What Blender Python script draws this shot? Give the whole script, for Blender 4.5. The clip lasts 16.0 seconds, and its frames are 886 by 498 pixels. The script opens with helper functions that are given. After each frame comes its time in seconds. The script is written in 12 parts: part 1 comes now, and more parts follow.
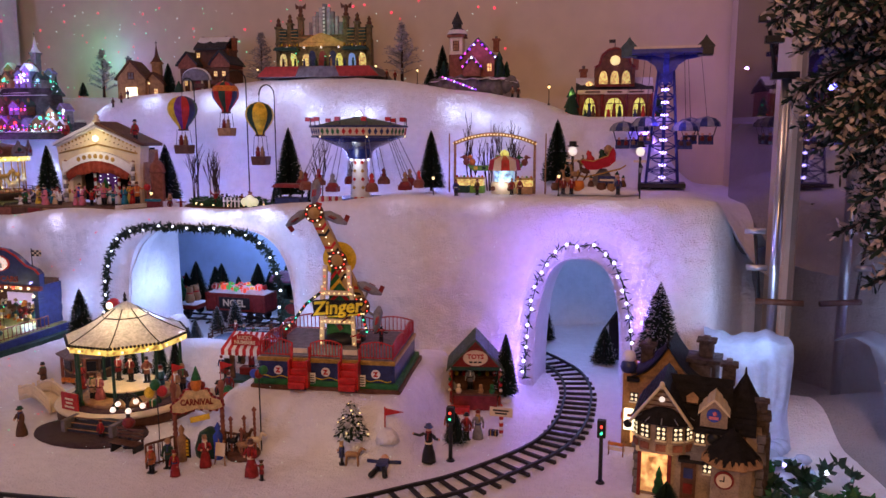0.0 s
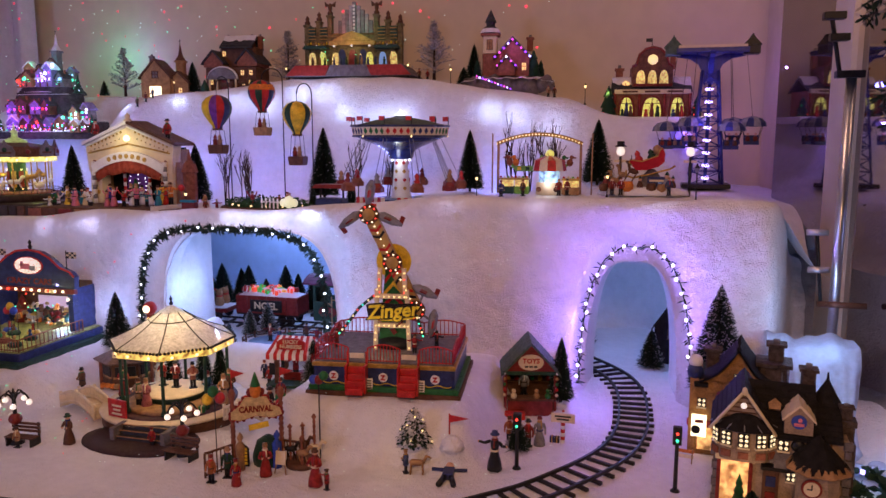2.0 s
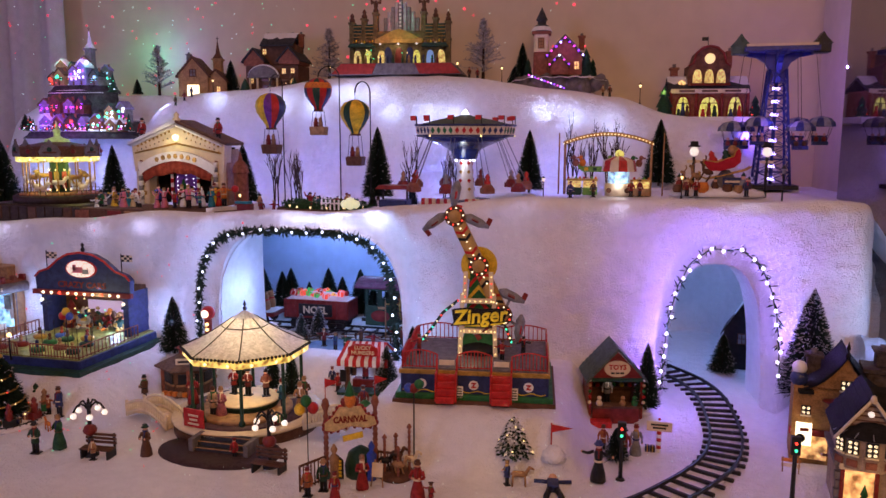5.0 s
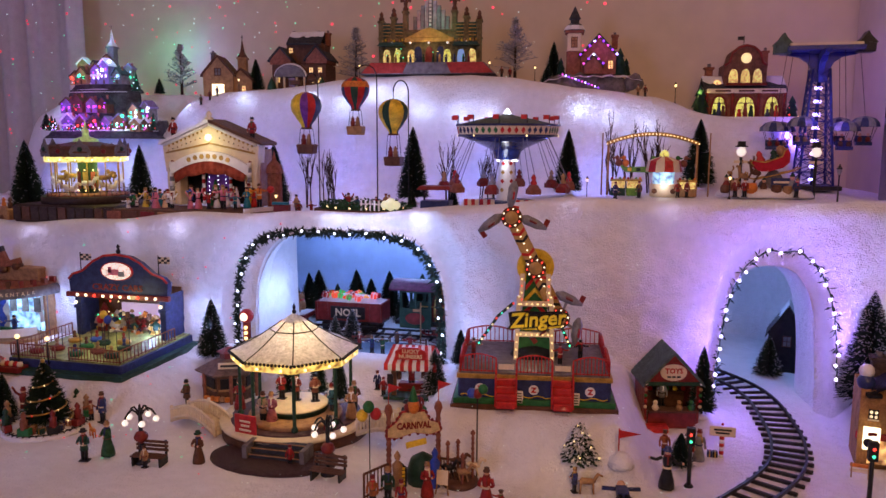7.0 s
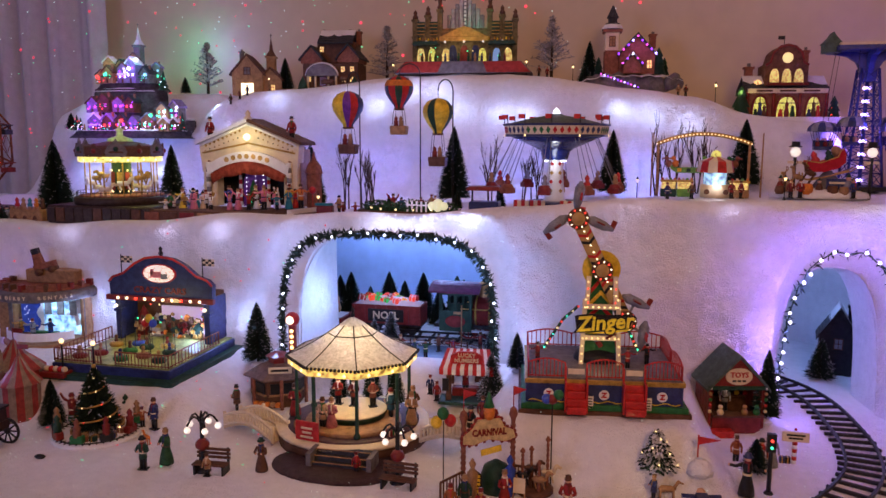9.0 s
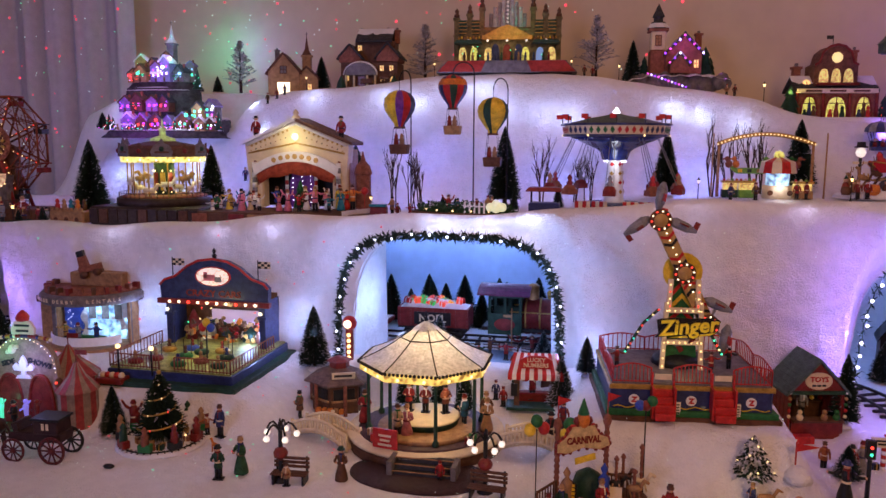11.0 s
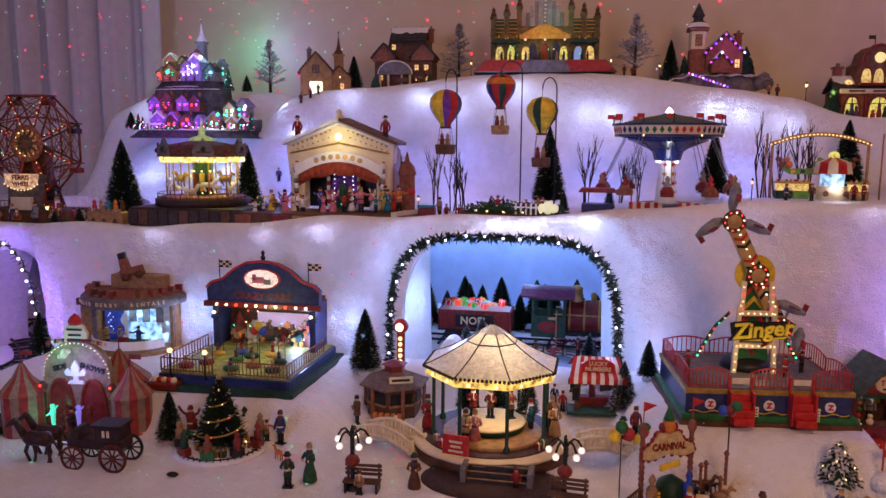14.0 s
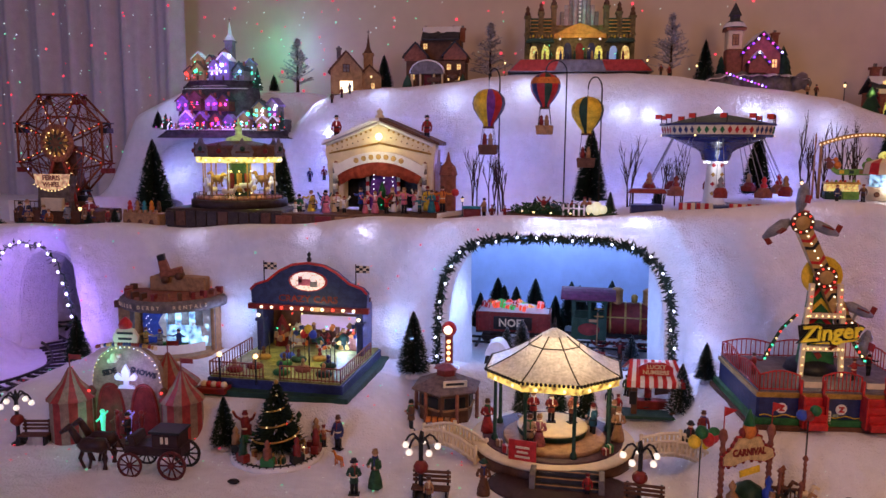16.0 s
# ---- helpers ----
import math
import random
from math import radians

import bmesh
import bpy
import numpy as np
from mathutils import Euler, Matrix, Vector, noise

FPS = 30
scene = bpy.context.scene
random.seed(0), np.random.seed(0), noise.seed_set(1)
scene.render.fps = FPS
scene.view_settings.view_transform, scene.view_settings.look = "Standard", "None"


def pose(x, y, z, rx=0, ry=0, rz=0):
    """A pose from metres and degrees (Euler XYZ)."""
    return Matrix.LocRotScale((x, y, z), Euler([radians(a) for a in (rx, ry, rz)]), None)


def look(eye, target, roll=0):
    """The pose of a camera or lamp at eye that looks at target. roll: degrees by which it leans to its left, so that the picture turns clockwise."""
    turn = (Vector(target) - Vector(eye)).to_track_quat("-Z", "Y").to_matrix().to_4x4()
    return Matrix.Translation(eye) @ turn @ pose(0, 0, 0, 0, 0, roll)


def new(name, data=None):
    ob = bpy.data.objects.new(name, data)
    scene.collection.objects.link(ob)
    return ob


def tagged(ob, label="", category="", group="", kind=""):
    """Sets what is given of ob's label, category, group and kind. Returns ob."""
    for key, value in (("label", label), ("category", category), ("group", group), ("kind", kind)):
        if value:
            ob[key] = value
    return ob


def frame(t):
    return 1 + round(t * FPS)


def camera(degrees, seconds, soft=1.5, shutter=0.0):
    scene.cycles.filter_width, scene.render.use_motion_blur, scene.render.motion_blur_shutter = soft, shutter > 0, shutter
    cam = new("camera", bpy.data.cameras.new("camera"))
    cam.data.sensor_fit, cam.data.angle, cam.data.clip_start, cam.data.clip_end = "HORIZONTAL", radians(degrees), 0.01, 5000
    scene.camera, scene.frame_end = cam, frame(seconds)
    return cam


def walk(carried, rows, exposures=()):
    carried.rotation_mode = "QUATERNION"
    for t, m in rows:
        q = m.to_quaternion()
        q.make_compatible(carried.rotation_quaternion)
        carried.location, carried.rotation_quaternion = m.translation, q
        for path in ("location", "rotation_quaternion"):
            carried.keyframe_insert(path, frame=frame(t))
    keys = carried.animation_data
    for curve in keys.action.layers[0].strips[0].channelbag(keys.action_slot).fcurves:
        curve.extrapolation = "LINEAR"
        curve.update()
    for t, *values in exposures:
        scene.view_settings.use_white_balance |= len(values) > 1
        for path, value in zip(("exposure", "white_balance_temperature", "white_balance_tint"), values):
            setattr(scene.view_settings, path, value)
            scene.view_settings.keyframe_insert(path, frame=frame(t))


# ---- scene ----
cam = camera(60.29, 16.0)
# seconds, x, y, z, yaw, pitch, roll of the slider's camera
ROWS = [
    (0.0, 0.0, 0.0, 0.4958, 15.642, -8.5, -0.0),
    (0.5, -0.0264, 0.0, 0.4953, 15.503, -8.484, -0.013),
    (1.0, -0.0546, 0.0, 0.4946, 15.355, -8.467, -0.026),
    (1.5, -0.0841, 0.0, 0.494, 15.2, -8.45, -0.041),
    (2.0, -0.1148, 0.0, 0.4933, 15.04, -8.431, -0.055),
    (2.5, -0.1447, 0.0, 0.4926, 14.883, -8.413, -0.07),
    (3.0, -0.1734, 0.0, 0.4919, 14.732, -8.396, -0.084),
    (5.5, -0.3104, 0.0, 0.4889, 14.014, -8.312, -0.149),
    (6.0, -0.3371, 0.0, 0.4883, 13.874, -8.295, -0.162),
    (6.5, -0.3624, 0.0, 0.4877, 13.742, -8.28, -0.174),
    (7.0, -0.3883, 0.0, 0.4871, 13.606, -8.264, -0.187),
    (7.5, -0.4152, 0.0, 0.4865, 13.465, -8.247, -0.2),
    (8.0, -0.4388, 0.0, 0.486, 13.342, -8.232, -0.211),
    (8.5, -0.4692, 0.0, 0.4853, 13.183, -8.213, -0.226),
    (9.0, -0.5058, 0.0, 0.4844, 12.991, -8.19, -0.243),
    (11.5, -0.669, 0.0, 0.4808, 12.139, -8.086, -0.321),
    (12.0, -0.6876, 0.0, 0.4804, 12.042, -8.074, -0.33),
    (12.5, -0.7055, 0.0, 0.48, 11.949, -8.063, -0.338),
    (13.0, -0.7235, 0.0, 0.4795, 11.855, -8.051, -0.347),
    (13.5, -0.7417, 0.0, 0.4791, 11.76, -8.039, -0.356),
    (14.0, -0.7637, 0.0, 0.4786, 11.646, -8.025, -0.366),
    (14.5, -0.7935, 0.0, 0.478, 11.49, -8.006, -0.38),
    (15.0, -0.82, 0.0, 0.4774, 11.352, -7.989, -0.393),
    (15.5, -0.8451, 0.0, 0.4768, 11.222, -7.972, -0.405),
    (16.0, -0.871, 0.0, 0.4762, 11.087, -7.955, -0.417),
]
walk(cam, [(t, pose(x, y, z, 90 + pitch, roll, yaw)) for t, x, y, z, yaw, pitch, roll in ROWS])

# ---- world, lights, exposure ----
world = bpy.data.worlds.new("room_dusk")
scene.world = world
world.use_nodes = True
world.node_tree.nodes["Background"].inputs[0].default_value = (0.15, 0.09, 0.20, 1)
world.node_tree.nodes["Background"].inputs[1].default_value = 0.05


def lamp(name, kind, place, energy, colour, size=0.01, target=None, size_y=None):
    data = bpy.data.lights.new(name, kind)
    data.energy, data.color = energy, colour
    if kind == "AREA":
        data.shape, data.size, data.size_y = "RECTANGLE", size, size_y or size
    elif kind == "POINT":
        data.shadow_soft_size = size
    ob = new(name, data)
    ob.matrix_world = look(place, target) if target else Matrix.Translation(place)
    return ob


WARM, COOL, BLUE, VIOLET = (1.0, 0.62, 0.33), (0.62, 0.70, 1.0), (0.22, 0.36, 1.0), (0.42, 0.22, 1.0)
# added fill lamps for the unseen room light, in front of and above the display, warm at one end and violet at the other
lamp("warm_fill", "AREA", (0.10, -0.85, 1.22), 14.4, (1.0, 0.52, 0.25), 0.5, (-0.35, 1.4, 0.2))
lamp("violet_fill", "AREA", (-2.3, -1.5, 0.66), 15.5, (0.38, 0.44, 1.0), 0.8, (-1.5, 1.8, 0.6))
lamp("high_fill", "AREA", (-0.75, 0.75, 2.2), 7.4, (1.0, 0.52, 0.32), 0.7, (-0.75, 1.9, 0.5))
# small light strings laid along the snow: each bulb lights a round spot of the slope
for x, y, z in ((-1.415, 1.914, 0.604), (-1.224, 1.912, 0.596), (-1.128, 1.904, 0.579), (-1.04, 1.920, 0.616), (-0.967, 1.924, 0.618), (-0.909, 1.912, 0.563), (-0.811, 1.909, 0.559), (-0.743, 1.902, 0.551), (-0.508, 1.898, 0.565), (-0.436, 1.894, 0.553), (-0.345, 1.887, 0.530), (-1.98, 1.884, 0.392), (-1.76, 1.885, 0.400), (-2.085, 1.995, 0.575), (-1.60, 1.935, 0.585), (-1.545, 1.90, 0.50)):
    lamp("string_glow", "POINT", (x, y, z), 0.070, (0.48, 0.58, 1.0), 0.006)
for x in (-2.03, -1.80, -1.55, -1.32, -1.1, -0.78, -0.46):
    lamp("string_glow_low", "POINT", (x, 1.80, 0.43), 0.36, (0.20, 0.26, 1.0), 0.012)
for x, y in ((-0.962, 1.428), (-0.882, 1.426), (-0.792, 1.410)):
    lamp("garland_glow", "POINT", (x, y, 0.325), 0.105, (0.55, 0.60, 1.0), 0.005)
for x, z, e in ((-1.66, 0.294, 0.030), (-1.42, 0.302, 0.018), (-1.30, 0.306, 0.030), (-1.125, 0.325, 0.016), (-0.488, 0.372, 0.014), (-0.31, 0.372, 0.016), (-0.09, 0.385, 0.022)):
    lamp("rim_glow", "POINT", (x, 1.390, z), e, (0.60, 0.60, 1.0), 0.005)
for x, z in ((-1.185, 0.12), (-1.14, 0.26), (-1.32, 0.10), (-0.69, 0.12), (-0.72, 0.26)):
    lamp("garland_glow", "POINT", (x, 1.33, z), 0.235, (0.32, 0.44, 1.0), 0.008)
for x in (-1.555, -1.225):
    lamp("garland_glow", "POINT", (x, 1.345, 0.13), 0.19, (0.36, 0.48, 1.0), 0.008)
for x, y, z, e in ((-1.08, 1.50, 0.15, 0.42), (-0.83, 1.49, 0.14, 0.34), (-0.95, 1.74, 0.27, 0.30), (-1.20, 2.09, 0.29, 1.25), (-0.98, 2.09, 0.29, 1.25), (-0.76, 2.09, 0.29, 1.25)):
    lamp("grotto_light", "POINT", (x, y, z), e, (0.30, 0.46, 1.0), 0.02)
for x, z in ((-0.235, 0.07), (-0.23, 0.16), (-0.20, 0.26), (-0.135, 0.312), (-0.06, 0.27), (-0.03, 0.17)):
    lamp("tunnel_glow", "POINT", (x, 1.358, z), 0.22, (0.32, 0.19, 1.0), 0.004)
lamp("tunnel_light", "POINT", (-0.14, 1.66, 0.24), 0.75, (0.26, 0.42, 1.0), 0.02)
for x, z in ((-2.12, 0.20), (-2.02, 0.262), (-1.93, 0.16), (-1.92, 0.08)):
    lamp("tunnel_glow", "POINT", (x, 1.355, z), 0.26, (0.34, 0.18, 1.0), 0.004)
lamp("tower_glow", "POINT", (0.010, 1.77, 0.60), 0.10, (0.14, 0.14, 1.0), 0.008)
lamp("tower_glow", "POINT", (0.010, 1.75, 0.52), 0.20, (0.24, 0.13, 1.0), 0.002)
lamp("tower_glow", "POINT", (-0.02, 1.93, 0.50), 0.34, (0.26, 0.13, 1.0), 0.002)
lamp("tower_glow", "POINT", (0.05, 2.04, 0.66), 0.20, (0.36, 0.18, 1.0), 0.002)
for x, y, z, e in ((0.130, 1.30, 0.200, 0.22), (0.185, 1.29, 0.195, 0.20), (0.175, 1.20, 0.10, 0.16), (0.22, 1.12, 0.06, 0.10)):
    lamp("waterfall_light", "POINT", (x, y, z), e, (0.38, 0.55, 1.0), 0.006)
lamp("mountain_glow", "POINT", (-1.785, 2.145, 0.745), 0.22, (0.10, 1.0, 0.55), 0.01)
lamp("mountain_glow", "POINT", (-1.715, 2.14, 0.74), 0.24, (0.35, 0.22, 1.0), 0.01)
for dx, y, z, e, c in ((-0.070, 1.890, 0.722, 0.050, (0.06, 1.0, 0.42)), (-0.100, 1.885, 0.690, 0.014, (1.0, 0.1, 0.05)), (-0.003, 1.885, 0.715, 0.060, (0.42, 0.10, 1.0)), (0.052, 1.890, 0.700, 0.040, (0.08, 0.9, 1.0)), (-0.075, 1.835, 0.560, 0.045, (0.36, 0.08, 1.0)), (-0.020, 1.830, 0.555, 0.050, (0.75, 0.06, 0.9)), (0.030, 1.825, 0.545, 0.034, (0.40, 0.10, 1.0)), (0.085, 1.835, 0.560, 0.024, (0.25, 1.0, 0.55)), (0.135, 1.840, 0.565, 0.050, (0.60, 0.40, 1.0)), (-0.095, 1.835, 0.625, 0.030, (0.36, 0.10, 1.0))):
    lamp("mountain_glow", "POINT", (-1.842 + dx, y, z), e * 3.2, c, 0.004)
lamp("bandstand_light", "POINT", (-0.92, 1.148, 0.158), 0.14, (1.0, 0.72, 0.34), 0.008)
lamp("bandstand_light", "POINT", (-0.90, 1.110, 0.125), 0.12, (1.0, 0.70, 0.36), 0.01)

# ---- materials ----


def mat(name, colour, rough=0.5, metal=0.0, vary=0.40, scale=90.0, bump=0.2, coat=0.0, trans=0.0, island=False):
    m = bpy.data.materials.new(name)
    m.use_nodes = True
    nt = m.node_tree
    b = nt.nodes["Principled BSDF"]
    b.inputs["Roughness"].default_value, b.inputs["Metallic"].default_value = rough, metal
    b.inputs["Coat Weight"].default_value = coat
    b.inputs["Specular IOR Level"].default_value = 0.28
    co = nt.nodes.new("ShaderNodeTexCoord")
    n1, n2 = nt.nodes.new("ShaderNodeTexNoise"), nt.nodes.new("ShaderNodeTexNoise")
    n1.inputs["Scale"].default_value, n2.inputs["Scale"].default_value = scale, scale * 7
    n1.inputs["Detail"].default_value = 4
    for n in (n1, n2):
        nt.links.new(co.outputs["Object"], n.inputs["Vector"])
    mul = nt.nodes.new("ShaderNodeMath")
    mul.operation = "MULTIPLY_ADD"
    mul.inputs[1].default_value, mul.inputs[2].default_value = 0.4, 0.0
    nt.links.new(n2.outputs["Fac"], mul.inputs[0])
    add = nt.nodes.new("ShaderNodeMath")
    add.operation = "MULTIPLY_ADD"
    add.inputs[1].default_value = 0.6
    nt.links.new(n1.outputs["Fac"], add.inputs[0])
    nt.links.new(mul.outputs[0], add.inputs[2])
    ramp = nt.nodes.new("ShaderNodeMix")
    ramp.data_type = "RGBA"
    dark = [c * (1 - vary) for c in colour]
    lite = [min(1, c * (1 + vary * 0.6) + vary * 0.02) for c in colour]
    ramp.inputs[6].default_value, ramp.inputs[7].default_value = (*dark, 1), (*lite, 1)
    rng = nt.nodes.new("ShaderNodeMapRange")
    rng.inputs[1].default_value, rng.inputs[2].default_value = 0.35, 0.65
    nt.links.new(add.outputs[0], rng.inputs[0])
    nt.links.new(rng.outputs[0], ramp.inputs[0])
    out = ramp.outputs[2]
    if island:
        info, hsv, mr = nt.nodes.new("ShaderNodeNewGeometry"), nt.nodes.new("ShaderNodeHueSaturation"), nt.nodes.new("ShaderNodeMapRange")
        mr.inputs[3].default_value, mr.inputs[4].default_value = 0.6, 1.4
        nt.links.new(info.outputs["Random Per Island"], mr.inputs[0])
        nt.links.new(mr.outputs[0], hsv.inputs["Value"])
        nt.links.new(out, hsv.inputs["Color"])
        out = hsv.outputs[0]
    nt.links.new(out, b.inputs["Base Color"])
    if bump:
        bp = nt.nodes.new("ShaderNodeBump")
        bp.inputs["Strength"].default_value, bp.inputs["Distance"].default_value = bump, 0.002
        nt.links.new(n2.outputs["Fac"], bp.inputs["Height"])
        nt.links.new(bp.outputs[0], b.inputs["Normal"])
    if trans:
        t, mix = nt.nodes.new("ShaderNodeBsdfTranslucent"), nt.nodes.new("ShaderNodeMixShader")
        nt.links.new(out, t.inputs["Color"])
        mix.inputs[0].default_value = trans
        nt.links.new(b.outputs[0], mix.inputs[1])
        nt.links.new(t.outputs[0], mix.inputs[2])
        nt.links.new(mix.outputs[0], nt.nodes["Material Output"].inputs[0])
    return m


def glow(name, colour, strength, mottle=0.0):
    """Something lit from inside; with mottle, noise in the emission imitates goods and shadows behind the pane."""
    m = bpy.data.materials.new(name)
    m.use_nodes = True
    nt = m.node_tree
    b = nt.nodes["Principled BSDF"]
    b.inputs["Base Color"].default_value = (*[min(1, c) * 0.7 for c in colour], 1)
    b.inputs["Emission Color"].default_value = (*colour, 1)
    b.inputs["Emission Strength"].default_value = strength
    b.inputs["Roughness"].default_value = 0.3
    if mottle:
        co, ns, mr = nt.nodes.new("ShaderNodeTexCoord"), nt.nodes.new("ShaderNodeTexNoise"), nt.nodes.new("ShaderNodeMapRange")
        ns.inputs["Scale"].default_value = mottle
        nt.links.new(co.outputs["Object"], ns.inputs["Vector"])
        ns.inputs["Detail"].default_value = 3
        mr.inputs[1].default_value, mr.inputs[2].default_value = 0.36, 0.64
        mr.inputs[3].default_value, mr.inputs[4].default_value = 0.05 * strength, 1.7 * strength
        nt.links.new(ns.outputs["Fac"], mr.inputs[0])
        nt.links.new(mr.outputs[0], b.inputs["Emission Strength"])
    return m


def snow_material():
    m = mat("snow_blanket", (0.84, 0.83, 0.86), 0.75, 0, 0.08, 9, 0.0)
    nt = m.node_tree
    b = nt.nodes["Principled BSDF"]
    co = nt.nodes.new("ShaderNodeTexCoord")
    big, fine, glit = nt.nodes.new("ShaderNodeTexNoise"), nt.nodes.new("ShaderNodeTexNoise"), nt.nodes.new("ShaderNodeTexVoronoi")
    big.inputs["Scale"].default_value, fine.inputs["Scale"].default_value, glit.inputs["Scale"].default_value = 60, 380, 330
    big.inputs["Detail"].default_value = 6
    for n in (big, fine, glit):
        nt.links.new(co.outputs["Object"], n.inputs["Vector"])
    mix = nt.nodes.new("ShaderNodeMath")
    mix.operation = "MULTIPLY_ADD"
    mix.inputs[1].default_value = 0.55
    nt.links.new(fine.outputs["Fac"], mix.inputs[0])
    nt.links.new(big.outputs["Fac"], mix.inputs[2])
    bp = nt.nodes.new("ShaderNodeBump")
    bp.inputs["Strength"].default_value, bp.inputs["Distance"].default_value = 1.0, 0.0062
    nt.links.new(mix.outputs[0], bp.inputs["Height"])
    nt.links.new(bp.outputs[0], b.inputs["Normal"])
    # scattered glitter flakes: a few cells are glossy and face their own way
    sep, less = nt.nodes.new("ShaderNodeSeparateColor"), nt.nodes.new("ShaderNodeMath")
    nt.links.new(glit.outputs["Color"], sep.inputs[0])
    less.operation = "GREATER_THAN"
    less.inputs[1].default_value = 0.988
    nt.links.new(sep.outputs[0], less.inputs[0])
    gl, mx, nm = nt.nodes.new("ShaderNodeBsdfGlossy"), nt.nodes.new("ShaderNodeMixShader"), nt.nodes.new("ShaderNodeVectorMath")
    gl.inputs["Roughness"].default_value = 0.45
    half, geo = nt.nodes.new("ShaderNodeVectorMath"), nt.nodes.new("ShaderNodeNewGeometry")
    half.operation, nm.operation = "SUBTRACT", "ADD"
    half.inputs[1].default_value = (0.5, 0.5, 0.5)
    nt.links.new(glit.outputs["Color"], half.inputs[0])
    nt.links.new(half.outputs[0], nm.inputs[0])
    nt.links.new(geo.outputs["Normal"], nm.inputs[1])
    nt.links.new(nm.outputs[0], gl.inputs["Normal"])
    part_of = nt.nodes.new("ShaderNodeMath")
    part_of.operation = "MULTIPLY"
    part_of.inputs[1].default_value = 0.3
    nt.links.new(less.outputs[0], part_of.inputs[0])
    nt.links.new(part_of.outputs[0], mx.inputs[0])
    nt.links.new(b.outputs[0], mx.inputs[1])
    nt.links.new(gl.outputs[0], mx.inputs[2])
    nt.links.new(mx.outputs[0], nt.nodes["Material Output"].inputs[0])
    return m


SNOW = snow_material()
WALLPAINT = mat("beige_wall_paint", (0.64, 0.535, 0.42), 0.85, 0, 0.08, 3, 0.05)
CURTAIN = mat("sheer_curtain", (0.50, 0.46, 0.48), 0.9, 0, 0.10, 40, 0.1)
SKYBOARD = mat("blue_painted_board", (0.50, 0.61, 0.84), 0.8, 0, 0.15, 4, 0.05)
NAVY = mat("navy_paint", (0.02, 0.03, 0.12), 0.4, coat=0.3)
BLUEP = mat("blue_paint", (0.03, 0.07, 0.42), 0.4, coat=0.3)
RED = mat("red_paint", (0.50, 0.02, 0.02), 0.4, coat=0.3)
DKRED = mat("dark_red_paint", (0.20, 0.016, 0.012), 0.42, coat=0.3)
GREEN = mat("green_paint", (0.02, 0.14, 0.04), 0.5)
LIME = mat("lime_paint", (0.16, 0.36, 0.06), 0.5)
DKGREEN = mat("dark_green_paint", (0.012, 0.05, 0.03), 0.5)
YELLOW = mat("yellow_paint", (0.80, 0.55, 0.04), 0.45)
GOLD = mat("gold_paint", (0.50, 0.30, 0.07), 0.35, 0.5)
ORANGE = mat("orange_paint", (0.66, 0.20, 0.03), 0.5)
CREAM = mat("cream_paint", (0.74, 0.62, 0.42), 0.5, vary=0.12)
WHITE = mat("white_paint", (0.80, 0.79, 0.78), 0.5, vary=0.08)
SKIN = mat("painted_face", (0.66, 0.38, 0.25), 0.55, vary=0.1)
BROWN = mat("brown_wood_paint", (0.11, 0.045, 0.022), 0.55)
TAN = mat("tan_paint", (0.36, 0.20, 0.09), 0.55)
STONE = mat("grey_stone_paint", (0.17, 0.15, 0.15), 0.75, bump=0.6, vary=0.4)
BRICKP = mat("brick_paint", (0.26, 0.09, 0.055), 0.7, bump=0.5, vary=0.4, scale=120)
SLATE = mat("slate_grey_roof", (0.035, 0.036, 0.042), 0.6, bump=0.5)
ROOFGREEN = mat("grey_green_roof", (0.07, 0.11, 0.09), 0.6, bump=0.4)
BLACK = mat("black_enamel", (0.012, 0.012, 0.014), 0.4)
CHROME = mat("chrome", (0.75, 0.75, 0.78), 0.28, 1.0, 0.05, 20, 0.0)
PURPLE = mat("purple_paint", (0.16, 0.03, 0.30), 0.5)
TEAL = mat("teal_paint", (0.02, 0.20, 0.26), 0.5)
GREY = mat("grey_paint", (0.24, 0.24, 0.26), 0.5)
PINK = mat("pink_paint", (0.70, 0.20, 0.28), 0.5)
COPPER = mat("brass_boiler", (0.46, 0.22, 0.08), 0.35, 0.7)
NEEDLE = mat("dark_needles", (0.014, 0.035, 0.024), 0.8, vary=0.3, island=True, bump=0)
FROST = mat("frosted_needles", (0.50, 0.50, 0.54), 0.8, vary=0.2, island=True, bump=0)
BARK = mat("twig_bark", (0.055, 0.035, 0.025), 0.85, bump=0.5)
FLOCK = mat("flocked_twigs", (0.40, 0.38, 0.40), 0.85, bump=0.4, island=True)
PEARL = mat("pearl_roof_panel", (0.80, 0.80, 0.86), 0.22, vary=0.30, scale=36, bump=0.5, coat=0.5, trans=0.45)
pn = next(n for n in PEARL.node_tree.nodes if n.type == "TEX_NOISE")
pn.inputs["Distortion"].default_value, pn.inputs["Detail"].default_value = 3.5, 6
ICE = mat("ice_plastic", (0.62, 0.70, 0.86), 0.25, vary=0.15, scale=18, bump=0.4, trans=0.5)
POND = mat("pond_ice", (0.35, 0.48, 0.66), 0.12, vary=0.2, scale=14, bump=0.1)
CARPET = mat("red_carpet_base", (0.36, 0.03, 0.02), 0.7)
G_WARM = glow("warm_bulb", (1.0, 0.70, 0.30), 2.3)
G_WIN = glow("lit_window", (1.0, 0.60, 0.22), 0.95, 260)
G_WINW = glow("bright_window", (1.0, 0.84, 0.55), 2.2)
G_SHOP = glow("lit_shop_inside", (1.0, 0.52, 0.18), 0.75, 90)
G_DOOR = glow("lit_doorway_inside", (0.95, 0.70, 0.22), 0.55, 240)
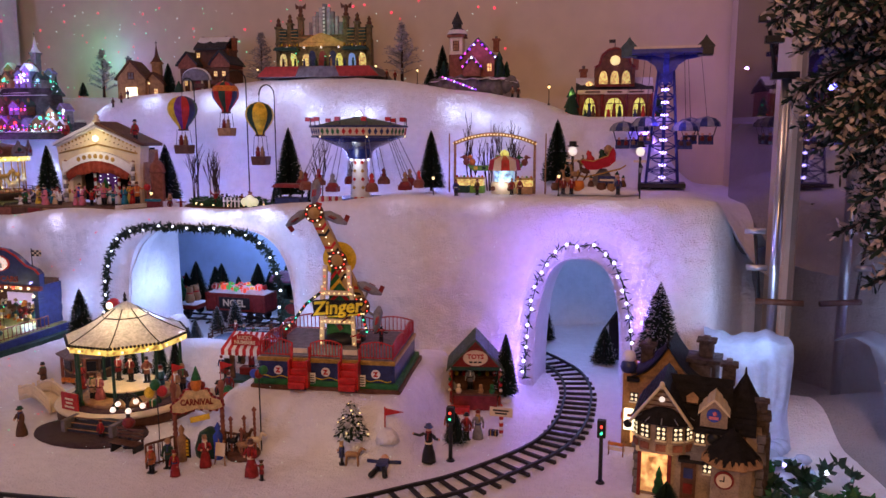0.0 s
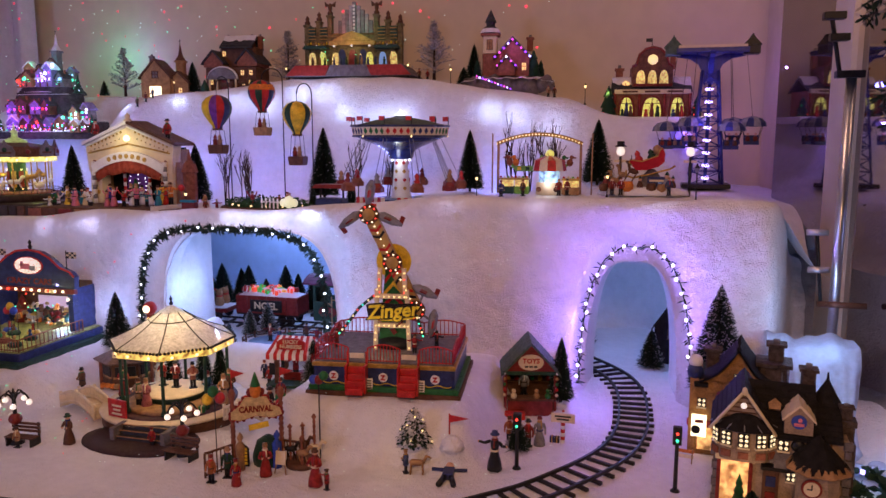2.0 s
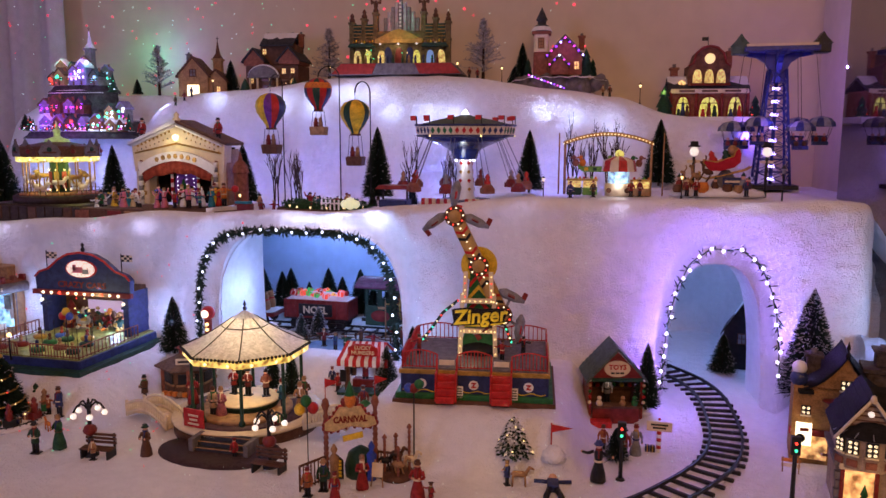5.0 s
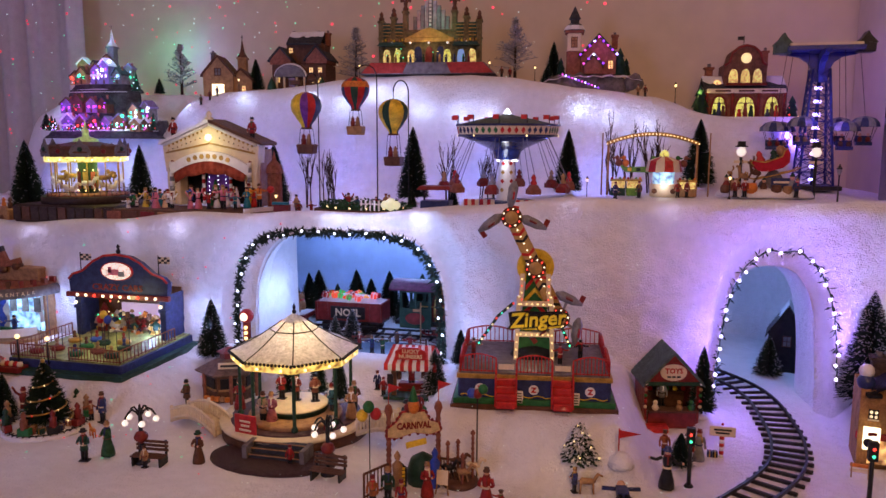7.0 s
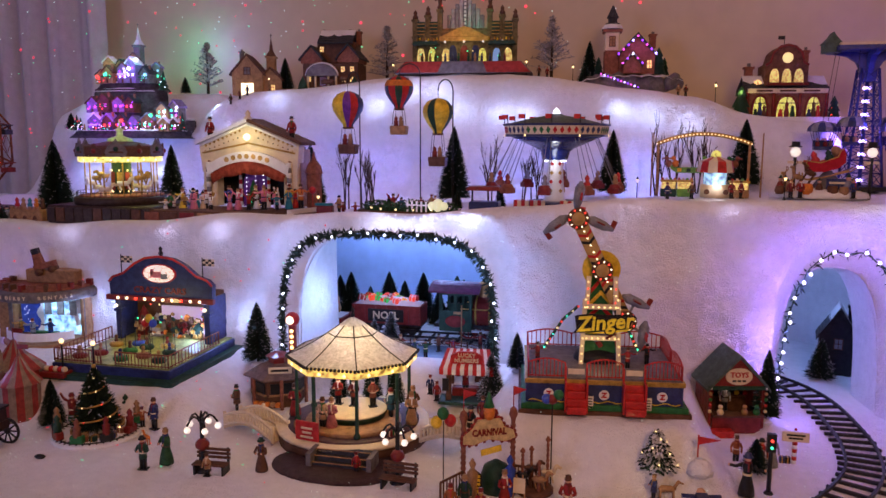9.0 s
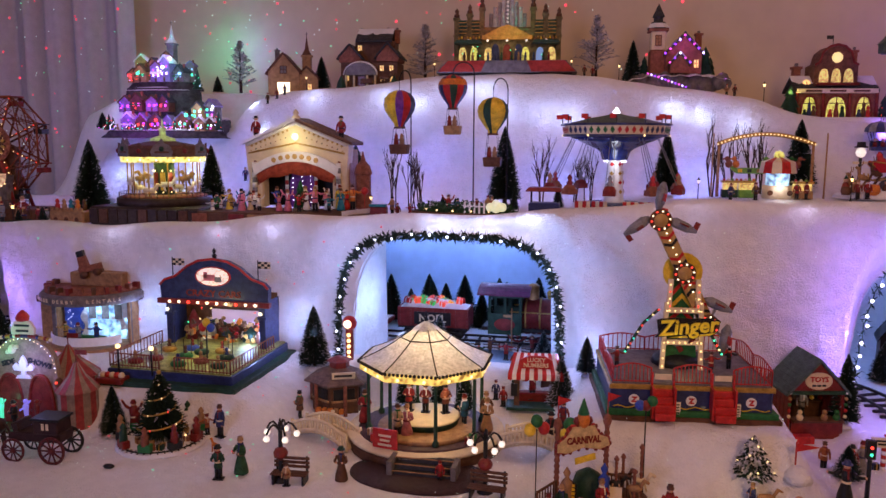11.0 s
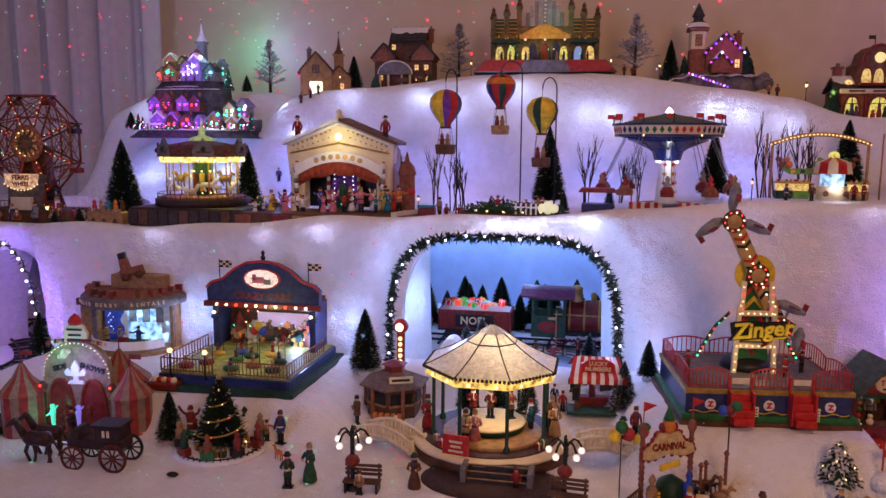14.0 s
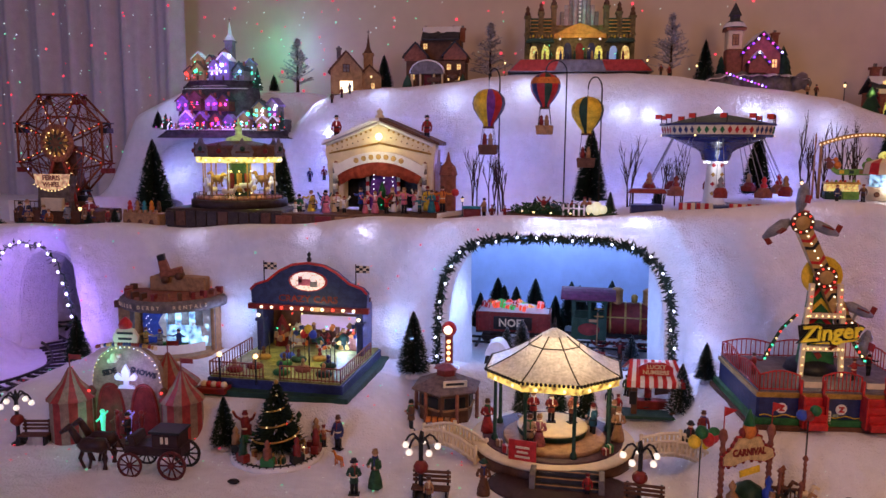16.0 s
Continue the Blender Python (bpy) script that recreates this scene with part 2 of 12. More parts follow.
G_YEL = glow("yellow_lit_room", (0.85, 0.80, 0.18), 0.62, 230)
G_COOL = glow("cool_bulb", (0.78, 0.80, 1.0), 5)
G_VIO = glow("violet_bulb", (0.78, 0.68, 1.0), 6)
G_BLU = glow("blue_violet_bulb", (0.45, 0.34, 1.0), 6)
G_RED = glow("red_bulb", (1.0, 0.05, 0.03), 2.5)
G_GRN = glow("green_bulb", (0.06, 0.9, 0.42), 2.2)
G_PUR = glow("purple_bulb", (0.30, 0.05, 1.0), 2.4)
G_MAG = glow("magenta_bulb", (1.0, 0.10, 0.7), 1.8)
G_CYAN = glow("blue_lit_window", (0.42, 0.70, 1.0), 0.9, 95)
G_GLOBE = glow("lamp_globe", (1.0, 0.84, 0.76), 0.85)
G_PANE = glow("lit_house_pane", (1.0, 0.80, 0.48), 1.25, 420)
GLASS = bpy.data.materials.new("dark_window_glass")
GLASS.use_nodes = True
gb = GLASS.node_tree.nodes["Principled BSDF"]
gb.inputs["Base Color"].default_value = (0.035, 0.022, 0.028, 1)
gb.inputs["Roughness"].default_value = 0.04
gb.inputs["IOR"].default_value = 4.5


# ---- building kit ----
class Kit:
    """Collects faces of one mesh; m is the index of the material of the faces added next."""

    def __init__(self):
        self.v, self.f, self.m, self.s, self.T = [], [], [], [], Matrix()

    def add(self, verts, faces, m=0, smooth=False):
        k = len(self.v)
        self.v += [tuple(self.T @ Vector(p)) for p in verts]
        self.f += [tuple(k + i for i in f) for f in faces]
        self.m += [m] * len(faces)
        self.s += [smooth] * len(faces)
        return self

    def box(self, c, s, m=0, rz=0.0, top=1.0, rx=0.0, ry=0.0):
        """A box with its centre at c; top: how much narrower it is above. Edges are chamfered."""
        R = Euler((radians(rx), radians(ry), radians(rz))).to_matrix()
        x, y, z = s[0] / 2, s[1] / 2, s[2] / 2
        b = min(x, y, z) * 0.16
        vs = []
        for sz in (-1, 1):
            t = top if sz > 0 else 1
            for a, e in ((-1, -1), (1, -1), (1, 1), (-1, 1)):
                vs += [(a * (x * t - b), e * (y * t - b), sz * z), (a * x * t, e * (y * t - b), sz * (z - b)), (a * (x * t - b), e * y * t, sz * (z - b))]
        fs = [(9, 6, 3, 0), (12, 15, 18, 21)]
        for i in range(4):
            j = (i + 1) % 4
            k, l = i * 3, j * 3
            if i in (0, 2):
                fs += [(k + 2, l + 2, l + 14, k + 14), (k, l, l + 2, k + 2), (k + 14, l + 14, l + 12, k + 12)]
            else:
                fs += [(k + 1, l + 1, l + 13, k + 13), (k, l, l + 1, k + 1), (k + 13, l + 13, l + 12, k + 12)]
            fs += [(k + 1, k + 2, k + 14, k + 13), (k, k + 1, k + 2), (k + 12, k + 13, k + 14)]
        return self.add([Vector(c) + R @ Vector(p) for p in vs], fs, m)

    def lathe(self, c, prof, n=12, m=0, smooth=True, T=None):
        vs, fs = [], []
        for r, z in prof:
            for i in range(n):
                a = 2 * math.pi * (i + 0.5) / n
                vs.append(Vector((r * math.cos(a), r * math.sin(a), z)))
        for j in range(len(prof) - 1):
            for i in range(n):
                k = (i + 1) % n
                fs.append((j * n + i, j * n + k, j * n + n + k, j * n + n + i))
        fs.append(tuple(range(n - 1, -1, -1)))
        fs.append(tuple((len(prof) - 1) * n + i for i in range(n)))
        if T is not None:
            vs = [T @ p for p in vs]
        return self.add([Vector(c) + p for p in vs], fs, m, smooth)

    def cyl(self, c, r, h, m=0, r2=None, n=12, T=None):
        r2 = r if r2 is None else r2
        return self.lathe(c, [(r, 0), (max(r2, 1e-5), h)], n, m, True, T)

    def rod(self, a, b, r, m=0, n=6, r2=None):
        a, b = Vector(a), Vector(b)
        d = b - a
        return self.cyl(a, r, d.length, m, r2, n, d.to_track_quat("Z", "Y").to_matrix())

    def tube(self, pts, r, m=0, n=6):
        """One connected round tube swept along the points."""
        P = [Vector(p) for p in pts]
        vs, fs, last = [], [], None
        for i, p in enumerate(P):
            d = (P[min(i + 1, len(P) - 1)] - P[max(i - 1, 0)]).normalized()
            side = last if last is not None else (Vector((0, 0, 1)) if abs(d.z) < 0.8 else Vector((1, 0, 0)))
            u = (side - d * side.dot(d))
            u = u.normalized() if u.length > 1e-6 else d.orthogonal().normalized()
            last, w = u, d.cross(u)
            vs += [p + (u * math.cos(2 * math.pi * j / n) + w * math.sin(2 * math.pi * j / n)) * r for j in range(n)]
        for i in range(len(P) - 1):
            for j in range(n):
                k = (j + 1) % n
                fs.append((i * n + j, i * n + k, i * n + n + k, i * n + n + j))
        fs += [tuple(range(n - 1, -1, -1)), tuple((len(P) - 1) * n + j for j in range(n))]
        return self.add(vs, fs, m, True)

    def ball(self, c, r, m=0, n=10, sz=1.0, sx=1.0):
        k = max(4, n // 2)
        prof = [(max(1e-5, r * math.sin(math.pi * i / k)), -r * sz * math.cos(math.pi * i / k)) for i in range(k + 1)]
        return self.lathe(c, prof, n, m, True, Matrix.Diagonal((sx, 1, 1)) if sx != 1 else None)

    def prism(self, poly, y0, y1, m=0, smooth=False):
        """A polygon in x and z drawn out from y0 to y1."""
        n = len(poly)
        vs = [(x, y0, z) for x, z in poly] + [(x, y1, z) for x, z in poly]
        fs = [tuple(range(n)), tuple(range(2 * n - 1, n - 1, -1))] + [((i + 1) % n, i, n + i, n + (i + 1) % n) for i in range(n)]
        return self.add(vs, fs, m, smooth)

    def sheet(self, n, k, fn, m=0):
        """A sheet of n by k quads; fn(u, v) gives the place for u and v from 0 to 1."""
        vs = [fn(i / n, j / k) for j in range(k + 1) for i in range(n + 1)]
        fs = [(j * (n + 1) + i, j * (n + 1) + i + 1, (j + 1) * (n + 1) + i + 1, (j + 1) * (n + 1) + i) for j in range(k) for i in range(n)]
        return self.add(vs, fs, m, True)


def mesh_of(name, kit, mats):
    me = bpy.data.meshes.new(name)
    me.from_pydata(kit.v, [], kit.f)
    me.polygons.foreach_set("material_index", kit.m)
    me.polygons.foreach_set("use_smooth", kit.s)
    for m in mats if isinstance(mats, (list, tuple)) else (mats,):
        me.materials.append(m)
    me.update()
    return me


def part(name, kit, mats, parent, label="", at=None):
    ob = new(name, kit if isinstance(kit, bpy.types.Mesh) else mesh_of(name, kit, mats))
    ob.parent = parent
    if at is not None:
        ob.matrix_basis = at if isinstance(at, Matrix) else Matrix.Translation(at)
    return tagged(ob, label)


def thing(name, label, category, place, rz=0.0, group="", scale=1.0):
    ob = new(name)
    ob.empty_display_size = 0.01
    ob.matrix_basis = pose(*place, 0, 0, rz) @ Matrix.Scale(scale, 4)
    return tagged(ob, label, category, group)


def solid(name, kit, mats, label, category, place=(0, 0, 0), rz=0.0, group="", kind=""):
    ob = new(name, mesh_of(name, kit, mats))
    ob.matrix_basis = pose(*place, 0, 0, rz)
    return tagged(ob, label, category, group, kind)


def text_mesh(body, size, depth=0.0008, material=None, shear=0.0, bold=0.0):
    cu = bpy.data.curves.new("lettering", "FONT")
    cu.body, cu.size, cu.extrude, cu.align_x, cu.align_y, cu.shear, cu.offset = body, size, depth, "CENTER", "CENTER", shear, bold
    cu.resolution_u = 2
    ob = new("lettering", cu)
    me = bpy.data.meshes.new_from_object(ob.evaluated_get(bpy.context.evaluated_depsgraph_get()))
    bpy.data.objects.remove(ob)
    me.materials.clear()
    me.materials.append(material)
    return me


def smooth01(a, b, v):
    k = min(max((v - a) / (b - a), 0), 1)
    return k * k * (3 - 2 * k)


def bump2(x, y, s, seed=0.0):
    return noise.noise((x * s, y * s, seed))


# ---- the snow-covered display ----
def ground_z(x, y):
    z1 = 0.078 * smooth01(-0.75, -0.66, x) * (1 - smooth01(-0.39, -0.33, x)) * smooth01(1.02, 1.09, y)
    z2 = 0.055 * (1 - smooth01(-1.24, -1.14, x)) * smooth01(1.06, 1.13, y) * smooth01(-1.93, -1.83, x)
    bed = min(abs(x + 0.125), abs(x + 1.99))  # level bed where the track enters the tunnels
    z3 = 0.06 * smooth01(1.27, 1.37, y) * smooth01(0.075, 0.15, bed) * (1 - smooth01(-0.47, -0.41, x) + 0.75 * smooth01(-0.275, -0.25, x))
    k = smooth01(1.40, 1.48, y)
    return max(z1, z2, z3) * (1 - k) + 0.005 * k


def top_z(x):
    xs = [-2.7, -2.14, -2.08, -1.98, -1.68, -1.60, -1.45, -1.3, -1.12, -0.95, -0.75, -0.6, -0.42, -0.3, -0.24, -0.02, 0.07]
    zs = [0.30, 0.30, 0.44, 0.485, 0.49, 0.585, 0.615, 0.62, 0.645, 0.652, 0.648, 0.625, 0.60, 0.585, 0.548, 0.52, 0.36]
    return sum(float(np.interp(x + d, xs, zs)) for d in (-0.04, -0.02, 0, 0.02, 0.04)) / 5



def rim_z(x):
    """Height of the snow rim, which rises from one end of the display to the other."""
    xs = [-2.9, -2.07, -1.70, -1.35, -1.0, -0.70, -0.6, -0.3, 0.04, 0.12, 0.3]
    zs = [0.288, 0.293, 0.301, 0.323, 0.337, 0.357, 0.367, 0.381, 0.384, 0.370, 0.34]
    return sum(float(np.interp(x + d, xs, zs)) for d in (-0.05, 0, 0.05)) / 3


def sh(x):
    """Height of the middle shelf behind the rim."""
    return rim_z(x) - 0.012


def shelf_z(x, y):
    edge = 0.012 * math.sin(x * 5.1) + 0.006 * math.sin(x * 13.0)
    k = smooth01(1.85 + edge, 1.965 + edge, y)
    z = sh(x) + 0.004 * bump2(x, y, 14) + (top_z(x) - sh(x)) * k
    back = smooth01(-2.34, -2.18, x) * (1 - smooth01(-1.66, -1.54, x)) * smooth01(1.985, 2.06, y)
    z += back * max(0.0, float(np.interp(x, [-2.3, -2.2, -2.05], [0.44, 0.545, 0.612])) - z)
    drop = smooth01(0.10, 0.20, x) * (1 - smooth01(1.6, 1.8, y)) * 0.10
    return z - drop


kit = Kit()
kit.sheet(230, 130, lambda u, v: (-2.9 + 3.25 * u, 0.45 + 1.78 * v, ground_z(-2.9 + 3.25 * u, 0.45 + 1.78 * v) + 0.0035 * bump2(-2.9 + 3.25 * u, 0.45 + 1.78 * v, 11) + 0.0015 * bump2(u * 3.25, v * 1.78, 40)))
solid("ground", kit, SNOW, "glittering white snow blanket covering the display table", "snow ground", kind="structure")

kit = Kit()
kit.sheet(230, 70, lambda u, v: (-2.9 + 3.10 * u, 1.455 + 0.77 * v, shelf_z(-2.9 + 3.10 * u, 1.455 + 0.77 * v)))
solid("snow_shelf", kit, SNOW, "white snow blanket over the upper shelves, rising to a ridge", "snow shelf", kind="structure")


# outline of an opening: half width, height to the crown, corner softness
def arch_outline(cx, hw, top, foot, power, n=40):
    """Points from the left foot over the crown to the right foot."""
    pts = []
    for i in range(n + 1):
        a = math.pi * (1 - i / n)
        c, s = math.cos(a), math.sin(a)
        pts.append((cx + hw * math.copysign(abs(c) ** (2 / power), c), foot + (top - foot) * abs(s) ** (2 / power)))
    return pts


ARCHES = {  # centre, half width, crown, foot, squareness
    "grotto": (-0.935, 0.206, 0.297, -0.02, 4.2),
    "tunnel": (-0.135, 0.085, 0.262, -0.02, 2.9),
    "tunnel_far": (-2.02, 0.085, 0.235, -0.02, 2.9),
}


def arch_side(x, z, grow=0.0):
    """Below 1 inside an opening, above 1 outside."""
    best = 9.0
    for cx, hw, top, foot, p in ARCHES.values():
        if z > foot:
            best = min(best, (abs((x - cx) / (hw + grow)) ** p + abs((z - foot) / (top - foot + grow)) ** p) ** (1 / p))
    return best


def wall_place(x, z):
    """A point of the snow wall's face; z runs on over the rim onto the shelf."""
    rim = rim_z(x) + 0.004 * math.sin(x * 9) + 0.003 * math.sin(x * 23)
    over = 0.024
    bulge = 0.012 * bump2(x, z, 7) + 0.0045 * bump2(x, z, 26, 3) + 0.0028 * bump2(x, z, 52, 9) + 0.0012 * bump2(x, z, 110, 5)
    round_in = 0.05 * (1 - smooth01(1.0, 1.28, arch_side(x, z))) if z > -0.02 else 0
    right = 0.30 * smooth01(0.07, 0.19, x) ** 2
    low = 0.12 * smooth01(0.10, 0.19, x)
    y = 1.392 + bulge + right + round_in
    if z <= rim - over:
        return (x, y + 0.02 * smooth01(0.15, 0.33, z), z - low * smooth01(0.1, 0.36, z))
    k = (z - rim + over) / over
    k = min(k, 2.0)
    a = min(k, 1.6) * math.pi / 2
    if k <= 1:
        return (x, y + 0.02 + over * (1 - math.cos(a)), rim - over + over * math.sin(a) - low)
    return (x, y + 0.02 + over + (k - 1) * 0.05, rim - (k - 1) * 0.004 - low)


def snow_wall():
    nx, nz = 560, 84
    xs = [-2.9 + 3.12 * i / nx for i in range(nx + 1)]
    zs = [-0.03 + 0.44 * j / nz for j in range(nz + 1)]
    vs, ins = [], []
    for z in zs:
        for x in xs:
            d = arch_side(x, z)
            X, Z = x, z
            if 0.86 < d < 1.0:  # pull the ring of points next to an opening onto its outline
                for cx, hw, top, foot, p in ARCHES.values():
                    if abs(x - cx) < hw * 1.3 and z > foot:
                        e = (abs((x - cx) / hw) ** p + abs((z - foot) / (top - foot)) ** p) ** (1 / p)
                        if e < 1:
                            X, Z = cx + (x - cx) / e, foot + (z - foot) / e
            vs.append(wall_place(X, Z))
            ins.append(d < 0.86)
    fs = []
    for j in range(nz):
        for i in range(nx):
            q = (j * (nx + 1) + i, j * (nx + 1) + i + 1, (j + 1) * (nx + 1) + i + 1, (j + 1) * (nx + 1) + i)
            if sum(ins[k] for k in q) == 0:
                fs.append(q)
    k = Kit()
    k.add(vs, fs, 0, True)
    solid("snow_wall", k, SNOW, "thick white snow wall with three lit arched openings", "snow wall", kind="structure")
    for nm, (cx, hw, top, foot, p) in ARCHES.items():
        depth, shrink = (0.055, 0.0) if nm == "grotto" else (0.11, 0.012)
        k = Kit()
        outline = arch_outline(cx, hw + 0.002, top + 0.002, foot, p, 44)
        k.sheet(44, 8, lambda u, v: (lambda q: (cx + (q[0] - cx) * (1 - shrink / hw * v), 1.425 + 0.012 + depth * v, foot + (q[1] - foot) * (1 - shrink / top * v)))(outline[round(u * 44)]))
        solid("arch_lining", k, SNOW, "rounded white snow lining of the arched opening", "arch lining", kind="structure")


snow_wall()

# room: back wall, side wall, curtain, floor and ceiling round the camera
kit = Kit()
kit.box((-1.3, 2.29, 0.6), (4.6, 0.12, 3.2))
solid("wall_back", kit, WALLPAINT, "plain beige painted room wall behind the display", "wall", kind="structure")
kit = Kit()
kit.box((-1.3, 0.0, -0.86), (5.2, 4.7, 0.1))
solid("floor", kit, BROWN, "dark wooden room floor under the display table", "floor", kind="structure")
kit = Kit()
kit.box((-1.3, 0.0, 2.35), (5.2, 4.7, 0.1))
solid("ceiling", kit, WHITE, "plain white room ceiling", "ceiling", kind="structure")
kit = Kit()
kit.box((-1.3, -2.3, 0.7), (5.2, 0.1, 3.4))
solid("wall_front", kit, WALLPAINT, "plain beige room wall facing the display", "wall", kind="structure")
kit = Kit()
kit.box((-3.85, 0.0, 0.7), (0.1, 4.7, 3.4))
solid("wall_left", kit, WALLPAINT, "plain beige room wall at the end of the display", "wall", kind="structure")
kit = Kit()
kit.box((0.98, -0.6, 0.7), (0.1, 3.6, 3.4))
solid("wall_right", kit, WALLPAINT, "plain beige room wall at the end of the display", "wall", kind="structure")
kit = Kit()
kit.box((-1.3, 0.44, -0.43), (5.0, 0.04, 0.8))
solid("table_front", kit, BROWN, "dark brown front board of the display table", "board", kind="structure")
kit = Kit()
kit.sheet(120, 10, lambda u, v: (-3.3 + 1.22 * u, 2.15 + 0.022 * math.sin(u * 62 + 2 * math.sin(u * 9)) + 0.01 * math.sin(u * 141), -0.1 + 2.3 * v))
solid("curtain", kit, CURTAIN, "pale grey-mauve pleated curtain hanging beside the display", "curtain")

# inside the grotto: blue sky board, white side sheet; inside the tunnels: pale blue boards
kit = Kit()
kit.box((-1.05, 2.17, 0.15), (1.35, 0.02, 0.34))
solid("sky_board", kit, SKYBOARD, "blue painted sky board behind the grotto trees", "backdrop board", kind="structure")
kit = Kit()
kit.sheet(12, 30, lambda u, v: (-1.165 + 0.048 * v ** 0.7 + 0.004 * math.sin(v * 9 + u * 3), 1.44 + 0.165 * v, -0.01 + 0.35 * u))
solid("grotto_side", kit, SNOW, "white sheet lining the side of the grotto", "snow sheet", kind="structure")
kit = Kit()
kit.sheet(12, 30, lambda u, v: (-0.708 - 0.042 * v ** 0.7 + 0.004 * math.sin(v * 9 + u * 3), 1.44 + 0.12 * v, -0.01 + 0.35 * u))
solid("grotto_side", kit, SNOW, "white sheet lining the side of the grotto", "snow sheet", kind="structure")
kit = Kit()
kit.sheet(30, 12, lambda u, v: (-0.36 + 0.42 * u, 1.98 - 0.22 * (2 * u - 1) ** 2, -0.01 + 0.34 * v))
solid("tunnel_back", kit, SNOW, "white curved sheet at the end of the tunnel", "snow sheet", kind="structure")
kit = Kit()
kit.sheet(30, 12, lambda u, v: (-2.25 + 0.46 * u, 1.80 - 0.2 * (2 * u - 1) ** 2, -0.01 + 0.34 * v))
solid("tunnel_back", kit, SNOW, "white curved sheet at the end of the tunnel", "snow sheet", kind="structure")

# side wall from the corner to the window, and the mirroring dark window beyond its chrome post
kit = Kit()
kit.T = pose(0.250, 1.885, 0.6, 0, 0, 4.4)
kit.box((0, 0, 0), (0.10, 0.70, 3.2))
solid("wall_side", kit, WALLPAINT, "plain beige room wall turning the corner beside the display", "wall", kind="structure")
kit = Kit()
kit.T = pose(0.237, 1.50, 0.6, 0, 0, 12.6)
kit.box((0.02, -0.345, 0), (0.012, 1.51, 2.2))
solid("window_1", kit, GLASS, "dark mirroring window pane beside the display", "window pane", kind="structure")


def bristle_crown(h, r, n, seed, droop=0.25, w=0.0011, snow=0.0):
    """Bottle-brush crown: thin bristles in all directions round a wire, shorter towards the tip."""
    rnd = random.Random(seed)
    k = Kit()
    for i in range(n):
        t = (i + rnd.random()) / n
        z = h * (0.06 + 0.94 * t ** 1.15)
        l = r * (1.0 - t ** 1.25) ** 0.78 * rnd.uniform(0.80, 1.06) + 0.0022
        a = i * 2.39996 + rnd.uniform(-0.3, 0.3)
        d = Vector((math.cos(a), math.sin(a), 0))
        side = Vector((-d.y, d.x, 0)) * w * rnd.uniform(0.8, 1.7)
        tip = d * l + Vector((0, 0, z + l * rnd.uniform(-droop, 0.35)))
        mid = d * l * 0.5 + Vector((0, 0, z + l * 0.05))
        k.add([Vector((0, 0, z)), mid + side, tip, mid - side], [(0, 1, 2, 3)], 0)
        k.add([Vector((0, 0, z)), mid + Vector((0, 0, w * 1.6)), tip, mid - Vector((0, 0, w * 1.6))], [(0, 1, 2, 3)], 0)
        if rnd.random() < snow * 1.5:  # frost on the bristle's tip
            f, u = mid.lerp(tip, 0.6), Vector((0, 0, w * 1.3))
            k.add([f - side * 1.1 + u, f + side * 1.1 + u, tip * 1.01 + u], [(0, 1, 2)], 1)
            k.add([f + u * 2, tip * 1.01, f], [(0, 1, 2)], 1)
    return mesh_of("crown", k, [NEEDLE, FROST])


CROWNS = {}


def brush_tree(place, h, r, n=520, seed=1, label="dark green bottle-brush fir tree standing on the snow", snow=0.06, group="bottle-brush trees"):
    r *= 1.22
    n = int(n * 2.7)
    t = thing("fir_tree", label, "tree", place, seed * 67 % 360, group)
    key = (round(h / r, 1), n, snow)
    if key not in CROWNS:
        CROWNS[key] = bristle_crown(1.0, r / h, n, seed, 0.14, 0.0058, snow)
    part("crown", CROWNS[key], None, t, at=Matrix.Translation((0, 0, h * 0.04)) @ Matrix.Scale(h * 0.96, 4))
    k = Kit()
    k.cyl((0, 0, 0), h * 0.022, h * 0.9, 0, h * 0.006, 6)
    part("trunk", k, BARK, t)
    k = Kit()
    k.lathe((0, 0, 0), [(r * 0.42, -0.002), (r * 0.42, h * 0.02), (r * 0.12, h * 0.045)], 10)
    part("base", k, [SNOW], t)
    return t


def branch(k, rnd, a, d, l, r, depth, m=0, spread=0.6, up=0.2):
    b = a + d * l
    k.rod(a, b, r, m, 5, r * 0.7)
    if depth == 0:
        return
    for i in range(3 if depth > 1 else 2):
        e = (d + Vector((rnd.uniform(-spread, spread), rnd.uniform(-spread, spread), rnd.uniform(-0.1, 0.3) + up))).normalized()
        branch(k, rnd, a + d * l * rnd.uniform(0.45, 1.0), e, l * rnd.uniform(0.5, 0.75), r * 0.62, depth - 1, m, spread, up)


def twig_tree(place, h, seed, group="bare twig trees"):
    rnd = random.Random(seed)
    t = thing("bare_tree", "leafless dark brown twig tree in the snow", "tree", place, 0, group)
    for j in range(3):
        k = Kit()
        o = Vector((rnd.uniform(-0.01, 0.01), rnd.uniform(-0.008, 0.008), 0))
        branch(k, rnd, o, Vector((rnd.uniform(-0.15, 0.15), rnd.uniform(-0.1, 0.1), 1)).normalized(), h * rnd.uniform(0.42, 0.6), h * 0.014, 3, 0, 0.38, 0.25)
        part("stem", k, BARK, t)
    return t


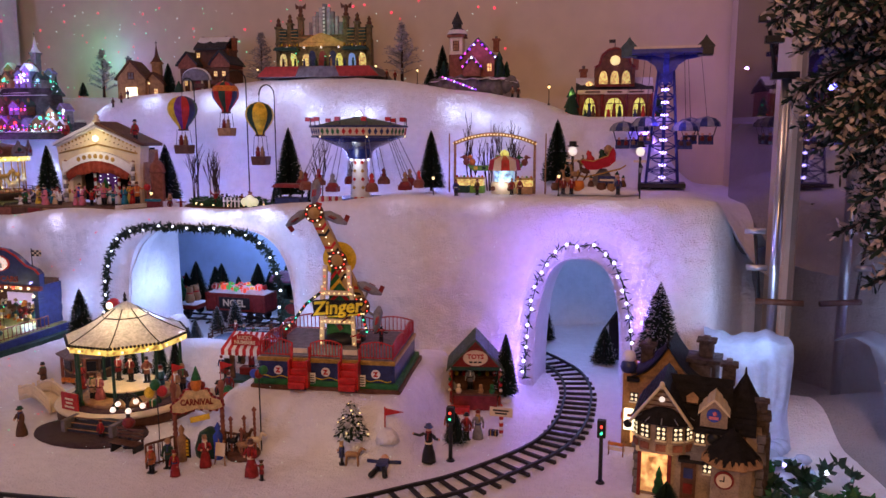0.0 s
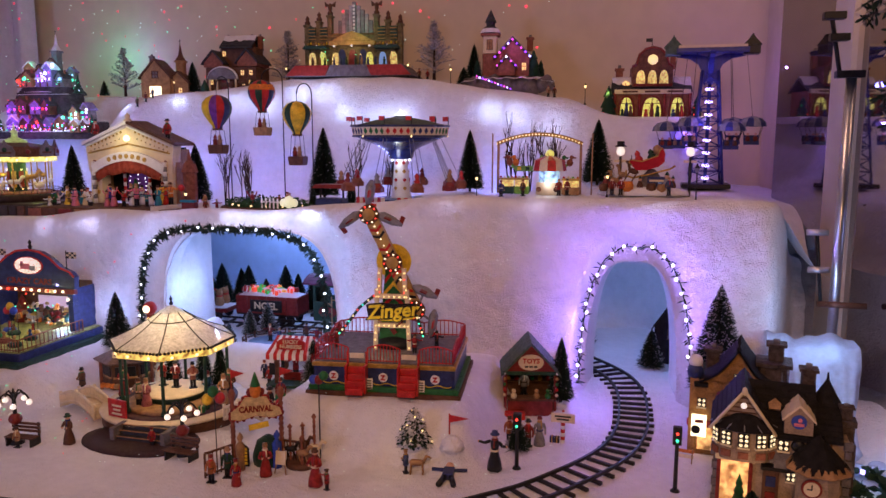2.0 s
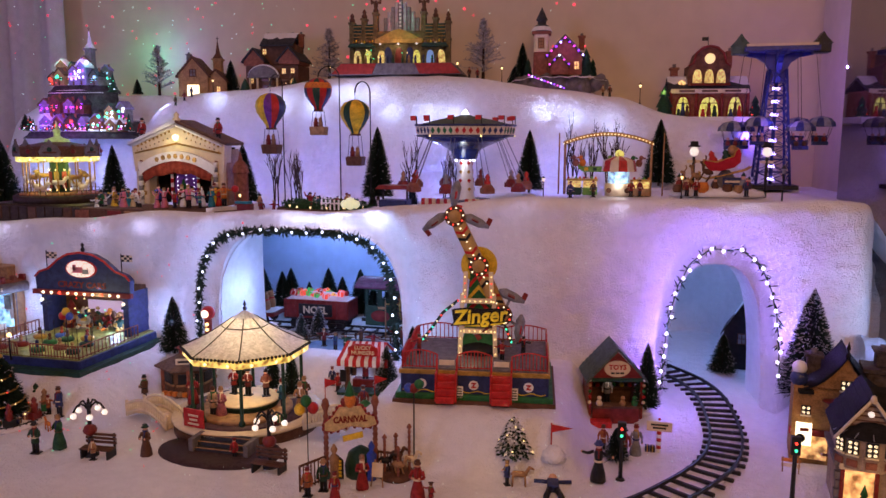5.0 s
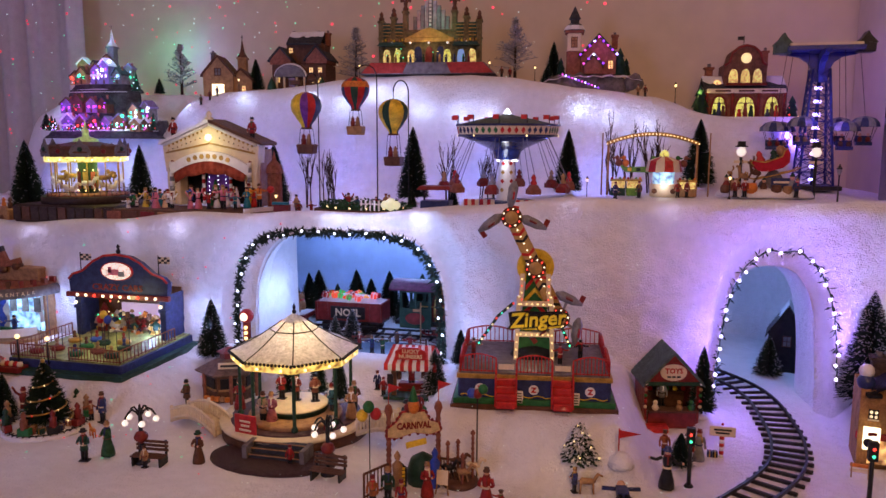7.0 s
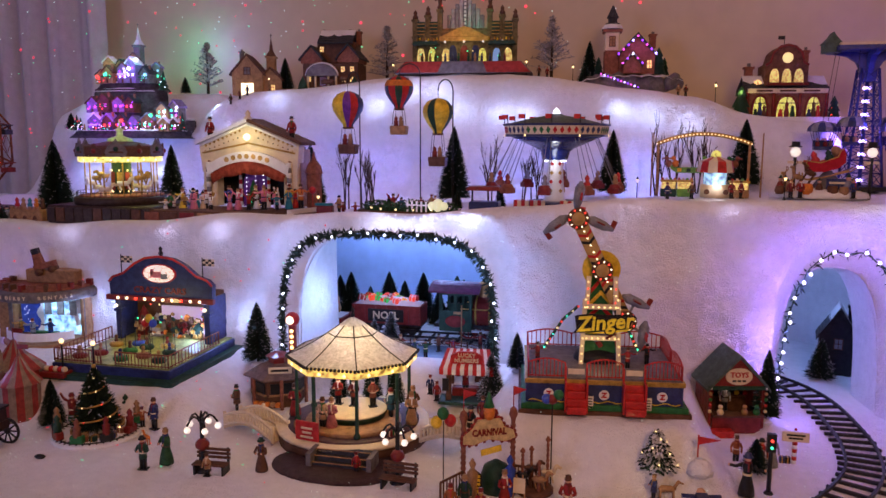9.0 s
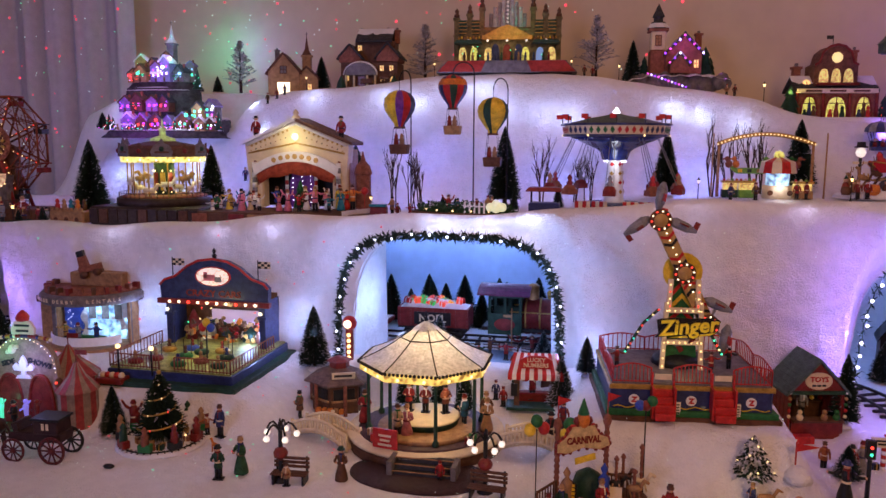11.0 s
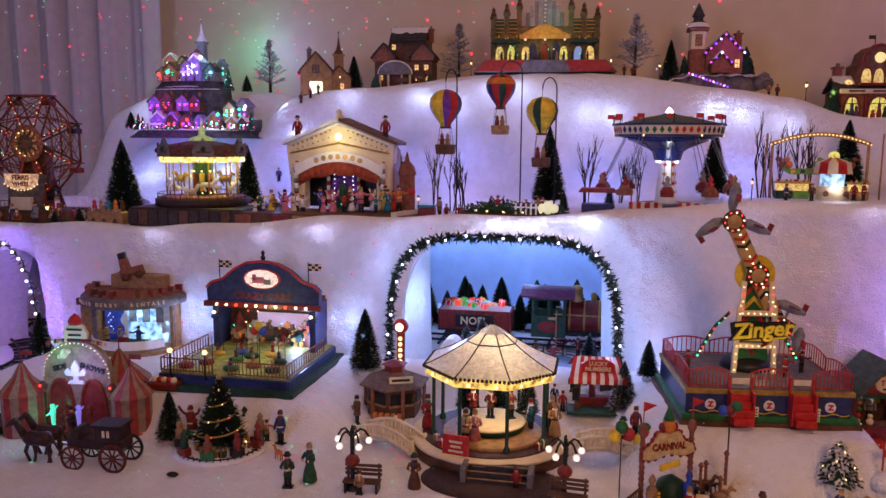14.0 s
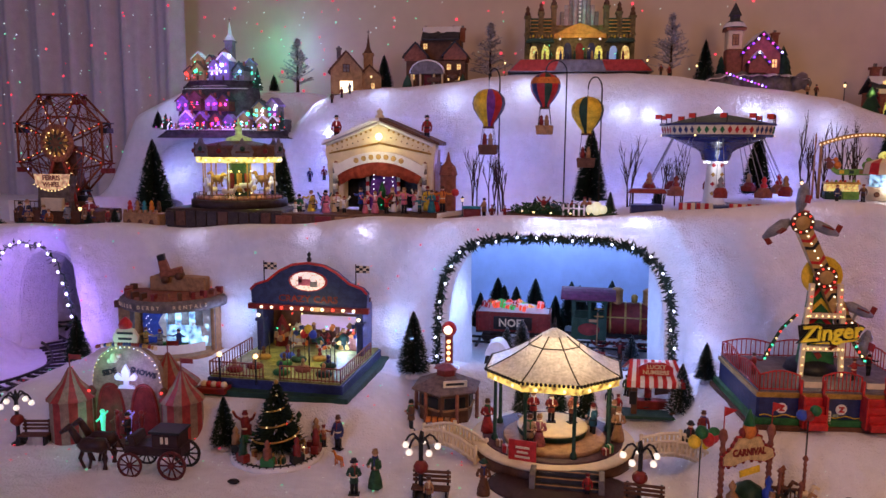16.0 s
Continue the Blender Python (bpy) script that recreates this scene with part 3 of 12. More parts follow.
def flocked_tree(place, h, seed):
    rnd = random.Random(seed)
    t = thing("flocked_tree", "pale frosted grey tree with thin flocked twigs", "tree", place, 0, "frosted trees")
    k = Kit()
    k.cyl((0, 0, 0), h * 0.03, h * 0.95, 0, h * 0.006, 6)
    part("trunk", k, BARK, t)
    k = Kit()
    for i in range(84):
        f = rnd.random() ** 0.9
        a = i * 2.4
        l = h * 0.40 * (1.05 - f) * rnd.uniform(0.7, 1.1)
        s = Vector((0, 0, h * (0.12 + 0.85 * f)))
        d = Vector((math.cos(a), math.sin(a), rnd.uniform(0.1, 0.7))).normalized()
        k.rod(s, s + d * l, h * 0.009, 0, 4, h * 0.005)
        for q in range(17):
            p = s + d * l * rnd.uniform(0.15, 1.0)
            e = Vector((rnd.uniform(-1, 1), rnd.uniform(-1, 1), rnd.uniform(-0.3, 1))).normalized() * h * 0.060
            w = Vector((rnd.uniform(-1, 1), rnd.uniform(-1, 1), rnd.uniform(-1, 1))).normalized() * h * 0.009
            k.add([p - w, p + e * 0.5 + w, p + e, p + e * 0.5 - w], [(0, 1, 2, 3)])
    part("crown", k, FLOCK, t)
    return t


TRIMS = [(WHITE, BLACK), (RED, BROWN), (GREEN, BLACK), (CREAM, DKRED), (GOLD, NAVY), (NAVY, BROWN), (DKRED, CREAM)]


# darker, duller copies of the paints, for every figurine but the dancers
MUTED = {n: mat("muted_" + n, c, 0.6, vary=0.5, scale=140) for n, c in (("red_paint", (0.30, 0.018, 0.018)), ("yellow_paint", (0.46, 0.27, 0.05)), ("teal_paint", (0.02, 0.10, 0.14)), ("pink_paint", (0.40, 0.13, 0.15)), ("white_paint", (0.50, 0.46, 0.44)), ("green_paint", (0.015, 0.07, 0.025)), ("cream_paint", (0.42, 0.31, 0.20)), ("orange_paint", (0.36, 0.11, 0.03)), ("blue_paint", (0.02, 0.05, 0.22)))}


def figurine(place, h, coat, rz=0.0, legs=None, hat=None, skirt=False, arms="down", label=""):
    """One painted figure in a single mesh."""
    coat = coat if "dancer" in label else MUTED.get(coat.name, coat)
    k = Kit()
    leg = legs or BLACK
    k.box((0, 0, 0.012 * h), (0.30 * h, 0.22 * h, 0.03 * h), 1)
    if skirt:
        k.lathe((0, 0, 0), [(0.19 * h, 0.02 * h), (0.17 * h, 0.2 * h), (0.085 * h, 0.52 * h), (0.11 * h, 0.66 * h), (0.10 * h, 0.76 * h), (0.04 * h, 0.82 * h)], 10, 0)
    else:
        for s in (-1, 1):
            k.cyl((s * 0.055 * h, 0, 0), 0.05 * h, 0.44 * h, 1, 0.06 * h, 8)
        k.lathe((0, 0, 0), [(0.125 * h, 0.34 * h), (0.105 * h, 0.52 * h), (0.13 * h, 0.70 * h), (0.11 * h, 0.78 * h), (0.04 * h, 0.83 * h)], 10, 0)
    k.lathe((0, 0, 0), [(0.06 * h, 0.775 * h), (0.085 * h, 0.795 * h), (0.08 * h, 0.825 * h), (0.05 * h, 0.835 * h)], 9, 4)
    k.rod((0.03 * h, -0.085 * h, 0.80 * h), (0.035 * h, -0.125 * h, 0.62 * h), 0.022 * h, 4, 5)
    k.lathe((0, 0, 0), [(0.112 * h, 0.50 * h), (0.118 * h, 0.52 * h), (0.112 * h, 0.545 * h)], 10, 5)
    k.ball((0, -0.078 * h, 0.885 * h), 0.018 * h, 2, 5)
    k.ball((0, 0, 0.895 * h), 0.08 * h, 2, 8)
    if hat:
        k.lathe((0, 0, 0), [(0.12 * h, 0.925 * h), (0.12 * h, 0.94 * h), (0.08 * h, 0.945 * h), (0.07 * h, 1.02 * h)], 10, 3)
    else:
        k.lathe((0, 0, 0), [(0.083 * h, 0.90 * h), (0.086 * h, 0.94 * h), (0.05 * h, 0.985 * h), (0.004, 1.0 * h)], 8, 3)
    for s in (-1, 1):
        sh = Vector((s * 0.12 * h, 0, 0.74 * h))
        if arms == "up":
            el, ha = sh + Vector((s * 0.12, -0.03, 0.08)) * h, sh + Vector((s * 0.2, -0.06, 0.24)) * h
        elif arms == "out":
            el, ha = sh + Vector((s * 0.12, -0.06, -0.06)) * h, sh + Vector((s * 0.26, -0.12, -0.02)) * h
        elif arms == "front":
            el, ha = sh + Vector((s * 0.06, -0.06, -0.16)) * h, sh + Vector((-s * 0.03, -0.17, -0.14)) * h
        else:
            el, ha = sh + Vector((s * 0.06, -0.01, -0.18)) * h, sh + Vector((s * 0.05, -0.08, -0.33)) * h
        k.rod(sh, el, 0.042 * h, 0, 6)
        k.rod(el, ha, 0.036 * h, 0, 6)
        k.ball(ha, 0.035 * h, 2, 6)
    trim = TRIMS[int(abs(place[0]) * 971 + abs(place[1]) * 577) % len(TRIMS)]
    return solid("figurine", k, [coat, leg, SKIN, hat or (BROWN, BLACK, TAN, DKRED)[int(abs(place[0]) * 1310) % 4], trim[0], trim[1]], label or "small painted standing figurine on the snow", "figurine", place, rz, "village figurines")


def fig_on(x, y, h, coat, rz=0.0, **more):
    return figurine((x, y, ground_z(x, y)), h, coat, rz, **more)


BULB = {}


def bulb(parent, p, r, material, name="bulb"):
    key = (round(r, 5), material.name)
    if key not in BULB:
        k = Kit()
        k.ball((0, 0, 0), r, 0, 8)
        BULB[key] = mesh_of("bulb", k, material)
    return part(name, BULB[key], None, parent, at=p)


def window(parent, p, w, h, material=None, frame_m=None, rz=0.0, rows=2, cols=2, arch=False):
    """A lit window with a frame that stands proud and glazing bars, facing -y."""
    T = Matrix.Translation(p) @ Matrix.Rotation(radians(rz), 4, "Z")
    k = Kit()
    b = w * 0.12
    k.box((0, -b * 0.3, h / 2 + b / 2), (w + 2 * b, b, b))
    k.box((0, -b * 0.5, -h / 2 - b / 2), (w + 2.6 * b, b * 1.4, b))
    for s in (-1, 1):
        k.box((s * (w / 2 + b / 2), -b * 0.3, 0), (b, b, h))
    for i in range(1, cols):
        k.box((-w / 2 + w * i / cols, -b * 0.2, 0), (b * 0.8, b * 0.6, h))
    for i in range(1, rows):
        k.box((0, -b * 0.2, -h / 2 + h * i / rows), (w, b * 0.6, b * 0.7))
    wn = part("window", k, frame_m or BROWN, parent, at=T)
    k = Kit()
    k.box((0, b * 0.1, 0), (w, b * 0.3, h))
    part("pane", k, material or G_WIN, wn)
    return wn


def gable_roof(parent, w, d, z, rise, over=0.006, material=None, along="y", snow=None, at=None, thick=0.004, name="roof"):
    """Two slopes whose ridge runs along y (gable to the front) or along x."""
    k = Kit()
    hw = w / 2 + over
    run = math.hypot(w / 2, rise)
    drop = rise * over / (w / 2)
    poly = [(-hw, z - drop), (0, z + rise), (hw, z - drop), (hw, z - drop + thick), (0, z + rise + thick * 1.25), (-hw, z - drop + thick)]
    if along == "x":
        k.T = Matrix.Rotation(radians(90), 4, "Z")
    k.prism(poly, -d / 2 - over, d / 2 + over, 0)
    r = part(name, k, material or SLATE, parent, at=at)
    n = max(3, int(run / 0.008))
    for s in (-1, 1):  # courses of shingles
        for i in range(1, n):
            f = i / n
            k = Kit()
            if along == "x":
                k.T = Matrix.Rotation(radians(90), 4, "Z")
            k.box((s * hw * f, 0, (z + rise + thick * 1.2) + f * (-rise - drop) + 0.0002), (hw / n * 0.9, d + 2 * over, 0.0012), 0, 0, 1, 0, s * math.degrees(math.atan2(rise, w / 2)))
            part("shingle_course", k, material or SLATE, r)
    if snow:
        k = Kit()
        if along == "x":
            k.T = Matrix.Rotation(radians(90), 4, "Z")
        rnd = random.Random(int(w * 9999))
        edge = [[rnd.uniform(0.3, snow) for i in range(13)] for s in (0, 1)]

        def quilt(u, v):
            s, f = (-1, 1 - 2 * v) if v < 0.5 else (1, 2 * v - 1)
            g = f * edge[(s + 1) // 2][round(u * 12)]
            return (s * hw * g, (d / 2 + over) * (2 * u - 1), z + rise + thick * (2.3 - 0.9 * f * f) - (rise + drop) * g)
        k.sheet(12, 12, quilt)
        part("roof_snow", k, SNOW, r)
    return r


def wall_block(parent, w, d, h, material, gable=0.0, z=0.0, at=None, name="wall", along="y"):
    k = Kit()
    if along == "x":
        k.T = Matrix.Rotation(radians(90), 4, "Z")
    poly = [(-w / 2, z), (w / 2, z), (w / 2, z + h)] + ([(0, z + h + gable)] if gable else []) + [(-w / 2, z + h)]
    k.prism(poly, -d / 2, d / 2)
    return part(name, k, material, parent, at=at)


def chimney(parent, p, w, h, material=None):
    k = Kit()
    k.box((0, 0, h / 2), (w, w, h))
    k.box((0, 0, h), (w * 1.35, w * 1.35, h * 0.14))
    c = part("chimney", k, material or BRICKP, parent, at=p)
    k = Kit()
    k.cyl((0, 0, h * 1.05), w * 0.25, h * 0.22, 0, None, 8)
    part("pot", k, STONE, c)
    return c


def spire(parent, p, w, h, wall_m, roof_m):
    k = Kit()
    k.box((0, 0, h * 0.27), (w, w, h * 0.54))
    k.box((0, 0, h * 0.55), (w * 1.25, w * 1.25, h * 0.04))
    s = part("tower", k, wall_m, parent, at=p)
    k = Kit()
    k.lathe((0, 0, h * 0.57), [(w * 0.72, 0), (w * 0.3, h * 0.12), (0.0006, h * 0.40)], 4, 0, False)
    part("spire", k, roof_m, s)
    k = Kit()
    k.rod((0, 0, h * 0.95), (0, 0, h * 1.06), 0.0008)
    k.rod((-w * 0.15, 0, h * 1.02), (w * 0.15, 0, h * 1.02), 0.0008)
    part("finial", k, BLACK, s)
    return s


def lamp_post(place, h, label="black cast lamp post with a warm lantern", lit=True, material=None, group="lamp posts"):
    t = thing("street_lamp", label, "street lamp", place, 0, group)
    k = Kit()
    k.lathe((0, 0, 0), [(h * 0.06, 0), (h * 0.06, h * 0.04), (h * 0.03, h * 0.1), (h * 0.02, h * 0.16), (h * 0.016, h * 0.74), (h * 0.04, h * 0.76)], 8)
    part("pole", k, BLACK, t)
    k = Kit()
    k.lathe((0, 0, h * 0.77), [(h * 0.035, 0), (h * 0.06, h * 0.1), (h * 0.055, h * 0.12)], 6, 0, False)
    part("lantern", k, material or (G_WARM if lit else GREY), t)
    k = Kit()
    k.lathe((0, 0, h * 0.89), [(h * 0.075, 0), (h * 0.03, h * 0.06), (h * 0.012, h * 0.11)], 6, 0, False)
    part("cap", k, BLACK, t)
    return t


def globe_lamp(place, h):
    """Cast lamp with a round urn and curled arms that carry bright globes."""
    t = thing("street_lamp", "black cast lamp with five bright white globes and an urn", "street lamp", place, 0, "globe lamps")
    k = Kit()
    k.lathe((0, 0, 0), [(h * 0.13, 0), (h * 0.13, h * 0.03), (h * 0.06, h * 0.07), (h * 0.035, h * 0.16), (h * 0.035, h * 0.95), (h * 0.012, h * 1.05)], 10)
    part("pole", k, BLACK, t)
    k = Kit()
    k.lathe((0, 0, h * 0.36), [(h * 0.04, 0), (h * 0.11, h * 0.07), (h * 0.12, h * 0.12), (h * 0.09, h * 0.18), (h * 0.03, h * 0.22)], 12)
    part("urn", k, DKRED, t)
    for i in range(5):
        a = i * 2 * math.pi / 5 + 0.4
        d = Vector((math.cos(a), math.sin(a), 0))
        k = Kit()
        pts = [Vector((0, 0, h * 0.82)) + d * h * 0.26 * f + Vector((0, 0, h * 0.16 * math.sin(f * math.pi * 0.95))) for f in (0, 0.25, 0.5, 0.75, 1.0)]
        k.tube(pts, h * 0.018)
        ar = part("arm", k, BLACK, t)
        bulb(ar, pts[-1] + Vector((0, 0, -h * 0.065)), h * 0.056, G_GLOBE, "globe")
        bulb(ar, pts[-1] + Vector((0, -h * 0.035, -h * 0.060)), h * 0.030, G_WINW, "filament")
    return t


def bench(place, w, rz):
    t = thing("park_bench", "small dark slatted park bench on the snow", "bench", place, rz, "park benches")
    for i in range(3):
        k = Kit()
        k.box((0, -0.003 + 0.006 * i, 0.015), (w, 0.005, 0.002))
        part("slat", k, BROWN, t)
    for i in range(3):
        k = Kit()
        k.box((0, 0.014, 0.021 + 0.006 * i), (w, 0.002, 0.004))
        part("back_slat", k, BROWN, t)
    for s in (-1, 1):
        k = Kit()
        k.box((s * w * 0.42, 0.004, 0.0075), (0.003, 0.02, 0.015))
        k.box((s * w * 0.42, 0.015, 0.018), (0.003, 0.003, 0.036))
        part("leg", k, BLACK, t)
    return t


def light_garland(name, label, centre, hw, top, foot, p, y, bulb_m, n, leaf, r, t0=0.0, t1=1.0):
    t = thing(name, label, "garland", (0, 0, 0))
    pts = arch_outline(centre, hw, top, foot, p, 120)
    # even steps along the outline
    L = [0.0]
    for a, b in zip(pts[:-1], pts[1:]):
        L.append(L[-1] + math.dist(a, b))
    at = lambda f: (float(np.interp(f * L[-1], L, [q[0] for q in pts])), float(np.interp(f * L[-1], L, [q[1] for q in pts])))
    rnd = random.Random(7)
    k = Kit()
    wire = []
    for i in range(91):
        f = t0 + (t1 - t0) * i / 90
        x, z = at(f)
        wire.append((x, y + 0.003 * math.sin(i * 1.3), z + 0.002 * math.sin(i * 0.9)))
    k.tube(wire, 0.0011)
    part("wire", k, DKGREEN, t)
    k = Kit()
    for i in range(leaf):
        x, z = at(t0 + (t1 - t0) * rnd.random())
        d = Vector((rnd.uniform(-1, 1), rnd.uniform(-0.7, 0.3), rnd.uniform(-1, 1))).normalized()
        l, w = rnd.uniform(0.008, 0.017), Vector((rnd.uniform(-1, 1), rnd.uniform(-1, 1), rnd.uniform(-1, 1))).normalized() * 0.0012
        o = Vector((x, y, z))
        k.add([o - w, o + d * l * 0.5 - w * 1.6, o + d * l, o + d * l * 0.5 + w * 1.6], [(0, 1, 2, 3)])
    tagged(part("needles", k, NEEDLE, t), kind="stuff")
    for i in range(n):
        x, z = at(t0 + (t1 - t0) * (i + 0.5) / n)
        bulb(t, (x + rnd.uniform(-0.004, 0.004), y - 0.006, z + rnd.uniform(-0.004, 0.004)), r, bulb_m)
    return t


light_garland("arch_garland", "dark tinsel garland with white lights framing the wide opening", -0.935, 0.213, 0.305, 0.03, 4.2, 1.372, G_COOL, 25, 3000, 0.0024)
light_garland("light_string", "green wire light string with violet-white bulbs round the tunnel", -0.128, 0.098, 0.300, 0.0, 2.7, 1.375, G_VIO, 24, 220, 0.0029, 0.06, 0.90)
light_garland("light_string", "green wire light string with violet-white bulbs round the far tunnel", -2.02, 0.105, 0.262, 0.0, 2.7, 1.372, G_VIO, 24, 220, 0.0029, 0.06, 0.94)


# ---- train and track ----
TRACK = [(-2.25, 1.62), (-2.05, 1.49), (-1.955, 1.375), (-1.945, 1.26), (-1.99, 1.13), (-1.97, 0.97), (-1.84, 0.84), (-1.6, 0.78), (-1.2, 0.75), (-0.8, 0.76), (-0.45, 0.83), (-0.29, 0.945), (-0.21, 1.04), (-0.15, 1.145), (-0.127, 1.245), (-0.125, 1.34), (-0.135, 1.45), (-0.18, 1.56), (-0.29, 1.67), (-0.50, 1.74), (-0.8, 1.75), (-1.1, 1.75), (-1.5, 1.745), (-1.85, 1.70), (-2.08, 1.70), (-2.25, 1.62)]


TIE = mat("tarred_tie", (0.022, 0.018, 0.022), 0.6, vary=0.5, scale=160)


def track_at(f):
    """Place and heading on the track, f from 0 to 1, by a Catmull-Rom curve."""
    n = len(TRACK) - 1
    i = min(int(f * n), n - 1)
    u = f * n - i
    p = [Vector((*TRACK[min(max(i + j, 0), n)], 0)) for j in (-1, 0, 1, 2)]
    q = 0.5 * (2 * p[1] + (p[2] - p[0]) * u + (2 * p[0] - 5 * p[1] + 4 * p[2] - p[3]) * u * u + (3 * p[1] - p[0] - 3 * p[2] + p[3]) * u ** 3)
    d = 0.5 * ((p[2] - p[0]) + 2 * (2 * p[0] - 5 * p[1] + 4 * p[2] - p[3]) * u + 3 * (3 * p[1] - p[0] - 3 * p[2] + p[3]) * u * u)
    q.z = ground_z(q.x, q.y) * 0.6 + 0.005
    return q, d.normalized()


def railway():
    t = thing("railway_track", "black model railway track with closely laid ties on the snow", "railway track", (0, 0, 0))
    steps = [track_at(i / 420) for i in range(421)]
    for s in (-1, 1):
        k = Kit()
        for (a, da), (b, db) in zip(steps[:-1], steps[1:]):
            na, nb = Vector((-da.y, da.x, 0)) * 0.0245 * s, Vector((-db.y, db.x, 0)) * 0.0245 * s
            va, vb = [a + na * q for q in (0.92, 1.08)], [b + nb * q for q in (0.92, 1.08)]
            u, w = Vector((0, 0, 0.004)), Vector((0, 0, 0.009))
            k.add([va[0] + u, va[1] + u, va[1] + w, va[0] + w, vb[0] + u, vb[1] + u, vb[1] + w, vb[0] + w], [(0, 1, 2, 3), (7, 6, 5, 4), (1, 0, 4, 5), (2, 1, 5, 6), (3, 2, 6, 7), (0, 3, 7, 4)])
        part("rail", k, BLACK, t, "dark oxidised metal rail")
    k = Kit()
    k.box((0, 0, -0.001), (0.0056, 0.070, 0.005))
    tie = mesh_of("tie", k, TIE)
    L, last = 0.0, steps[0][0]
    for q, d in steps:
        L += (q - last).length
        last = q
        if L > 0.0235:
            L = 0
            part("tie", tie, None, t, at=Matrix.Translation(q) @ Matrix.Rotation(math.atan2(d.y, d.x), 4, "Z"))


railway()


def wheel(parent, p, r, material=None, spokes=8):
    k = Kit()
    T = Matrix.Rotation(radians(90), 3, "X")
    k.lathe((0, 0.003, 0), [(r * 0.22, 0), (r * 0.22, 0.002), (r * 0.95, 0.003), (r * 0.95, 0.0045), (r * 0.20, 0.006)] if spokes < 7 else [(r * 0.22, 0), (r * 0.22, 0.006)], 14, 0, True, T)
    w = part("wheel", k, material or DKRED, parent, at=p)
    for i in range(spokes if spokes > 6 else 0):
        a = 2 * math.pi * i / spokes
        k = Kit()
        k.rod((0, 0, 0), (r * 0.9 * math.cos(a), 0, r * 0.9 * math.sin(a)), r * 0.07)
        part("spoke", k, material or DKRED, w)
    k = Kit()
    for i in range(18):
        a, b = 2 * math.pi * i / 18, 2 * math.pi * (i + 1) / 18
        k.rod((r * math.cos(a), 0, r * math.sin(a)), (r * math.cos(b), 0, r * math.sin(b)), r * 0.12, 0, 5)
    part("rim", k, material or DKRED, w)
    return w


def locomotive(place, rz, size=1.2):
    """Steam engine; it faces +x."""
    t = thing("steam_locomotive", "red and brass model steam locomotive with a purple cab roof", "locomotive", place, rz, "", size)
    X = Matrix.Rotation(radians(90), 3, "Y")
    k = Kit()
    k.lathe((-0.035, 0, 0.066), [(0.034, 0), (0.034, 0.108), (0.031, 0.118)], 20, 0, True, X)
    part("boiler", k, DKRED, t, "glossy dark red boiler")
    k = Kit()
    k.lathe((0.078, 0, 0.066), [(0.032, 0), (0.033, 0.003), (0.033, 0.029), (0.030, 0.032)], 20, 0, True, X)
    sb = part("smokebox", k, COPPER, t, "brass-coloured smokebox")
    k = Kit()
    k.lathe((0.110, 0, 0.066), [(0.031, 0), (0.031, 0.003), (0.024, 0.006), (0.010, 0.007), (0.009, 0.012)], 20, 0, True, X)
    part("smokebox_door", k, BLACK, sb)
    for x in (-0.03, 0.0, 0.03, 0.06):
        k = Kit()
        k.lathe((x, 0, 0.066), [(0.0345, 0), (0.0352, 0.001), (0.0352, 0.003), (0.0345, 0.004)], 20, 0, True, X)
        part("band", k, GOLD, t)
    for s in (-1, 1):
        k = Kit()
        k.rod((-0.06, s * 0.036, 0.075), (0.10, s * 0.036, 0.075), 0.0014)
        part("handrail", k, GOLD, t)
    k = Kit()
    k.lathe((0.092, 0, 0.095), [(0.010, 0), (0.008, 0.008), (0.008, 0.026), (0.026, 0.050), (0.027, 0.056), (0.018, 0.068), (0.013, 0.070)], 16)
    st = part("smokestack", k, BLACK, t, "black diamond smokestack")
    k = Kit()
    k.cyl((0.092, 0, 0.158), 0.013, 0.009, 0, None, 12)
    part("stack_cap", k, DKRED, st)
    for x, r, h in ((0.050, 0.014, 0.028), (-0.015, 0.012, 0.028)):
        k = Kit()
        k.lathe((x, 0, 0.095), [(r * 1.15, 0), (r, 0.004), (r, h), (r * 1.1, h + 0.002), (r * 0.6, h + 0.007)], 14)
        part("dome", k, COPPER, t, "brass dome")
    k = Kit()
    k.lathe((0.020, 0, 0.095), [(0.005, 0), (0.007, 0.018), (0.003, 0.022)], 10)
    part("bell", k, GOLD, t)
    k = Kit()
    k.box((0.122, 0, 0.110), (0.018, 0.018, 0.022))
    hl = part("headlight", k, BLACK, t)
    k = Kit()
    k.lathe((0.131, 0, 0.110), [(0.0085, 0), (0.009, 0.003), (0.005, 0.004)], 14, 0, True, X)
    part("lens", k, G_WINW, hl)
    for s in (-1, 1):
        k = Kit()
        k.box((-0.070, s * 0.038, 0.048), (0.070, 0.003, 0.044))
        for x in (-0.102, -0.070, -0.038):
            k.box((x, s * 0.038, 0.088), (0.006, 0.003, 0.038))
        k.box((-0.070, s * 0.038, 0.108), (0.070, 0.003, 0.008))
        sd = part("cab_side", k, DKGREEN, t, "dark green cab side")
        k = Kit()
        k.lathe((-0.070, s * 0.0405, 0.048), [(0.013, 0), (0.012, 0.001)], 16, 0, False, Matrix.Diagonal((1.7, 1, 1)) @ Matrix.Rotation(radians(90), 3, "X"))
        part("crest", k, DKRED, sd)
    k = Kit()
    k.box((-0.036, 0, 0.065), (0.003, 0.074, 0.085))
    part("cab_front", k, DKGREEN, t)
    k = Kit()
    k.T = Matrix.Rotation(radians(90), 4, "Z")
    arc = [-0.8 + 0.2 * i for i in range(9)]
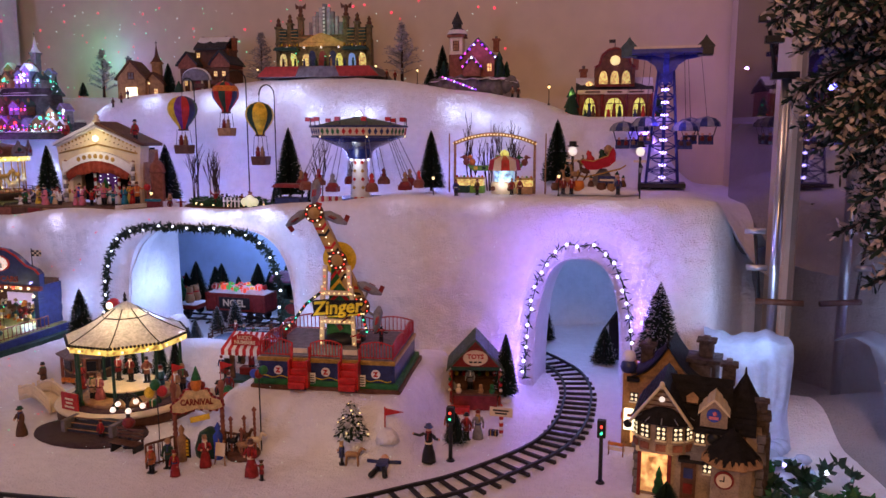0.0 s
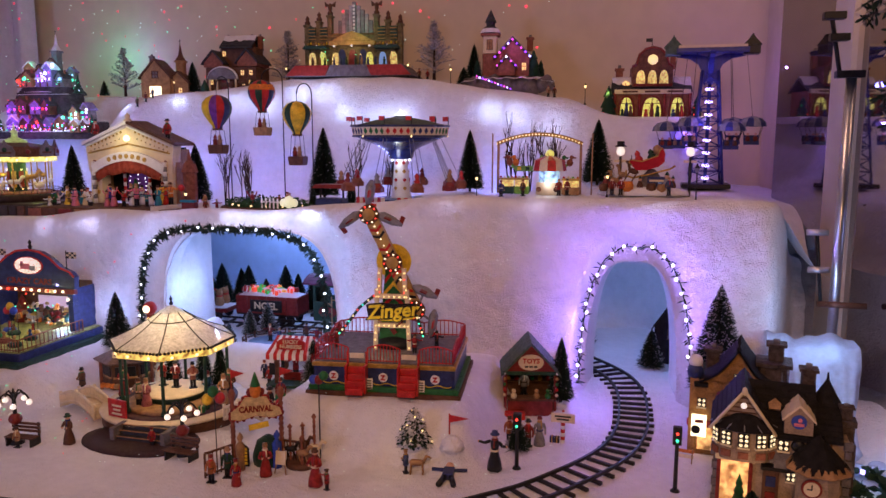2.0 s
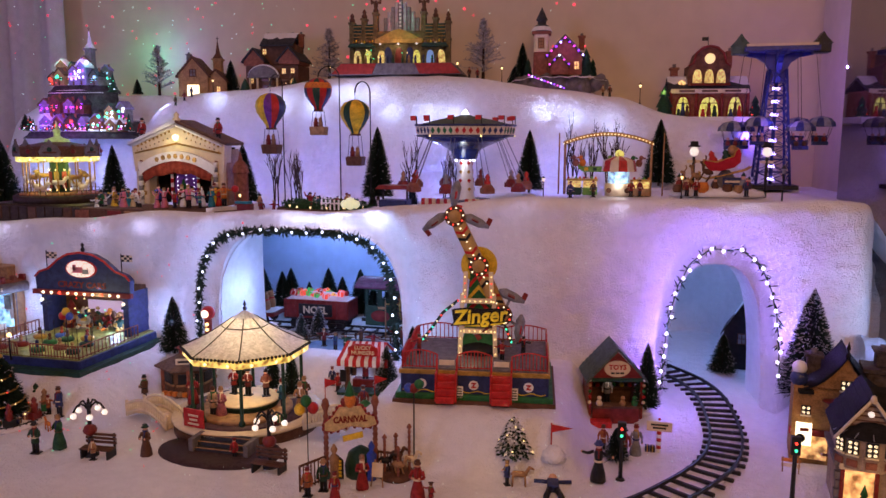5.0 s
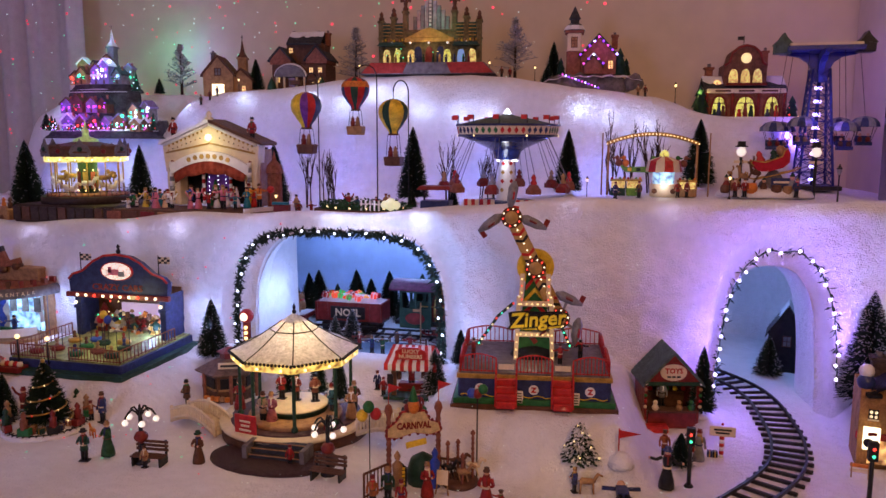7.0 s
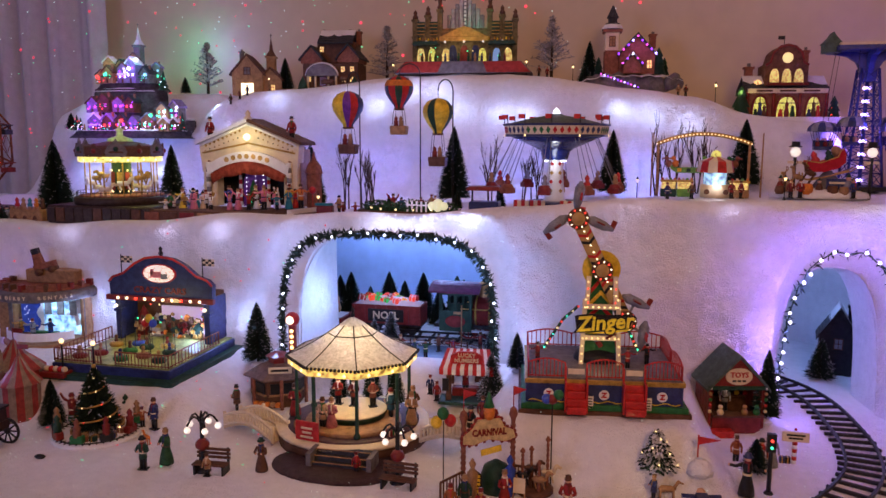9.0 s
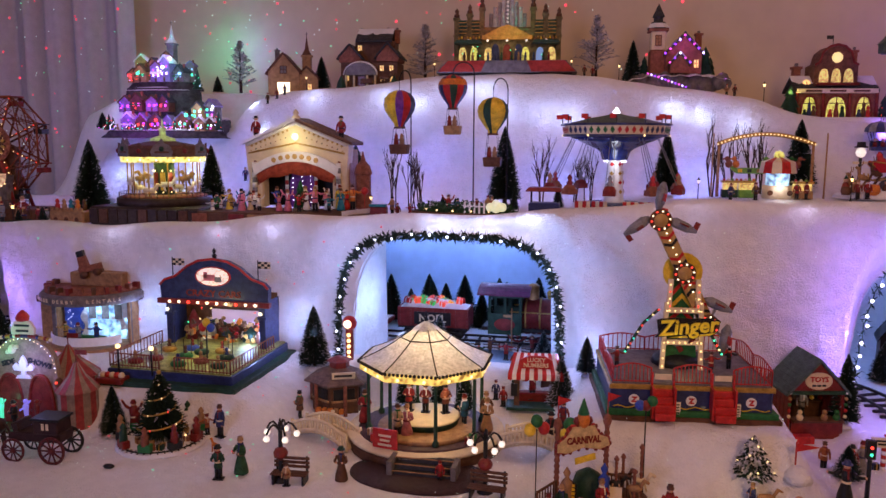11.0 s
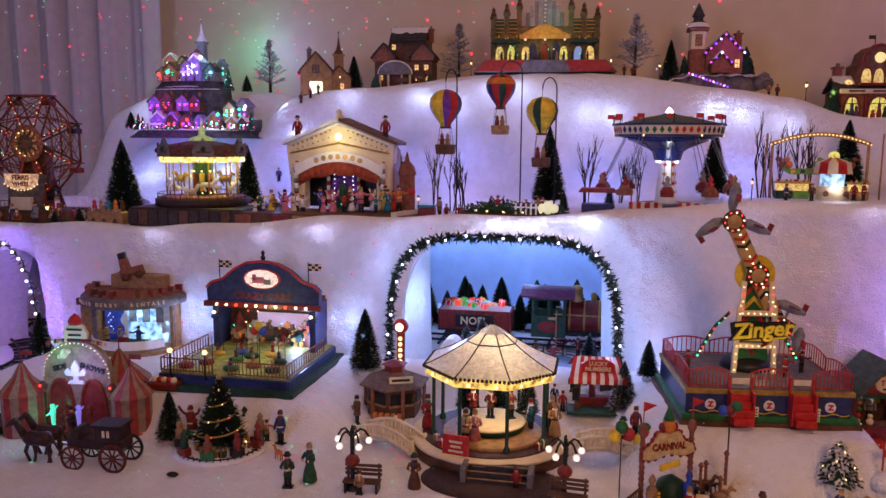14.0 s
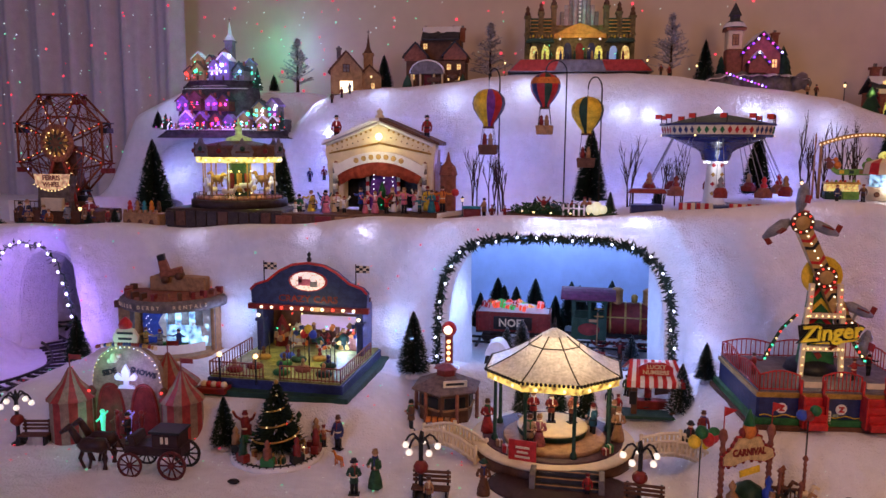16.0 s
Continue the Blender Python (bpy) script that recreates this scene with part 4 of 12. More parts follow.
    k.prism([(0.062 * math.sin(a), 0.075 + 0.048 * math.cos(a)) for a in arc] + [(0.062 * math.sin(a), 0.079 + 0.048 * math.cos(a)) for a in arc[::-1]], 0.018, 0.128)
    part("cab_roof", k, mat("plum_roof", (0.14, 0.02, 0.07), 0.4), t, "plum-coloured curved cab roof")
    k = Kit()
    k.box((0.0, 0, 0.034), (0.24, 0.05, 0.008))
    k.box((0.125, 0, 0.030), (0.008, 0.085, 0.018))
    part("frame", k, BLACK, t)
    k = Kit()
    k.tube([(0.138, -0.036, 0.008), (0.165, 0, 0.008), (0.138, 0.036, 0.008)], 0.003)
    cc = part("cowcatcher", k, DKRED, t)
    for i in range(9):
        y = -0.036 + 0.009 * i
        k = Kit()
        k.rod((0.128, y, 0.030), (0.165 - abs(y) * 0.7, y * 0.7, 0.008), 0.0028)
        part("bar", k, DKRED, cc)
    for s in (-1, 1):
        for x, r in ((-0.045, 0.021), (0.0, 0.021), (0.042, 0.021), (0.095, 0.013)):
            wheel(t, (x, s * 0.0205, r + 0.009), r)
        k = Kit()
        k.box((0.0, s * 0.037, 0.028), (0.10, 0.003, 0.005))
        k.box((0.068, s * 0.037, 0.028), (0.04, 0.003, 0.004))
        part("side_rod", k, CHROME, t)
        k = Kit()
        k.box((0.095, s * 0.036, 0.034), (0.030, 0.018, 0.018))
        part("cylinder_block", k, COPPER, t)
    return t


def truck(t, x):
    for dx in (-0.014, 0.014):
        for s in (-1, 1):
            wheel(t, (x + dx, s * 0.026, 0.021), 0.012, BLACK, 6)
    k = Kit()
    for s in (-1, 1):
        k.box((x, s * 0.031, 0.021), (0.046, 0.004, 0.009))
    part("truck_frame", k, BLACK, t)


def gift_car(place, rz):
    t = thing("gondola_car", "dark red gondola car heaped with lit wrapped presents", "train car", place, rz, "", 0.98)
    k = Kit()
    k.box((0, 0, 0.036), (0.19, 0.070, 0.006))
    part("floor_frame", k, BLACK, t)
    for s in (-1, 1):
        k = Kit()
        k.box((0, s * 0.036, 0.064), (0.19, 0.003, 0.050))
        w = part("side", k, DKRED, t)
        for i in range(7):
            k = Kit()
            k.box((-0.09 + 0.03 * i, s * 0.0385, 0.064), (0.004, 0.003, 0.050))
            part("rib", k, DKRED, w)
        k = Kit()
        k.box((0, s * 0.0408, 0.062), (0.098, 0.002, 0.034))
        pl = part("name_panel", k, BLACK, w)
        me = text_mesh("NOEL", 0.028, 0.0006, CREAM, 0, 0.0006)
        T = Matrix.Translation((0, s * 0.0424, 0.062)) @ Matrix.Rotation(radians(180 if s > 0 else 0), 4, "Z") @ Matrix.Rotation(radians(90), 4, "X")
        part("lettering", me, None, w, at=T)
        k = Kit()
        k.box((s * 0.0935, 0, 0.064), (0.003, 0.070, 0.050))
        part("end", k, DKRED, t)
    k = Kit()
    k.sheet(20, 8, lambda u, v: (-0.09 + 0.18 * u, -0.033 + 0.066 * v, 0.088 + 0.020 * math.sin(math.pi * u) ** 0.5 * math.sin(math.pi * v)))
    part("snow_load", k, SNOW, t)
    rnd = random.Random(4)
    for i in range(40):
        k = Kit()
        s = rnd.uniform(0.011, 0.017)
        k.box((0, 0, 0), (s, s, s * 0.8))
        k.box((0, 0, 0), (s * 1.03, s * 0.18, s * 0.83), 1)
        k.box((0, 0, 0), (s * 0.18, s * 1.03, s * 0.83), 1)
        g = part("present", k, [rnd.choice([G_GIFT_R, G_GIFT_R, G_GIFT_R, G_GIFT_O, RED, G_GIFT_G]), rnd.choice([GOLD, WHITE, RED])], t, at=pose(rnd.uniform(-0.075, 0.075), rnd.uniform(-0.024, 0.024), 0.102 + rnd.uniform(-0.006, 0.007), rnd.uniform(-25, 25), rnd.uniform(-25, 25), rnd.uniform(0, 90)))
    truck(t, -0.055)
    truck(t, 0.055)
    return t


G_GIFT_R = glow("lit_red_wrap", (0.9, 0.08, 0.04), 0.9)
G_GIFT_G = glow("lit_green_wrap", (0.05, 0.55, 0.12), 0.5)
G_GIFT_O = glow("lit_orange_wrap", (1.0, 0.35, 0.05), 1.2)


def flat_car(place, rz):
    t = thing("flat_car", "snow-topped flat car with an arched shelter, a bow-hung tree and figures", "train car", place, rz, "", 1.12)
    k = Kit()
    k.box((0, 0, 0.036), (0.22, 0.072, 0.010))
    part("deck", k, DKRED, t)
    k = Kit()
    k.sheet(22, 8, lambda u, v: (-0.106 + 0.212 * u, -0.034 + 0.068 * v, 0.041 + 0.007 * math.sin(math.pi * u) ** 0.5 * math.sin(math.pi * v) ** 0.6))
    part("snow_load", k, SNOW, t)
    k = Kit()
    arc = [-0.9 + 0.2 * i for i in range(10)]
    k.prism([(-0.052 + 0.060 * math.sin(a), 0.062 + 0.052 * math.cos(a)) for a in arc] + [(-0.052 + 0.060 * math.sin(a), 0.069 + 0.053 * math.cos(a)) for a in arc[::-1]], -0.030, 0.030)
    part("shelter_roof", k, BROWN, t, "reddish brown arched shelter roof")
    for x in (-0.096, -0.008):
        for y in (-0.026, 0.026):
            k = Kit()
            k.rod((x, y, 0.044), (x, y, 0.098), 0.0028, 0, 7)
            part("post", k, BROWN, t)
    for i in range(9):
        k = Kit()
        k.box((-0.102 + 0.0125 * i, -0.032, 0.055), (0.004, 0.003, 0.026))
        part("picket", k, BROWN, t)
    k = Kit()
    k.lathe((0.032, 0, 0.044), [(0.030, 0), (0.017, 0.026), (0.023, 0.026), (0.012, 0.05), (0.017, 0.05), (0.001, 0.086)], 14)
    tr = part("small_tree", k, GREEN, t, "stepped green tree with red bows")
    for i in range(7):
        a = i * 2.3
        k = Kit()
        k.ball((0.032 + 0.021 * math.cos(a), 0.021 * math.sin(a), 0.054 + 0.008 * i), 0.004, 0, 6)
        part("bow", k, RED, tr)
    for y in (-0.014, 0.014):
        k = Kit()
        k.lathe((0.078, y, 0.044), [(0.010, 0), (0.013, 0.010), (0.010, 0.022), (0.006, 0.026)], 10)
        bear = part("toy_bear", k, TAN, t, "sitting honey-coloured toy bear")
        k = Kit()
        k.ball((0.078, y, 0.076), 0.0095, 0, 10)
        for q in (-1, 1):
            k.ball((0.078, y + q * 0.008, 0.084), 0.0035, 0, 6)
        part("head", k, TAN, bear)
        k = Kit()
        k.lathe((0.078, y, 0.067), [(0.0085, 0), (0.009, 0.003)], 10)
        part("scarf", k, RED, bear)
    for x, y, m in ((-0.075, -0.012, RED), (-0.045, -0.015, WHITE), (-0.028, 0.008, DKRED)):
        k = Kit()
        k.lathe((x, y, 0.044), [(0.007, 0), (0.008, 0.012), (0.005, 0.024), (0.002, 0.026)], 8)
        k.ball((x, y, 0.075), 0.006, 1, 8)
        part("passenger", k, [m, SKIN], t)
    truck(t, -0.065)
    truck(t, 0.065)
    return t


def caboose(place, rz):
    t = thing("caboose", "red wooden caboose with a dark green roof and lit windows", "train car", place, rz, "", 1.12)
    k = Kit()
    k.box((0, 0, 0.066), (0.15, 0.066, 0.056))
    for i in range(24):
        for s in (-1, 1):
            k.box((-0.0719 + 0.00625 * i, s * 0.0332, 0.066), (0.0048, 0.0016, 0.054))
    b = part("body", k, DKRED, t)
    for z, w, L, nm in ((0.097, 0.084, 0.205, "roof"), (0.131, 0.062, 0.072, "cupola_roof")):
        k = Kit()
        k.T = Matrix.Rotation(radians(90), 4, "Z")
        pr = [(w / 2 * (i / 5 - 1), z + 0.010 * (1 - (i / 5 - 1) ** 2)) for i in range(11)]
        k.prism(pr + [(x, q - 0.004) for x, q in pr[::-1]], -L / 2, L / 2)
        part(nm, k, DKGREEN, t)
    k = Kit()
    k.box((0, 0, 0.117), (0.058, 0.05, 0.030))
    c = part("cupola", k, DKRED, t)
    k = Kit()
    k.lathe((0.07, 0, 0.104), [(0.0035, 0), (0.0035, 0.018), (0.006, 0.019), (0.006, 0.022)], 8)
    part("stove_pipe", k, BLACK, t)
    for s in (-1, 1):
        for x in (-0.05, -0.017, 0.017, 0.05):
            k = Kit()
            k.box((x, s * 0.0345, 0.072), (0.014, 0.002, 0.020))
            w = part("window", k, G_WIN if x < 0.03 else GLASS, b)
            k = Kit()
            k.box((x, s * 0.0352, 0.072), (0.0014, 0.002, 0.020))
            k.box((x, s * 0.0352, 0.0835), (0.018, 0.003, 0.003))
            k.box((x, s * 0.0352, 0.0605), (0.018, 0.003, 0.003))
            part("window_frame", k, DKRED, w)
        for x in (-0.014, 0.014):
            k = Kit()
            k.box((x, s * 0.0255, 0.119), (0.012, 0.002, 0.012))
            part("cupola_window", k, GLASS, c)
        k = Kit()
        k.box((0, s * 0.034, 0.034), (0.20, 0.003, 0.006))
        part("step_rail", k, BLACK, t)
        for y in (-0.02, 0.02):
            k = Kit()
            k.tube([(s * 0.097, y, 0.036), (s * 0.097, y, 0.062), (s * 0.097, y * 0.3, 0.062)], 0.0014)
            part("platform_rail", k, TAN, t)
        k = Kit()
        for y in (-0.008, 0.008):
            k.rod((s * 0.079, y + 0.012, 0.036), (s * 0.079, y + 0.012, 0.100), 0.0012)
        for i in range(5):
            k.rod((s * 0.079, 0.004, 0.044 + 0.012 * i), (s * 0.079, 0.020, 0.044 + 0.012 * i), 0.001)
        part("ladder", k, TAN, t)
    truck(t, -0.05)
    truck(t, 0.05)
    return t


# the train passes behind the grotto: engine and gift car in view, the other cars behind them
line = [track_at(i / 2400) for i in range(2401)]
start = min(range(1100, 2000), key=lambda i: (line[i][0] - Vector((-0.790, 1.75, line[i][0].z))).length)
for back, build in ((0.0, locomotive), (0.250, gift_car), (0.475, flat_car), (0.714, caboose)):
    i, gone = start, 0.0
    while gone < back:
        gone += (line[i + 1][0] - line[i][0]).length
        i += 1
    q, d = line[i]
    build((q.x, q.y, q.z + 0.001), math.degrees(math.atan2(-d.y, -d.x))).scale *= 0.92



# ---- front of the display ----
def rail_fence(parent, a, b, z, h, n, material, name="railing", arched=False):
    """A railing from a to b with n uprights, each a piece of its own."""
    a, b = Vector((*a, z)), Vector((*b, z))
    k = Kit()
    crown = lambda f: h * (1.0 + (0.28 * math.sin(math.pi * f) if arched else 0))
    pts = [a.lerp(b, f) + Vector((0, 0, crown(f))) for f in (0, 0.125, 0.25, 0.375, 0.5, 0.625, 0.75, 0.875, 1)]
    k.tube(pts, h * 0.055)
    r = part(name, k, material, parent)
    k = Kit()
    k.rod(a + Vector((0, 0, h * 0.12)), b + Vector((0, 0, h * 0.12)), h * 0.045)
    part("bottom_rail", k, material, r)
    for i in range(n + 1):
        p = a.lerp(b, i / n)
        k = Kit()
        k.rod(p, p + Vector((0, 0, crown(i / n))), h * (0.06 if i in (0, n) else 0.035), 0, 5)
        part("baluster", k, material, r)
    return r


ARMTAN = mat("ochre_ride_paint", (0.46, 0.29, 0.10), 0.5, vary=0.25)
SIGNYEL = mat("bright_sign_yellow", (0.95, 0.78, 0.06), 0.35, vary=0.08)


def zinger():
    t = thing("fairground_ride", "tall lit swinging fairground ride on a red and navy platform", "fairground ride", (-0.528, 1.215, 0.077), 7.2)
    W, D, H = 0.232, 0.185, 0.046
    k = Kit()
    k.box((0, 0, 0.003), (W + 0.022, D + 0.022, 0.008))
    part("ground_plate", k, BROWN, t)
    k = Kit()
    k.box((0, 0, 0.011), (W + 0.014, D + 0.014, 0.009))
    part("grass_strip", k, GREEN, t)
    k = Kit()
    k.box((0, 0, 0.007 + H / 2), (W, D, H - 0.004), 0)
    body = part("platform", k, NAVY, t, "navy platform with red stairs")
    k = Kit()
    k.box((0, 0, H + 0.003), (W + 0.004, D + 0.004, 0.007))
    part("floor_edge", k, GOLD, t)
    k = Kit()
    k.box((0, 0, H + 0.0075), (W - 0.004, D - 0.004, 0.003))
    part("deck", k, STONE, t)
    fy = -D / 2
    for x in (-0.082, 0.0, 0.085):
        k = Kit()
        k.lathe((x, fy - 0.0005, 0.030), [(0.0078, 0), (0.0074, 0.0012)], 18, 0, False, Matrix.Rotation(radians(90), 3, "X"))
        bd = part("badge", k, WHITE, body)
        me = text_mesh("Z", 0.0105, 0.0005, RED, 0, 0.0006)
        part("lettering", me, None, body, at=Matrix.Translation((x, fy - 0.0022, 0.030)) @ Matrix.Rotation(radians(90), 4, "X"))
    k = Kit()
    for i in range(36):
        x0, x1 = -W / 2 + 0.004 + i * 0.0062, -W / 2 + 0.004 + (i + 1) * 0.0062
        k.rod((x0, fy - 0.001, 0.019 + 0.0018 * math.sin(i * 1.4)), (x1, fy - 0.001, 0.019 + 0.0018 * math.sin((i + 1) * 1.4)), 0.0009, 0, 4)
    part("wavy_line", k, YELLOW, body)
    for x in (-0.042, 0.043):
        k = Kit()
        for i in range(4):
            k.box((x, fy - 0.004 - 0.0035 * (3 - i), 0.009 + 0.0105 * (i + 0.4) / 1.0 * 0.95), (0.028, 0.008 + 0.007 * (3 - i), 0.010))
        s = part("stair", k, RED, body, "red platform stair")
        for sd in (-1, 1):
            k = Kit()
            k.box((x + sd * 0.0155, fy - 0.009, 0.030), (0.003, 0.020, 0.046))
            k.box((x + sd * 0.0155, fy - 0.003, 0.058), (0.003, 0.003, 0.030))
            part("stair_side", k, RED, s)
        k = Kit()
        k.box((x, fy - 0.003, 0.066), (0.024, 0.002, 0.008))
        part("entry_sign", k, CREAM, s)
    for x in (-0.022, 0.063):
        k = Kit()
        k.box((x, fy - 0.006, 0.020), (0.012, 0.002, 0.019))
        pn = part("price_board", k, WHITE, body)
        k = Kit()
        for i in range(4):
            k.box((x, fy - 0.0074, 0.014 + 0.004 * i), (0.008, 0.001, 0.0014))
        part("text_bar", k, BLACK, pn)
    z = H + 0.008
    x0, x1, y0, y1 = -W / 2 + 0.003, W / 2 - 0.003, -D / 2 + 0.003, D / 2 - 0.003
    for a, b in (((x0, y0), (-0.058, y0)), ((-0.026, y0), (0.027, y0)), ((0.059, y0), (x1, y0)), ((x0, y0), (x0, 0)), ((x0, 0), (x0, y1)), ((x1, y0), (x1, 0)), ((x1, 0), (x1, y1)), ((x0, y1), (x0 / 3, y1)), ((x0 / 3, y1), (x1 / 3, y1)), ((x1 / 3, y1), (x1, y1))):
        rail_fence(t, a, b, z, 0.023, 10, RED, arched=True)
    # mast with painted panel, lit legs
    k = Kit()
    k.lathe((0.0, 0.02, z), [(0.040, 0), (0.034, 0.014), (0.020, 0.020)], 16)
    part("mast_foot", k, BLACK, t)
    k = Kit()
    k.prism([(-0.028, z), (0.028, z), (0.013, 0.205), (-0.013, 0.205)], 0.0, 0.012)
    mast = part("mast", k, GREEN, t, "green mast with painted chevrons")
    for i, m in enumerate((YELLOW, RED, YELLOW, RED)):
        zz = 0.10 + 0.022 * i
        k = Kit()
        k.prism([(-0.022 + 0.0022 * i, zz), (0, zz + 0.020), (0.022 - 0.0022 * i, zz), (0.022 - 0.0022 * i, zz + 0.008), (0, zz + 0.028), (-0.022 + 0.0022 * i, zz + 0.008)], -0.0016 - 0.0002 * i, 0.0)
        part("chevron", k, m, mast)
    for s in (-1, 1):
        k = Kit()
        k.prism([(s * 0.033, z), (s * 0.026, z), (s * 0.022, 0.160), (s * 0.029, 0.160)], -0.020, -0.014)
        lg = part("leg", k, CREAM, t, "cream leg set with bulbs")
        for i in range(9):
            bulb(lg, (s * (0.0295 - 0.0045 * i / 8), -0.021, z + 0.006 + 0.0125 * i), 0.0013, G_WARM)
        k = Kit()
        k.prism([(s * 0.026, 0.150), (s * 0.019, 0.150), (s * 0.017, 0.196), (s * 0.024, 0.196)], -0.018, -0.012)
        lg = part("upper_post", k, CREAM, t)
        for i in range(4):
            bulb(lg, (s * 0.0215, -0.019, 0.155 + 0.011 * i), 0.0013, G_WARM if i % 2 else G_RED)
    for zz in (0.098, 0.148):
        k = Kit()
        k.box((0, -0.017, zz), (0.056, 0.006, 0.008))
        cb = part("cross_beam", k, CREAM, t)
        for i in range(6):
            bulb(cb, (-0.022 + 0.0088 * i, -0.021, zz), 0.0013, G_WARM)
    # name sign
    sign = part("name_sign", text_mesh("Zinger", 0.0325, 0.002, SIGNYEL, 0.18, 0.0007), None, t, "yellow script lettering on black", at=Matrix.Translation((0.004, -0.034, 0.126)) @ Matrix.Rotation(radians(-6), 4, "Y") @ Matrix.Rotation(radians(90), 4, "X"))
    part("sign_backing", text_mesh("Zinger", 0.0325, 0.001, BLACK, 0.18, 0.0030), None, t, at=Matrix.Translation((0.004, -0.0305, 0.126)) @ Matrix.Rotation(radians(-6), 4, "Y") @ Matrix.Rotation(radians(90), 4, "X"))
    T0 = Matrix.Translation((0.004, -0.0285, 0.126)) @ Matrix.Rotation(radians(-6), 4, "Y")
    k = Kit()
    k.prism([(-0.062, -0.016), (0.050, -0.020), (0.060, -0.006), (0.056, 0.014), (0.010, 0.016), (-0.030, 0.022), (-0.064, 0.020)], -0.001, 0.001)
    part("sign_plate", k, BLACK, t, at=T0 @ Matrix.Scale(0.70, 4))
    k = Kit()
    k.prism([(-0.036, -0.0185), (0.0, -0.0215), (0.040, -0.0205), (0.052, -0.016), (0.034, -0.0172), (0.0, -0.0178)], -0.0035, -0.001)
    part("swoosh", k, SIGNYEL, t, at=T0 @ Matrix.Scale(0.80, 4))
    # swinging arm
    arm = part("arm", Kit().prism([(-0.092, -0.011), (0.092, -0.011), (0.096, 0), (0.092, 0.011), (-0.092, 0.011), (-0.096, 0)], -0.006, 0.006), ARMTAN, t, "tan beam with red and black chevrons and bulbs", at=pose(0, -0.004, 0.205, 0, 64, 0))
    for i, x in enumerate((-0.068, -0.056, -0.032, -0.020, 0.020, 0.032, 0.056, 0.068)):
        s = 0.006 if x < 0 else -0.006
        part("chevron", Kit().prism([(x, -0.0108), (x + s, 0.0), (x, 0.0108), (x + 0.005, 0.0108), (x + s + 0.005, 0.0), (x + 0.005, -0.0108)], -0.0072, -0.006), BLACK if i % 2 else RED, arm)
    for x in (-0.068, -0.056, -0.044, -0.032, -0.020, 0.020, 0.032, 0.044, 0.056, 0.068):
        bulb(arm, (x, -0.0085, 0.0), 0.0015, G_WINW)
    for x in (-0.090, 0.0, 0.090):
        k = Kit()
        k.lathe((x, -0.006, 0), [(0.017, 0), (0.017, 0.003), (0.0105, 0.0035)], 20, 0, True, Matrix.Rotation(radians(90), 3, "X"))
        lw = part("light_wheel", k, BROWN, arm)
        k = Kit()
        k.lathe((x, -0.0096, 0), [(0.0105, 0), (0.010, 0.001), (0.004, 0.0012), (0.003, 0.002)], 20, 0, True, Matrix.Rotation(radians(90), 3, "X"))
        part("hub", k, ARMTAN, lw)
        for i in range(10):
            a = i * math.pi / 5
            bulb(arm, (x + 0.0138 * math.cos(a), -0.010, 0.0138 * math.sin(a)), 0.0015, G_RED if i % 2 else G_WINW)
    k = Kit()
    k.lathe((0.0, 0.008, 0.0), [(0.030, 0), (0.030, 0.003)], 24, 0, False, Matrix.Rotation(radians(90), 3, "X"))
    part("sun_disc", k, YELLOW, arm)
    for x, s in ((-0.092, 1), (0.092, -1)):  # little aeroplanes
        for q, (dx, dz, a) in enumerate(((-0.030, 0.016, 35), (0.024, 0.026, -40), (-0.004, -0.034, 80))):
            k = Kit()
            k.T = Matrix.Rotation(radians(a), 4, "Y")
            k.lathe((-0.017, 0, 0), [(0.002, 0), (0.0065, 0.008), (0.006, 0.024), (0.002, 0.036)], 8, 0, True, Matrix.Rotation(radians(90), 3, "Y"))
            k.box((0, 0.0, 0.002), (0.009, 0.034, 0.0018), 1)
            k.box((0.016, 0, 0.006), (0.006, 0.0015, 0.010), 1)
            pl = part("aeroplane", k, [GREY, DKRED if q else RED], arm, "little grey toy aeroplane", at=Matrix.Translation((x + s * dx, 0.0, dz)) @ Matrix.Scale(1.3, 4))
            k = Kit()
            k.rod((x, 0, 0), (x + s * dx, 0, dz), 0.0022)
            part("strut", k, GREY, arm)
    for x, m in ((-0.098, RED), (0.062, BLUEP)):
        k = Kit()
        pts = [(x * 0.35, 0.0, 0.155 - 0.01), (x * 0.6, -0.01, 0.125), (x * 0.78, -0.02, 0.10), (x * 0.9, -0.03, 0.085)]
        k.tube(pts, 0.0026)
        g = part("festoon", k, DKGREEN, t, "green festoon with coloured bulbs")
        for i in range(9):
            f = i / 8
            j = min(int(f * 3), 2)
            p = Vector(pts[j]).lerp(Vector(pts[j + 1]), f * 3 - j)
            bulb(g, p + Vector((0, -0.003, 0)), 0.0017, (G_RED, G_WARM, G_GRN)[i % 3])
    for x, m in ((-0.095, DKRED), (0.075, BLACK), (0.045, RED)):
        figurine((-0.528 + x, 1.20 + 0.02 * math.cos(x * 90), 0.131), 0.034, m, 20, arms="out", label="tiny painted figurine on the ride platform")


zinger()
tagged(lamp("ride_glow", "POINT", (-0.53, 1.15, 0.16), 0.025, (1.0, 0.75, 0.4), 0.01))


k = Kit()
k.ball((0, 0, 0), 0.0028, 0, 6)
SCALLOP = mesh_of("scallop", k, BLACK)


PLUMDECK = mat("dark_plum_deck", (0.07, 0.028, 0.035), 0.5, vary=0.4)


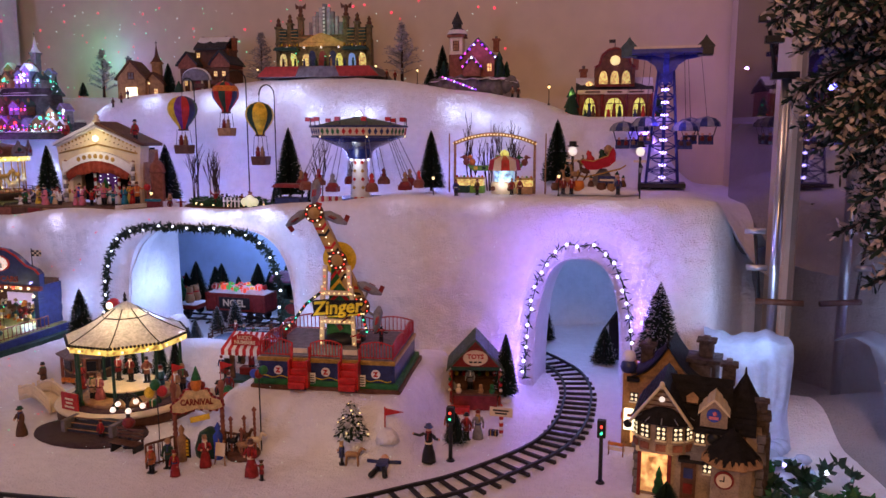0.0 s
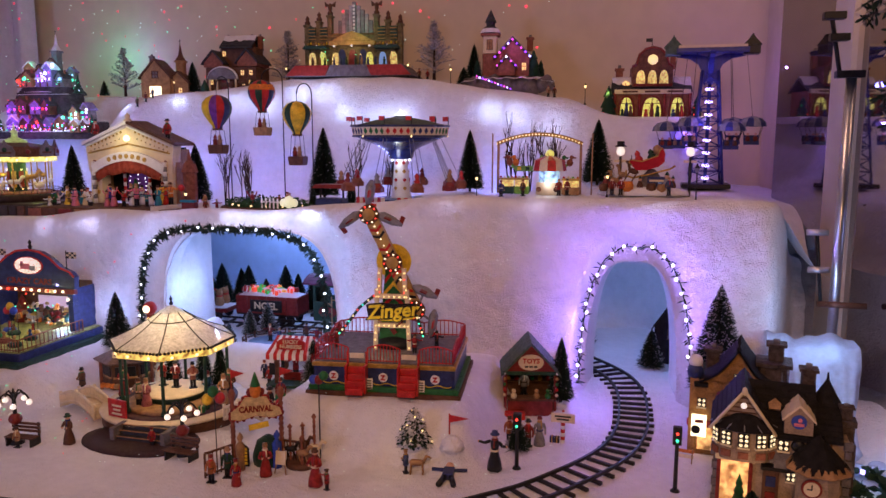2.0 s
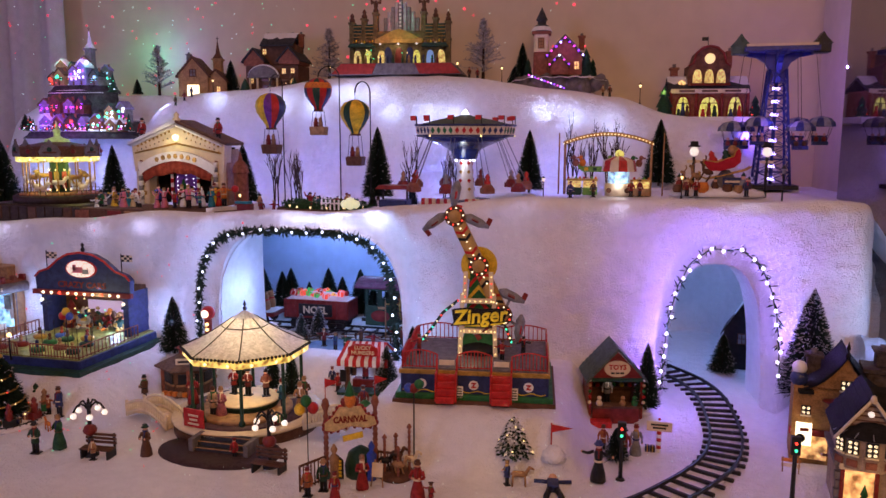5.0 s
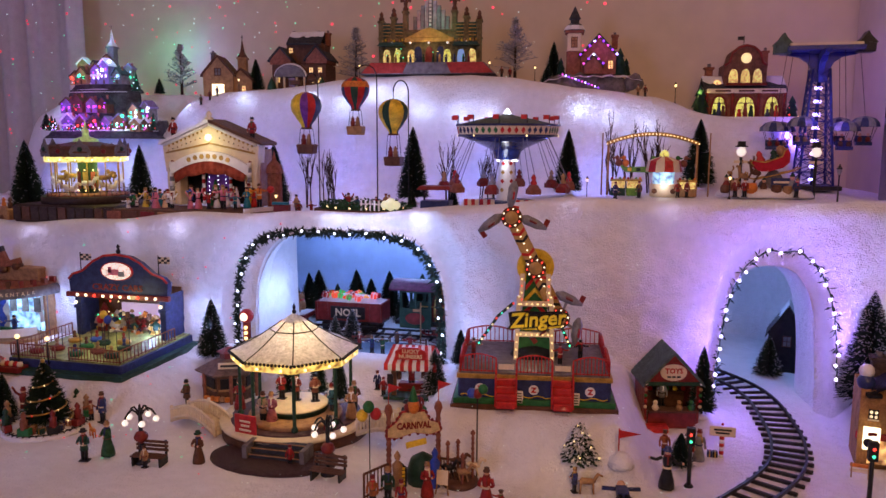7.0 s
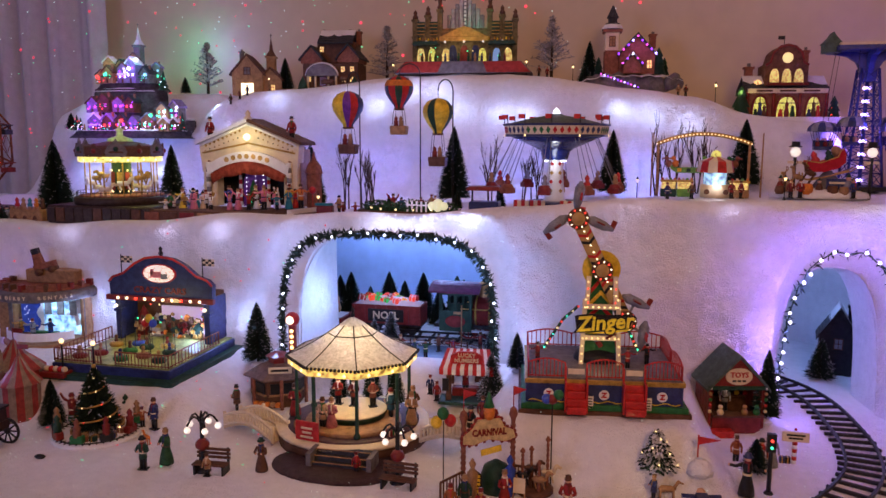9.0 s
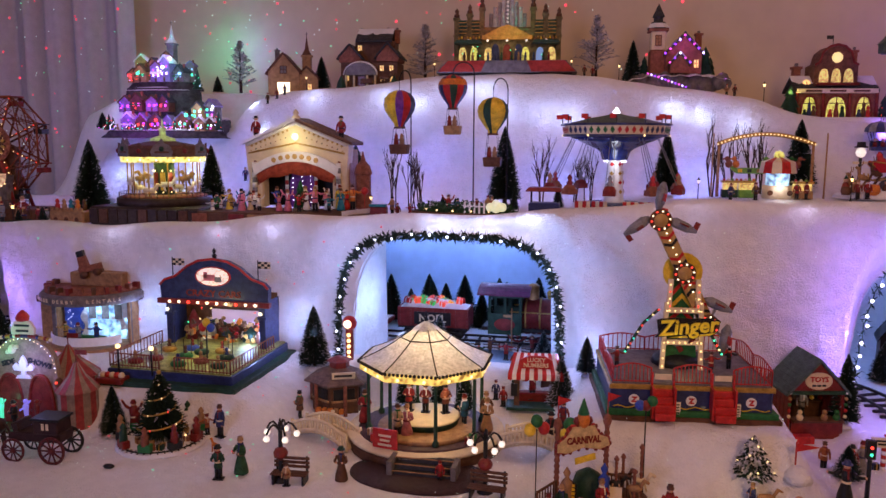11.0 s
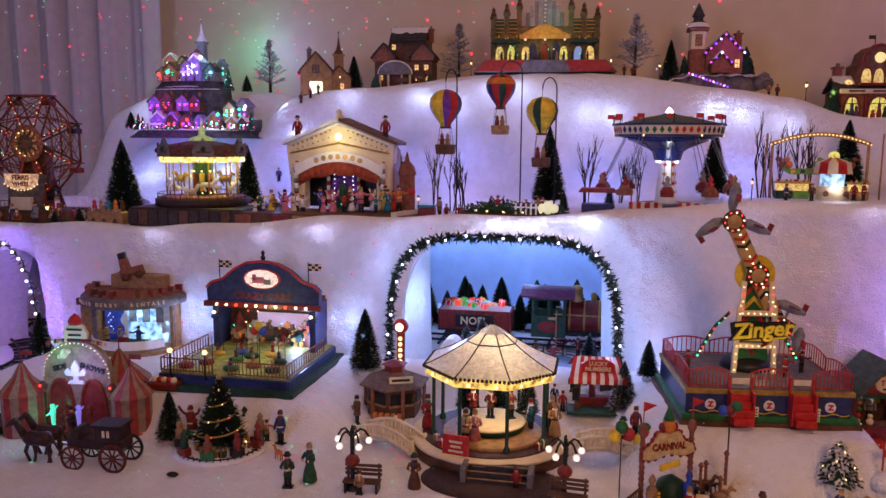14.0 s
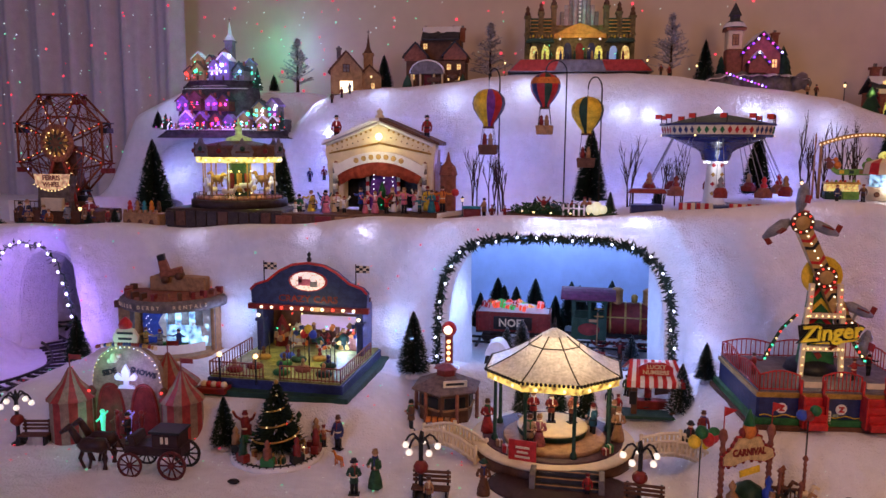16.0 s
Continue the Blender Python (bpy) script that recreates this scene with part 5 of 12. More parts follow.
def bandstand():
    cx, cy = -0.92, 1.148
    t = thing("bandstand", "open bandstand with a pearly lit roof on a round base", "bandstand", (cx, cy, -0.004))
    k = Kit()
    k.lathe((0, 0, 0), [(0.123, 0), (0.123, 0.022), (0.118, 0.024)], 40)
    base = part("base", k, BROWN, t, "dark brown round base")
    k = Kit()
    k.lathe((0, 0, 0.022), [(0.125, 0), (0.127, 0.003), (0.125, 0.006), (0.106, 0.0065)], 40)
    part("kerb", k, CREAM, base, "pale stone kerb")
    k = Kit()
    k.lathe((0, 0, 0.024), [(0.108, 0), (0.108, 0.006), (0.106, 0.007)], 40)
    part("deck", k, PLUMDECK, t, "dark plum deck")
    k = Kit()
    k.lathe((0.004, -0.012, 0.030), [(0.078, 0), (0.078, 0.006), (0.076, 0.007)], 36)
    part("lower_stage", k, TAN, t, "tan round lower step of the stage")
    k = Kit()
    k.lathe((0, 0, 0.030), [(0.052, 0), (0.052, 0.012), (0.054, 0.013), (0.054, 0.016), (0.050, 0.017)], 32)
    st = part("stage", k, DKGREEN, t, "dark green round inner stage")
    k = Kit()
    k.lathe((0, 0, 0.0465), [(0.0545, 0), (0.0545, 0.0015), (0.052, 0.0025)], 32)
    part("stage_top", k, CREAM, st, "cream stage top")
    for i in range(4):
        k = Kit()
        k.box((0.028, -0.146 + 0.0085 * i, 0.0035 + 0.007 * i), (0.085, 0.012, 0.007))
        sp = part("step", k, SLATE, t, "dark slate step")
        k = Kit()
        k.box((0.028, -0.1515 + 0.0085 * i, 0.0068 + 0.007 * i), (0.086, 0.002, 0.0012))
        part("nosing", k, TAN, sp)
    for s in (-1, 1):
        k = Kit()
        k.box((0.028 + s * 0.047, -0.131, 0.014), (0.008, 0.036, 0.030))
        part("step_wall", k, STONE, t)
    for i in range(8):
        a = math.pi / 8 + i * math.pi / 4
        p = (0.092 * math.cos(a), 0.092 * math.sin(a), 0.030)
        k = Kit()
        k.lathe((0, 0, 0), [(0.0055, 0), (0.0055, 0.006), (0.0030, 0.010), (0.0026, 0.098), (0.005, 0.106)], 8)
        part("post", k, DKGREEN, t, at=p)
    # roof panels, ribs, scalloped edge and lit band
    R, ze, zt = 0.107, 0.143, 0.203
    for i in range(8):
        a, b = math.pi / 8 + i * math.pi / 4, math.pi / 8 + (i + 1) * math.pi / 4
        k = Kit()

        def skin(u, v, a=a, b=b):
            r = R * (1 - v) + 0.020 * v
            z = ze + (zt - ze - 0.012) * v + 0.004 * math.sin(math.pi * v) * -1
            p0, p1 = Vector((math.cos(a), math.sin(a), 0)) * r, Vector((math.cos(b), math.sin(b), 0)) * r
            q = p0.lerp(p1, u)
            return (q.x, q.y, z)
        k.sheet(8, 8, skin)
        rp = part("roof_panel", k, PEARL, t, "pearly mottled translucent roof panel")
        k = Kit()
        k.tube([skin(0, v / 6) for v in range(7)], 0.0011)
        part("rib", k, BLACK, rp)
        for j in range(13):
            q = skin((j + 0.5) / 13, 0)
            part("scallop", SCALLOP, None, rp, at=(q[0] * 1.012, q[1] * 1.012, q[2] - 0.001))
        p0, p1 = Vector((math.cos(a), math.sin(a), 0)) * R * 0.985, Vector((math.cos(b), math.sin(b), 0)) * R * 0.985
        k = Kit()
        k.add([p0 + Vector((0, 0, ze - 0.014)), p1 + Vector((0, 0, ze - 0.014)), p1 + Vector((0, 0, ze)), p0 + Vector((0, 0, ze)), p0 * 0.97 + Vector((0, 0, ze - 0.014)), p1 * 0.97 + Vector((0, 0, ze - 0.014)), p1 * 0.97 + Vector((0, 0, ze)), p0 * 0.97 + Vector((0, 0, ze))], [(0, 1, 2, 3), (7, 6, 5, 4), (0, 4, 5, 1), (3, 2, 6, 7)])
        bnd = part("lit_band", k, G_BAND, t, "glowing yellow eave band")
        for j in range(2):
            q = p0.lerp(p1, 0.25 + 0.5 * j)
            bulb(bnd, (q.x, q.y, ze - 0.010), 0.0028, G_WARM)
    def skin_ring(i):
        a = math.pi / 8 + i * math.pi / 8
        r = 0.041 * (1.0 if i % 2 == 0 else math.cos(math.pi / 8))
        return (r * math.cos(a), r * math.sin(a), ze + (zt - ze - 0.012) * 0.76 - 0.002)
    k = Kit()
    k.lathe((0, 0, zt - 0.014), [(0.022, 0), (0.021, 0.002), (0.0006, 0.014)], 8, 0, False)
    cap = part("roof_cap", k, PEARL, t)
    k = Kit()
    k.tube([skin_ring(i) for i in range(17)], 0.0010)
    part("roof_ring", k, BLACK, cap)
    k = Kit()
    k.lathe((0, 0, zt - 0.002), [(0.002, 0), (0.004, 0.004), (0.0015, 0.008), (0.003, 0.011), (0.0005, 0.018)], 8)
    part("finial", k, BLACK, cap)
    k = Kit()
    k.box((-0.036, -0.110, 0.047), (0.040, 0.003, 0.030), 0, -10)
    sg = part("sign_board", k, RED, t, "red notice board with pale letters")
    k = Kit()
    for i, w in enumerate((0.020, 0.016, 0.022)):
        k.box((-0.036, -0.1122, 0.052 - 0.007 * i), (w, 0.001, 0.0030), 0, -10)
    part("text_bar", k, CREAM, sg)
    for x, y, r, m in ((-0.062, -0.082, 0.007, RED), (-0.075, -0.060, 0.006, TAN), (0.086, -0.052, 0.007, GREEN), (0.080, -0.062, 0.006, DKRED), (-0.054, -0.094, 0.006, TAN)):
        k = Kit()
        k.box((x, y, 0.031 + r * 0.8), (r * 1.6, r * 1.4, r * 1.6), 0, 20)
        pk = part("present", k, m, t)
        k = Kit()
        k.box((x, y, 0.031 + r * 0.8), (r * 0.3, r * 1.46, r * 1.66), 0, 20)
        part("ribbon", k, CREAM, pk)


G_BAND = glow("lit_eave_band", (1.0, 0.70, 0.16), 0.8, 150)
bandstand()
# dark disc laid on the snow as the shaded ground before the bandstand
k = Kit()
k.lathe((0, 0, 0), [(0.104, 0), (0.102, 0.004), (0.08, 0.006)], 44, 0, True, Matrix.Diagonal((1, 0.60, 1)))
solid("shade_disc", k, mat("dark_brown_shade", (0.055, 0.022, 0.022), 0.55, vary=0.5, scale=160, bump=0.8), "dark brown disc standing for the shaded ground before the bandstand", "paving", (-0.900, 1.020, -0.0010), kind="structure")
rnd = random.Random(11)
for i, (dx, dy, m, a) in enumerate(((-0.030, 0.008, RED, "front"), (-0.002, 0.006, DKRED, "front"), (0.030, 0.010, BRICKP, "front"))):
    figurine((-0.92 + dx, 1.148 + dy, 0.0455), 0.048, m, rnd.uniform(-40, 40), arms=a, hat=BLACK if i % 2 else None, label="painted musician figurine on the bandstand stage")
for dx, dy, m, sk in ((-0.030, -0.062, CREAM, False), (-0.016, -0.060, PINK, True), (-0.100, -0.010, RED, True), (0.062, 0.006, TEAL, False), (0.100, -0.004, TAN, True), (0.094, 0.026, BROWN, False)):
    figurine((-0.92 + dx, 1.148 + dy, 0.027), 0.054, m, rnd.uniform(-90, 90), skirt=sk, arms="front", label="painted figurine standing on the bandstand deck")

for dx, dy in ((-0.052, 0.070), (0.004, 0.085), (0.052, 0.066)):
    brush_tree((-0.92 + dx, 1.148 + dy, 0.027), 0.085, 0.018, 420, 70, "small dark fir on the bandstand deck", 0.1)


def toy_booth():
    t = thing("toy_booth", "dark red wooden toy booth with a grey-green gable roof", "market booth", (-0.310, 1.330, 0.0), 13)
    w, d, h = 0.088, 0.070, 0.083
    for s in (-1, 1):
        k = Kit()
        for i in range(5):
            k.box((s * w / 2, -d / 2 + d * (i + 0.5) / 5, h / 2), (0.005, d / 5 * 0.94, h))
        part("side_wall", k, DKRED, t)
    k = Kit()
    k.box((0, d / 2, h / 2), (w, 0.005, h))
    part("back_wall", k, BROWN, t)
    k = Kit()
    k.box((0, -d / 2, 0.016), (w - 0.008, 0.005, 0.032))
    part("front_board", k, DKRED, t)
    k = Kit()
    k.box((0, -d / 2 - 0.002, 0.034), (w - 0.006, 0.022, 0.004))
    part("counter", k, BROWN, t)
    k = Kit()
    k.prism([(-w / 2, h), (w / 2, h), (0, h + 0.046)], -d / 2 - 0.002, -d / 2 + 0.004)
    g = part("gable", k, DKRED, t)
    k = Kit()
    k.lathe((0, -d / 2 - 0.002, h + 0.016), [(0.0145, 0), (0.014, 0.002)], 24, 0, False, Matrix.Diagonal((1.55, 1, 1)) @ Matrix.Rotation(radians(90), 3, "X"))
    part("oval_sign", k, CREAM, g)
    part("lettering", text_mesh("TOYS", 0.012, 0.0004, RED, 0, 0.0004), None, g, at=Matrix.Translation((0, -d / 2 - 0.0046, h + 0.019)) @ Matrix.Rotation(radians(90), 4, "X"))
    k = Kit()
    for i in range(3):
        k.box((-0.008 + 0.008 * i, -d / 2 - 0.0046, h + 0.009), (0.006, 0.001, 0.003))
    part("text_bar", k, BLACK, g)
    gable_roof(t, w, d, h, 0.048, 0.008, ROOFGREEN)
    k = Kit()
    k.box((0, -d / 2 - 0.003, h - 0.003), (w + 0.012, 0.006, 0.006))
    part("lintel", k, DKGREEN, t)
    for i in range(3):
        k = Kit()
        k.box((0, 0.028, 0.045 + 0.014 * i), (w - 0.012, 0.016, 0.002))
        sh = part("shelf", k, BROWN, t)
        for j in range(6):
            k = Kit()
            k.ball((-0.036 + 0.0145 * j, 0.024, 0.051 + 0.014 * i), 0.0045, 0, 8)
            part("toy", k, rnd.choice([RED, YELLOW, GREEN, CREAM, TAN]), sh)
    for x, m in ((-0.030, CREAM), (0.030, GREEN), (0.010, TAN)):
        k = Kit()
        k.ball((x, -d / 2 - 0.008, 0.040), 0.006, 0, 8)
        k.ball((x, -d / 2 - 0.008, 0.049), 0.0042, 0, 8)
        part("doll", k, m, t)
    k = Kit()
    k.box((-0.028, -d / 2 - 0.014, 0.006), (0.036, 0.018, 0.012))
    part("red_chest", k, RED, t)
    for s in (-1, 1):
        for j in range(5):
            k = Kit()
            k.ball((s * (w / 2 + 0.002), -d / 2 - 0.004, 0.040 + 0.010 * j), 0.0032, 0, 7)
            part("hung_toy", k, (CREAM, RED, GREEN, TAN, WHITE)[j], t)


toy_booth()
lamp("booth_light", "POINT", (-0.314, 1.308, 0.076), 0.006, (1.0, 0.75, 0.5), 0.005)
figurine((-0.318, 1.322, 0.030), 0.046, GREY, 0, label="shopkeeper figurine behind the booth counter")


def market_kiosk():
    t = thing("ticket_kiosk", "small kiosk with a red and white striped awning roof", "kiosk", (-0.760, 1.312, ground_z(-0.760, 1.312) - 0.006), 6, "", 0.94)
    w, d = 0.086, 0.06
    k = Kit()
    k.box((0, 0, 0.003), (w + 0.02, d + 0.02, 0.006))
    part("base", k, DKGREEN, t)
    for sx in (-1, 1):
        for sy in (-1, 1):
            k = Kit()
            k.box((sx * w * 0.4, sy * d * 0.42, 0.038), (0.010, 0.006, 0.068))
            part("post", k, BROWN, t)
    k = Kit()
    k.box((0.0, 0.008, 0.013), (w * 0.72, 0.02, 0.018))
    part("counter", k, DKRED, t)
    k = Kit()
    k.box((0.024, d * 0.40, 0.038), (w * 0.30, 0.004, 0.066))
    part("back_wall", k, BROWN, t)
    n = 13
    for i in range(n):
        x0, x1 = -w / 2 - 0.008 + (w + 0.016) * i / n, -w / 2 - 0.008 + (w + 0.016) * (i + 1) / n
        k = Kit()
        k.add([(x0, -d / 2 - 0.012, 0.072), (x1, -d / 2 - 0.012, 0.072), (x1 * 0.8, 0.0, 0.100), (x0 * 0.8, 0.0, 0.100), (x1 * 0.98, d / 2 + 0.01, 0.072), (x0 * 0.98, d / 2 + 0.01, 0.072), (x0, -d / 2 - 0.0125, 0.060), (x1, -d / 2 - 0.0125, 0.060)], [(0, 1, 2, 3), (3, 2, 4, 5), (6, 7, 1, 0)])
        part("awning_stripe", k, RED if i % 2 == 0 else WHITE, t)
    k = Kit()
    k.prism([(-0.030, 0.080), (0.030, 0.080), (0.030, 0.096), (0.015, 0.104), (-0.015, 0.104), (-0.030, 0.096)], -d / 2 - 0.006, -d / 2 - 0.002)
    sg = part("sign_board", k, RED, t)
    for word, zz in (("LUCKY", 0.0965), ("NUMBERS", 0.0865)):
        part("lettering", text_mesh(word, 0.0105, 0.0004, CREAM, 0, 0.0003), None, sg, at=Matrix.Translation((0, -d / 2 - 0.0066, zz)) @ Matrix.Rotation(radians(90), 4, "X"))
    k = Kit()
    k.box((-w / 2 + 0.004, -d / 2 - 0.01, 0.040), (0.012, 0.002, 0.024))
    part("menu_board", k, BLACK, t)


market_kiosk()
figurine((-0.765, 1.315, ground_z(-0.765, 1.315)), 0.052, RED, 20, arms="out", label="red-coated seller figurine inside the kiosk")


HUTROOF = mat("dusty_brown_roof", (0.16, 0.10, 0.075), 0.7, vary=0.5, bump=0.5)


def snack_hut():
    """Six-sided wooden hut with a lantern roof and a lollipop thermometer sign behind it."""
    t = thing("snack_hut", "brown six-sided wooden snack hut with a dusty roof", "hut", (-1.110, 1.268, 0.0), 0, "", 0.82)
    k = Kit()
    k.lathe((0, 0, 0), [(0.060, 0), (0.060, 0.066)], 6, 0, False)
    body = part("wall", k, BROWN, t)
    for i in range(6):
        a = math.pi / 3 * (i + 0.5)
        k = Kit()
        k.cyl((0.066 * math.cos(a - math.pi / 6), 0.066 * math.sin(a - math.pi / 6), 0), 0.004, 0.068, 0, None, 8)
        part("corner_post", k, BRICKP, t)
    for i in range(6):
        a = math.pi / 3 * i
        T = Matrix.Rotation(a + math.pi / 2, 4, "Z")
        k = Kit()
        k.box((0, -0.0528, 0.044), (0.046, 0.003, 0.024))
        part("window", k, BLACK, body, at=T)
        k = Kit()
        k.box((0, -0.0545, 0.030), (0.054, 0.006, 0.004))
        part("sill", k, TAN, body, at=T)
    k = Kit()
    k.lathe((0, 0, 0.066), [(0.078, 0), (0.078, 0.003), (0.024, 0.026)], 6, 0, False)
    rf = part("roof", k, HUTROOF, t)
    k = Kit()
    k.lathe((0, 0, 0.090), [(0.022, 0), (0.022, 0.016), (0.030, 0.017), (0.006, 0.026)], 6, 0, False)
    part("lantern_top", k, DKRED, rf)
    k = Kit()
    k.box((0.028, -0.052, 0.088), (0.050, 0.003, 0.014), 0, 22)
    sg = part("sign_board", k, CREAM, rf)
    k = Kit()
    k.box((0.028, -0.054, 0.088), (0.038, 0.001, 0.005), 0, 22)
    part("text_bar", k, BLACK, sg)
    for i in range(5):
        k = Kit()
        k.box((-0.026 + 0.013 * i, -0.062, 0.012), (0.009, 0.010, 0.010))
        part("crate", k, rnd.choice([ORANGE, RED, TAN]), t)


snack_hut()
t = thing("signal_post", "tall post of red and white bulbs topped by a red ball", "light post", (-1.124, 1.365, 0.02))
k = Kit()
k.box((0, 0, 0.05), (0.014, 0.008, 0.10))
part("post", k, DKRED, t)
for i in range(6):
    bulb(t, (0, -0.006, 0.034 + 0.011 * i), 0.0040, G_WARM)
k = Kit()
k.ball((0, 0, 0.112), 0.0145, 0, 16)
ball = part("ball", k, RED, t)
k = Kit()
k.lathe((0, -0.012, 0.112), [(0.008, 0), (0.007, 0.003)], 14, 0, True, Matrix.Rotation(radians(90), 3, "X"))
part("lens", k, G_WINW, ball)
figurine((-1.155, 1.19, 0.0), 0.052, BROWN, -60, arms="front", label="brown-coated figurine with a wheelbarrow by the bridge")


def foot_bridge(place, rz, span):
    t = thing("foot_bridge", "small white arched foot bridge with slatted railings", "bridge", place, rz, "foot bridges")
    n = 14
    arc = lambda f: Vector((span * (f - 0.5), 0, 0.004 + 0.016 * math.sin(math.pi * f)))
    for i in range(n):
        a, b = arc(i / n), arc((i + 1) / n)
        k = Kit()
        k.box((a + b) / 2, ((b - a).length * 0.9, 0.034, 0.002), 0, 0, 1, 0, -math.degrees(math.atan2(b.z - a.z, b.x - a.x)))
        part("plank", k, CREAM, t)
    for s in (-1, 1):
        o = Vector((0, s * 0.017, 0))
        for h in (0.005, 0.022):
            k = Kit()
            k.tube([arc(i / 12) + o + Vector((0, 0, h)) for i in range(13)], 0.0026)
            part("rail", k, CREAM, t)
        for i in range(19):
            p = arc(i / 18) + o
            k = Kit()
            k.rod(p, p + Vector((0, 0, 0.022 + (0.006 if i % 9 == 0 else 0))), 0.0030 if i % 9 == 0 else 0.0021)
            part("baluster", k, CREAM, t)


foot_bridge((-1.075, 1.105, 0.0), -22, 0.115)
foot_bridge((-0.735, 1.105, 0.012), -12, 0.112)
for x, y in ((-1.086, 0.958), (-0.797, 0.985)):
    globe_lamp((x, y, 0.0), 0.088)
globe_lamp((-1.745, 1.0, 0.0), 0.085)
bench((-1.071, 0.950, 0.0), 0.052, 4)
bench((-0.792, 0.966, 0.0), 0.052, -4)
bench((-1.722, 1.004, 0.0), 0.045, 12)
fig_on(-1.072, 0.944, 0.034, TAN, 0, label="seated tan figurine on the park bench")


TENTWHITE0 = mat("dusty_white_canvas", (0.42, 0.36, 0.32), 0.6)


def crazy_cars():
    t = thing("bumper_car_ride", "bumper car ride with a dark blue arched front and lit floor", "fairground ride", (-1.382, 1.27, 0.052))
    W, D = 0.240, 0.235
    k = Kit()
    k.box((0, -0.004, 0.005), (W + 0.03, D + 0.03, 0.014))
    part("grass_base", k, DKGREEN, t)
    k = Kit()
    k.box((0, 0, 0.018), (W, D, 0.018))
    part("platform", k, NAVY, t)
    k = Kit()
    k.box((0, 0, 0.0285), (W - 0.008, D - 0.008, 0.003))
    part("floor", k, G_FLOOR, t, "yellow-green painted ride floor")
    z = 0.03
    for a, b in (((-W / 2 + 0.004, -D / 2 + 0.004), (-0.02, -D / 2 + 0.004)), ((0.01, -D / 2 + 0.004), (W / 2 - 0.004, -D / 2 + 0.004)), ((-W / 2 + 0.004, -D / 2 + 0.004), (-W / 2 + 0.004, 0.05)), ((W / 2 - 0.004, -D / 2 + 0.004), (W / 2 - 0.004, 0.06))):
        rail_fence(t, a, b, z, 0.024, 16, BRICKP)
    y = 0.055
    for s in (-1, 1):
        k = Kit()
        k.box((s * 0.098, y, z + 0.045), (0.013, 0.012, 0.09))
        k.box((s * 0.098, y, z + 0.060), (0.018, 0.016, 0.006))
        pl = part("pillar", k, NAVY, t)
        bulb(pl, (s * 0.098, y - 0.012, z + 0.070), 0.0035, G_WINW)
        k = Kit()
        k.box((s * 0.1, y + 0.035, z + 0.045), (0.003, 0.06, 0.09))
        part("side_wall", k, NAVY, t)
    top = [(-0.112, 0.0), (0.112, 0.0), (0.114, 0.030), (0.104, 0.040), (0.080, 0.048), (0.055, 0.068), (0.030, 0.080), (0.0, 0.084), (-0.030, 0.080), (-0.055, 0.068), (-0.080, 0.048), (-0.104, 0.040), (-0.114, 0.030)]
    zt = z + 0.088
    k = Kit()
    k.prism([(x, q + zt) for x, q in top], y - 0.008, y + 0.006)
    fr = part("front_board", k, NAVY, t, "dark blue arched name board with red trim")
    k = Kit()
    k.tube([(x, y - 0.009, q + zt) for x, q in top[2:]], 0.0024)
    part("trim", k, RED, fr)
    k = Kit()
    k.box((0, y - 0.010, zt - 0.001), (0.236, 0.010, 0.010))
    part("light_beam", k, DKRED, fr)
    for i in range(10):
        bulb(fr, (-0.09 + 0.02 * i, y - 0.016, zt - 0.001), 0.0031, G_RED if i in (2, 7) else G_WINW)
    k = Kit()
    k.lathe((0, y - 0.008, zt + 0.050), [(0.0195, 0), (0.019, 0.002)], 28, 0, False, Matrix.Diagonal((1.95, 1, 1)) @ Matrix.Rotation(radians(90), 3, "X"))
    part("oval_rim", k, RED, fr)
    k = Kit()
    k.lathe((0, y - 0.0102, zt + 0.050), [(0.0175, 0), (0.017, 0.001)], 28, 0, False, Matrix.Diagonal((1.95, 1, 1)) @ Matrix.Rotation(radians(90), 3, "X"))
    ov = part("oval_picture", k, G_OVAL, fr, "lit white oval picture panel")
    k = Kit()
    for x, q, w, h in ((-0.006, -0.002, 0.024, 0.012), (0.012, -0.005, 0.014, 0.010), (-0.014, 0.003, 0.008, 0.012)):
        k.box((x, y - 0.0116, zt + 0.050 + q), (w, 0.001, h), 0 if x < 0 else 1)
    part("picture_shape", k, [PINK, GREY], ov)
    part("lettering", text_mesh("CRAZY CARS", 0.0175, 0.0007, DKRED, 0, 0.0003), None, fr, at=Matrix.Translation((0, y - 0.0095, zt + 0.016)) @ Matrix.Rotation(radians(90), 4, "X") @ Matrix.Diagonal((1.12, 1, 1, 1)))
    for s in (-1, 1):
        k = Kit()
        k.rod((s * 0.090, y, zt + 0.036), (s * 0.090, y, zt + 0.084), 0.0011)
        fp = part("flag_pole", k, BLACK, fr)
        for i in range(4):
            for j in range(3):
                k = Kit()
                k.box((s * 0.090 + 0.004 + 0.0062 * i, y, zt + 0.070 + 0.0045 * j), (0.0062, 0.0008, 0.0045))
                part("flag_square", k, CREAM if (i + j) % 2 else BLACK, fp)
    k = Kit()
    k.lathe((0, y, zt + 0.084), [(0.003, 0), (0.005, 0.006), (0.002, 0.010), (0.004, 0.015), (0.0005, 0.020)], 8)
    part("finial", k, BLACK, fr)
    k = Kit()
    k.box((0, y + 0.060, z + 0.048), (0.2, 0.004, 0.10))
    bk = part("back_wall", k, BROWN, t)
    for x, c, h in ((-0.075, DKRED, 0.060), (-0.045, TENTWHITE0, 0.045), (0.078, BRICKP, 0.050), (0.05, DKGREEN, 0.03)):
        k = Kit()
